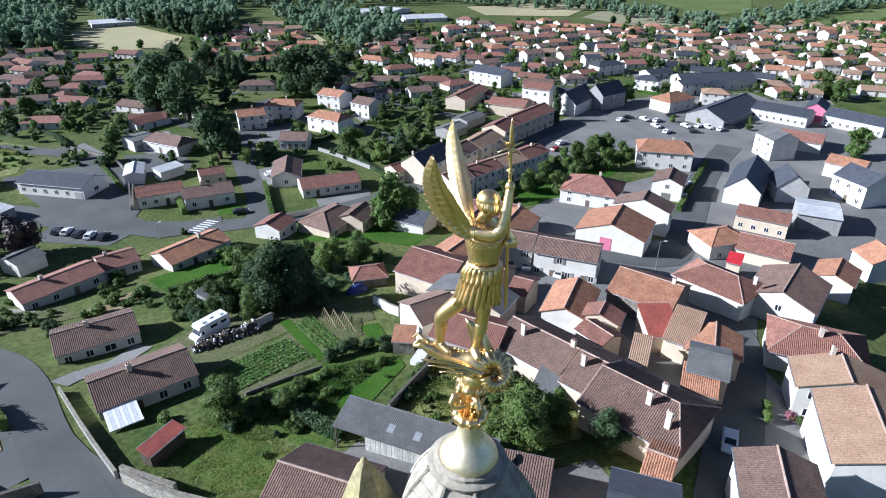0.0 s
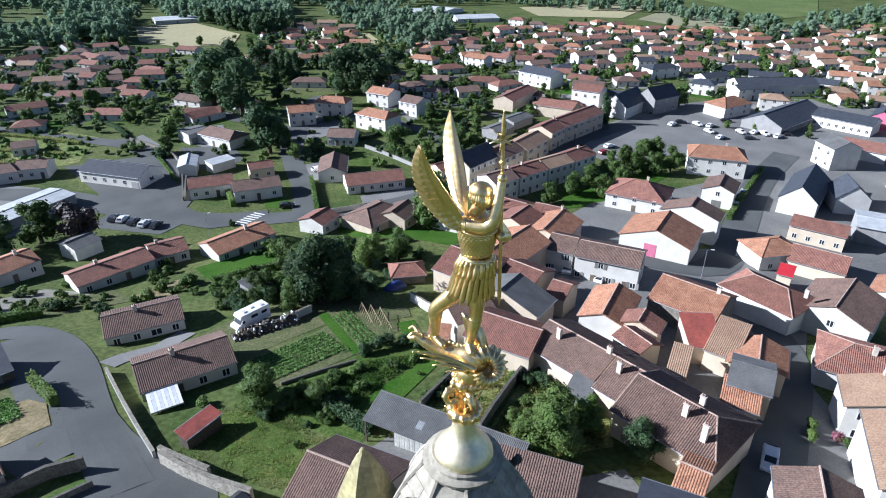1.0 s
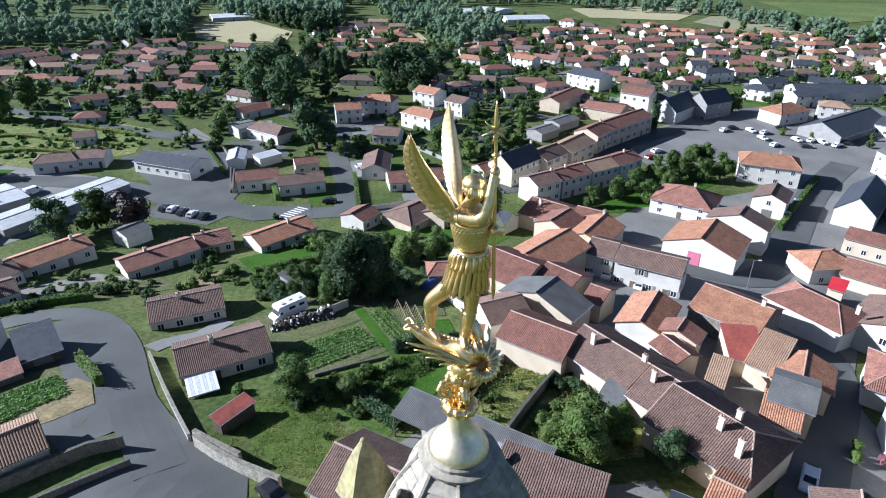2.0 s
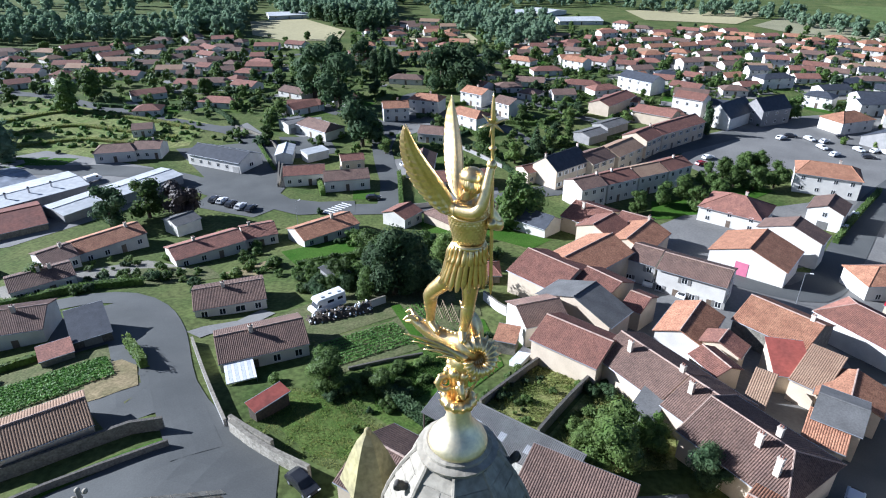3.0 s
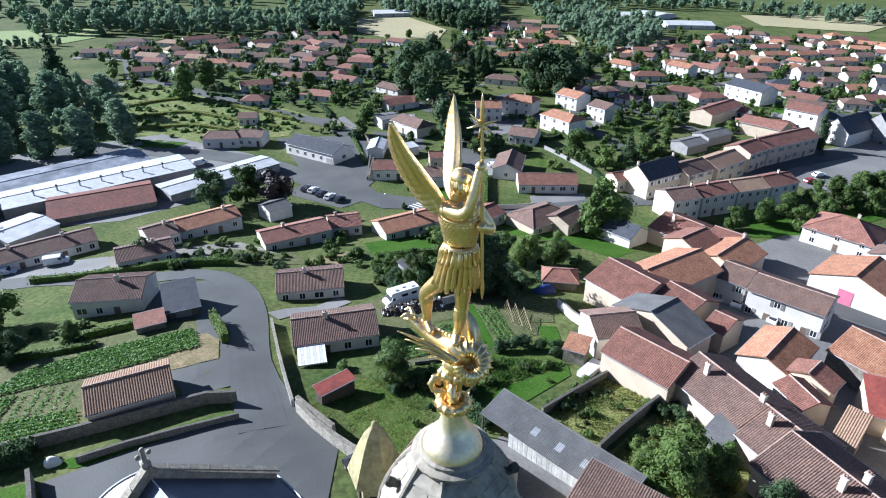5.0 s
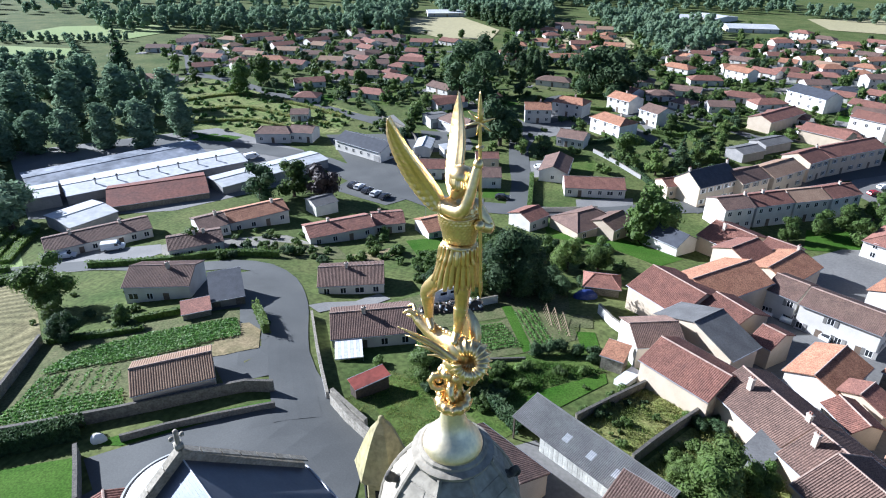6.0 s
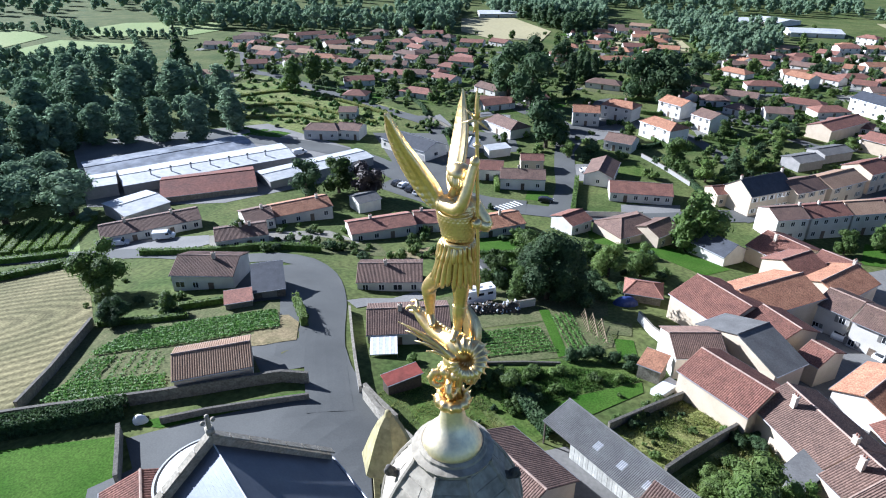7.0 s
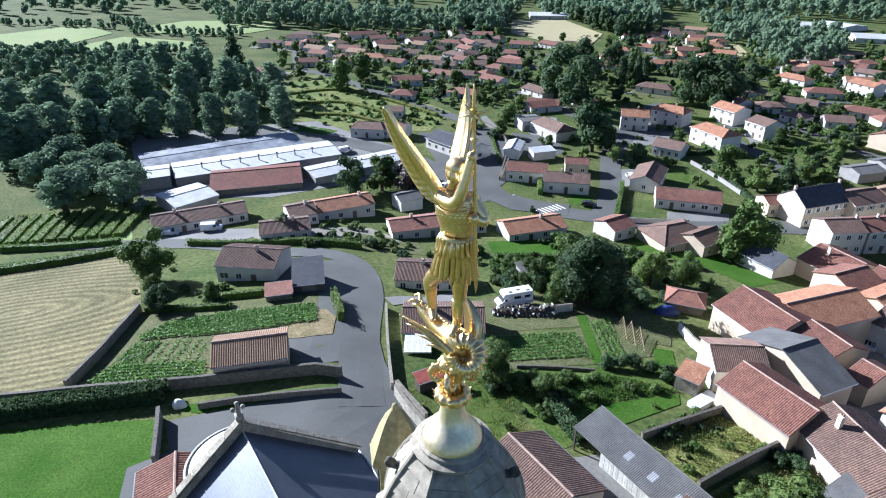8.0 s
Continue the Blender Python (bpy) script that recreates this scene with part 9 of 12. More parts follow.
tree("broad", -16.8, 212.6, 5.6, 2.8, "leaf")
tree("broad", -160.0, 255.3, 6.7, 3.4, "leaf")
tree("broad", -131.2, 247.5, 5.1, 2.5, "leaf")
tree("broad", -90.1, 227.8, 6.1, 3.1, "leaf")
tree("broad", -131.2, 206.0, 6.2, 3.1, "light")
tree("broad", -66.5, 176.4, 6.6, 3.3, "dark")
tree("broad", -84.7, 190.8, 7.1, 3.6, "leaf")
tree("broad", -23.9, 353.9, 7.5, 3.7, "dark")
tree("broad", -97.1, 173.7, 4.1, 2.1, "leaf")
tree("broad", -90.6, 229.0, 4.9, 2.5, "light")
tree("broad", -174.2, 206.8, 7.4, 3.7, "leaf")
tree("broad", -116.5, 286.3, 7.2, 3.6, "light")
tree("broad", -153.7, 256.3, 3.6, 1.8, "light")
tree("broad", -168.3, 268.5, 3.5, 1.7, "dark")
tree("broad", -153.2, 226.1, 3.3, 1.6, "light")
tree("broad", -190.2, 200.2, 6.1, 3.1, "light")
tree("broad", -254.0, 203.4, 5.1, 2.6, "leaf")
tree("broad", -205.8, 369.6, 5.8, 2.9, "leaf")
tree("broad", -156.9, 250.1, 5.6, 2.8, "dark")
tree("broad", -195.5, 274.6, 4.8, 2.4, "leaf")
tree("broad", -316.7, 259.9, 3.6, 1.8, "leaf")
tree("broad", -224.9, 228.3, 5.1, 2.6, "leaf")
tree("broad", -227.2, 242.8, 2.5, 1.2, "leaf")
tree("broad", -155.9, 230.9, 4.1, 2.1, "light")
tree("broad", -216.3, 244.7, 5.2, 2.6, "leaf")
tree("broad", -289.5, 275.3, 3.3, 1.6, "light")
tree("broad", -154.3, 277.5, 3.9, 2.0, "leaf")
tree("broad", -251.4, 189.3, 6.3, 3.1, "leaf")
tree("broad", -207.6, 230.6, 4.0, 2.0, "light")
tree("broad", -278.5, 237.6, 2.9, 1.4, "light")
tree("broad", -294.8, 261.1, 3.6, 1.8, "leaf")
tree("broad", -190.1, 308.2, 4.6, 2.3, "light")
tree("broad", -208.3, 346.0, 5.8, 2.9, "leaf")
tree("broad", -256.5, 265.9, 4.5, 2.2, "light")
tree("broad", -269.1, 201.2, 4.4, 2.2, "light")
tree("broad", -209.1, 199.0, 4.9, 2.4, "dark")
tree("broad", -145.1, 239.1, 4.1, 2.1, "dark")
tree("broad", -295.6, 279.3, 5.0, 2.5, "leaf")
tree("broad", -132.8, 241.8, 4.3, 2.1, "light")
tree("broad", -209.8, 240.0, 2.5, 1.2, "dark")
tree("broad", -146.6, 211.3, 4.8, 2.4, "dark")
tree("broad", -217.9, 215.1, 4.8, 2.4, "light")
tree("broad", -222.5, 246.3, 3.7, 1.9, "dark")
tree("broad", -279.6, 209.3, 3.9, 1.9, "light")
tree("broad", -251.8, 207.9, 3.4, 1.7, "leaf")
tree("broad", -202.5, 244.7, 6.3, 3.1, "dark")
tree("broad", -242.9, 217.4, 4.4, 2.2, "leaf")
tree("broad", -169.4, 303.8, 4.9, 2.4, "light")
tree("broad", -252.2, 216.4, 3.5, 1.8, "leaf")
tree("broad", -164.8, 251.0, 2.5, 1.3, "leaf")
tree("broad", -289.3, 297.4, 5.2, 2.6, "light")
tree("broad", -160.5, 224.8, 5.7, 2.9, "leaf")
tree("broad", -175.3, 206.2, 2.8, 1.4, "leaf")
tree("broad", -173.9, 255.7, 5.9, 2.9, "leaf")
tree("broad", -195.4, 219.5, 4.8, 2.4, "leaf")
tree("broad", -240.9, 278.1, 3.6, 1.8, "leaf")
tree("broad", -155.0, 191.4, 3.5, 1.8, "leaf")
tree("broad", -317.4, 258.3, 2.6, 1.3, "light")
tree("broad", -233.5, 259.6, 6.3, 3.1, "light")
tree("broad", -179.5, 226.2, 6.3, 3.2, "light")
tree("broad", -160.7, 260.2, 3.8, 1.9, "dark")
tree("broad", -310.8, 241.7, 3.1, 1.6, "light")
tree("broad", -61.4, 313.6, 4.8, 2.4, "leaf")
tree("broad", -39.9, 272.5, 4.7, 2.4, "dark")
tree("broad", 8.0, 277.0, 3.8, 1.9, "leaf")
tree("broad", 2.8, 236.0, 5.2, 2.6, "light")
tree("broad", 10.6, 263.2, 4.7, 2.4, "light")
tree("broad", -37.6, 269.3, 6.1, 3.1, "dark")
tree("broad", -19.0, 298.8, 3.9, 1.9, "leaf")
tree("broad", -23.2, 241.2, 4.7, 2.3, "dark")
tree("broad", -16.3, 238.0, 5.6, 2.8, "dark")
tree("broad", 11.7, 263.8, 4.0, 2.0, "leaf")
tree("broad", -54.2, 304.7, 3.9, 2.0, "light")
tree("broad", -19.0, 230.3, 6.0, 3.0, "light")
tree("broad", 21.4, 280.1, 5.9, 3.0, "leaf")
tree("broad", -38.1, 241.8, 4.1, 2.0, "dark")
tree("broad", -65.1, 324.2, 4.6, 2.3, "dark")
tree("broad", -35.9, 224.3, 6.7, 3.3, "leaf")
tree("broad", -23.4, 244.2, 5.1, 2.5, "leaf")
tree("broad", -32.9, 223.7, 3.9, 2.0, "leaf")
tree("broad", -41.6, 326.6, 3.6, 1.8, "light")
tree("broad", 6.1, 339.9, 5.1, 2.5, "leaf")
tree("broad", -19.2, 227.8, 6.0, 3.0, "light")
tree("broad", -21.7, 301.6, 4.3, 2.2, "light")
tree("broad", -2.9, 230.1, 4.2, 2.1, "leaf")
tree("broad", -35.8, 251.6, 4.4, 2.2, "leaf")
tree("broad", 93.5, 252.7, 2.2, 1.1, "light")
tree("broad", 101.2, 231.0, 2.4, 1.2, "leaf")
tree("broad", 101.2, 219.0, 3.2, 1.6, "leaf")
tree("broad", 102.4, 244.6, 3.1, 1.6, "leaf")
tree("broad", 101.0, 241.6, 3.6, 1.8, "leaf")
tree("broad", 104.4, 227.9, 2.8, 1.4, "leaf")
tree("broad", 85.1, 226.9, 2.5, 1.2, "light")
tree("broad", 75.7, 228.3, 3.0, 1.5, "light")
tree("broad", 107.3, 244.3, 2.4, 1.2, "dark")
tree("broad", 100.8, 245.0, 3.0, 1.5, "leaf")
tree("bush", -67.4, 116.6, 1.3, 0.8, "leaf")
tree("bush", -68.2, 117.5, 1.0, 0.7, "leaf")
tree("bush", -68.1, 112.2, 1.6, 1.0, "light")
tree("bush", -70.7, 121.0, 1.7, 1.2, "dark")
tree("bush", -66.7, 114.0, 1.8, 1.2, "leaf")
tree("bush", -66.5, 112.5, 1.7, 1.1, "leaf")
wood("tree_clump", [(-73, 286, 6.7, 3.3), (-249, 391, 6.6, 3.3), (-258, 406, 4.3, 2.2), (-178, 287, 4.1, 2.1), (-196, 358, 5.8, 2.9), (-133, 269, 6.7, 3.4), (-83, 285, 5.9, 3.0), (-24, 401, 6.5, 3.3), (-116, 286, 6.9, 3.5), (-311, 403, 5.6, 2.8), (-183, 320, 4.5, 2.2), (-274, 380, 4.6, 2.3), (-205, 272, 4.7, 2.4), (-52, 285, 4.3, 2.1), (-54, 427, 6.6, 3.3), (-35, 432, 5.5, 2.8), (-260, 362, 5.0, 2.5), (-165, 429, 6.5, 3.3), (-111, 280, 5.2, 2.6), (-208, 282, 3.6, 1.8), (-42, 409, 5.4, 2.7), (-120, 274, 3.8, 1.9), (-188, 337, 3.6, 1.8), (-75, 309, 6.1, 3.0)], "broad", M_DARK, "dark green trees among far gardens and houses", 40, 170, 0.55, "trees")
wood("tree_clump", [(-129, 326, 4.5, 2.3), (-102, 334, 6.0, 3.0), (-121, 345, 5.6, 2.8), (-165, 318, 7.0, 3.5), (-310, 276, 4.0, 2.0), (-77, 460, 5.7, 2.8), (-191, 298, 6.2, 3.1), (-274, 259, 6.4, 3.2), (-194, 351, 6.5, 3.2), (-105, 309, 7.2, 3.6), (-188, 389, 6.8, 3.4), (-236, 250, 7.3, 3.6), (-159, 369, 7.6, 3.8), (-134, 384, 5.3, 2.7), (-232, 283, 7.0, 3.5), (-111, 311, 7.2, 3.6), (-221, 349, 5.7, 2.9), (-121, 311, 4.5, 2.3), (-280, 323, 4.2, 2.1), (-224, 207, 6.7, 3.4), (198, 362, 4.9, 2.5), (101, 422, 6.9, 3.5), (149, 495, 5.6, 2.8), (279, 453, 5.8, 2.9)], "broad", M_DARK, "dark green trees among far gardens and houses", 64, 170, 0.55, "trees")
wood("tree_clump", [(19, 410, 4.0, 2.0), (101, 490, 7.0, 3.5), (55, 345, 7.0, 3.5), (289, 501, 4.1, 2.0), (111, 412, 4.7, 2.4), (142, 337, 4.5, 2.2), (42, 310, 6.1, 3.1), (218, 423, 4.2, 2.1), (-9, 366, 6.1, 3.0), (161, 437, 4.7, 2.4), (193, 470, 5.9, 2.9), (220, 450, 5.4, 2.7), (93, 318, 6.8, 3.4), (156, 430, 5.8, 2.9), (2, 357, 6.1, 3.0), (-3, 428, 5.8, 2.9)], "broad", M_DARK, "dark green trees among far gardens and houses", 88, 170, 0.55, "trees")
wood("tree_clump", [(-161, 317, 4.8, 2.4), (-164, 312, 3.9, 1.9), (-207, 289, 6.6, 3.3), (-238, 298, 3.0, 1.5), (-86, 350, 3.5, 1.7), (-123, 272, 4.5, 2.2), (-238, 370, 5.6, 2.8), (-232, 381, 7.0, 3.5), (-142, 324, 4.1, 2.1), (-88, 348, 3.1, 1.5), (-163, 274, 6.8, 3.4), (-30, 310, 3.9, 2.0), (-177, 332, 3.2, 1.6), (-85, 336, 5.5, 2.7), (-86, 328, 4.3, 2.2), (-100, 304, 4.0, 2.0), (-45, 343, 3.5, 1.7), (-89, 281, 6.2, 3.1), (-28, 279, 5.4, 2.7), (-232, 348, 3.8, 1.9), (-41, 376, 4.6, 2.3), (-152, 304, 3.1, 1.6), (-120, 313, 5.8, 2.9), (-79, 363, 4.1, 2.1)], "broad", M_LEAF, "green trees among far gardens and houses", 40, 170, 0.55, "trees")
wood("tree_clump", [(-119, 393, 3.4, 1.7), (-278, 421, 3.9, 2.0), (-152, 289, 4.8, 2.4), (-300, 407, 5.0, 2.5), (-201, 378, 6.1, 3.1), (-124, 389, 6.0, 3.0), (-22, 311, 4.7, 2.4), (-246, 400, 4.6, 2.3), (-117, 368, 4.2, 2.1), (-25, 338, 5.5, 2.7), (-99, 288, 3.1, 1.5), (-80, 389, 5.9, 2.9), (-234, 305, 3.6, 1.8), (-54, 300, 5.4, 2.7), (-23, 275, 3.5, 1.8), (-90, 388, 3.9, 2.0), (-286, 357, 4.2, 2.1), (-98, 345, 3.2, 1.6), (-272, 405, 4.9, 2.4), (-80, 289, 6.6, 3.3), (-295, 420, 6.6, 3.3), (-272, 383, 4.8, 2.4), (-40, 324, 3.2, 1.6), (-90, 271, 5.7, 2.9)], "broad", M_LEAF, "green trees among far gardens and houses", 64, 170, 0.55, "trees")
wood("tree_clump", [(-113, 273, 4.0, 2.0), (-73, 315, 5.7, 2.9), (-118, 361, 4.0, 2.0), (-133, 354, 4.1, 2.1), (-267, 366, 6.1, 3.0), (-158, 387, 6.9, 3.4), (-166, 330, 3.9, 1.9), (-169, 361, 6.7, 3.3), (-85, 304, 4.3, 2.2), (-218, 395, 3.2, 1.6), (-52, 282, 4.7, 2.4), (-167, 359, 3.1, 1.5), (-233, 351, 4.4, 2.2), (-101, 360, 5.8, 2.9), (-136, 285, 5.0, 2.5), (-124, 451, 4.1, 2.0), (-248, 215, 7.9, 4.0), (-205, 286, 6.3, 3.1), (-123, 349, 5.9, 3.0), (-336, 303, 5.0, 2.5), (-163, 310, 6.6, 3.3), (-242, 279, 5.5, 2.8), (-249, 284, 5.7, 2.8), (-28, 392, 6.4, 3.2)], "broad", M_LEAF, "green trees among far gardens and houses", 88, 170, 0.55, "trees")
wood("tree_clump", [(-41, 432, 4.5, 2.2), (-308, 231, 7.2, 3.6), (-160, 374, 7.4, 3.7), (-249, 289, 5.7, 2.8), (-129, 331, 4.1, 2.0), (-281, 214, 6.5, 3.3), (-203, 292, 7.9, 4.0), (-98, 446, 5.6, 2.8), (-139, 287, 7.1, 3.6), (-282, 216, 4.4, 2.2), (-39, 364, 4.3, 2.2), (-157, 266, 5.5, 2.8), (-106, 354, 5.2, 2.6), (-109, 459, 4.8, 2.4), (-134, 319, 7.2, 3.6), (-206, 223, 7.5, 3.8), (-161, 374, 4.4, 2.2), (-112, 310, 5.1, 2.5), (-44, 460, 6.3, 3.1), (-192, 253, 6.4, 3.2), (-63, 345, 6.0, 3.0), (-136, 356, 7.5, 3.7), (-69, 492, 7.1, 3.5), (-238, 363, 7.8, 3.9)], "broad", M_LEAF, "green trees among far gardens and houses", 112, 170, 0.55, "trees")
wood("tree_clump", [(-88, 486, 4.5, 2.3), (-177, 319, 4.0, 2.0), (-106, 485, 6.9, 3.5), (-88, 468, 7.4, 3.7), (-60, 391, 5.4, 2.7), (-316, 221, 6.1, 3.0), (-144, 290, 5.0, 2.5), (-94, 400, 7.8, 3.9), (-277, 197, 5.5, 2.8), (-175, 374, 5.7, 2.8), (-294, 300, 7.6, 3.8), (-102, 344, 8.0, 4.0), (-231, 223, 7.0, 3.5), (70, 398, 4.1, 2.0), (33, 308, 5.3, 2.7), (40, 304, 6.0, 3.0), (21, 357, 4.9, 2.5), (246, 397, 4.9, 2.5), (169, 499, 4.5, 2.2), (136, 413, 5.0, 2.5), (117, 340, 4.7, 2.3), (225, 373, 4.1, 2.1), (248, 500, 4.3, 2.2), (214, 369, 5.3, 2.6)], "broad", M_LEAF, "green trees among far gardens and houses", 136, 170, 0.55, "trees")
wood("tree_clump", [(150, 496, 5.4, 2.7), (153, 394, 5.8, 2.9), (262, 450, 5.9, 2.9), (-4, 465, 5.1, 2.6), (127, 331, 4.2, 2.1), (36, 425, 4.8, 2.4), (17, 336, 5.7, 2.9), (93, 341, 4.8, 2.4), (177, 443, 4.2, 2.1), (113, 491, 6.0, 3.0), (108, 400, 5.7, 2.9), (209, 437, 4.7, 2.4), (270, 462, 6.6, 3.3), (88, 377, 6.0, 3.0), (-12, 400, 5.6, 2.8), (183, 504, 4.3, 2.1), (6, 385, 4.3, 2.1), (262, 421, 6.4, 3.2), (32, 333, 4.9, 2.5), (179, 442, 7.2, 3.6), (152, 455, 6.5, 3.2), (178, 459, 4.8, 2.4), (154, 453, 4.1, 2.0), (196, 362, 4.5, 2.2)], "broad", M_LEAF, "green trees among far gardens and houses", 160, 170, 0.55, "trees")
wood("tree_clump", [(250, 453, 4.7, 2.4), (119, 445, 5.1, 2.6), (52, 337, 6.9, 3.5), (83, 340, 4.4, 2.2), (74, 319, 4.3, 2.1), (135, 383, 4.7, 2.3), (123, 338, 6.1, 3.1), (167, 474, 6.6, 3.3), (26, 394, 5.0, 2.5), (169, 370, 5.0, 2.5), (19, 340, 5.1, 2.5), (24, 313, 5.3, 2.6), (184, 505, 7.0, 3.5), (141, 351, 5.3, 2.6), (89, 336, 6.8, 3.4)], "broad", M_LEAF, "green trees among far gardens and houses", 184, 170, 0.55, "trees")
wood("tree_clump", [(-209, 346, 3.1, 1.6), (-95, 315, 3.6, 1.8), (-212, 402, 4.5, 2.2), (-29, 399, 4.0, 2.0), (-204, 324, 4.1, 2.0), (-269, 336, 6.5, 3.3), (-56, 314, 5.1, 2.6), (-235, 372, 6.7, 3.4), (-219, 344, 4.7, 2.3), (-123, 283, 6.2, 3.1), (-116, 389, 4.5, 2.2), (-207, 285, 6.5, 3.2), (-96, 355, 5.6, 2.8), (-32, 438, 5.8, 2.9), (-176, 279, 5.4, 2.7), (-286, 387, 5.1, 2.5), (-196, 274, 4.3, 2.1), (-88, 300, 5.7, 2.8), (-152, 343, 4.7, 2.4), (-100, 365, 3.3, 1.7), (-50, 354, 4.8, 2.4), (-256, 375, 7.0, 3.5), (-178, 299, 5.2, 2.6), (-120, 297, 7.5, 3.7)], "broad", M_LEAF2, "light green trees among far gardens and houses", 40, 170, 0.55, "trees")
wood("tree_clump", [(-170, 364, 4.3, 2.2), (-91, 329, 5.1, 2.6), (-174, 333, 4.2, 2.1), (-130, 455, 4.8, 2.4), (-120, 309, 4.5, 2.2), (-108, 340, 5.2, 2.6), (-143, 342, 7.1, 3.6), (-74, 356, 6.4, 3.2), (-248, 355, 6.6, 3.3), (-43, 457, 4.7, 2.4), (-307, 269, 7.4, 3.7), (-342, 289, 4.5, 2.3), (-341, 291, 5.9, 3.0), (-209, 364, 4.0, 2.0), (-228, 339, 4.3, 2.1), (-89, 357, 4.3, 2.2), (-196, 257, 6.8, 3.4), (-286, 205, 7.7, 3.8), (-74, 362, 7.1, 3.5), (-120, 388, 7.3, 3.7), (-98, 500, 6.8, 3.4), (-160, 271, 7.6, 3.8), (-237, 220, 4.6, 2.3), (197, 504, 4.7, 2.3)], "broad", M_LEAF2, "light green trees among far gardens and houses", 64, 170, 0.55, "trees")
wood("tree_clump", [(-1, 491, 4.6, 2.3), (95, 334, 5.2, 2.6), (176, 427, 4.2, 2.1), (-12, 314, 4.7, 2.4), (124, 348, 6.2, 3.1), (303, 496, 5.9, 2.9), (124, 348, 6.3, 3.1), (207, 378, 7.1, 3.6), (232, 455, 5.9, 3.0), (162, 393, 5.3, 2.6), (275, 470, 4.9, 2.5), (215, 498, 6.6, 3.3), (117, 402, 4.9, 2.4), (102, 455, 5.7, 2.8), (25, 456, 5.8, 2.9), (254, 431, 5.9, 2.9), (101, 390, 4.5, 2.3), (120, 442, 5.1, 2.6), (-15, 484, 4.1, 2.1)], "broad", M_LEAF2, "light green trees among far gardens and houses", 88, 170, 0.55, "trees")
wood("shrubbery", [(-126, 266, 1.8, 1.2), (-159, 269, 2.6, 1.7), (-158, 272, 2.5, 1.7), (-67, 174, 3.0, 2.0), (-19, 248, 3.1, 2.1), (-21, 249, 2.5, 1.7), (-145, 225, 1.8, 1.2), (-144, 226, 1.4, 0.9), (-85, 197, 2.6, 1.7), (-149, 270, 2.0, 1.4), (-142, 187, 1.7, 1.1), (-107, 172, 1.6, 1.1), (-109, 171, 1.7, 1.1), (-149, 304, 1.9, 1.3)], "bush", M_DARK, "dark green bushes among far gardens and houses", 40, 90, 0.32, "shrubs")
wood("shrubbery", [(-150, 304, 1.6, 1.1), (-175, 208, 2.3, 1.5), (-119, 169, 3.3, 2.2), (-117, 169, 3.4, 2.3), (-42, 179, 1.7, 1.2), (-18, 176, 2.1, 1.4), (-19, 177, 1.9, 1.2), (-85, 233, 2.7, 1.8), (-68, 178, 2.6, 1.7), (-138, 276, 3.0, 2.0), (-133, 275, 2.7, 1.8), (-174, 255, 1.9, 1.3), (-175, 257, 2.0, 1.3), (-68, 209, 1.9, 1.2)], "bush", M_DARK, "dark green bushes among far gardens and houses", 64, 90, 0.32, "shrubs")
wood("shrubbery", [(-49, 307, 1.9, 1.3), (-82, 290, 2.3, 1.5), (-85, 287, 2.2, 1.5), (-22, 186, 2.7, 1.8), (-27, 177, 1.6, 1.1), (-210, 315, 1.7, 1.2), (-209, 314, 1.3, 0.9), (-16, 246, 1.9, 1.3), (-129, 174, 2.0, 1.3), (-172, 253, 1.8, 1.2), (-80, 269, 2.8, 1.8), (-75, 215, 3.2, 2.1), (-74, 215, 2.8, 1.8), (-209, 261, 2.6, 1.8)], "bush", M_DARK, "dark green bushes among far gardens and houses", 88, 90, 0.32, "shrubs")
wood("shrubbery", [(-64, 220, 2.0, 1.3), (-94, 191, 1.6, 1.1), (-94, 192, 1.2, 0.8), (-126, 169, 2.0, 1.3), (-125, 168, 1.4, 0.9), (-14, 214, 1.6, 1.1), (-14, 216, 1.4, 1.0), (-17, 267, 2.0, 1.3), (-43, 186, 2.4, 1.6), (-160, 230, 2.0, 1.3), (-23, 188, 2.0, 1.3), (-67, 171, 1.7, 1.1), (-14, 184, 2.8, 1.9), (-12, 187, 2.1, 1.4)], "bush", M_DARK, "dark green bushes among far gardens and houses", 112, 90, 0.32, "shrubs")
wood("shrubbery", [(-88, 191, 1.6, 1.0), (-72, 218, 2.5, 1.7), (-70, 220, 1.4, 1.0), (-18, 253, 2.7, 1.8), (-17, 255, 2.0, 1.4), (-16, 189, 2.4, 1.6), (-14, 189, 2.2, 1.5), (-75, 276, 3.3, 2.2), (-70, 347, 2.8, 1.9), (-108, 289, 3.1, 2.1), (-110, 288, 2.8, 1.9), (-48, 339, 2.6, 1.7), (-93, 364, 2.4, 1.6), (-74, 512, 1.8, 1.2)], "bush", M_DARK, "dark green bushes among far gardens and houses", 136, 90, 0.32, "shrubs")
wood("shrubbery", [(-68, 433, 3.5, 2.3), (-308, 325, 2.3, 1.5), (-204, 408, 3.5, 2.3), (-44, 391, 2.2, 1.5), (-44, 390, 1.5, 1.0), (-171, 397, 1.4, 0.9), (-193, 391, 4.3, 2.9), (-145, 399, 3.3, 2.2), (-112, 254, 2.2, 1.5), (-166, 229, 4.0, 2.7), (-168, 228, 2.5, 1.7), (-111, 394, 3.0, 2.0), (-108, 394, 2.9, 1.9), (-82, 313, 1.8, 1.2)], "bush", M_DARK, "dark green bushes among far gardens and houses", 160, 90, 0.32, "shrubs")
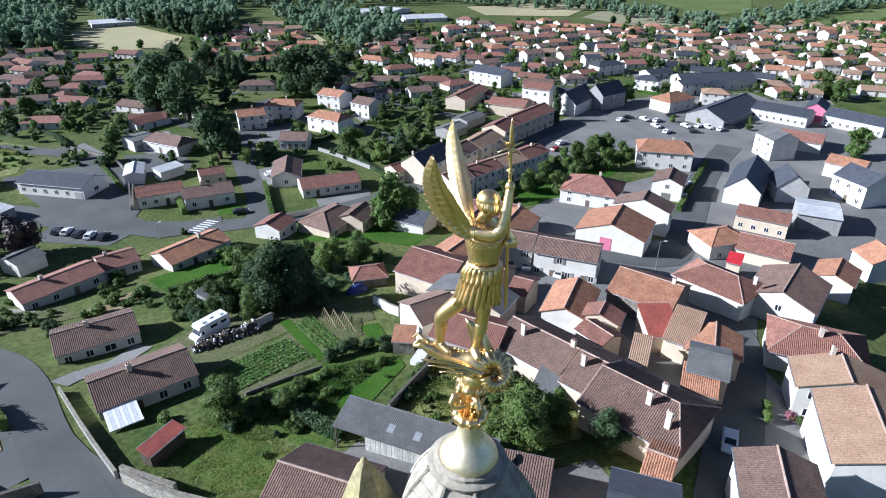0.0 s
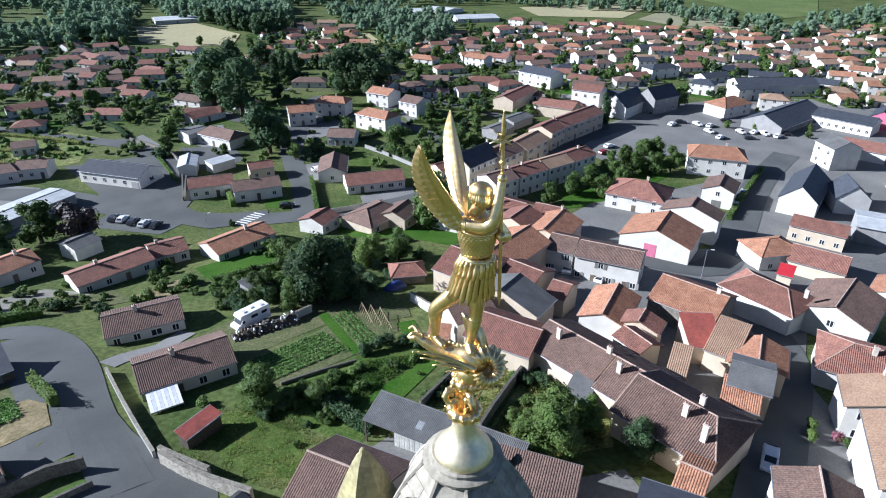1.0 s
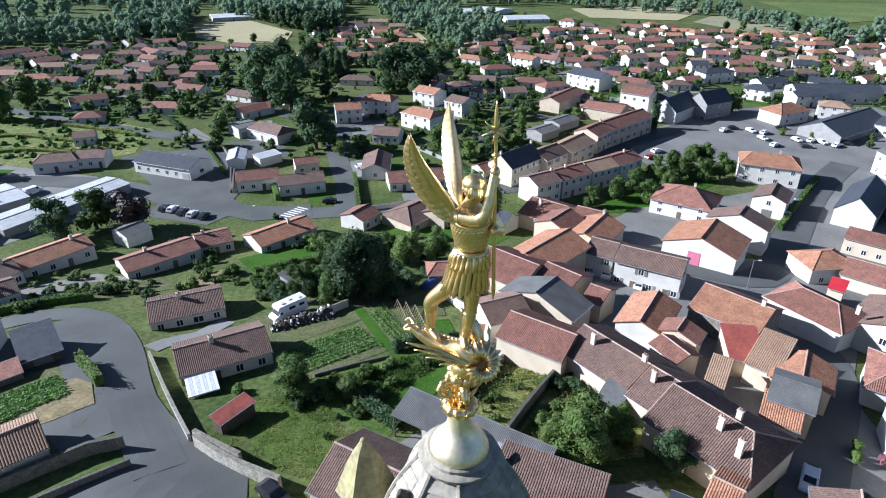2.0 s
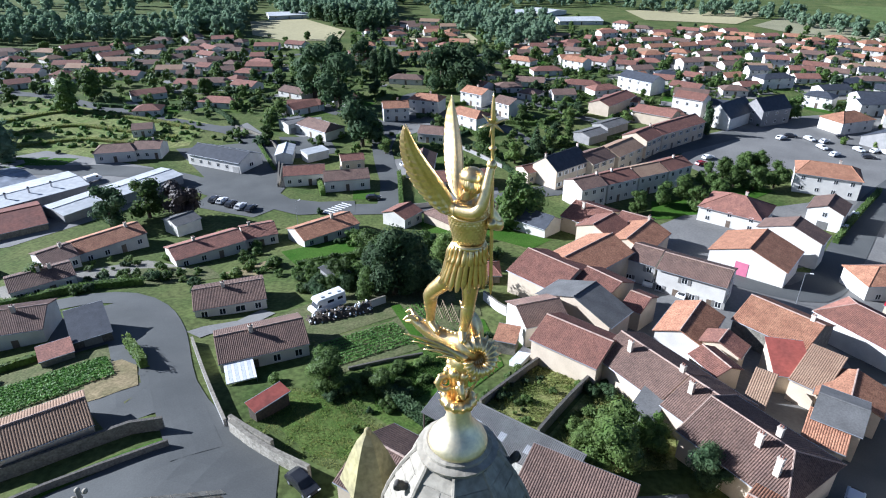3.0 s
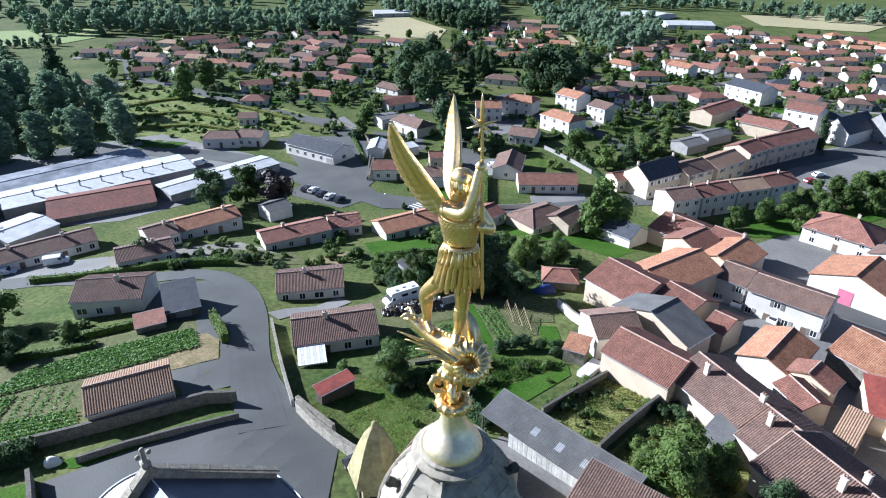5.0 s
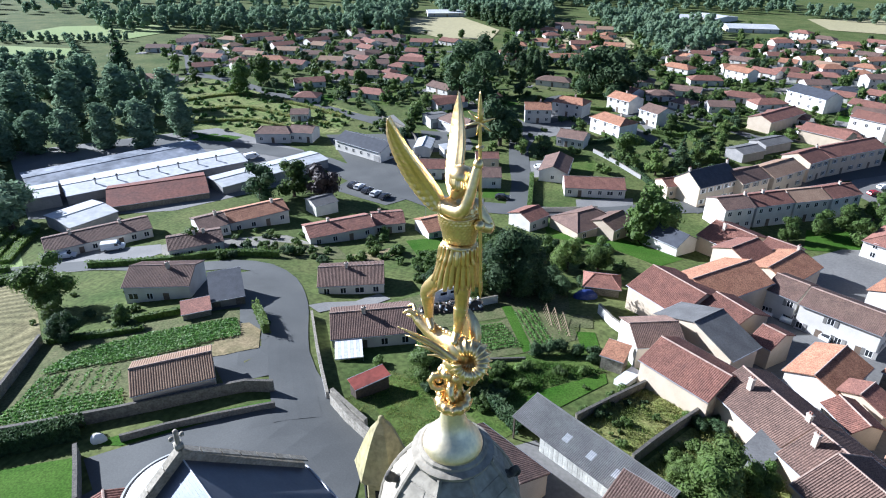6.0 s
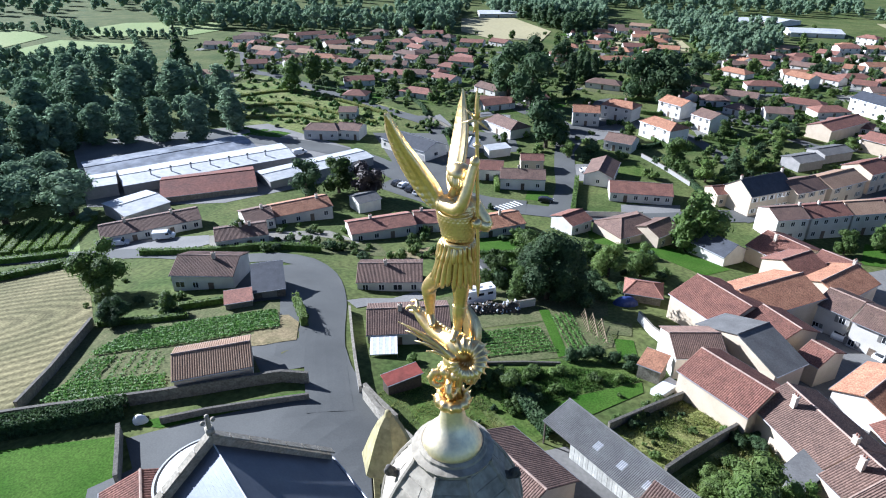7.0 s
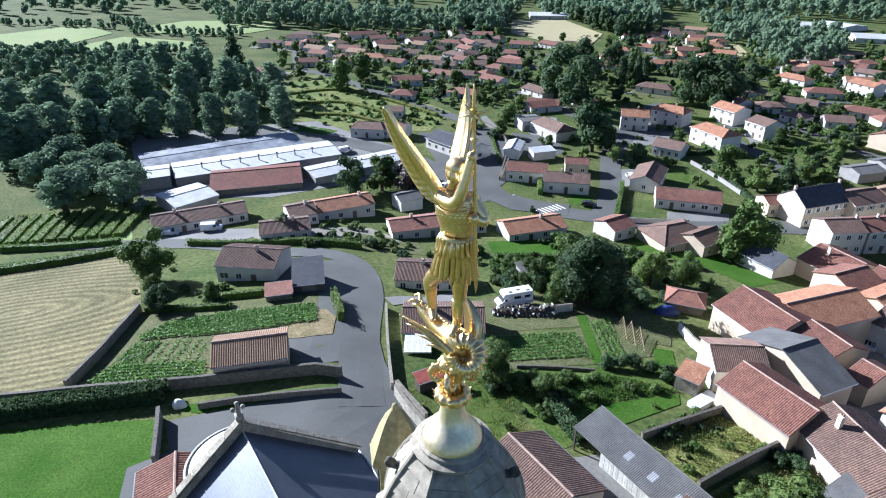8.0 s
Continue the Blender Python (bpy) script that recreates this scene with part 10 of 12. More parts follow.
wood("shrubbery", [(-270, 278, 4.5, 3.0), (-274, 280, 2.5, 1.7), (-183, 199, 4.3, 2.9), (-96, 402, 3.6, 2.4), (-81, 306, 3.7, 2.5), (-175, 265, 2.2, 1.5), (-177, 265, 1.9, 1.3), (-77, 332, 3.8, 2.5), (-72, 333, 3.5, 2.3), (-167, 318, 2.2, 1.5), (-169, 316, 2.2, 1.4), (-336, 305, 2.2, 1.4), (-308, 296, 2.4, 1.6), (-321, 309, 2.0, 1.3)], "bush", M_DARK, "dark green bushes among far gardens and houses", 184, 90, 0.32, "shrubs")
wood("shrubbery", [(-219, 265, 3.9, 2.6), (-246, 200, 4.1, 2.7), (-123, 470, 3.2, 2.2), (-92, 291, 3.1, 2.1), (-120, 264, 2.7, 1.8), (160, 435, 2.3, 1.6), (160, 434, 2.1, 1.4), (-10, 437, 2.9, 2.0), (99, 431, 3.3, 2.2), (97, 431, 2.4, 1.6), (-5, 384, 1.8, 1.2), (-31, 321, 3.0, 2.0), (-29, 320, 2.5, 1.6), (-35, 390, 2.5, 1.7)], "bush", M_DARK, "dark green bushes among far gardens and houses", 208, 90, 0.32, "shrubs")
wood("shrubbery", [(82, 301, 2.9, 1.9), (24, 331, 3.1, 2.1), (-28, 317, 3.1, 2.1), (-31, 317, 2.5, 1.6), (129, 314, 1.9, 1.3), (98, 301, 3.4, 2.3), (176, 394, 3.7, 2.5), (75, 345, 2.0, 1.3), (161, 317, 3.7, 2.4), (159, 320, 3.8, 2.5), (-46, 372, 3.8, 2.6), (192, 400, 2.4, 1.6), (194, 400, 2.1, 1.4), (214, 428, 3.5, 2.3)], "bush", M_DARK, "dark green bushes among far gardens and houses", 232, 90, 0.32, "shrubs")
wood("shrubbery", [(203, 359, 2.3, 1.6), (200, 359, 2.1, 1.4), (224, 381, 2.3, 1.5), (-8, 406, 2.9, 1.9), (-9, 403, 2.0, 1.4), (-208, 184, 1.2, 0.8), (-189, 193, 1.4, 1.0), (-191, 193, 0.7, 0.5), (-177, 141, 1.3, 0.9), (-177, 141, 1.3, 0.9), (-47, 184, 2.6, 1.7), (-1, 229, 2.6, 1.7), (-1, 228, 2.6, 1.7), (-13, 199, 2.4, 1.6)], "bush", M_DARK, "dark green bushes among far gardens and houses", 256, 90, 0.32, "shrubs")
wood("shrubbery", [(-16, 236, 1.7, 1.1), (-47, 183, 2.5, 1.7), (-42, 215, 2.9, 1.9), (-3, 270, 1.7, 1.2), (-66, 253, 2.2, 1.5), (-20, 189, 2.3, 1.5), (-2, 230, 1.8, 1.2), (-2, 230, 1.1, 0.7), (-20, 226, 2.6, 1.7), (-9, 228, 1.8, 1.2)], "bush", M_DARK, "dark green bushes among far gardens and houses", 280, 90, 0.32, "shrubs")
wood("shrubbery", [(-28, 248, 2.0, 1.3), (-57, 182, 2.7, 1.8), (-186, 226, 1.6, 1.1), (-19, 265, 1.9, 1.3), (-19, 268, 1.8, 1.2), (-180, 288, 1.7, 1.2), (-36, 200, 2.8, 1.9), (-97, 335, 1.8, 1.2), (-156, 272, 2.1, 1.4), (-156, 272, 2.0, 1.3), (-36, 193, 1.6, 1.1), (-258, 323, 1.8, 1.2), (-257, 322, 1.8, 1.2), (-152, 218, 2.6, 1.8)], "bush", M_LEAF, "green bushes among far gardens and houses", 40, 90, 0.32, "shrubs")
wood("shrubbery", [(-151, 213, 1.8, 1.2), (-27, 222, 2.9, 1.9), (-18, 263, 2.8, 1.9), (-174, 232, 2.3, 1.6), (-175, 234, 2.1, 1.4), (-115, 169, 1.9, 1.3), (-115, 169, 1.9, 1.3), (-58, 197, 3.0, 2.0), (-132, 177, 3.2, 2.1), (-133, 174, 2.8, 1.8), (-131, 203, 3.0, 2.0), (-37, 222, 3.2, 2.1), (-37, 223, 3.1, 2.1), (-81, 284, 2.2, 1.5)], "bush", M_LEAF, "green bushes among far gardens and houses", 64, 90, 0.32, "shrubs")
wood("shrubbery", [(-99, 306, 2.1, 1.4), (-123, 204, 2.0, 1.3), (-120, 204, 1.4, 0.9), (-76, 215, 1.9, 1.3), (-31, 241, 1.6, 1.1), (-73, 190, 2.3, 1.5), (-74, 189, 2.1, 1.4), (-75, 248, 1.4, 0.9), (-123, 201, 1.9, 1.3), (-162, 200, 2.4, 1.6), (-148, 176, 1.5, 1.0), (-27, 186, 2.5, 1.6), (-27, 184, 1.9, 1.3), (-87, 202, 2.0, 1.3)], "bush", M_LEAF, "green bushes among far gardens and houses", 88, 90, 0.32, "shrubs")
wood("shrubbery", [(-16, 210, 3.1, 2.0), (-201, 250, 1.9, 1.3), (-199, 250, 1.6, 1.1), (-231, 306, 2.2, 1.4), (-147, 214, 2.9, 1.9), (-149, 215, 2.3, 1.5), (-155, 251, 2.4, 1.6), (-154, 251, 2.0, 1.4), (-151, 282, 2.9, 1.9), (-149, 283, 3.0, 2.0), (-91, 273, 3.0, 2.0), (-91, 276, 2.9, 2.0), (-188, 313, 2.9, 1.9), (-159, 271, 1.5, 1.0)], "bush", M_LEAF, "green bushes among far gardens and houses", 112, 90, 0.32, "shrubs")
wood("shrubbery", [(-143, 254, 3.1, 2.1), (-82, 241, 2.5, 1.7), (-166, 258, 2.4, 1.6), (-167, 258, 1.8, 1.2), (-88, 168, 1.7, 1.2), (-21, 176, 3.0, 2.0), (-20, 176, 2.9, 1.9), (-27, 228, 1.6, 1.0), (-26, 228, 1.2, 0.8), (-25, 182, 2.9, 1.9), (-25, 179, 2.8, 1.9), (-155, 311, 1.7, 1.1), (-156, 311, 1.6, 1.1), (-15, 179, 1.9, 1.3)], "bush", M_LEAF, "green bushes among far gardens and houses", 136, 90, 0.32, "shrubs")
wood("shrubbery", [(-77, 331, 1.2, 0.8), (-132, 332, 1.7, 1.1), (-80, 186, 3.1, 2.0), (-80, 185, 2.6, 1.8), (-106, 208, 2.1, 1.4), (-77, 201, 1.6, 1.0), (-76, 201, 1.5, 1.0), (-39, 221, 3.2, 2.1), (-36, 217, 2.8, 1.9), (-36, 190, 3.1, 2.0), (-35, 190, 2.3, 1.5), (-151, 299, 2.5, 1.7), (-152, 297, 2.0, 1.3), (-20, 239, 2.9, 1.9)], "bush", M_LEAF, "green bushes among far gardens and houses", 160, 90, 0.32, "shrubs")
wood("shrubbery", [(-18, 237, 1.9, 1.3), (-163, 291, 1.7, 1.1), (-77, 178, 1.8, 1.2), (-77, 180, 1.3, 0.9), (-190, 262, 1.9, 1.3), (-30, 203, 2.5, 1.7), (-135, 220, 1.9, 1.3), (-31, 225, 2.1, 1.4), (-26, 247, 2.3, 1.5), (-24, 247, 1.7, 1.2), (-102, 176, 2.0, 1.3), (-100, 174, 1.5, 1.0), (-131, 171, 1.9, 1.3), (-132, 169, 1.9, 1.3)], "bush", M_LEAF, "green bushes among far gardens and houses", 184, 90, 0.32, "shrubs")
wood("shrubbery", [(-171, 296, 2.7, 1.8), (-170, 293, 1.8, 1.2), (-137, 170, 1.9, 1.3), (-124, 322, 3.2, 2.1), (-177, 207, 2.6, 1.7), (-199, 257, 2.8, 1.9), (-104, 209, 1.7, 1.1), (-52, 265, 2.3, 1.6), (-19, 318, 1.9, 1.3), (-120, 192, 1.6, 1.1), (-65, 203, 1.8, 1.2), (-53, 311, 1.6, 1.1), (-54, 311, 1.4, 0.9), (-103, 246, 2.8, 1.9)], "bush", M_LEAF, "green bushes among far gardens and houses", 208, 90, 0.32, "shrubs")
wood("shrubbery", [(-31, 246, 2.8, 1.8), (-126, 315, 1.7, 1.1), (-61, 172, 2.7, 1.8), (-62, 169, 2.7, 1.8), (-154, 315, 2.3, 1.5), (-35, 195, 2.3, 1.5), (-83, 306, 2.5, 1.7), (-52, 220, 2.3, 1.5), (-137, 281, 1.9, 1.3), (-138, 280, 1.5, 1.0), (-43, 216, 1.8, 1.2), (-164, 252, 2.8, 1.9), (-32, 197, 2.5, 1.7), (-49, 345, 3.2, 2.1)], "bush", M_LEAF, "green bushes among far gardens and houses", 232, 90, 0.32, "shrubs")
wood("shrubbery", [(-114, 314, 4.3, 2.9), (-61, 441, 3.8, 2.5), (-182, 224, 3.3, 2.2), (-181, 223, 3.0, 2.0), (-110, 309, 2.8, 1.9), (-219, 199, 2.0, 1.4), (-225, 386, 3.6, 2.4), (-216, 206, 3.9, 2.6), (-178, 241, 2.8, 1.9), (-176, 242, 2.9, 1.9), (-121, 252, 3.4, 2.3), (-134, 260, 3.4, 2.3), (-135, 263, 3.0, 2.0), (-134, 244, 2.4, 1.6)], "bush", M_LEAF, "green bushes among far gardens and houses", 256, 90, 0.32, "shrubs")
wood("shrubbery", [(-38, 357, 4.0, 2.7), (-176, 206, 4.6, 3.1), (-99, 262, 1.5, 1.0), (-338, 269, 2.9, 1.9), (-339, 273, 2.7, 1.8), (-172, 425, 1.8, 1.2), (-174, 427, 1.9, 1.3), (-313, 316, 3.3, 2.2), (-104, 257, 2.4, 1.6), (-109, 407, 1.9, 1.2), (-108, 407, 1.5, 1.0), (-91, 381, 3.9, 2.6), (-195, 396, 2.8, 1.9), (-219, 294, 3.2, 2.1)], "bush", M_LEAF, "green bushes among far gardens and houses", 280, 90, 0.32, "shrubs")
wood("shrubbery", [(-133, 331, 2.9, 1.9), (-24, 353, 4.4, 2.9), (-29, 357, 3.6, 2.4), (-204, 230, 2.5, 1.7), (-200, 228, 1.9, 1.3), (-293, 338, 2.3, 1.5), (-91, 300, 2.0, 1.4), (-79, 403, 2.7, 1.8), (-80, 401, 2.1, 1.4), (-130, 263, 4.2, 2.8), (-249, 338, 3.5, 2.3), (-253, 336, 2.4, 1.6), (-115, 287, 2.4, 1.6), (-204, 270, 4.3, 2.9)], "bush", M_LEAF, "green bushes among far gardens and houses", 304, 90, 0.32, "shrubs")
wood("shrubbery", [(-36, 324, 1.9, 1.3), (-34, 323, 1.6, 1.1), (-29, 377, 2.6, 1.7), (-28, 378, 1.9, 1.3), (-21, 331, 3.6, 2.4), (-172, 389, 2.5, 1.7), (-202, 353, 3.4, 2.2), (-39, 348, 1.9, 1.2), (-45, 458, 2.1, 1.4), (-46, 457, 2.0, 1.3), (-151, 220, 3.8, 2.5), (-256, 207, 2.8, 1.9), (-258, 210, 2.8, 1.9), (-246, 235, 3.7, 2.4)], "bush", M_LEAF, "green bushes among far gardens and houses", 328, 90, 0.32, "shrubs")
wood("shrubbery", [(-37, 436, 1.5, 1.0), (-138, 245, 3.7, 2.4), (-240, 223, 4.5, 3.0), (-239, 224, 4.6, 3.1), (-152, 312, 3.6, 2.4), (-245, 231, 2.1, 1.4), (-245, 232, 1.8, 1.2), (-117, 379, 1.9, 1.2), (-174, 203, 3.4, 2.3), (-51, 410, 1.9, 1.3), (-115, 312, 2.8, 1.9), (-117, 316, 2.1, 1.4), (-179, 318, 3.3, 2.2), (-54, 326, 1.8, 1.2)], "bush", M_LEAF, "green bushes among far gardens and houses", 352, 90, 0.32, "shrubs")
wood("shrubbery", [(-55, 414, 1.8, 1.2), (-30, 316, 3.0, 2.0), (102, 311, 3.1, 2.1), (101, 311, 3.1, 2.1), (113, 349, 3.3, 2.2), (66, 342, 2.3, 1.5), (67, 340, 1.6, 1.1), (9, 390, 2.7, 1.8), (10, 390, 1.7, 1.1), (-0, 305, 1.9, 1.3), (149, 352, 2.4, 1.6), (147, 349, 1.7, 1.2), (186, 403, 2.3, 1.5), (147, 414, 1.8, 1.2)], "bush", M_LEAF, "green bushes among far gardens and houses", 376, 90, 0.32, "shrubs")
wood("shrubbery", [(8, 434, 2.0, 1.3), (200, 363, 3.1, 2.1), (117, 303, 2.6, 1.7), (26, 435, 2.4, 1.6), (26, 438, 1.8, 1.2), (134, 310, 2.3, 1.6), (133, 310, 2.2, 1.5), (209, 372, 3.0, 2.0), (27, 371, 2.2, 1.5), (188, 350, 2.7, 1.8), (188, 349, 2.1, 1.4), (-36, 324, 2.5, 1.7), (-35, 323, 1.8, 1.2), (-20, 296, 3.6, 2.4)], "bush", M_LEAF, "green bushes among far gardens and houses", 400, 90, 0.32, "shrubs")
wood("shrubbery", [(197, 340, 2.6, 1.7), (230, 408, 1.8, 1.2), (238, 448, 3.3, 2.2), (240, 445, 2.5, 1.6), (148, 389, 2.7, 1.8), (231, 387, 3.1, 2.1), (170, 372, 2.2, 1.4), (186, 370, 3.4, 2.3), (185, 365, 2.2, 1.4), (13, 371, 2.7, 1.8), (13, 374, 1.8, 1.2), (101, 421, 3.3, 2.2), (102, 420, 2.3, 1.6), (272, 436, 2.9, 1.9)], "bush", M_LEAF, "green bushes among far gardens and houses", 424, 90, 0.32, "shrubs")
wood("shrubbery", [(134, 372, 3.2, 2.1), (132, 372, 2.4, 1.6), (27, 435, 2.3, 1.6), (28, 433, 2.1, 1.4), (11, 340, 2.8, 1.9), (117, 340, 2.5, 1.6), (118, 339, 2.5, 1.7), (-167, 157, 1.2, 0.8), (-167, 145, 0.8, 0.5), (-167, 145, 0.6, 0.4), (-172, 157, 1.1, 0.8), (-214, 170, 1.2, 0.8), (-214, 170, 1.0, 0.7), (-209, 173, 1.0, 0.7)], "bush", M_LEAF, "green bushes among far gardens and houses", 448, 90, 0.32, "shrubs")
wood("shrubbery", [(-209, 172, 0.6, 0.4), (-235, 195, 1.2, 0.8), (-60, 278, 1.7, 1.1), (-60, 279, 1.7, 1.1), (-16, 265, 1.8, 1.2), (-22, 225, 1.5, 1.0), (-36, 279, 2.0, 1.3), (-34, 277, 1.4, 0.9), (-69, 266, 1.8, 1.2), (-67, 265, 1.7, 1.1), (-33, 277, 2.4, 1.6), (-1, 279, 1.8, 1.2), (0, 280, 1.5, 1.0), (-49, 255, 1.8, 1.2)], "bush", M_LEAF, "green bushes among far gardens and houses", 472, 90, 0.32, "shrubs")
wood("shrubbery", [(-50, 230, 3.3, 2.2), (-52, 229, 2.5, 1.7), (-19, 236, 3.2, 2.2), (-16, 234, 3.3, 2.2), (-23, 251, 2.0, 1.4), (-36, 246, 2.4, 1.6), (-35, 245, 1.9, 1.3), (1, 202, 3.0, 2.0), (-13, 246, 1.5, 1.0), (0, 198, 3.0, 2.0), (-31, 209, 2.3, 1.5), (-6, 215, 2.2, 1.5), (-4, 232, 2.5, 1.7), (-2, 234, 1.8, 1.2)], "bush", M_LEAF, "green bushes among far gardens and houses", 496, 90, 0.32, "shrubs")
wood("shrubbery", [(-31, 239, 2.3, 1.6), (-62, 225, 1.7, 1.1), (-32, 253, 3.1, 2.1), (-34, 254, 2.4, 1.6), (-18, 266, 1.8, 1.2), (-17, 197, 3.3, 2.2), (-7, 293, 3.0, 2.0), (2, 234, 2.3, 1.6), (-32, 250, 2.8, 1.9), (-3, 269, 2.2, 1.4), (-3, 270, 1.6, 1.1), (-4, 228, 1.2, 0.8), (-14, 240, 3.0, 2.0), (-20, 277, 1.7, 1.1)], "bush", M_LEAF, "green bushes among far gardens and houses", 520, 90, 0.32, "shrubs")
wood("shrubbery", [(-37, 280, 2.9, 2.0), (-35, 281, 2.5, 1.7), (-30, 253, 2.5, 1.7), (-33, 208, 3.3, 2.2), (-21, 188, 1.7, 1.1), (-38, 221, 2.3, 1.5), (-38, 220, 1.8, 1.2)], "bush", M_LEAF, "green bushes among far gardens and houses", 544, 90, 0.32, "shrubs")
wood("shrubbery", [(-60, 264, 2.1, 1.4), (-143, 203, 1.9, 1.3), (-63, 258, 2.9, 1.9), (-65, 257, 2.5, 1.7), (-118, 256, 2.0, 1.3), (-38, 299, 3.3, 2.2), (-41, 299, 2.9, 1.9), (-135, 209, 3.2, 2.2), (-138, 208, 2.2, 1.5), (-82, 181, 1.8, 1.2), (-107, 169, 1.5, 1.0), (-96, 325, 2.1, 1.4), (-44, 251, 2.2, 1.5), (-27, 315, 1.8, 1.2)], "bush", M_LEAF2, "light green bushes among far gardens and houses", 40, 90, 0.32, "shrubs")
wood("shrubbery", [(-27, 315, 1.4, 0.9), (-27, 179, 2.3, 1.5), (-128, 175, 3.1, 2.1), (-130, 174, 3.0, 2.0), (-136, 283, 2.6, 1.7), (-124, 228, 1.9, 1.3), (-123, 230, 1.5, 1.0), (-88, 189, 1.6, 1.1), (-27, 306, 1.7, 1.1), (-83, 173, 3.3, 2.2), (-31, 253, 2.4, 1.6), (-28, 223, 2.6, 1.7), (-27, 225, 2.4, 1.6), (-94, 184, 2.7, 1.8)], "bush", M_LEAF2, "light green bushes among far gardens and houses", 64, 90, 0.32, "shrubs")
wood("shrubbery", [(-114, 242, 2.6, 1.8), (-115, 243, 2.1, 1.4), (-47, 201, 2.2, 1.5), (-23, 175, 2.7, 1.8), (-23, 178, 2.2, 1.4), (-62, 255, 1.4, 0.9), (-206, 301, 1.5, 1.0), (-205, 301, 1.2, 0.8), (-211, 276, 2.6, 1.7), (-213, 275, 2.5, 1.7), (-164, 299, 1.8, 1.2), (-162, 299, 1.5, 1.0), (-133, 287, 2.3, 1.5), (-86, 242, 1.8, 1.2)], "bush", M_LEAF2, "light green bushes among far gardens and houses", 88, 90, 0.32, "shrubs")
wood("shrubbery", [(-59, 288, 2.7, 1.8), (-36, 203, 2.7, 1.8), (-162, 308, 2.3, 1.5), (-166, 267, 1.6, 1.0), (-83, 169, 2.5, 1.7), (-233, 291, 2.3, 1.6), (-31, 182, 1.7, 1.1), (-25, 303, 2.9, 1.9), (-85, 317, 2.9, 1.9), (-83, 315, 2.7, 1.8), (-39, 221, 2.9, 2.0), (-78, 192, 1.7, 1.1), (-78, 192, 1.5, 1.0), (-132, 193, 1.4, 0.9)], "bush", M_LEAF2, "light green bushes among far gardens and houses", 112, 90, 0.32, "shrubs")
wood("shrubbery", [(-208, 306, 2.5, 1.7), (-45, 170, 3.2, 2.1), (-43, 170, 3.0, 2.0), (-70, 218, 2.9, 1.9), (-68, 214, 2.1, 1.4), (-30, 315, 2.5, 1.7), (-23, 259, 3.0, 2.0), (-28, 199, 1.8, 1.2), (-144, 191, 1.3, 0.9), (-144, 192, 1.3, 0.9), (-117, 171, 1.9, 1.3), (-29, 197, 1.7, 1.1), (-58, 181, 3.3, 2.2), (-36, 178, 3.1, 2.0)], "bush", M_LEAF2, "light green bushes among far gardens and houses", 136, 90, 0.32, "shrubs")
wood("shrubbery", [(-24, 211, 3.3, 2.2), (-220, 233, 3.3, 2.2), (-122, 309, 2.0, 1.3), (-251, 186, 3.2, 2.1), (-121, 263, 2.6, 1.8), (-236, 255, 1.9, 1.2), (-24, 361, 3.2, 2.1), (-153, 305, 3.2, 2.1), (-142, 317, 3.7, 2.4), (-143, 315, 2.6, 1.7), (-145, 411, 4.4, 2.9), (-147, 406, 3.2, 2.1), (-34, 320, 2.8, 1.9), (-87, 420, 2.0, 1.4)], "bush", M_LEAF2, "light green bushes among far gardens and houses", 160, 90, 0.32, "shrubs")
wood("shrubbery", [(-48, 539, 3.2, 2.1), (-235, 371, 2.5, 1.7), (-237, 300, 3.0, 2.0), (-238, 302, 2.7, 1.8), (-80, 289, 2.8, 1.9), (-235, 261, 3.9, 2.6), (-235, 258, 3.1, 2.1), (-144, 388, 3.7, 2.4), (-75, 279, 1.9, 1.3), (-75, 277, 1.9, 1.3), (-108, 249, 2.2, 1.5), (-222, 355, 3.7, 2.5), (-223, 357, 3.1, 2.1), (-281, 215, 3.9, 2.6)], "bush", M_LEAF2, "light green bushes among far gardens and houses", 184, 90, 0.32, "shrubs")
wood("shrubbery", [(-341, 291, 3.9, 2.6), (-250, 260, 3.8, 2.5), (-252, 257, 2.7, 1.8), (-124, 351, 2.0, 1.3), (-90, 346, 2.9, 1.9), (-90, 347, 1.8, 1.2), (-153, 224, 2.2, 1.4), (-123, 264, 3.2, 2.1), (-280, 334, 4.1, 2.7), (141, 335, 2.2, 1.5), (-13, 402, 2.9, 1.9), (-8, 330, 2.9, 1.9), (-8, 330, 3.0, 2.0), (176, 387, 2.9, 2.0)], "bush", M_LEAF2, "light green bushes among far gardens and houses", 208, 90, 0.32, "shrubs")
wood("shrubbery", [(20, 302, 3.0, 2.0), (160, 317, 2.8, 1.9), (161, 316, 2.1, 1.4), (-13, 318, 3.3, 2.2), (13, 300, 3.6, 2.4), (9, 299, 2.1, 1.4), (94, 337, 2.2, 1.5), (96, 336, 1.4, 0.9), (168, 306, 3.6, 2.4), (164, 309, 2.8, 1.8), (268, 427, 2.1, 1.4), (-18, 380, 3.4, 2.2), (-19, 380, 3.1, 2.1), (153, 297, 2.8, 1.9)], "bush", M_LEAF2, "light green bushes among far gardens and houses", 232, 90, 0.32, "shrubs")
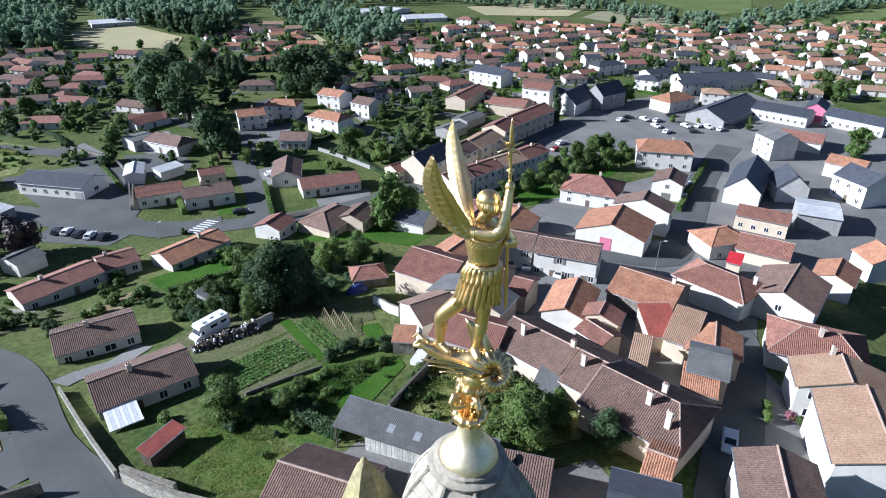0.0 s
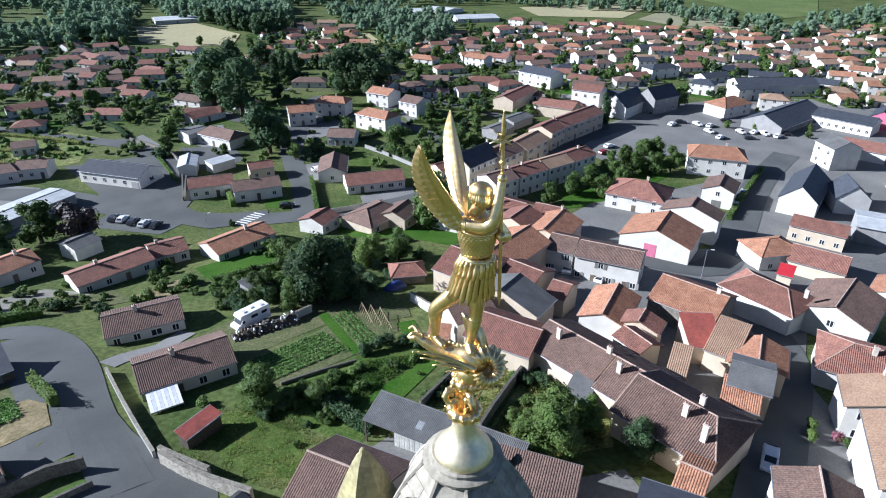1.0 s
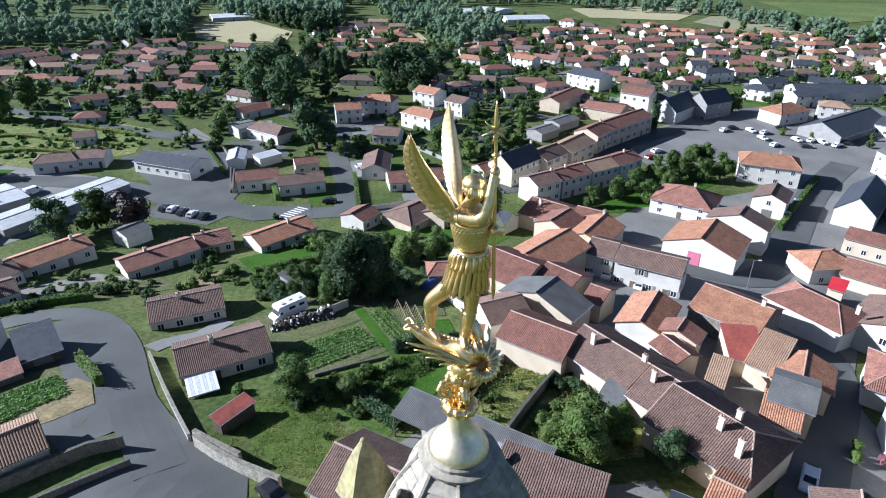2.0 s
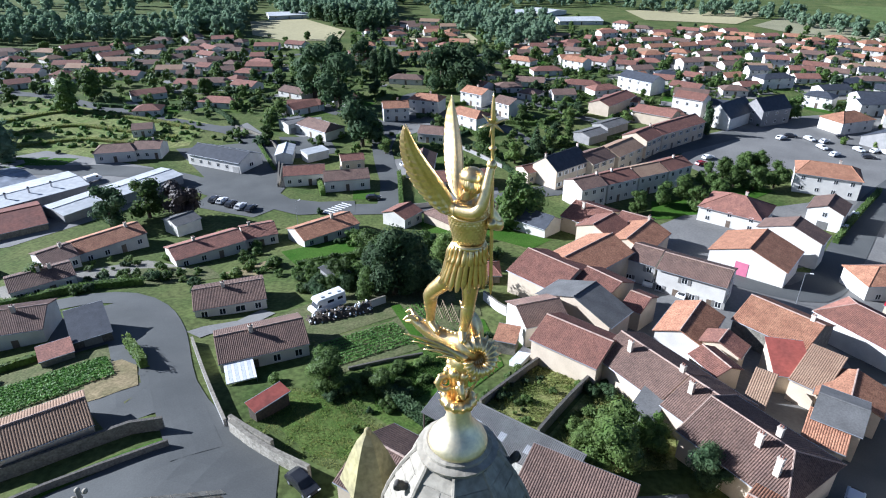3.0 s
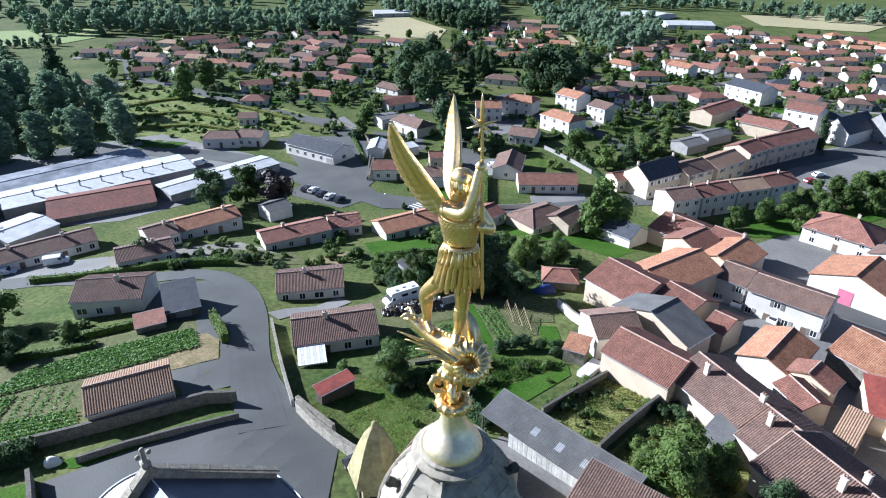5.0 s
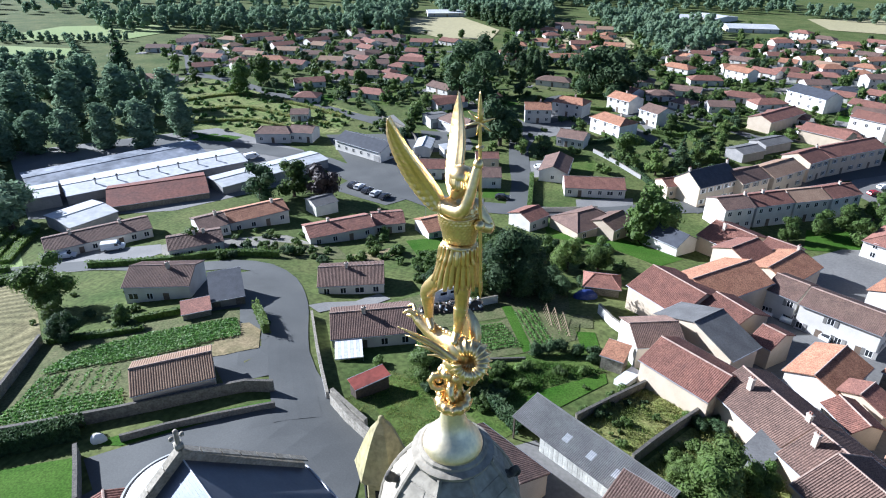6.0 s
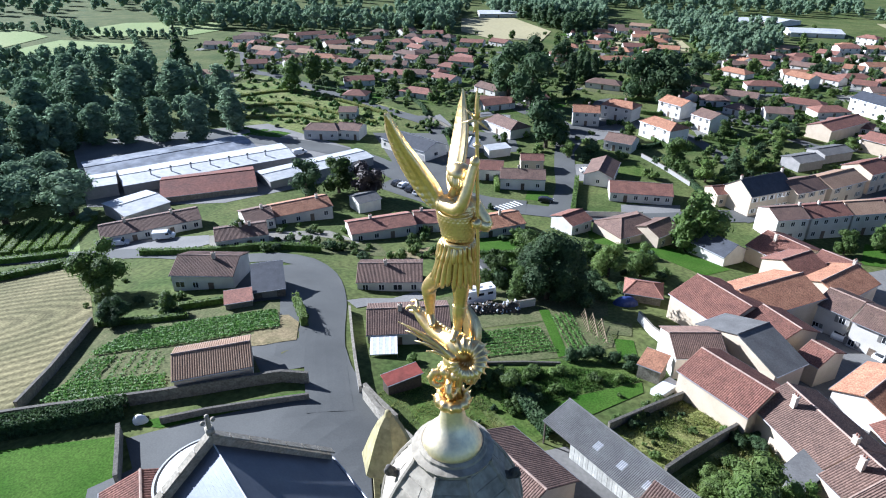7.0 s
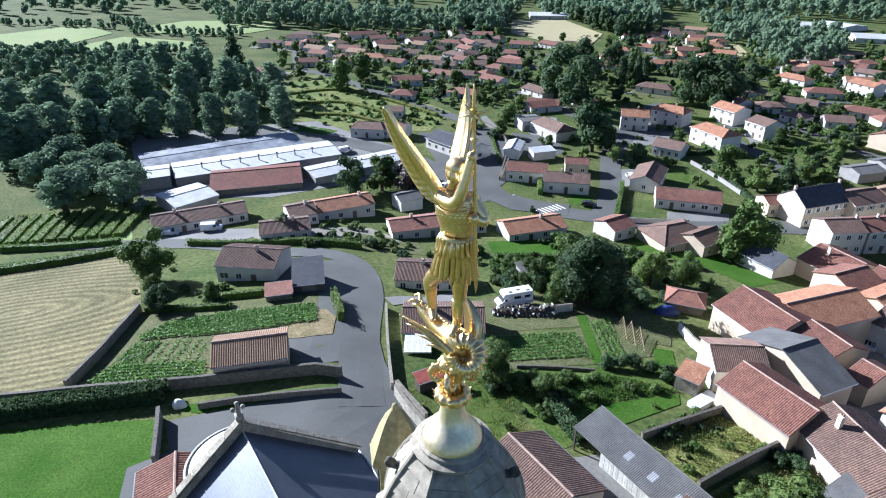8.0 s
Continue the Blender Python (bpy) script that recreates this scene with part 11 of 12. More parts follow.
wood("shrubbery", [(235, 397, 2.6, 1.8), (65, 328, 2.1, 1.4), (116, 389, 2.2, 1.5), (115, 388, 1.9, 1.3), (130, 330, 3.4, 2.3), (270, 440, 2.0, 1.3), (268, 441, 1.7, 1.1), (209, 405, 2.9, 1.9), (53, 408, 2.4, 1.6), (228, 407, 3.6, 2.4), (80, 376, 2.1, 1.4), (52, 298, 2.1, 1.4), (50, 300, 1.6, 1.1), (205, 409, 2.3, 1.5)], "bush", M_LEAF2, "light green bushes among far gardens and houses", 256, 90, 0.32, "shrubs")
wood("shrubbery", [(-174, 149, 1.4, 1.0), (-212, 171, 1.0, 0.6), (-148, 165, 1.1, 0.7), (-227, 170, 0.8, 0.6), (-159, 174, 1.1, 0.8), (-145, 170, 1.4, 0.9), (-145, 169, 1.2, 0.8), (-209, 205, 0.8, 0.6), (-23, 232, 2.7, 1.8), (-35, 217, 1.7, 1.1), (-26, 251, 1.9, 1.2), (2, 211, 1.5, 1.0), (0, 211, 1.4, 0.9), (-62, 276, 3.1, 2.1)], "bush", M_LEAF2, "light green bushes among far gardens and houses", 280, 90, 0.32, "shrubs")
wood("shrubbery", [(-1, 197, 2.7, 1.8), (-4, 202, 1.6, 1.0), (-35, 205, 2.8, 1.8), (-36, 206, 2.5, 1.6), (-70, 278, 2.1, 1.4), (-22, 194, 3.1, 2.0), (-22, 195, 2.5, 1.7), (-36, 242, 1.7, 1.1), (-25, 238, 2.5, 1.7), (-27, 240, 1.9, 1.2), (-74, 276, 1.6, 1.0), (-58, 219, 2.5, 1.6), (-56, 227, 2.5, 1.7), (-56, 229, 2.2, 1.5)], "bush", M_LEAF2, "light green bushes among far gardens and houses", 304, 90, 0.32, "shrubs")
wood("shrubbery", [(-27, 291, 2.0, 1.4), (-36, 234, 1.8, 1.2), (-17, 201, 3.2, 2.1)], "bush", M_LEAF2, "light green bushes among far gardens and houses", 328, 90, 0.32, "shrubs")
# gardens of the outskirts: a plot of grass, soil or gravel with hedges and shrubs
def plan_clear(x, y, skip, pad):
    for px, py, half in ROAD_POINTS:
        if (x - px) ** 2 + (y - py) ** 2 < (half + pad) ** 2:
            return False
    for i, (cx, cy, rz, L, W) in enumerate(COTTAGES):
        if i != skip and (x - cx) ** 2 + (y - cy) ** 2 < (0.5 * L + pad) ** 2:
            return False
    return True


def leafy_lumps(rnd, spots, per, size, parts=3):
    """Low leafy masses at spots (x, y, height, radius): returns vertices and faces."""
    verts, faces = [], []
    for x, y, h, r in spots:
        g = ground(x, y)
        lobes = [(x + rnd.uniform(-0.4, 0.4) * r, y + rnd.uniform(-0.4, 0.4) * r, g + h * rnd.uniform(0.35, 0.7), r * rnd.uniform(0.45, 0.7)) for _ in range(parts)]
        v, f = leaf_cloud(rnd, lobes, per, size)
        core(rnd, lobes, v, f)
        k = len(verts)
        verts += v
        faces += [tuple(k + i for i in q) for q in f]
    return verts, faces


def lay_gardens():
    rnd = random.Random(77)
    groups = {}
    floors = [M_LAWN2, M_LAWN2, M_LAWN, M_SOIL, M_GRAVEL, M_LAWN2, M_GRAVEL]
    for i, (cx, cy, rz, L, W) in enumerate(COTTAGES):
        c, s = math.cos(radians(rz)), math.sin(radians(rz))
        hx, y0, y1 = L / 2 + rnd.uniform(3, 6), -W / 2 - rnd.uniform(4, 7), W / 2 + rnd.uniform(5, 12)
        place = lambda u, v: (cx + c * u - s * v, cy + s * u + c * v)
        corners = [place(u, v) for u, v in ((-hx, y0), (hx, y0), (hx, y1), (-hx, y1))]
        m = floors[rnd.randrange(len(floors))]
        patch("garden_ground", corners, m, 0.03 + 0.00025 * i, {M_SOIL: "dug brown garden plot beside a house", M_GRAVEL: "pale gravel round a house"}.get(m, "small lawn round a house"), "garden", cell=15.0)
        yd = y0 + rnd.uniform(0.5, 3.5)
        patch("drive", [place(u, v) for u, v in ((-hx, y0), (-hx + 5, y0), (-hx + 5, yd + 5), (-hx, yd + 5))], M_PAVE, 0.045 + 0.00025 * i, "grey paved drive beside a house", "drive", cell=15.0)
        h, row = rnd.uniform(1.1, 2.1), []
        for (ax, ay), (bx, by) in ((corners[1], corners[2]), (corners[2], corners[3]), (corners[3], corners[0])):
            n = int(math.hypot(bx - ax, by - ay) / 0.95)
            gap = rnd.randrange(n)
            for k in range(n):
                x, y = ax + (bx - ax) * k / n, ay + (by - ay) * k / n
                if abs(k - gap) > 2 and plan_clear(x, y, i, 0.8):
                    row.append((x, y, h * rnd.uniform(0.85, 1.1), rnd.uniform(0.7, 0.95)))
        if len(row) > 4:
            v, f = leafy_lumps(rnd, row, 14, 0.30, 1)
            tagged(mesh_ob("hedge", v, f, rnd.choice((M_LEAF, M_DARK, M_LEAF, M_LEAF2))), "leafy green hedge round the garden of a house", "hedge")
        for _ in range(rnd.randrange(4, 9)):
            x, y = place(rnd.uniform(-hx, hx), rnd.choice((rnd.uniform(y0, -W / 2 - 1.5), rnd.uniform(W / 2 + 1.5, y1))))
            if plan_clear(x, y, i, 1.0):
                big = rnd.random() < 0.30
                groups.setdefault((i // 24, big), []).append((x, y, rnd.uniform(3.5, 7.0) if big else rnd.uniform(1.0, 2.4), rnd.uniform(1.5, 2.6) if big else rnd.uniform(0.8, 1.5)))
    for (k, big), spots in groups.items():
        v, f = leafy_lumps(rnd, spots, 110 if big else 45, 0.36 if big else 0.26)
        mt = (M_LEAF, M_DARK)[k % 2] if big else (M_LEAF2, M_LEAF)[k % 2]
        tagged(mesh_ob("garden_trees" if big else "shrubbery", v, f, mt), "small leafy trees in the gardens of far houses" if big else "green shrubs in the gardens of far houses", "trees" if big else "bushes", kind="stuff")


lay_gardens()


def tufts(name, poly, n, low, high, material, label, seed, lump=2.2, wide=0.055):
    """Upright blades of long grass, taller in clumps, inside a plan outline."""
    r = np.random.RandomState(seed)
    xs, ys = [p[0] for p in poly], [p[1] for p in poly]
    verts, faces = [], []
    for _ in range(n):
        x, y = r.uniform(min(xs), max(xs)), r.uniform(min(ys), max(ys))
        if not inside(poly, x, y):
            continue
        w = 0.5 + 0.5 * noise.noise(Vector((x / lump, y / lump, seed)))
        h = low + (high - low) * max(0.0, min(1.0, w * 1.5 - 0.25)) * r.uniform(0.6, 1.1)
        a, lean = r.uniform(0, 6.28), r.uniform(0.4, 1.2) * h
        b, z = r.uniform(0, 6.28), ground(x, y) + 0.03
        q = wide * r.uniform(0.7, 1.6)
        k = len(verts)
        verts += [(x - q * math.cos(a), y - q * math.sin(a), z), (x + q * math.cos(a), y + q * math.sin(a), z),
                  (x + 0.5 * lean * math.cos(b), y + 0.5 * lean * math.sin(b), z + h * 0.7), (x + lean * math.cos(b), y + lean * math.sin(b), z + h)]
        faces += [(k, k + 1, k + 2), (k, k + 2, k + 3), (k + 1, k + 3, k + 2)]
    tagged(mesh_ob(name, verts, faces, material), label, "long grass", kind="stuff")


def bank_scrub():
    rnd = random.Random(31)
    spots = [(x, y, rnd.uniform(0.3, 0.8), rnd.uniform(1.0, 2.8)) for x, y in scatter([(-243, 175), (-247, 196), (-195, 197), (-152, 184), (-143, 162), (-158, 144), (-190, 140)], 120, 31, 3.0)]
    v, f = leafy_lumps(rnd, spots, 40, 0.30, 2)
    tagged(mesh_ob("scrub", v, f, M_GREENW), "low yellow-green scrub on a grassy bank", "scrub", kind="stuff")


bank_scrub()
# overgrown plots beside the barn
tufts("long_grass", [(-10.1, 47.4), (-6.1, 58.6), (2.5, 63.3), (4.1, 62.6), (-2.7, 44.6)], 7000, 0.10, 0.60, M_WEED, "tall dry weeds and brambles inside old walls", 21)
tufts("long_grass", [(-0.6, 43.9), (5.1, 60.6), (12.7, 52.6), (12.1, 43.0), (5.4, 39.9)], 8000, 0.15, 0.8, M_WEED, "tall weeds and brambles behind the terrace", 22)
tufts("long_grass", [(-36.2, 34.6), (-35.9, 45.0), (-28.4, 45.3), (-19.9, 40.2), (-21.3, 31.6)], 9000, 0.04, 0.26, M_WEED, "long grass in a rough plot", 23, 1.6, 0.045)
tufts("long_grass", [(-26.6, 50.4), (-17.8, 58.6), (-10.2, 60.9), (-15.8, 51.9), (-17.4, 47.6), (-21.5, 42.6)], 13000, 0.10, 0.75, M_GREENW, "lush green weeds in a neglected garden", 24, 1.8)
tufts("long_grass", [(-34.0, 45.6), (-31.0, 50.3), (-22.3, 42.3), (-24.5, 40.9)], 3500, 0.08, 0.4, M_GREENW, "long green grass under bushes", 25, 1.5)


def thicket(spots, material, label, seed, per=420, size=0.15):
    """Each bush of a neglected garden, an object of its own."""
    rnd = random.Random(seed)
    for x, y, h, r in spots:
        v, f = leafy_lumps(rnd, [(x, y, h, r), (x + rnd.uniform(-0.6, 0.6) * r, y + rnd.uniform(-0.6, 0.6) * r, h * 0.75, r * 0.75)], per, size)
        tagged(mesh_ob("bush", v, f, material), label, "bush")


thicket([(-23.3, 47.3, 2.2, 1.7), (-20.6, 48.6, 1.6, 1.3), (-26.0, 48.9, 1.8, 1.4), (-18.2, 50.6, 1.1, 1.1), (-22.6, 52.6, 1.4, 1.5), (-19.8, 54.9, 1.2, 1.2), (-15.2, 56.6, 1.0, 1.2), (-13.0, 58.4, 0.9, 1.0)], M_LEAF, "leafy bush in a neglected garden", 5)
thicket([(-20.2, 59.6, 2.2, 1.4), (-18.6, 61.2, 2.6, 1.6), (-17.2, 62.8, 2.4, 1.5), (-15.0, 63.0, 1.9, 1.4), (-13.0, 64.0, 2.1, 1.5), (-10.9, 64.6, 1.9, 1.3), (-12.4, 62.2, 1.5, 1.2)], M_DARK, "dark overgrown shrub behind a kitchen garden", 6)
thicket([(-6.6, 57.4, 1.2, 1.0), (-7.8, 52.0, 0.9, 1.1), (-1.0, 60.6, 1.1, 1.1), (-4.6, 50.2, 0.7, 0.9), (1.6, 46.4, 1.2, 1.3), (7.8, 46.2, 1.9, 1.6), (9.6, 48.4, 1.6, 1.5), (3.4, 50.2, 1.2, 1.2), (4.8, 47.4, 2.0, 1.8)], M_LEAF2, "bramble bush in an overgrown plot", 7)
thicket([(38.6, 53.1, 1.7, 0.9), (37.4, 50.2, 1.5, 0.8), (38.2, 51.6, 1.2, 0.8)], M_LEAF2, "light green garden shrub beside the street", 10, 300, 0.13)
thicket([(41.2, 51.6, 1.3, 0.8)], M_BLOOM, "flowering pink bush beside a white house", 11, 300, 0.13)
thicket([(41.9, 50.2, 1.4, 0.9)], M_LEAF, "round green bush beside a white house", 12, 300, 0.13)
thicket([(-37.9, 45.5, 1.7, 1.0), (-58.2, 44.6, 1.0, 0.7)], M_LEAF, "small round garden bush beside a house", 8)
thicket([(-46.0, 74.0, 3.0, 1.9), (-42.6, 77.6, 3.4, 2.2), (-39.0, 79.6, 3.2, 2.1), (-36.4, 84.0, 4.2, 2.6), (-32.0, 84.6, 4.0, 2.5), (-28.6, 81.6, 4.4, 2.7), (-26.0, 78.8, 3.0, 2.0), (-25.2, 84.6, 3.6, 2.3),
         (-29.6, 88.6, 3.4, 2.4), (-22.6, 89.6, 2.6, 1.8), (-40.0, 86.0, 3.0, 2.2), (-44.6, 83.4, 2.6, 2.0), (-48.6, 79.0, 2.4, 1.9), (-34.6, 90.6, 3.0, 2.3)], M_DARK, "dense dark shrub beside a large tree", 9, 520, 0.20)
patch("garden_soil", [(-50.5, 61.0), (-45.0, 73.0), (-36.0, 80.0), (-24.0, 84.0), (-21.5, 78.0), (-27.0, 72.0), (-38.0, 57.5), (-42.0, 55.5)], M_SOIL, 0.038, "dark dug earth round a parked motorhome", "garden", cell=3.0)
patch("garden_soil", [(-64.5, 40.4), (-61.0, 43.6), (-57.7, 42.8), (-53.5, 38.5), (-56.0, 34.8), (-59.8, 31.2), (-63.3, 30.2), (-60.0, 36.1)], M_EARTH, 0.125, "dry sandy earth at the end of a vegetable garden", "garden", cell=3.0)
patch("yard", [(8.5, 131.0), (20.0, 148.2), (35.1, 156.6), (56.0, 170.1), (44.5, 125.5), (29.4, 110.5), (19.1, 112.4)], M_TOWN, 0.105, "grey paved yards between town houses", "yard", cell=3.0)
hedge([(-23.2, 47.1), (-19.2, 44.5), (-14.9, 42.0)], 1.5, 1.7, M_DARK, "dark ragged hedge between two garden plots", dens=110.0)
patch("lawn", [(-24.4, 33.4), (-20.4, 39.2), (-19.0, 40.4), (-17.6, 43.2), (-16.9, 47.4), (-12.4, 48.4), (-14.2, 44.4), (-15.6, 40.0), (-18.0, 36.4), (-20.0, 34.0)], M_LAWN2, 0.037, "green grass behind the barn", "lawn", cell=2.0)
patch("car_park", [(-107.0, 124.5), (-107.0, 116.5), (-86.0, 114.0), (-83.5, 121.5)], M_ASPH, 0.095, "grey asphalt bay for a row of parked cars", "car park", cell=3.0)
patch("terrace", [(-71.3, 81.0), (-66.3, 89.0), (-63.0, 86.3), (-64.0, 79.3)], M_EARTH, 0.150, "pale sandy terrace before a long house", "terrace", cell=3.0)
patch("garden_ground", [(-113.0, 62.0), (-100.0, 74.0), (-92.0, 83.0), (-80.0, 82.0), (-88.0, 72.0), (-101.0, 58.5)], M_GRAVEL, 0.055, "pale gravel between long low houses", "garden", cell=4.0)
patch("garden_soil", [(-90.0, 78.0), (-78.0, 84.0), (-70.0, 79.0), (-80.0, 71.0), (-88.0, 68.5)], M_SOIL, 0.060, "dug kitchen garden above the lane", "garden", cell=4.0)
patch("mown_path", [(-12.6, 48.6), (-9.1, 58.0), (-10.1, 60.4), (-15.7, 51.5), (-17.3, 47.7)], M_LAWN, 0.075, "bright green mown path between weeds and a wall", "lawn", cell=2.0)
patch("garden_soil", [(-21.4, 75.3), (-17.4, 77.7), (-15.9, 73.2), (-19.4, 71.2)], M_SOIL, 0.075, "bare dug soil beside the bean frames", "garden", cell=2.0)
patch("lawn", [(-17.8, 70.4), (-15.2, 71.9), (-12.4, 66.1), (-14.9, 64.7)], M_LAWN, 0.075, "small lawn in a kitchen garden", "lawn", cell=2.0)
patch("grass_path", [(-31.9, 72.7), (-30.4, 73.6), (-21.0, 60.8), (-21.9, 59.3)], M_LAWN, 0.085, "green grass path between vegetable beds", "path", cell=2.0)
low_wall("garden_wall", [(-29.4, 50.8), (-25.2, 54.2), (-20.8, 57.5)], 0.45, 0.25, M_STONE, "low stone edging of a kitchen garden")
patch("yard", [(-1.5, 70.0), (5.0, 66.0), (13.0, 62.0), (24.0, 50.0), (31.0, 43.0), (38.0, 58.0), (40.0, 74.0), (36.0, 96.0), (20.0, 90.0), (8.0, 93.0), (2.0, 80.0)], M_TOWN, 0.035, "worn grey paving of back yards between houses", "yard", cell=3.0)
patch("yard", [(-16.5, 36.0), (-12.5, 41.4), (5.4, 36.2), (14.0, 40.0), (20.0, 27.0), (4.0, 20.0), (-10.0, 24.0)], M_TOWN, 0.035, "worn grey yard before the barn", "yard", cell=3.0)


def build_barn():
    """A long barn under one slope of corrugated sheets, with pale upright boards below the eave and one open bay."""
    root = empty("barn", -5.15, 40.85, ground(-5.15, 40.85), -19.4)
    tagged(root, "long barn with a grey corrugated roof and pale siding", "barn")
    half, dep, zr, ze = 9.15, 4.0, 4.35, 3.20
    bm = bmesh.new()
    corrugated(bm, -half, half, 0, zr, -dep, ze, 0.20, 0.045)
    slab = part("roof", bm, M_FIBRE, root)
    bm = bmesh.new()
    v = [bm.verts.new(p) for p in ((-half, 0, zr - 0.09), (half, 0, zr - 0.09), (half, -dep, ze - 0.09), (-half, -dep, ze - 0.09), (-half, 0, zr - 0.02), (half, 0, zr - 0.02), (half, -dep, ze - 0.02), (-half, -dep, ze - 0.02))]
    for f in ((0, 1, 2, 3), (7, 6, 5, 4), (0, 4, 5, 1), (1, 5, 6, 2), (2, 6, 7, 3), (3, 7, 4, 0)):
        bm.faces.new([v[i] for i in f])
    part("roof_underside", bm, M_FIBRE, slab)
    bm = bmesh.new()
    rod(bm, (-half, 0.02, zr + 0.03), (half, 0.02, zr + 0.03), 0.09, 8)
    part("ridge_cap", bm, M_FIBRE, root)
    slope = (ze - zr) / dep
    for k in range(4):
        bm = bmesh.new()
        x = -3.1 + 3.2 * k
        corrugated(bm, x, x + 0.8, -1.8, zr + 1.8 * slope + 0.012, -2.8, zr + 2.8 * slope + 0.012, 0.20, 0.045)
        part("roof_light", bm, M_PLASTIC, root, "pale translucent roof sheet")
    n = 44
    for k in range(n):
        x0 = -half + 3.5 + (2 * half - 3.7) * k / n
        bm = bmesh.new()
        box(bm, x0, -3.06 - 0.015 * (k % 2), -0.8, x0 + (2 * half - 3.7) / n - 0.03, -3.00, 3.36)
        part("board", bm, M_BOARD, root)
    for name, m, b in (("back_wall", M_STONE, (-half + 0.1, -0.4, -1.5, half - 0.1, -0.15, 4.15)), ("end_wall", M_STONE, (half - 0.30, -3.0, -1.2, half - 0.1, -0.4, 3.3)),
                       ("partition", M_LOG, (-half + 3.4, -3.0, -0.8, -half + 3.5, -0.4, 3.3)), ("post", M_LOG, (-half + 0.1, -3.8, -1.0, -half + 0.26, -3.64, 3.15))):
        bm = bmesh.new()
        box(bm, *b)
        part(name, bm, m, root)


build_barn()
# ---- vehicles and small things ----
def extrude_profile(bm, prof, half, taper=None):
    """A side outline (x, z) carried across the width; taper gives each point its own half width."""
    tp = taper or [half] * len(prof)
    A = [bm.verts.new((x, -w, z)) for (x, z), w in zip(prof, tp)]
    B = [bm.verts.new((x, w, z)) for (x, z), w in zip(prof, tp)]
    n = len(prof)
    for k in range(n):
        bm.faces.new((A[k], A[(k + 1) % n], B[(k + 1) % n], B[k]))
    bm.faces.new(A[::-1]), bm.faces.new(B)


def make_vehicle(kind, paint, label):
    specs = {
        "car": ([(-2.05, 0.35), (2.05, 0.35), (2.08, 0.62), (1.95, 0.82), (0.95, 0.95), (-1.95, 0.98), (-2.08, 0.70)], 0.86, [(1.0, 0.94), (0.35, 1.40), (-1.2, 1.45), (-1.95, 0.97)], 4),
        "van": ([(-2.4, 0.40), (2.3, 0.40), (2.38, 0.75), (2.25, 1.05), (1.5, 1.22), (-2.4, 1.22)], 0.95, [(1.6, 1.2), (0.95, 1.95), (-2.38, 2.0), (-2.40, 1.2)], 4),
        "motorhome": ([(-3.2, 0.45), (3.0, 0.45), (3.1, 0.85), (2.9, 1.15), (2.2, 1.35), (-3.2, 1.35)], 1.1, [(2.35, 1.3), (1.85, 2.0), (2.3, 2.35), (2.0, 2.85), (-3.15, 2.9), (-3.2, 1.3)], 4),
    }
    prof, half, top, _ = specs[kind]
    root = empty(kind, 0, 0, 0)
    tagged(root, label, kind)
    bm = bmesh.new()
    extrude_profile(bm, prof, half)
    bmesh.ops.bevel(bm, geom=bm.edges[:], offset=0.06, segments=2, affect="EDGES")
    part("body", bm, paint, root)
    bm = bmesh.new()
    w = half * (0.97 if kind != "car" else 0.84)
    extrude_profile(bm, top, half, [half * 0.97 if z < 1.3 else w for x, z in top])
    bmesh.ops.bevel(bm, geom=bm.edges[:], offset=0.05, segments=2, affect="EDGES")
    part("roof_shell", bm, paint, root)
    xw = {"car": ((1.02, 0.96, 0.40, 1.36), (-1.25, 1.36, -1.92, 1.03)), "van": ((1.64, 1.24, 1.0, 1.88),), "motorhome": ((2.38, 1.36, 1.92, 1.96),)}[kind]
    for x0, z0, x1, z1 in xw:
        bm = bmesh.new()
        d = Vector((z1 - z0, 0, x0 - x1)).normalized() * 0.035
        d = d if d.x * (1 if x0 > 0 else -1) > 0 else -d
        f = w * 0.86
        vs = [(x0, -f, z0), (x0, f, z0), (x1, f * 0.95, z1), (x1, -f * 0.95, z1)]
        a = [bm.verts.new(v) for v in vs]
        b = [bm.verts.new(Vector(v) + d) for v in vs]
        bm.faces.new(a), bm.faces.new(b[::-1])
        for k in range(4):
            bm.faces.new((a[k], a[(k + 1) % 4], b[(k + 1) % 4], b[k]))
        part("windscreen", bm, M_GLASS, root)
    panes = {"car": ((-1.05, 1.02, 0.45, 1.34),), "van": ((0.5, 1.25, 1.2, 1.8),), "motorhome": ((1.5, 1.45, 2.0, 1.9), (-0.9, 1.75, 0.3, 2.25), (-2.6, 1.75, -1.6, 2.25))}[kind]
    for s in (-1, 1):
        for x0, z0, x1, z1 in panes:
            bm = bmesh.new()
            y = s * (w + 0.02)
            box(bm, x0, min(y, y - s * 0.06), z0, x1, max(y, y - s * 0.06), z1)
            part("side_window", bm, M_GLASS, root)
    wx = {"car": 1.28, "van": 1.5, "motorhome": 1.9}[kind]
    for x in (-wx, wx):
        for s in (-1, 1):
            bm = bmesh.new()
            rod(bm, (x, s * (half - 0.18), 0.33), (x, s * (half + 0.02), 0.33), 0.33, 16)
            wh = part("wheel", bm, M_RUBBER, root)
            bm = bmesh.new()
            rod(bm, (x, s * (half - 0.10), 0.33), (x, s * (half + 0.035), 0.33), 0.19, 12)
            part("rim", bm, M_GUTTER, wh)
    for s in (-1, 1):
        bm = bmesh.new()
        box(bm, prof[2][0] - 0.06, s * half * 0.72 - 0.16, 0.62, prof[2][0] + 0.02, s * half * 0.72 + 0.16, 0.78)
        part("headlight", bm, M_FRAME, root)
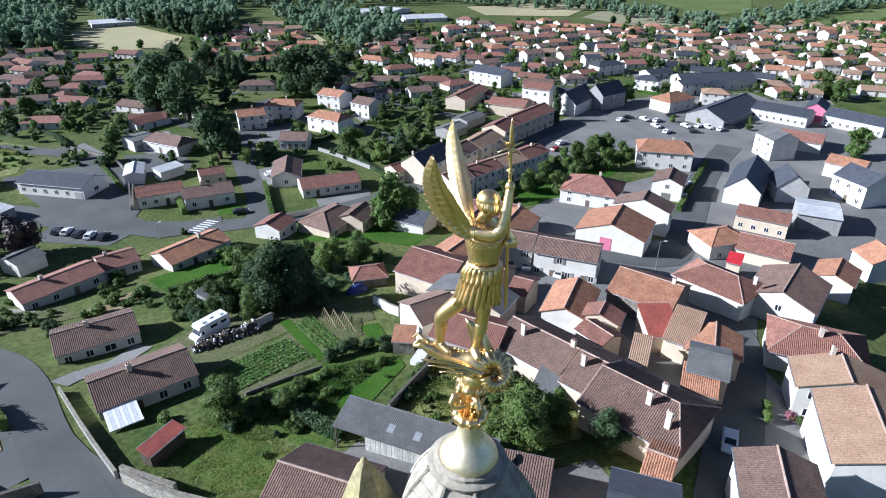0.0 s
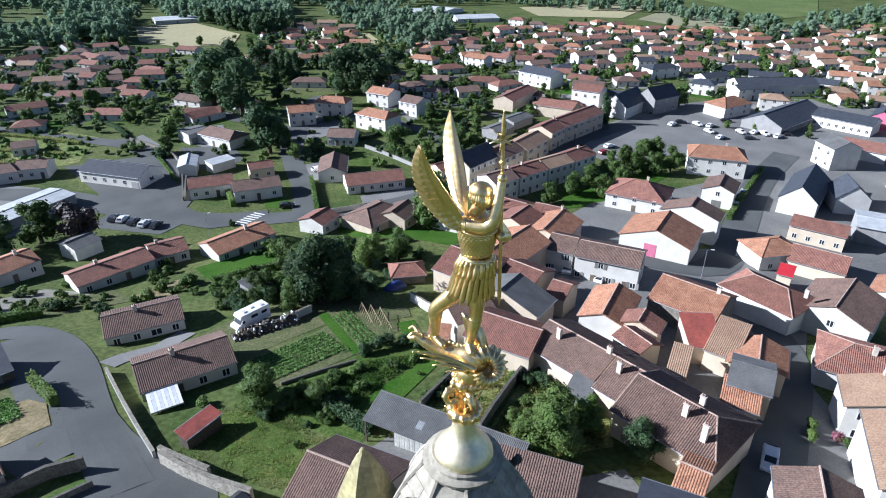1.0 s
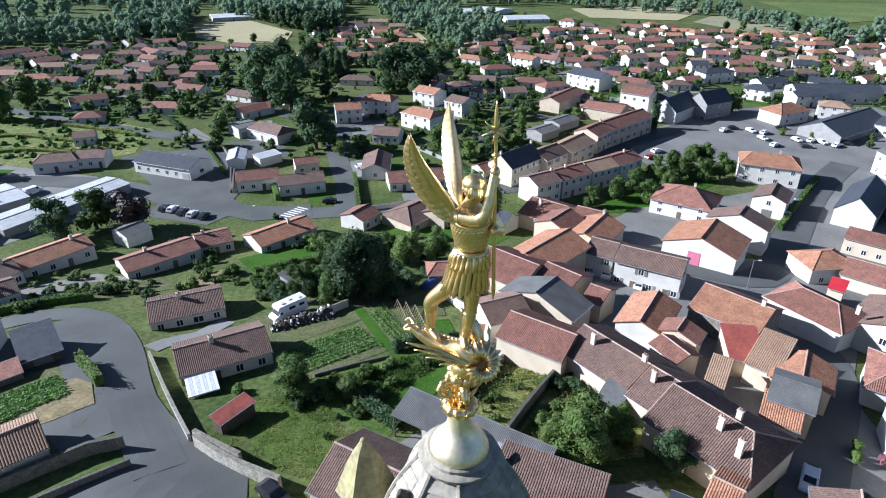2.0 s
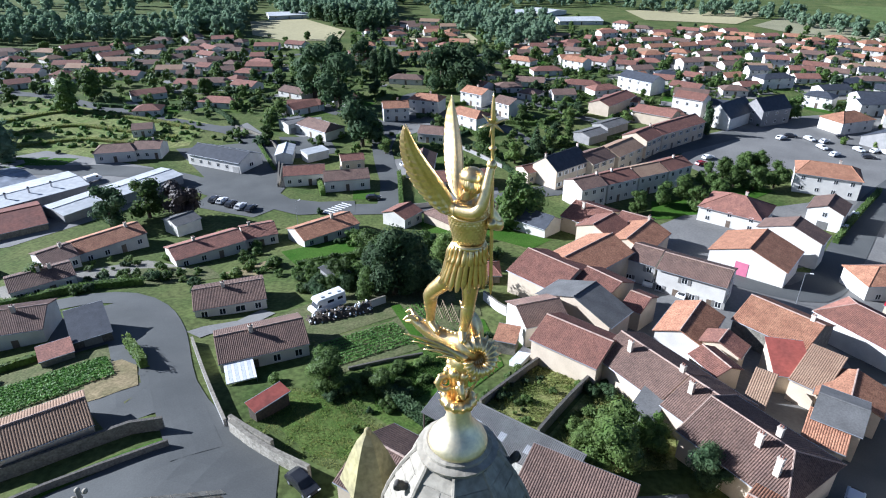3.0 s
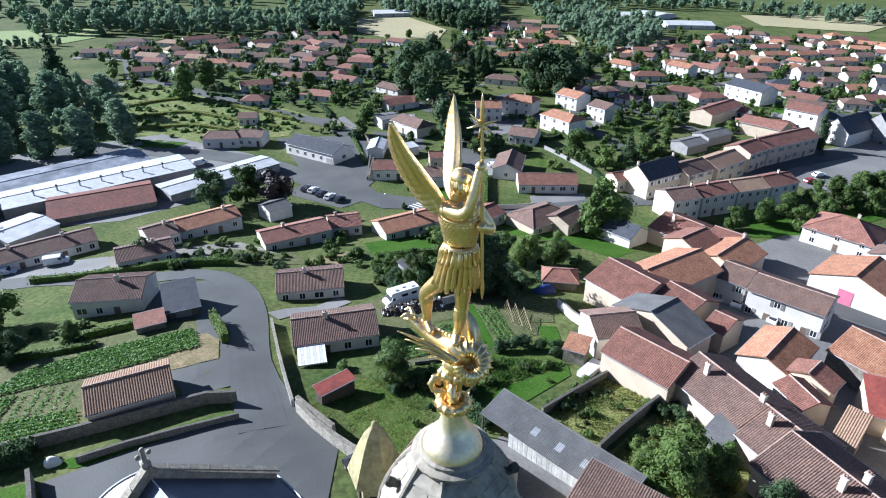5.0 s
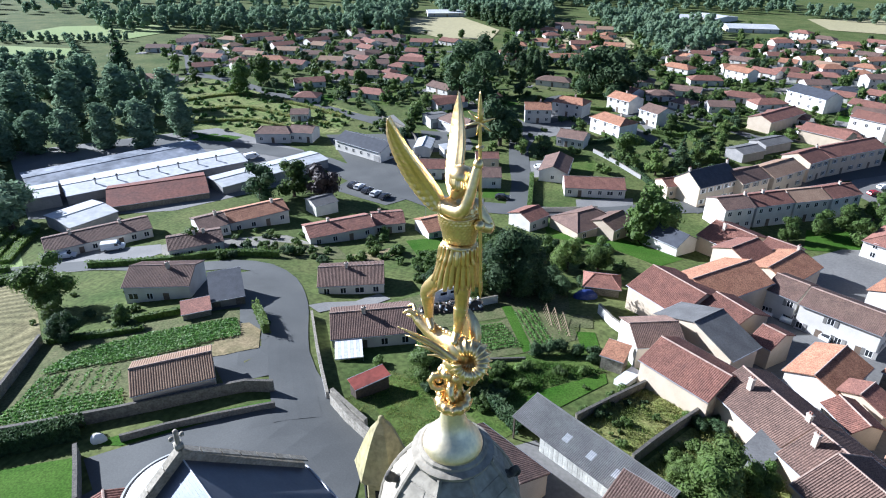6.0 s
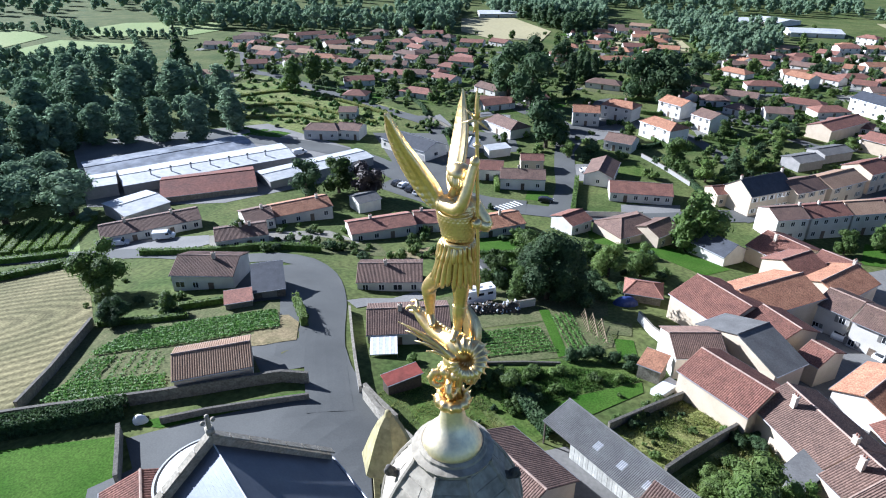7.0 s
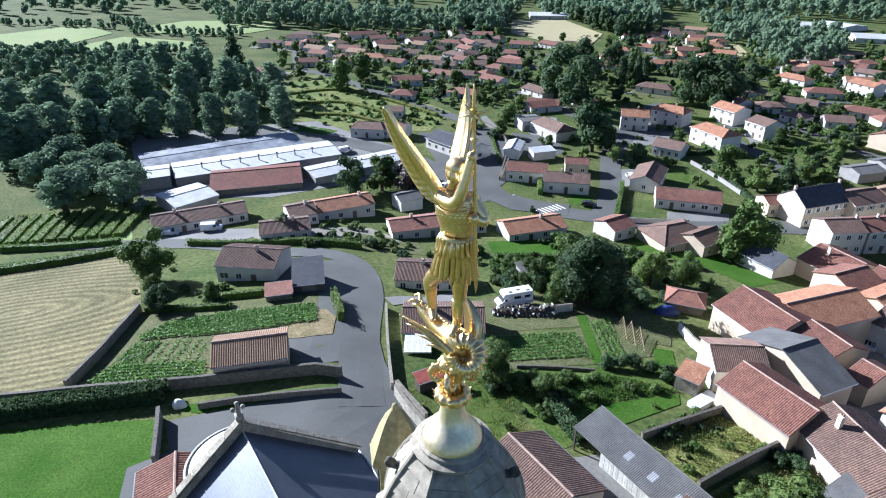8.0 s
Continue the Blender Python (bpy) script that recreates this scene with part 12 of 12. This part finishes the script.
    if kind == "motorhome":
        for x, y in ((-2.2, 0.3), (-0.6, -0.2), (0.9, 0.2)):
            bm = bmesh.new()
            box(bm, x - 0.3, y - 0.3, 2.86, x + 0.3, y + 0.3, 3.02)
            part("roof_hatch", bm, M_METALR, root)
    return root


VEHICLES = {}


def vehicle(kind, x, y, rz, paint, words):
    key = (kind, paint.name)
    m = Matrix.Translation((x, y, ground(x, y) + 0.13)) @ Matrix.Rotation(radians(rz), 4, "Z")
    if key not in VEHICLES:
        VEHICLES[key] = make_vehicle(kind, paint, words)
        VEHICLES[key].matrix_basis = m
        return VEHICLES[key]
    ob = copy_thing(VEHICLES[key], m)
    ob["label"] = words
    return ob


def lamp_post(x, y, rz, h=6.5):
    root = empty("street_lamp", x, y, ground(x, y) + 0.1, rz)
    tagged(root, "slim grey metal street lamp beside the road", "street lamp")
    bm = bmesh.new()
    rod(bm, (0, 0, -0.2), (0, 0, h), 0.07, 8, 0.045)
    part("pole", bm, M_GUTTER, root)
    bm = bmesh.new()
    rod(bm, (0, 0, h - 0.05), (0.9, 0, h + 0.12), 0.035, 6)
    part("arm", bm, M_GUTTER, root)
    bm = bmesh.new()
    box(bm, 0.75, -0.12, h + 0.06, 1.35, 0.12, h + 0.18)
    part("lamp_head", bm, M_FRAME, root)


def wood_pile(ax, ay, bx, by, h, w):
    """A long heap of split logs under sheets of pale plastic."""
    rnd = random.Random(8)
    root = empty("wood_pile", (ax + bx) / 2, (ay + by) / 2, ground((ax + bx) / 2, (ay + by) / 2), math.degrees(math.atan2(by - ay, bx - ax)))
    tagged(root, "long pile of split logs partly under pale plastic", "wood pile")
    L = math.hypot(bx - ax, by - ay)
    for i in range(130):
        u = rnd.uniform(-L / 2, L / 2)
        v = rnd.uniform(-w / 2, w / 2)
        z = h * (1 - (2 * abs(v) / w) ** 2) * rnd.uniform(0.3, 1.05)
        a = rnd.uniform(-0.5, 0.5) + math.pi / 2
        bm_l, r = rnd.uniform(0.5, 0.8), rnd.uniform(0.10, 0.18)
        bm = bmesh.new()
        d = Vector((math.cos(a), math.sin(a), rnd.uniform(-0.2, 0.2))) * bm_l / 2
        c = Vector((u, v, max(0.05, z)))
        rod(bm, c - d, c + d, r, 6)
        part("log", bm, M_SHEET if rnd.random() < 0.38 else M_LOG, root)
    bm = bmesh.new()
    for u0 in (-L / 2,):
        prof = [(v, max(0.02, h * 0.72 * (1 - (2 * abs(v) / w) ** 2))) for v in (-w / 2, -w / 4, 0, w / 4, w / 2)]
        A = [bm.verts.new((-L / 2, v, z)) for v, z in prof] + [bm.verts.new((-L / 2, w / 2, -0.4)), bm.verts.new((-L / 2, -w / 2, -0.4))]
        B = [bm.verts.new((L / 2, v, z)) for v, z in prof] + [bm.verts.new((L / 2, w / 2, -0.4)), bm.verts.new((L / 2, -w / 2, -0.4))]
        for k in range(7):
            bm.faces.new((A[k], A[(k + 1) % 7], B[(k + 1) % 7], B[k]))
        bm.faces.new(A[::-1]), bm.faces.new(B)
    part("pile_core", bm, M_LOG, root)


def awning(x, y, z, rz, w, d, drop):
    root = empty("awning", x, y, z, rz)
    tagged(root, "white striped fabric awning over a terrace", "awning")
    n = 9
    for i in range(n):
        bm = bmesh.new()
        x0, x1 = -w / 2 + w * i / n + 0.01, -w / 2 + w * (i + 1) / n - 0.01
        vs = [(x0, 0, 0), (x1, 0, 0), (x1, -d, -drop), (x0, -d, -drop), (x0, -d, -drop - 0.18), (x1, -d, -drop - 0.18)]
        v = [bm.verts.new(p) for p in vs]
        u = [bm.verts.new((p[0], p[1] + 0.01, p[2] - 0.02)) for p in vs]
        for q in ((0, 1, 2, 3), (3, 2, 5, 4)):
            bm.faces.new([v[k] for k in q]), bm.faces.new([u[k] for k in q[::-1]])
        part("stripe", bm, M_SHEET if i % 2 else M_FRAME, root)
    for s in (-1, 1):
        bm = bmesh.new()
        rod(bm, (s * w / 2, 0, -0.4), (s * w / 2, -d, -drop), 0.025, 5)
        rod(bm, (s * w / 2, -d, -drop), (s * w / 2, -d, -drop - 2.2), 0.025, 5)
        part("support", bm, M_GUTTER, root)


def cold_frame(x, y, rz, l, w, h):
    root = empty("cold_frame", x, y, ground(x, y), rz)
    tagged(root, "low white garden cold frame beside a wall", "cold frame")
    bm = bmesh.new()
    box(bm, -l / 2, -w / 2, -0.4, l / 2, w / 2, h)
    part("box", bm, M_FRAME, root)
    for i in range(3):
        bm = bmesh.new()
        x0, x1 = -l / 2 + l * i / 3 + 0.05, -l / 2 + l * (i + 1) / 3 - 0.05
        box(bm, x0, -w / 2 - 0.05, h, x1, w / 2 + 0.05, h + 0.08)
        part("lid", bm, M_SHEET, root)


def bean_poles(x, y, rz, n, gap):
    root = empty("bean_frame", x, y, ground(x, y), rz)
    tagged(root, "row of crossed wooden bean poles in a garden", "garden frame")
    for i in range(n):
        for s in (-1, 1):
            bm = bmesh.new()
            rod(bm, ((i - n / 2) * gap, s * 0.5, -0.2), ((i - n / 2) * gap, -s * 0.06, 1.15), 0.045, 5)
            part("pole", bm, M_STAKE, root)
    bm = bmesh.new()
    rod(bm, (-n / 2 * gap - 0.2, 0, 1.05), (n / 2 * gap, 0, 1.05), 0.045, 5)
    part("rail", bm, M_STAKE, root)


def covered_heap(x, y, rz, l, w, h, material, label):
    bm = bmesh.new()
    bmesh.ops.create_icosphere(bm, subdivisions=3, radius=1.0)
    for v in bm.verts:
        k = 1 + 0.12 * noise.noise(v.co * 2.3)
        v.co = Vector((v.co.x * l / 2 * k, v.co.y * w / 2 * k, max(-0.2, v.co.z * h * k)))
    ob = part("white_bin" if material == M_FRAME else "tarpaulin", bm, material, flat=False)
    ob.matrix_basis = pose(x, y, ground(x, y), 0, 0, rz)
    tagged(ob, label, "covered heap")
# vehicles
vehicle("motorhome", -41.85, 68.74, -124, M_WHITE, "white motorhome parked behind a wood pile")
vehicle("car", -102.73, 121.23, 94, M_CARD, "dark parked car in a row beside the road")
vehicle("car", -100.10, 120.98, 93, M_CAR, "silver parked car in a row beside the road")
vehicle("car", -96.47, 119.76, 93, M_CARD, "dark parked car in a row beside the road")
vehicle("car", -92.92, 118.85, 92, M_CAR, "silver parked car in a row beside the road")
vehicle("car", -89.30, 118.24, 91, M_CARD, "dark parked car in a row beside the road")
vehicle("car", -125.29, 50.37, 47, M_CAR, "silver car parked before a long house")
vehicle("van", -119.16, 57.57, 49, M_WHITE, "white van parked beside a house")
vehicle("car", 8.17, 100.65, -104, M_CAR, "silver car before the terrace")
vehicle("van", 11.14, 99.62, -102, M_WHITE, "white van parked before the terrace")
vehicle("van", 13.34, 99.75, -103, M_WHITE, "white van parked before the terrace")
vehicle("car", 17.31, 96.13, 65, M_WHITE, "white car before the terrace")
vehicle("car", 30.60, 44.60, -112, M_WHITE, "white car driving down the shaded street")
vehicle("car", -61.97, 163.48, 40, M_WHITE, "white car parked in a yard")
vehicle("car", -61.15, 134.35, 25, M_CARD, "dark car on the main road")
vehicle("car", -24.21, 28.77, -27, M_CARD, "dark car parked under the boundary wall")
vehicle("car", 46.14, 87.85, -34, M_CARD, "dark grey car beside a white house")
vehicle("car", 58.41, 151.94, 68, M_CAR, "silver car in the street")
vehicle("car", 63.15, 161.68, 68, M_CAR, "grey car in the street")
vehicle("car", 56.01, 228.56, 49, M_CAR, "silver car parked on the town square")
vehicle("car", 59.74, 231.90, 3, M_CARD, "dark car parked on the town square")
vehicle("car", 65.41, 229.85, -64, M_WHITE, "white car parked on the town square")
vehicle("car", 69.87, 228.55, 48, M_CAR, "silver car parked on the town square")
vehicle("car", 77.27, 236.07, 3, M_CARD, "dark car parked on the town square")
vehicle("car", 78.86, 221.57, -66, M_WHITE, "white car parked on the town square")
vehicle("car", 83.76, 221.84, 45, M_CAR, "silver car parked on the town square")
vehicle("car", 79.91, 214.54, 3, M_CARD, "dark car parked on the town square")
vehicle("car", 86.70, 220.55, -67, M_WHITE, "white car parked on the town square")
vehicle("car", 90.60, 217.92, 44, M_CAR, "silver car parked on the town square")
vehicle("car", 94.75, 221.00, 3, M_CARD, "dark car parked on the town square")
vehicle("car", 67.57, 220.94, -64, M_WHITE, "white car parked on the town square")
vehicle("car", 69.96, 213.99, 46, M_CAR, "silver car parked on the town square")
vehicle("car", 112.78, 238.03, 3, M_CARD, "dark car parked on the town square")
vehicle("car", 127.53, 233.29, -76, M_WHITE, "white car parked on the town square")
vehicle("car", 132.61, 226.00, 41, M_CAR, "silver car parked on the town square")
vehicle("car", 29.71, 198.66, 42, M_WHITE, "white car beside the park")
vehicle("car", 27.23, 191.86, 42, M_REDCAR, "red car beside the park")
vehicle("car", 1.31, 194.76, 62, M_CAR, "silver car parked in the main street")
vehicle("car", 5.80, 199.49, 62, M_CARD, "dark car parked in the main street")
vehicle("van", -146.41, 124.01, 74, M_WHITE, "white lorry beside the factory")
# garden things
wood_pile(-42.3, 63.2, -34.6, 70.5, 1.6, 2.6)
cold_frame(-7.0, 60.2, 72, 4.2, 1.6, 0.9)
covered_heap(-21.1, 85.0, 40, 4.5, 2.4, 1.6, M_BLUE, "heap under a blue tarpaulin in a garden")
bean_poles(-23.0, 72.1, -60, 8, 0.8)
bean_poles(-21.2, 71.2, -60, 8, 0.8)
bean_poles(-19.4, 70.3, -60, 8, 0.8)
# rounded white lump that stands in for a boxy bin
covered_heap(-54.8, 15.5, 30, 1.9, 1.2, 1.1, M_FRAME, "white bin with a rounded shape beside a wall")
lamp_post(37.9, 103.0, 0)
lamp_post(-71.6, 111.4, 60)
lamp_post(-8.6, 158.7, 0)
awning(-44.30, 47.10, -3.55, 39.7, 3.9, 3.9, 0.60)
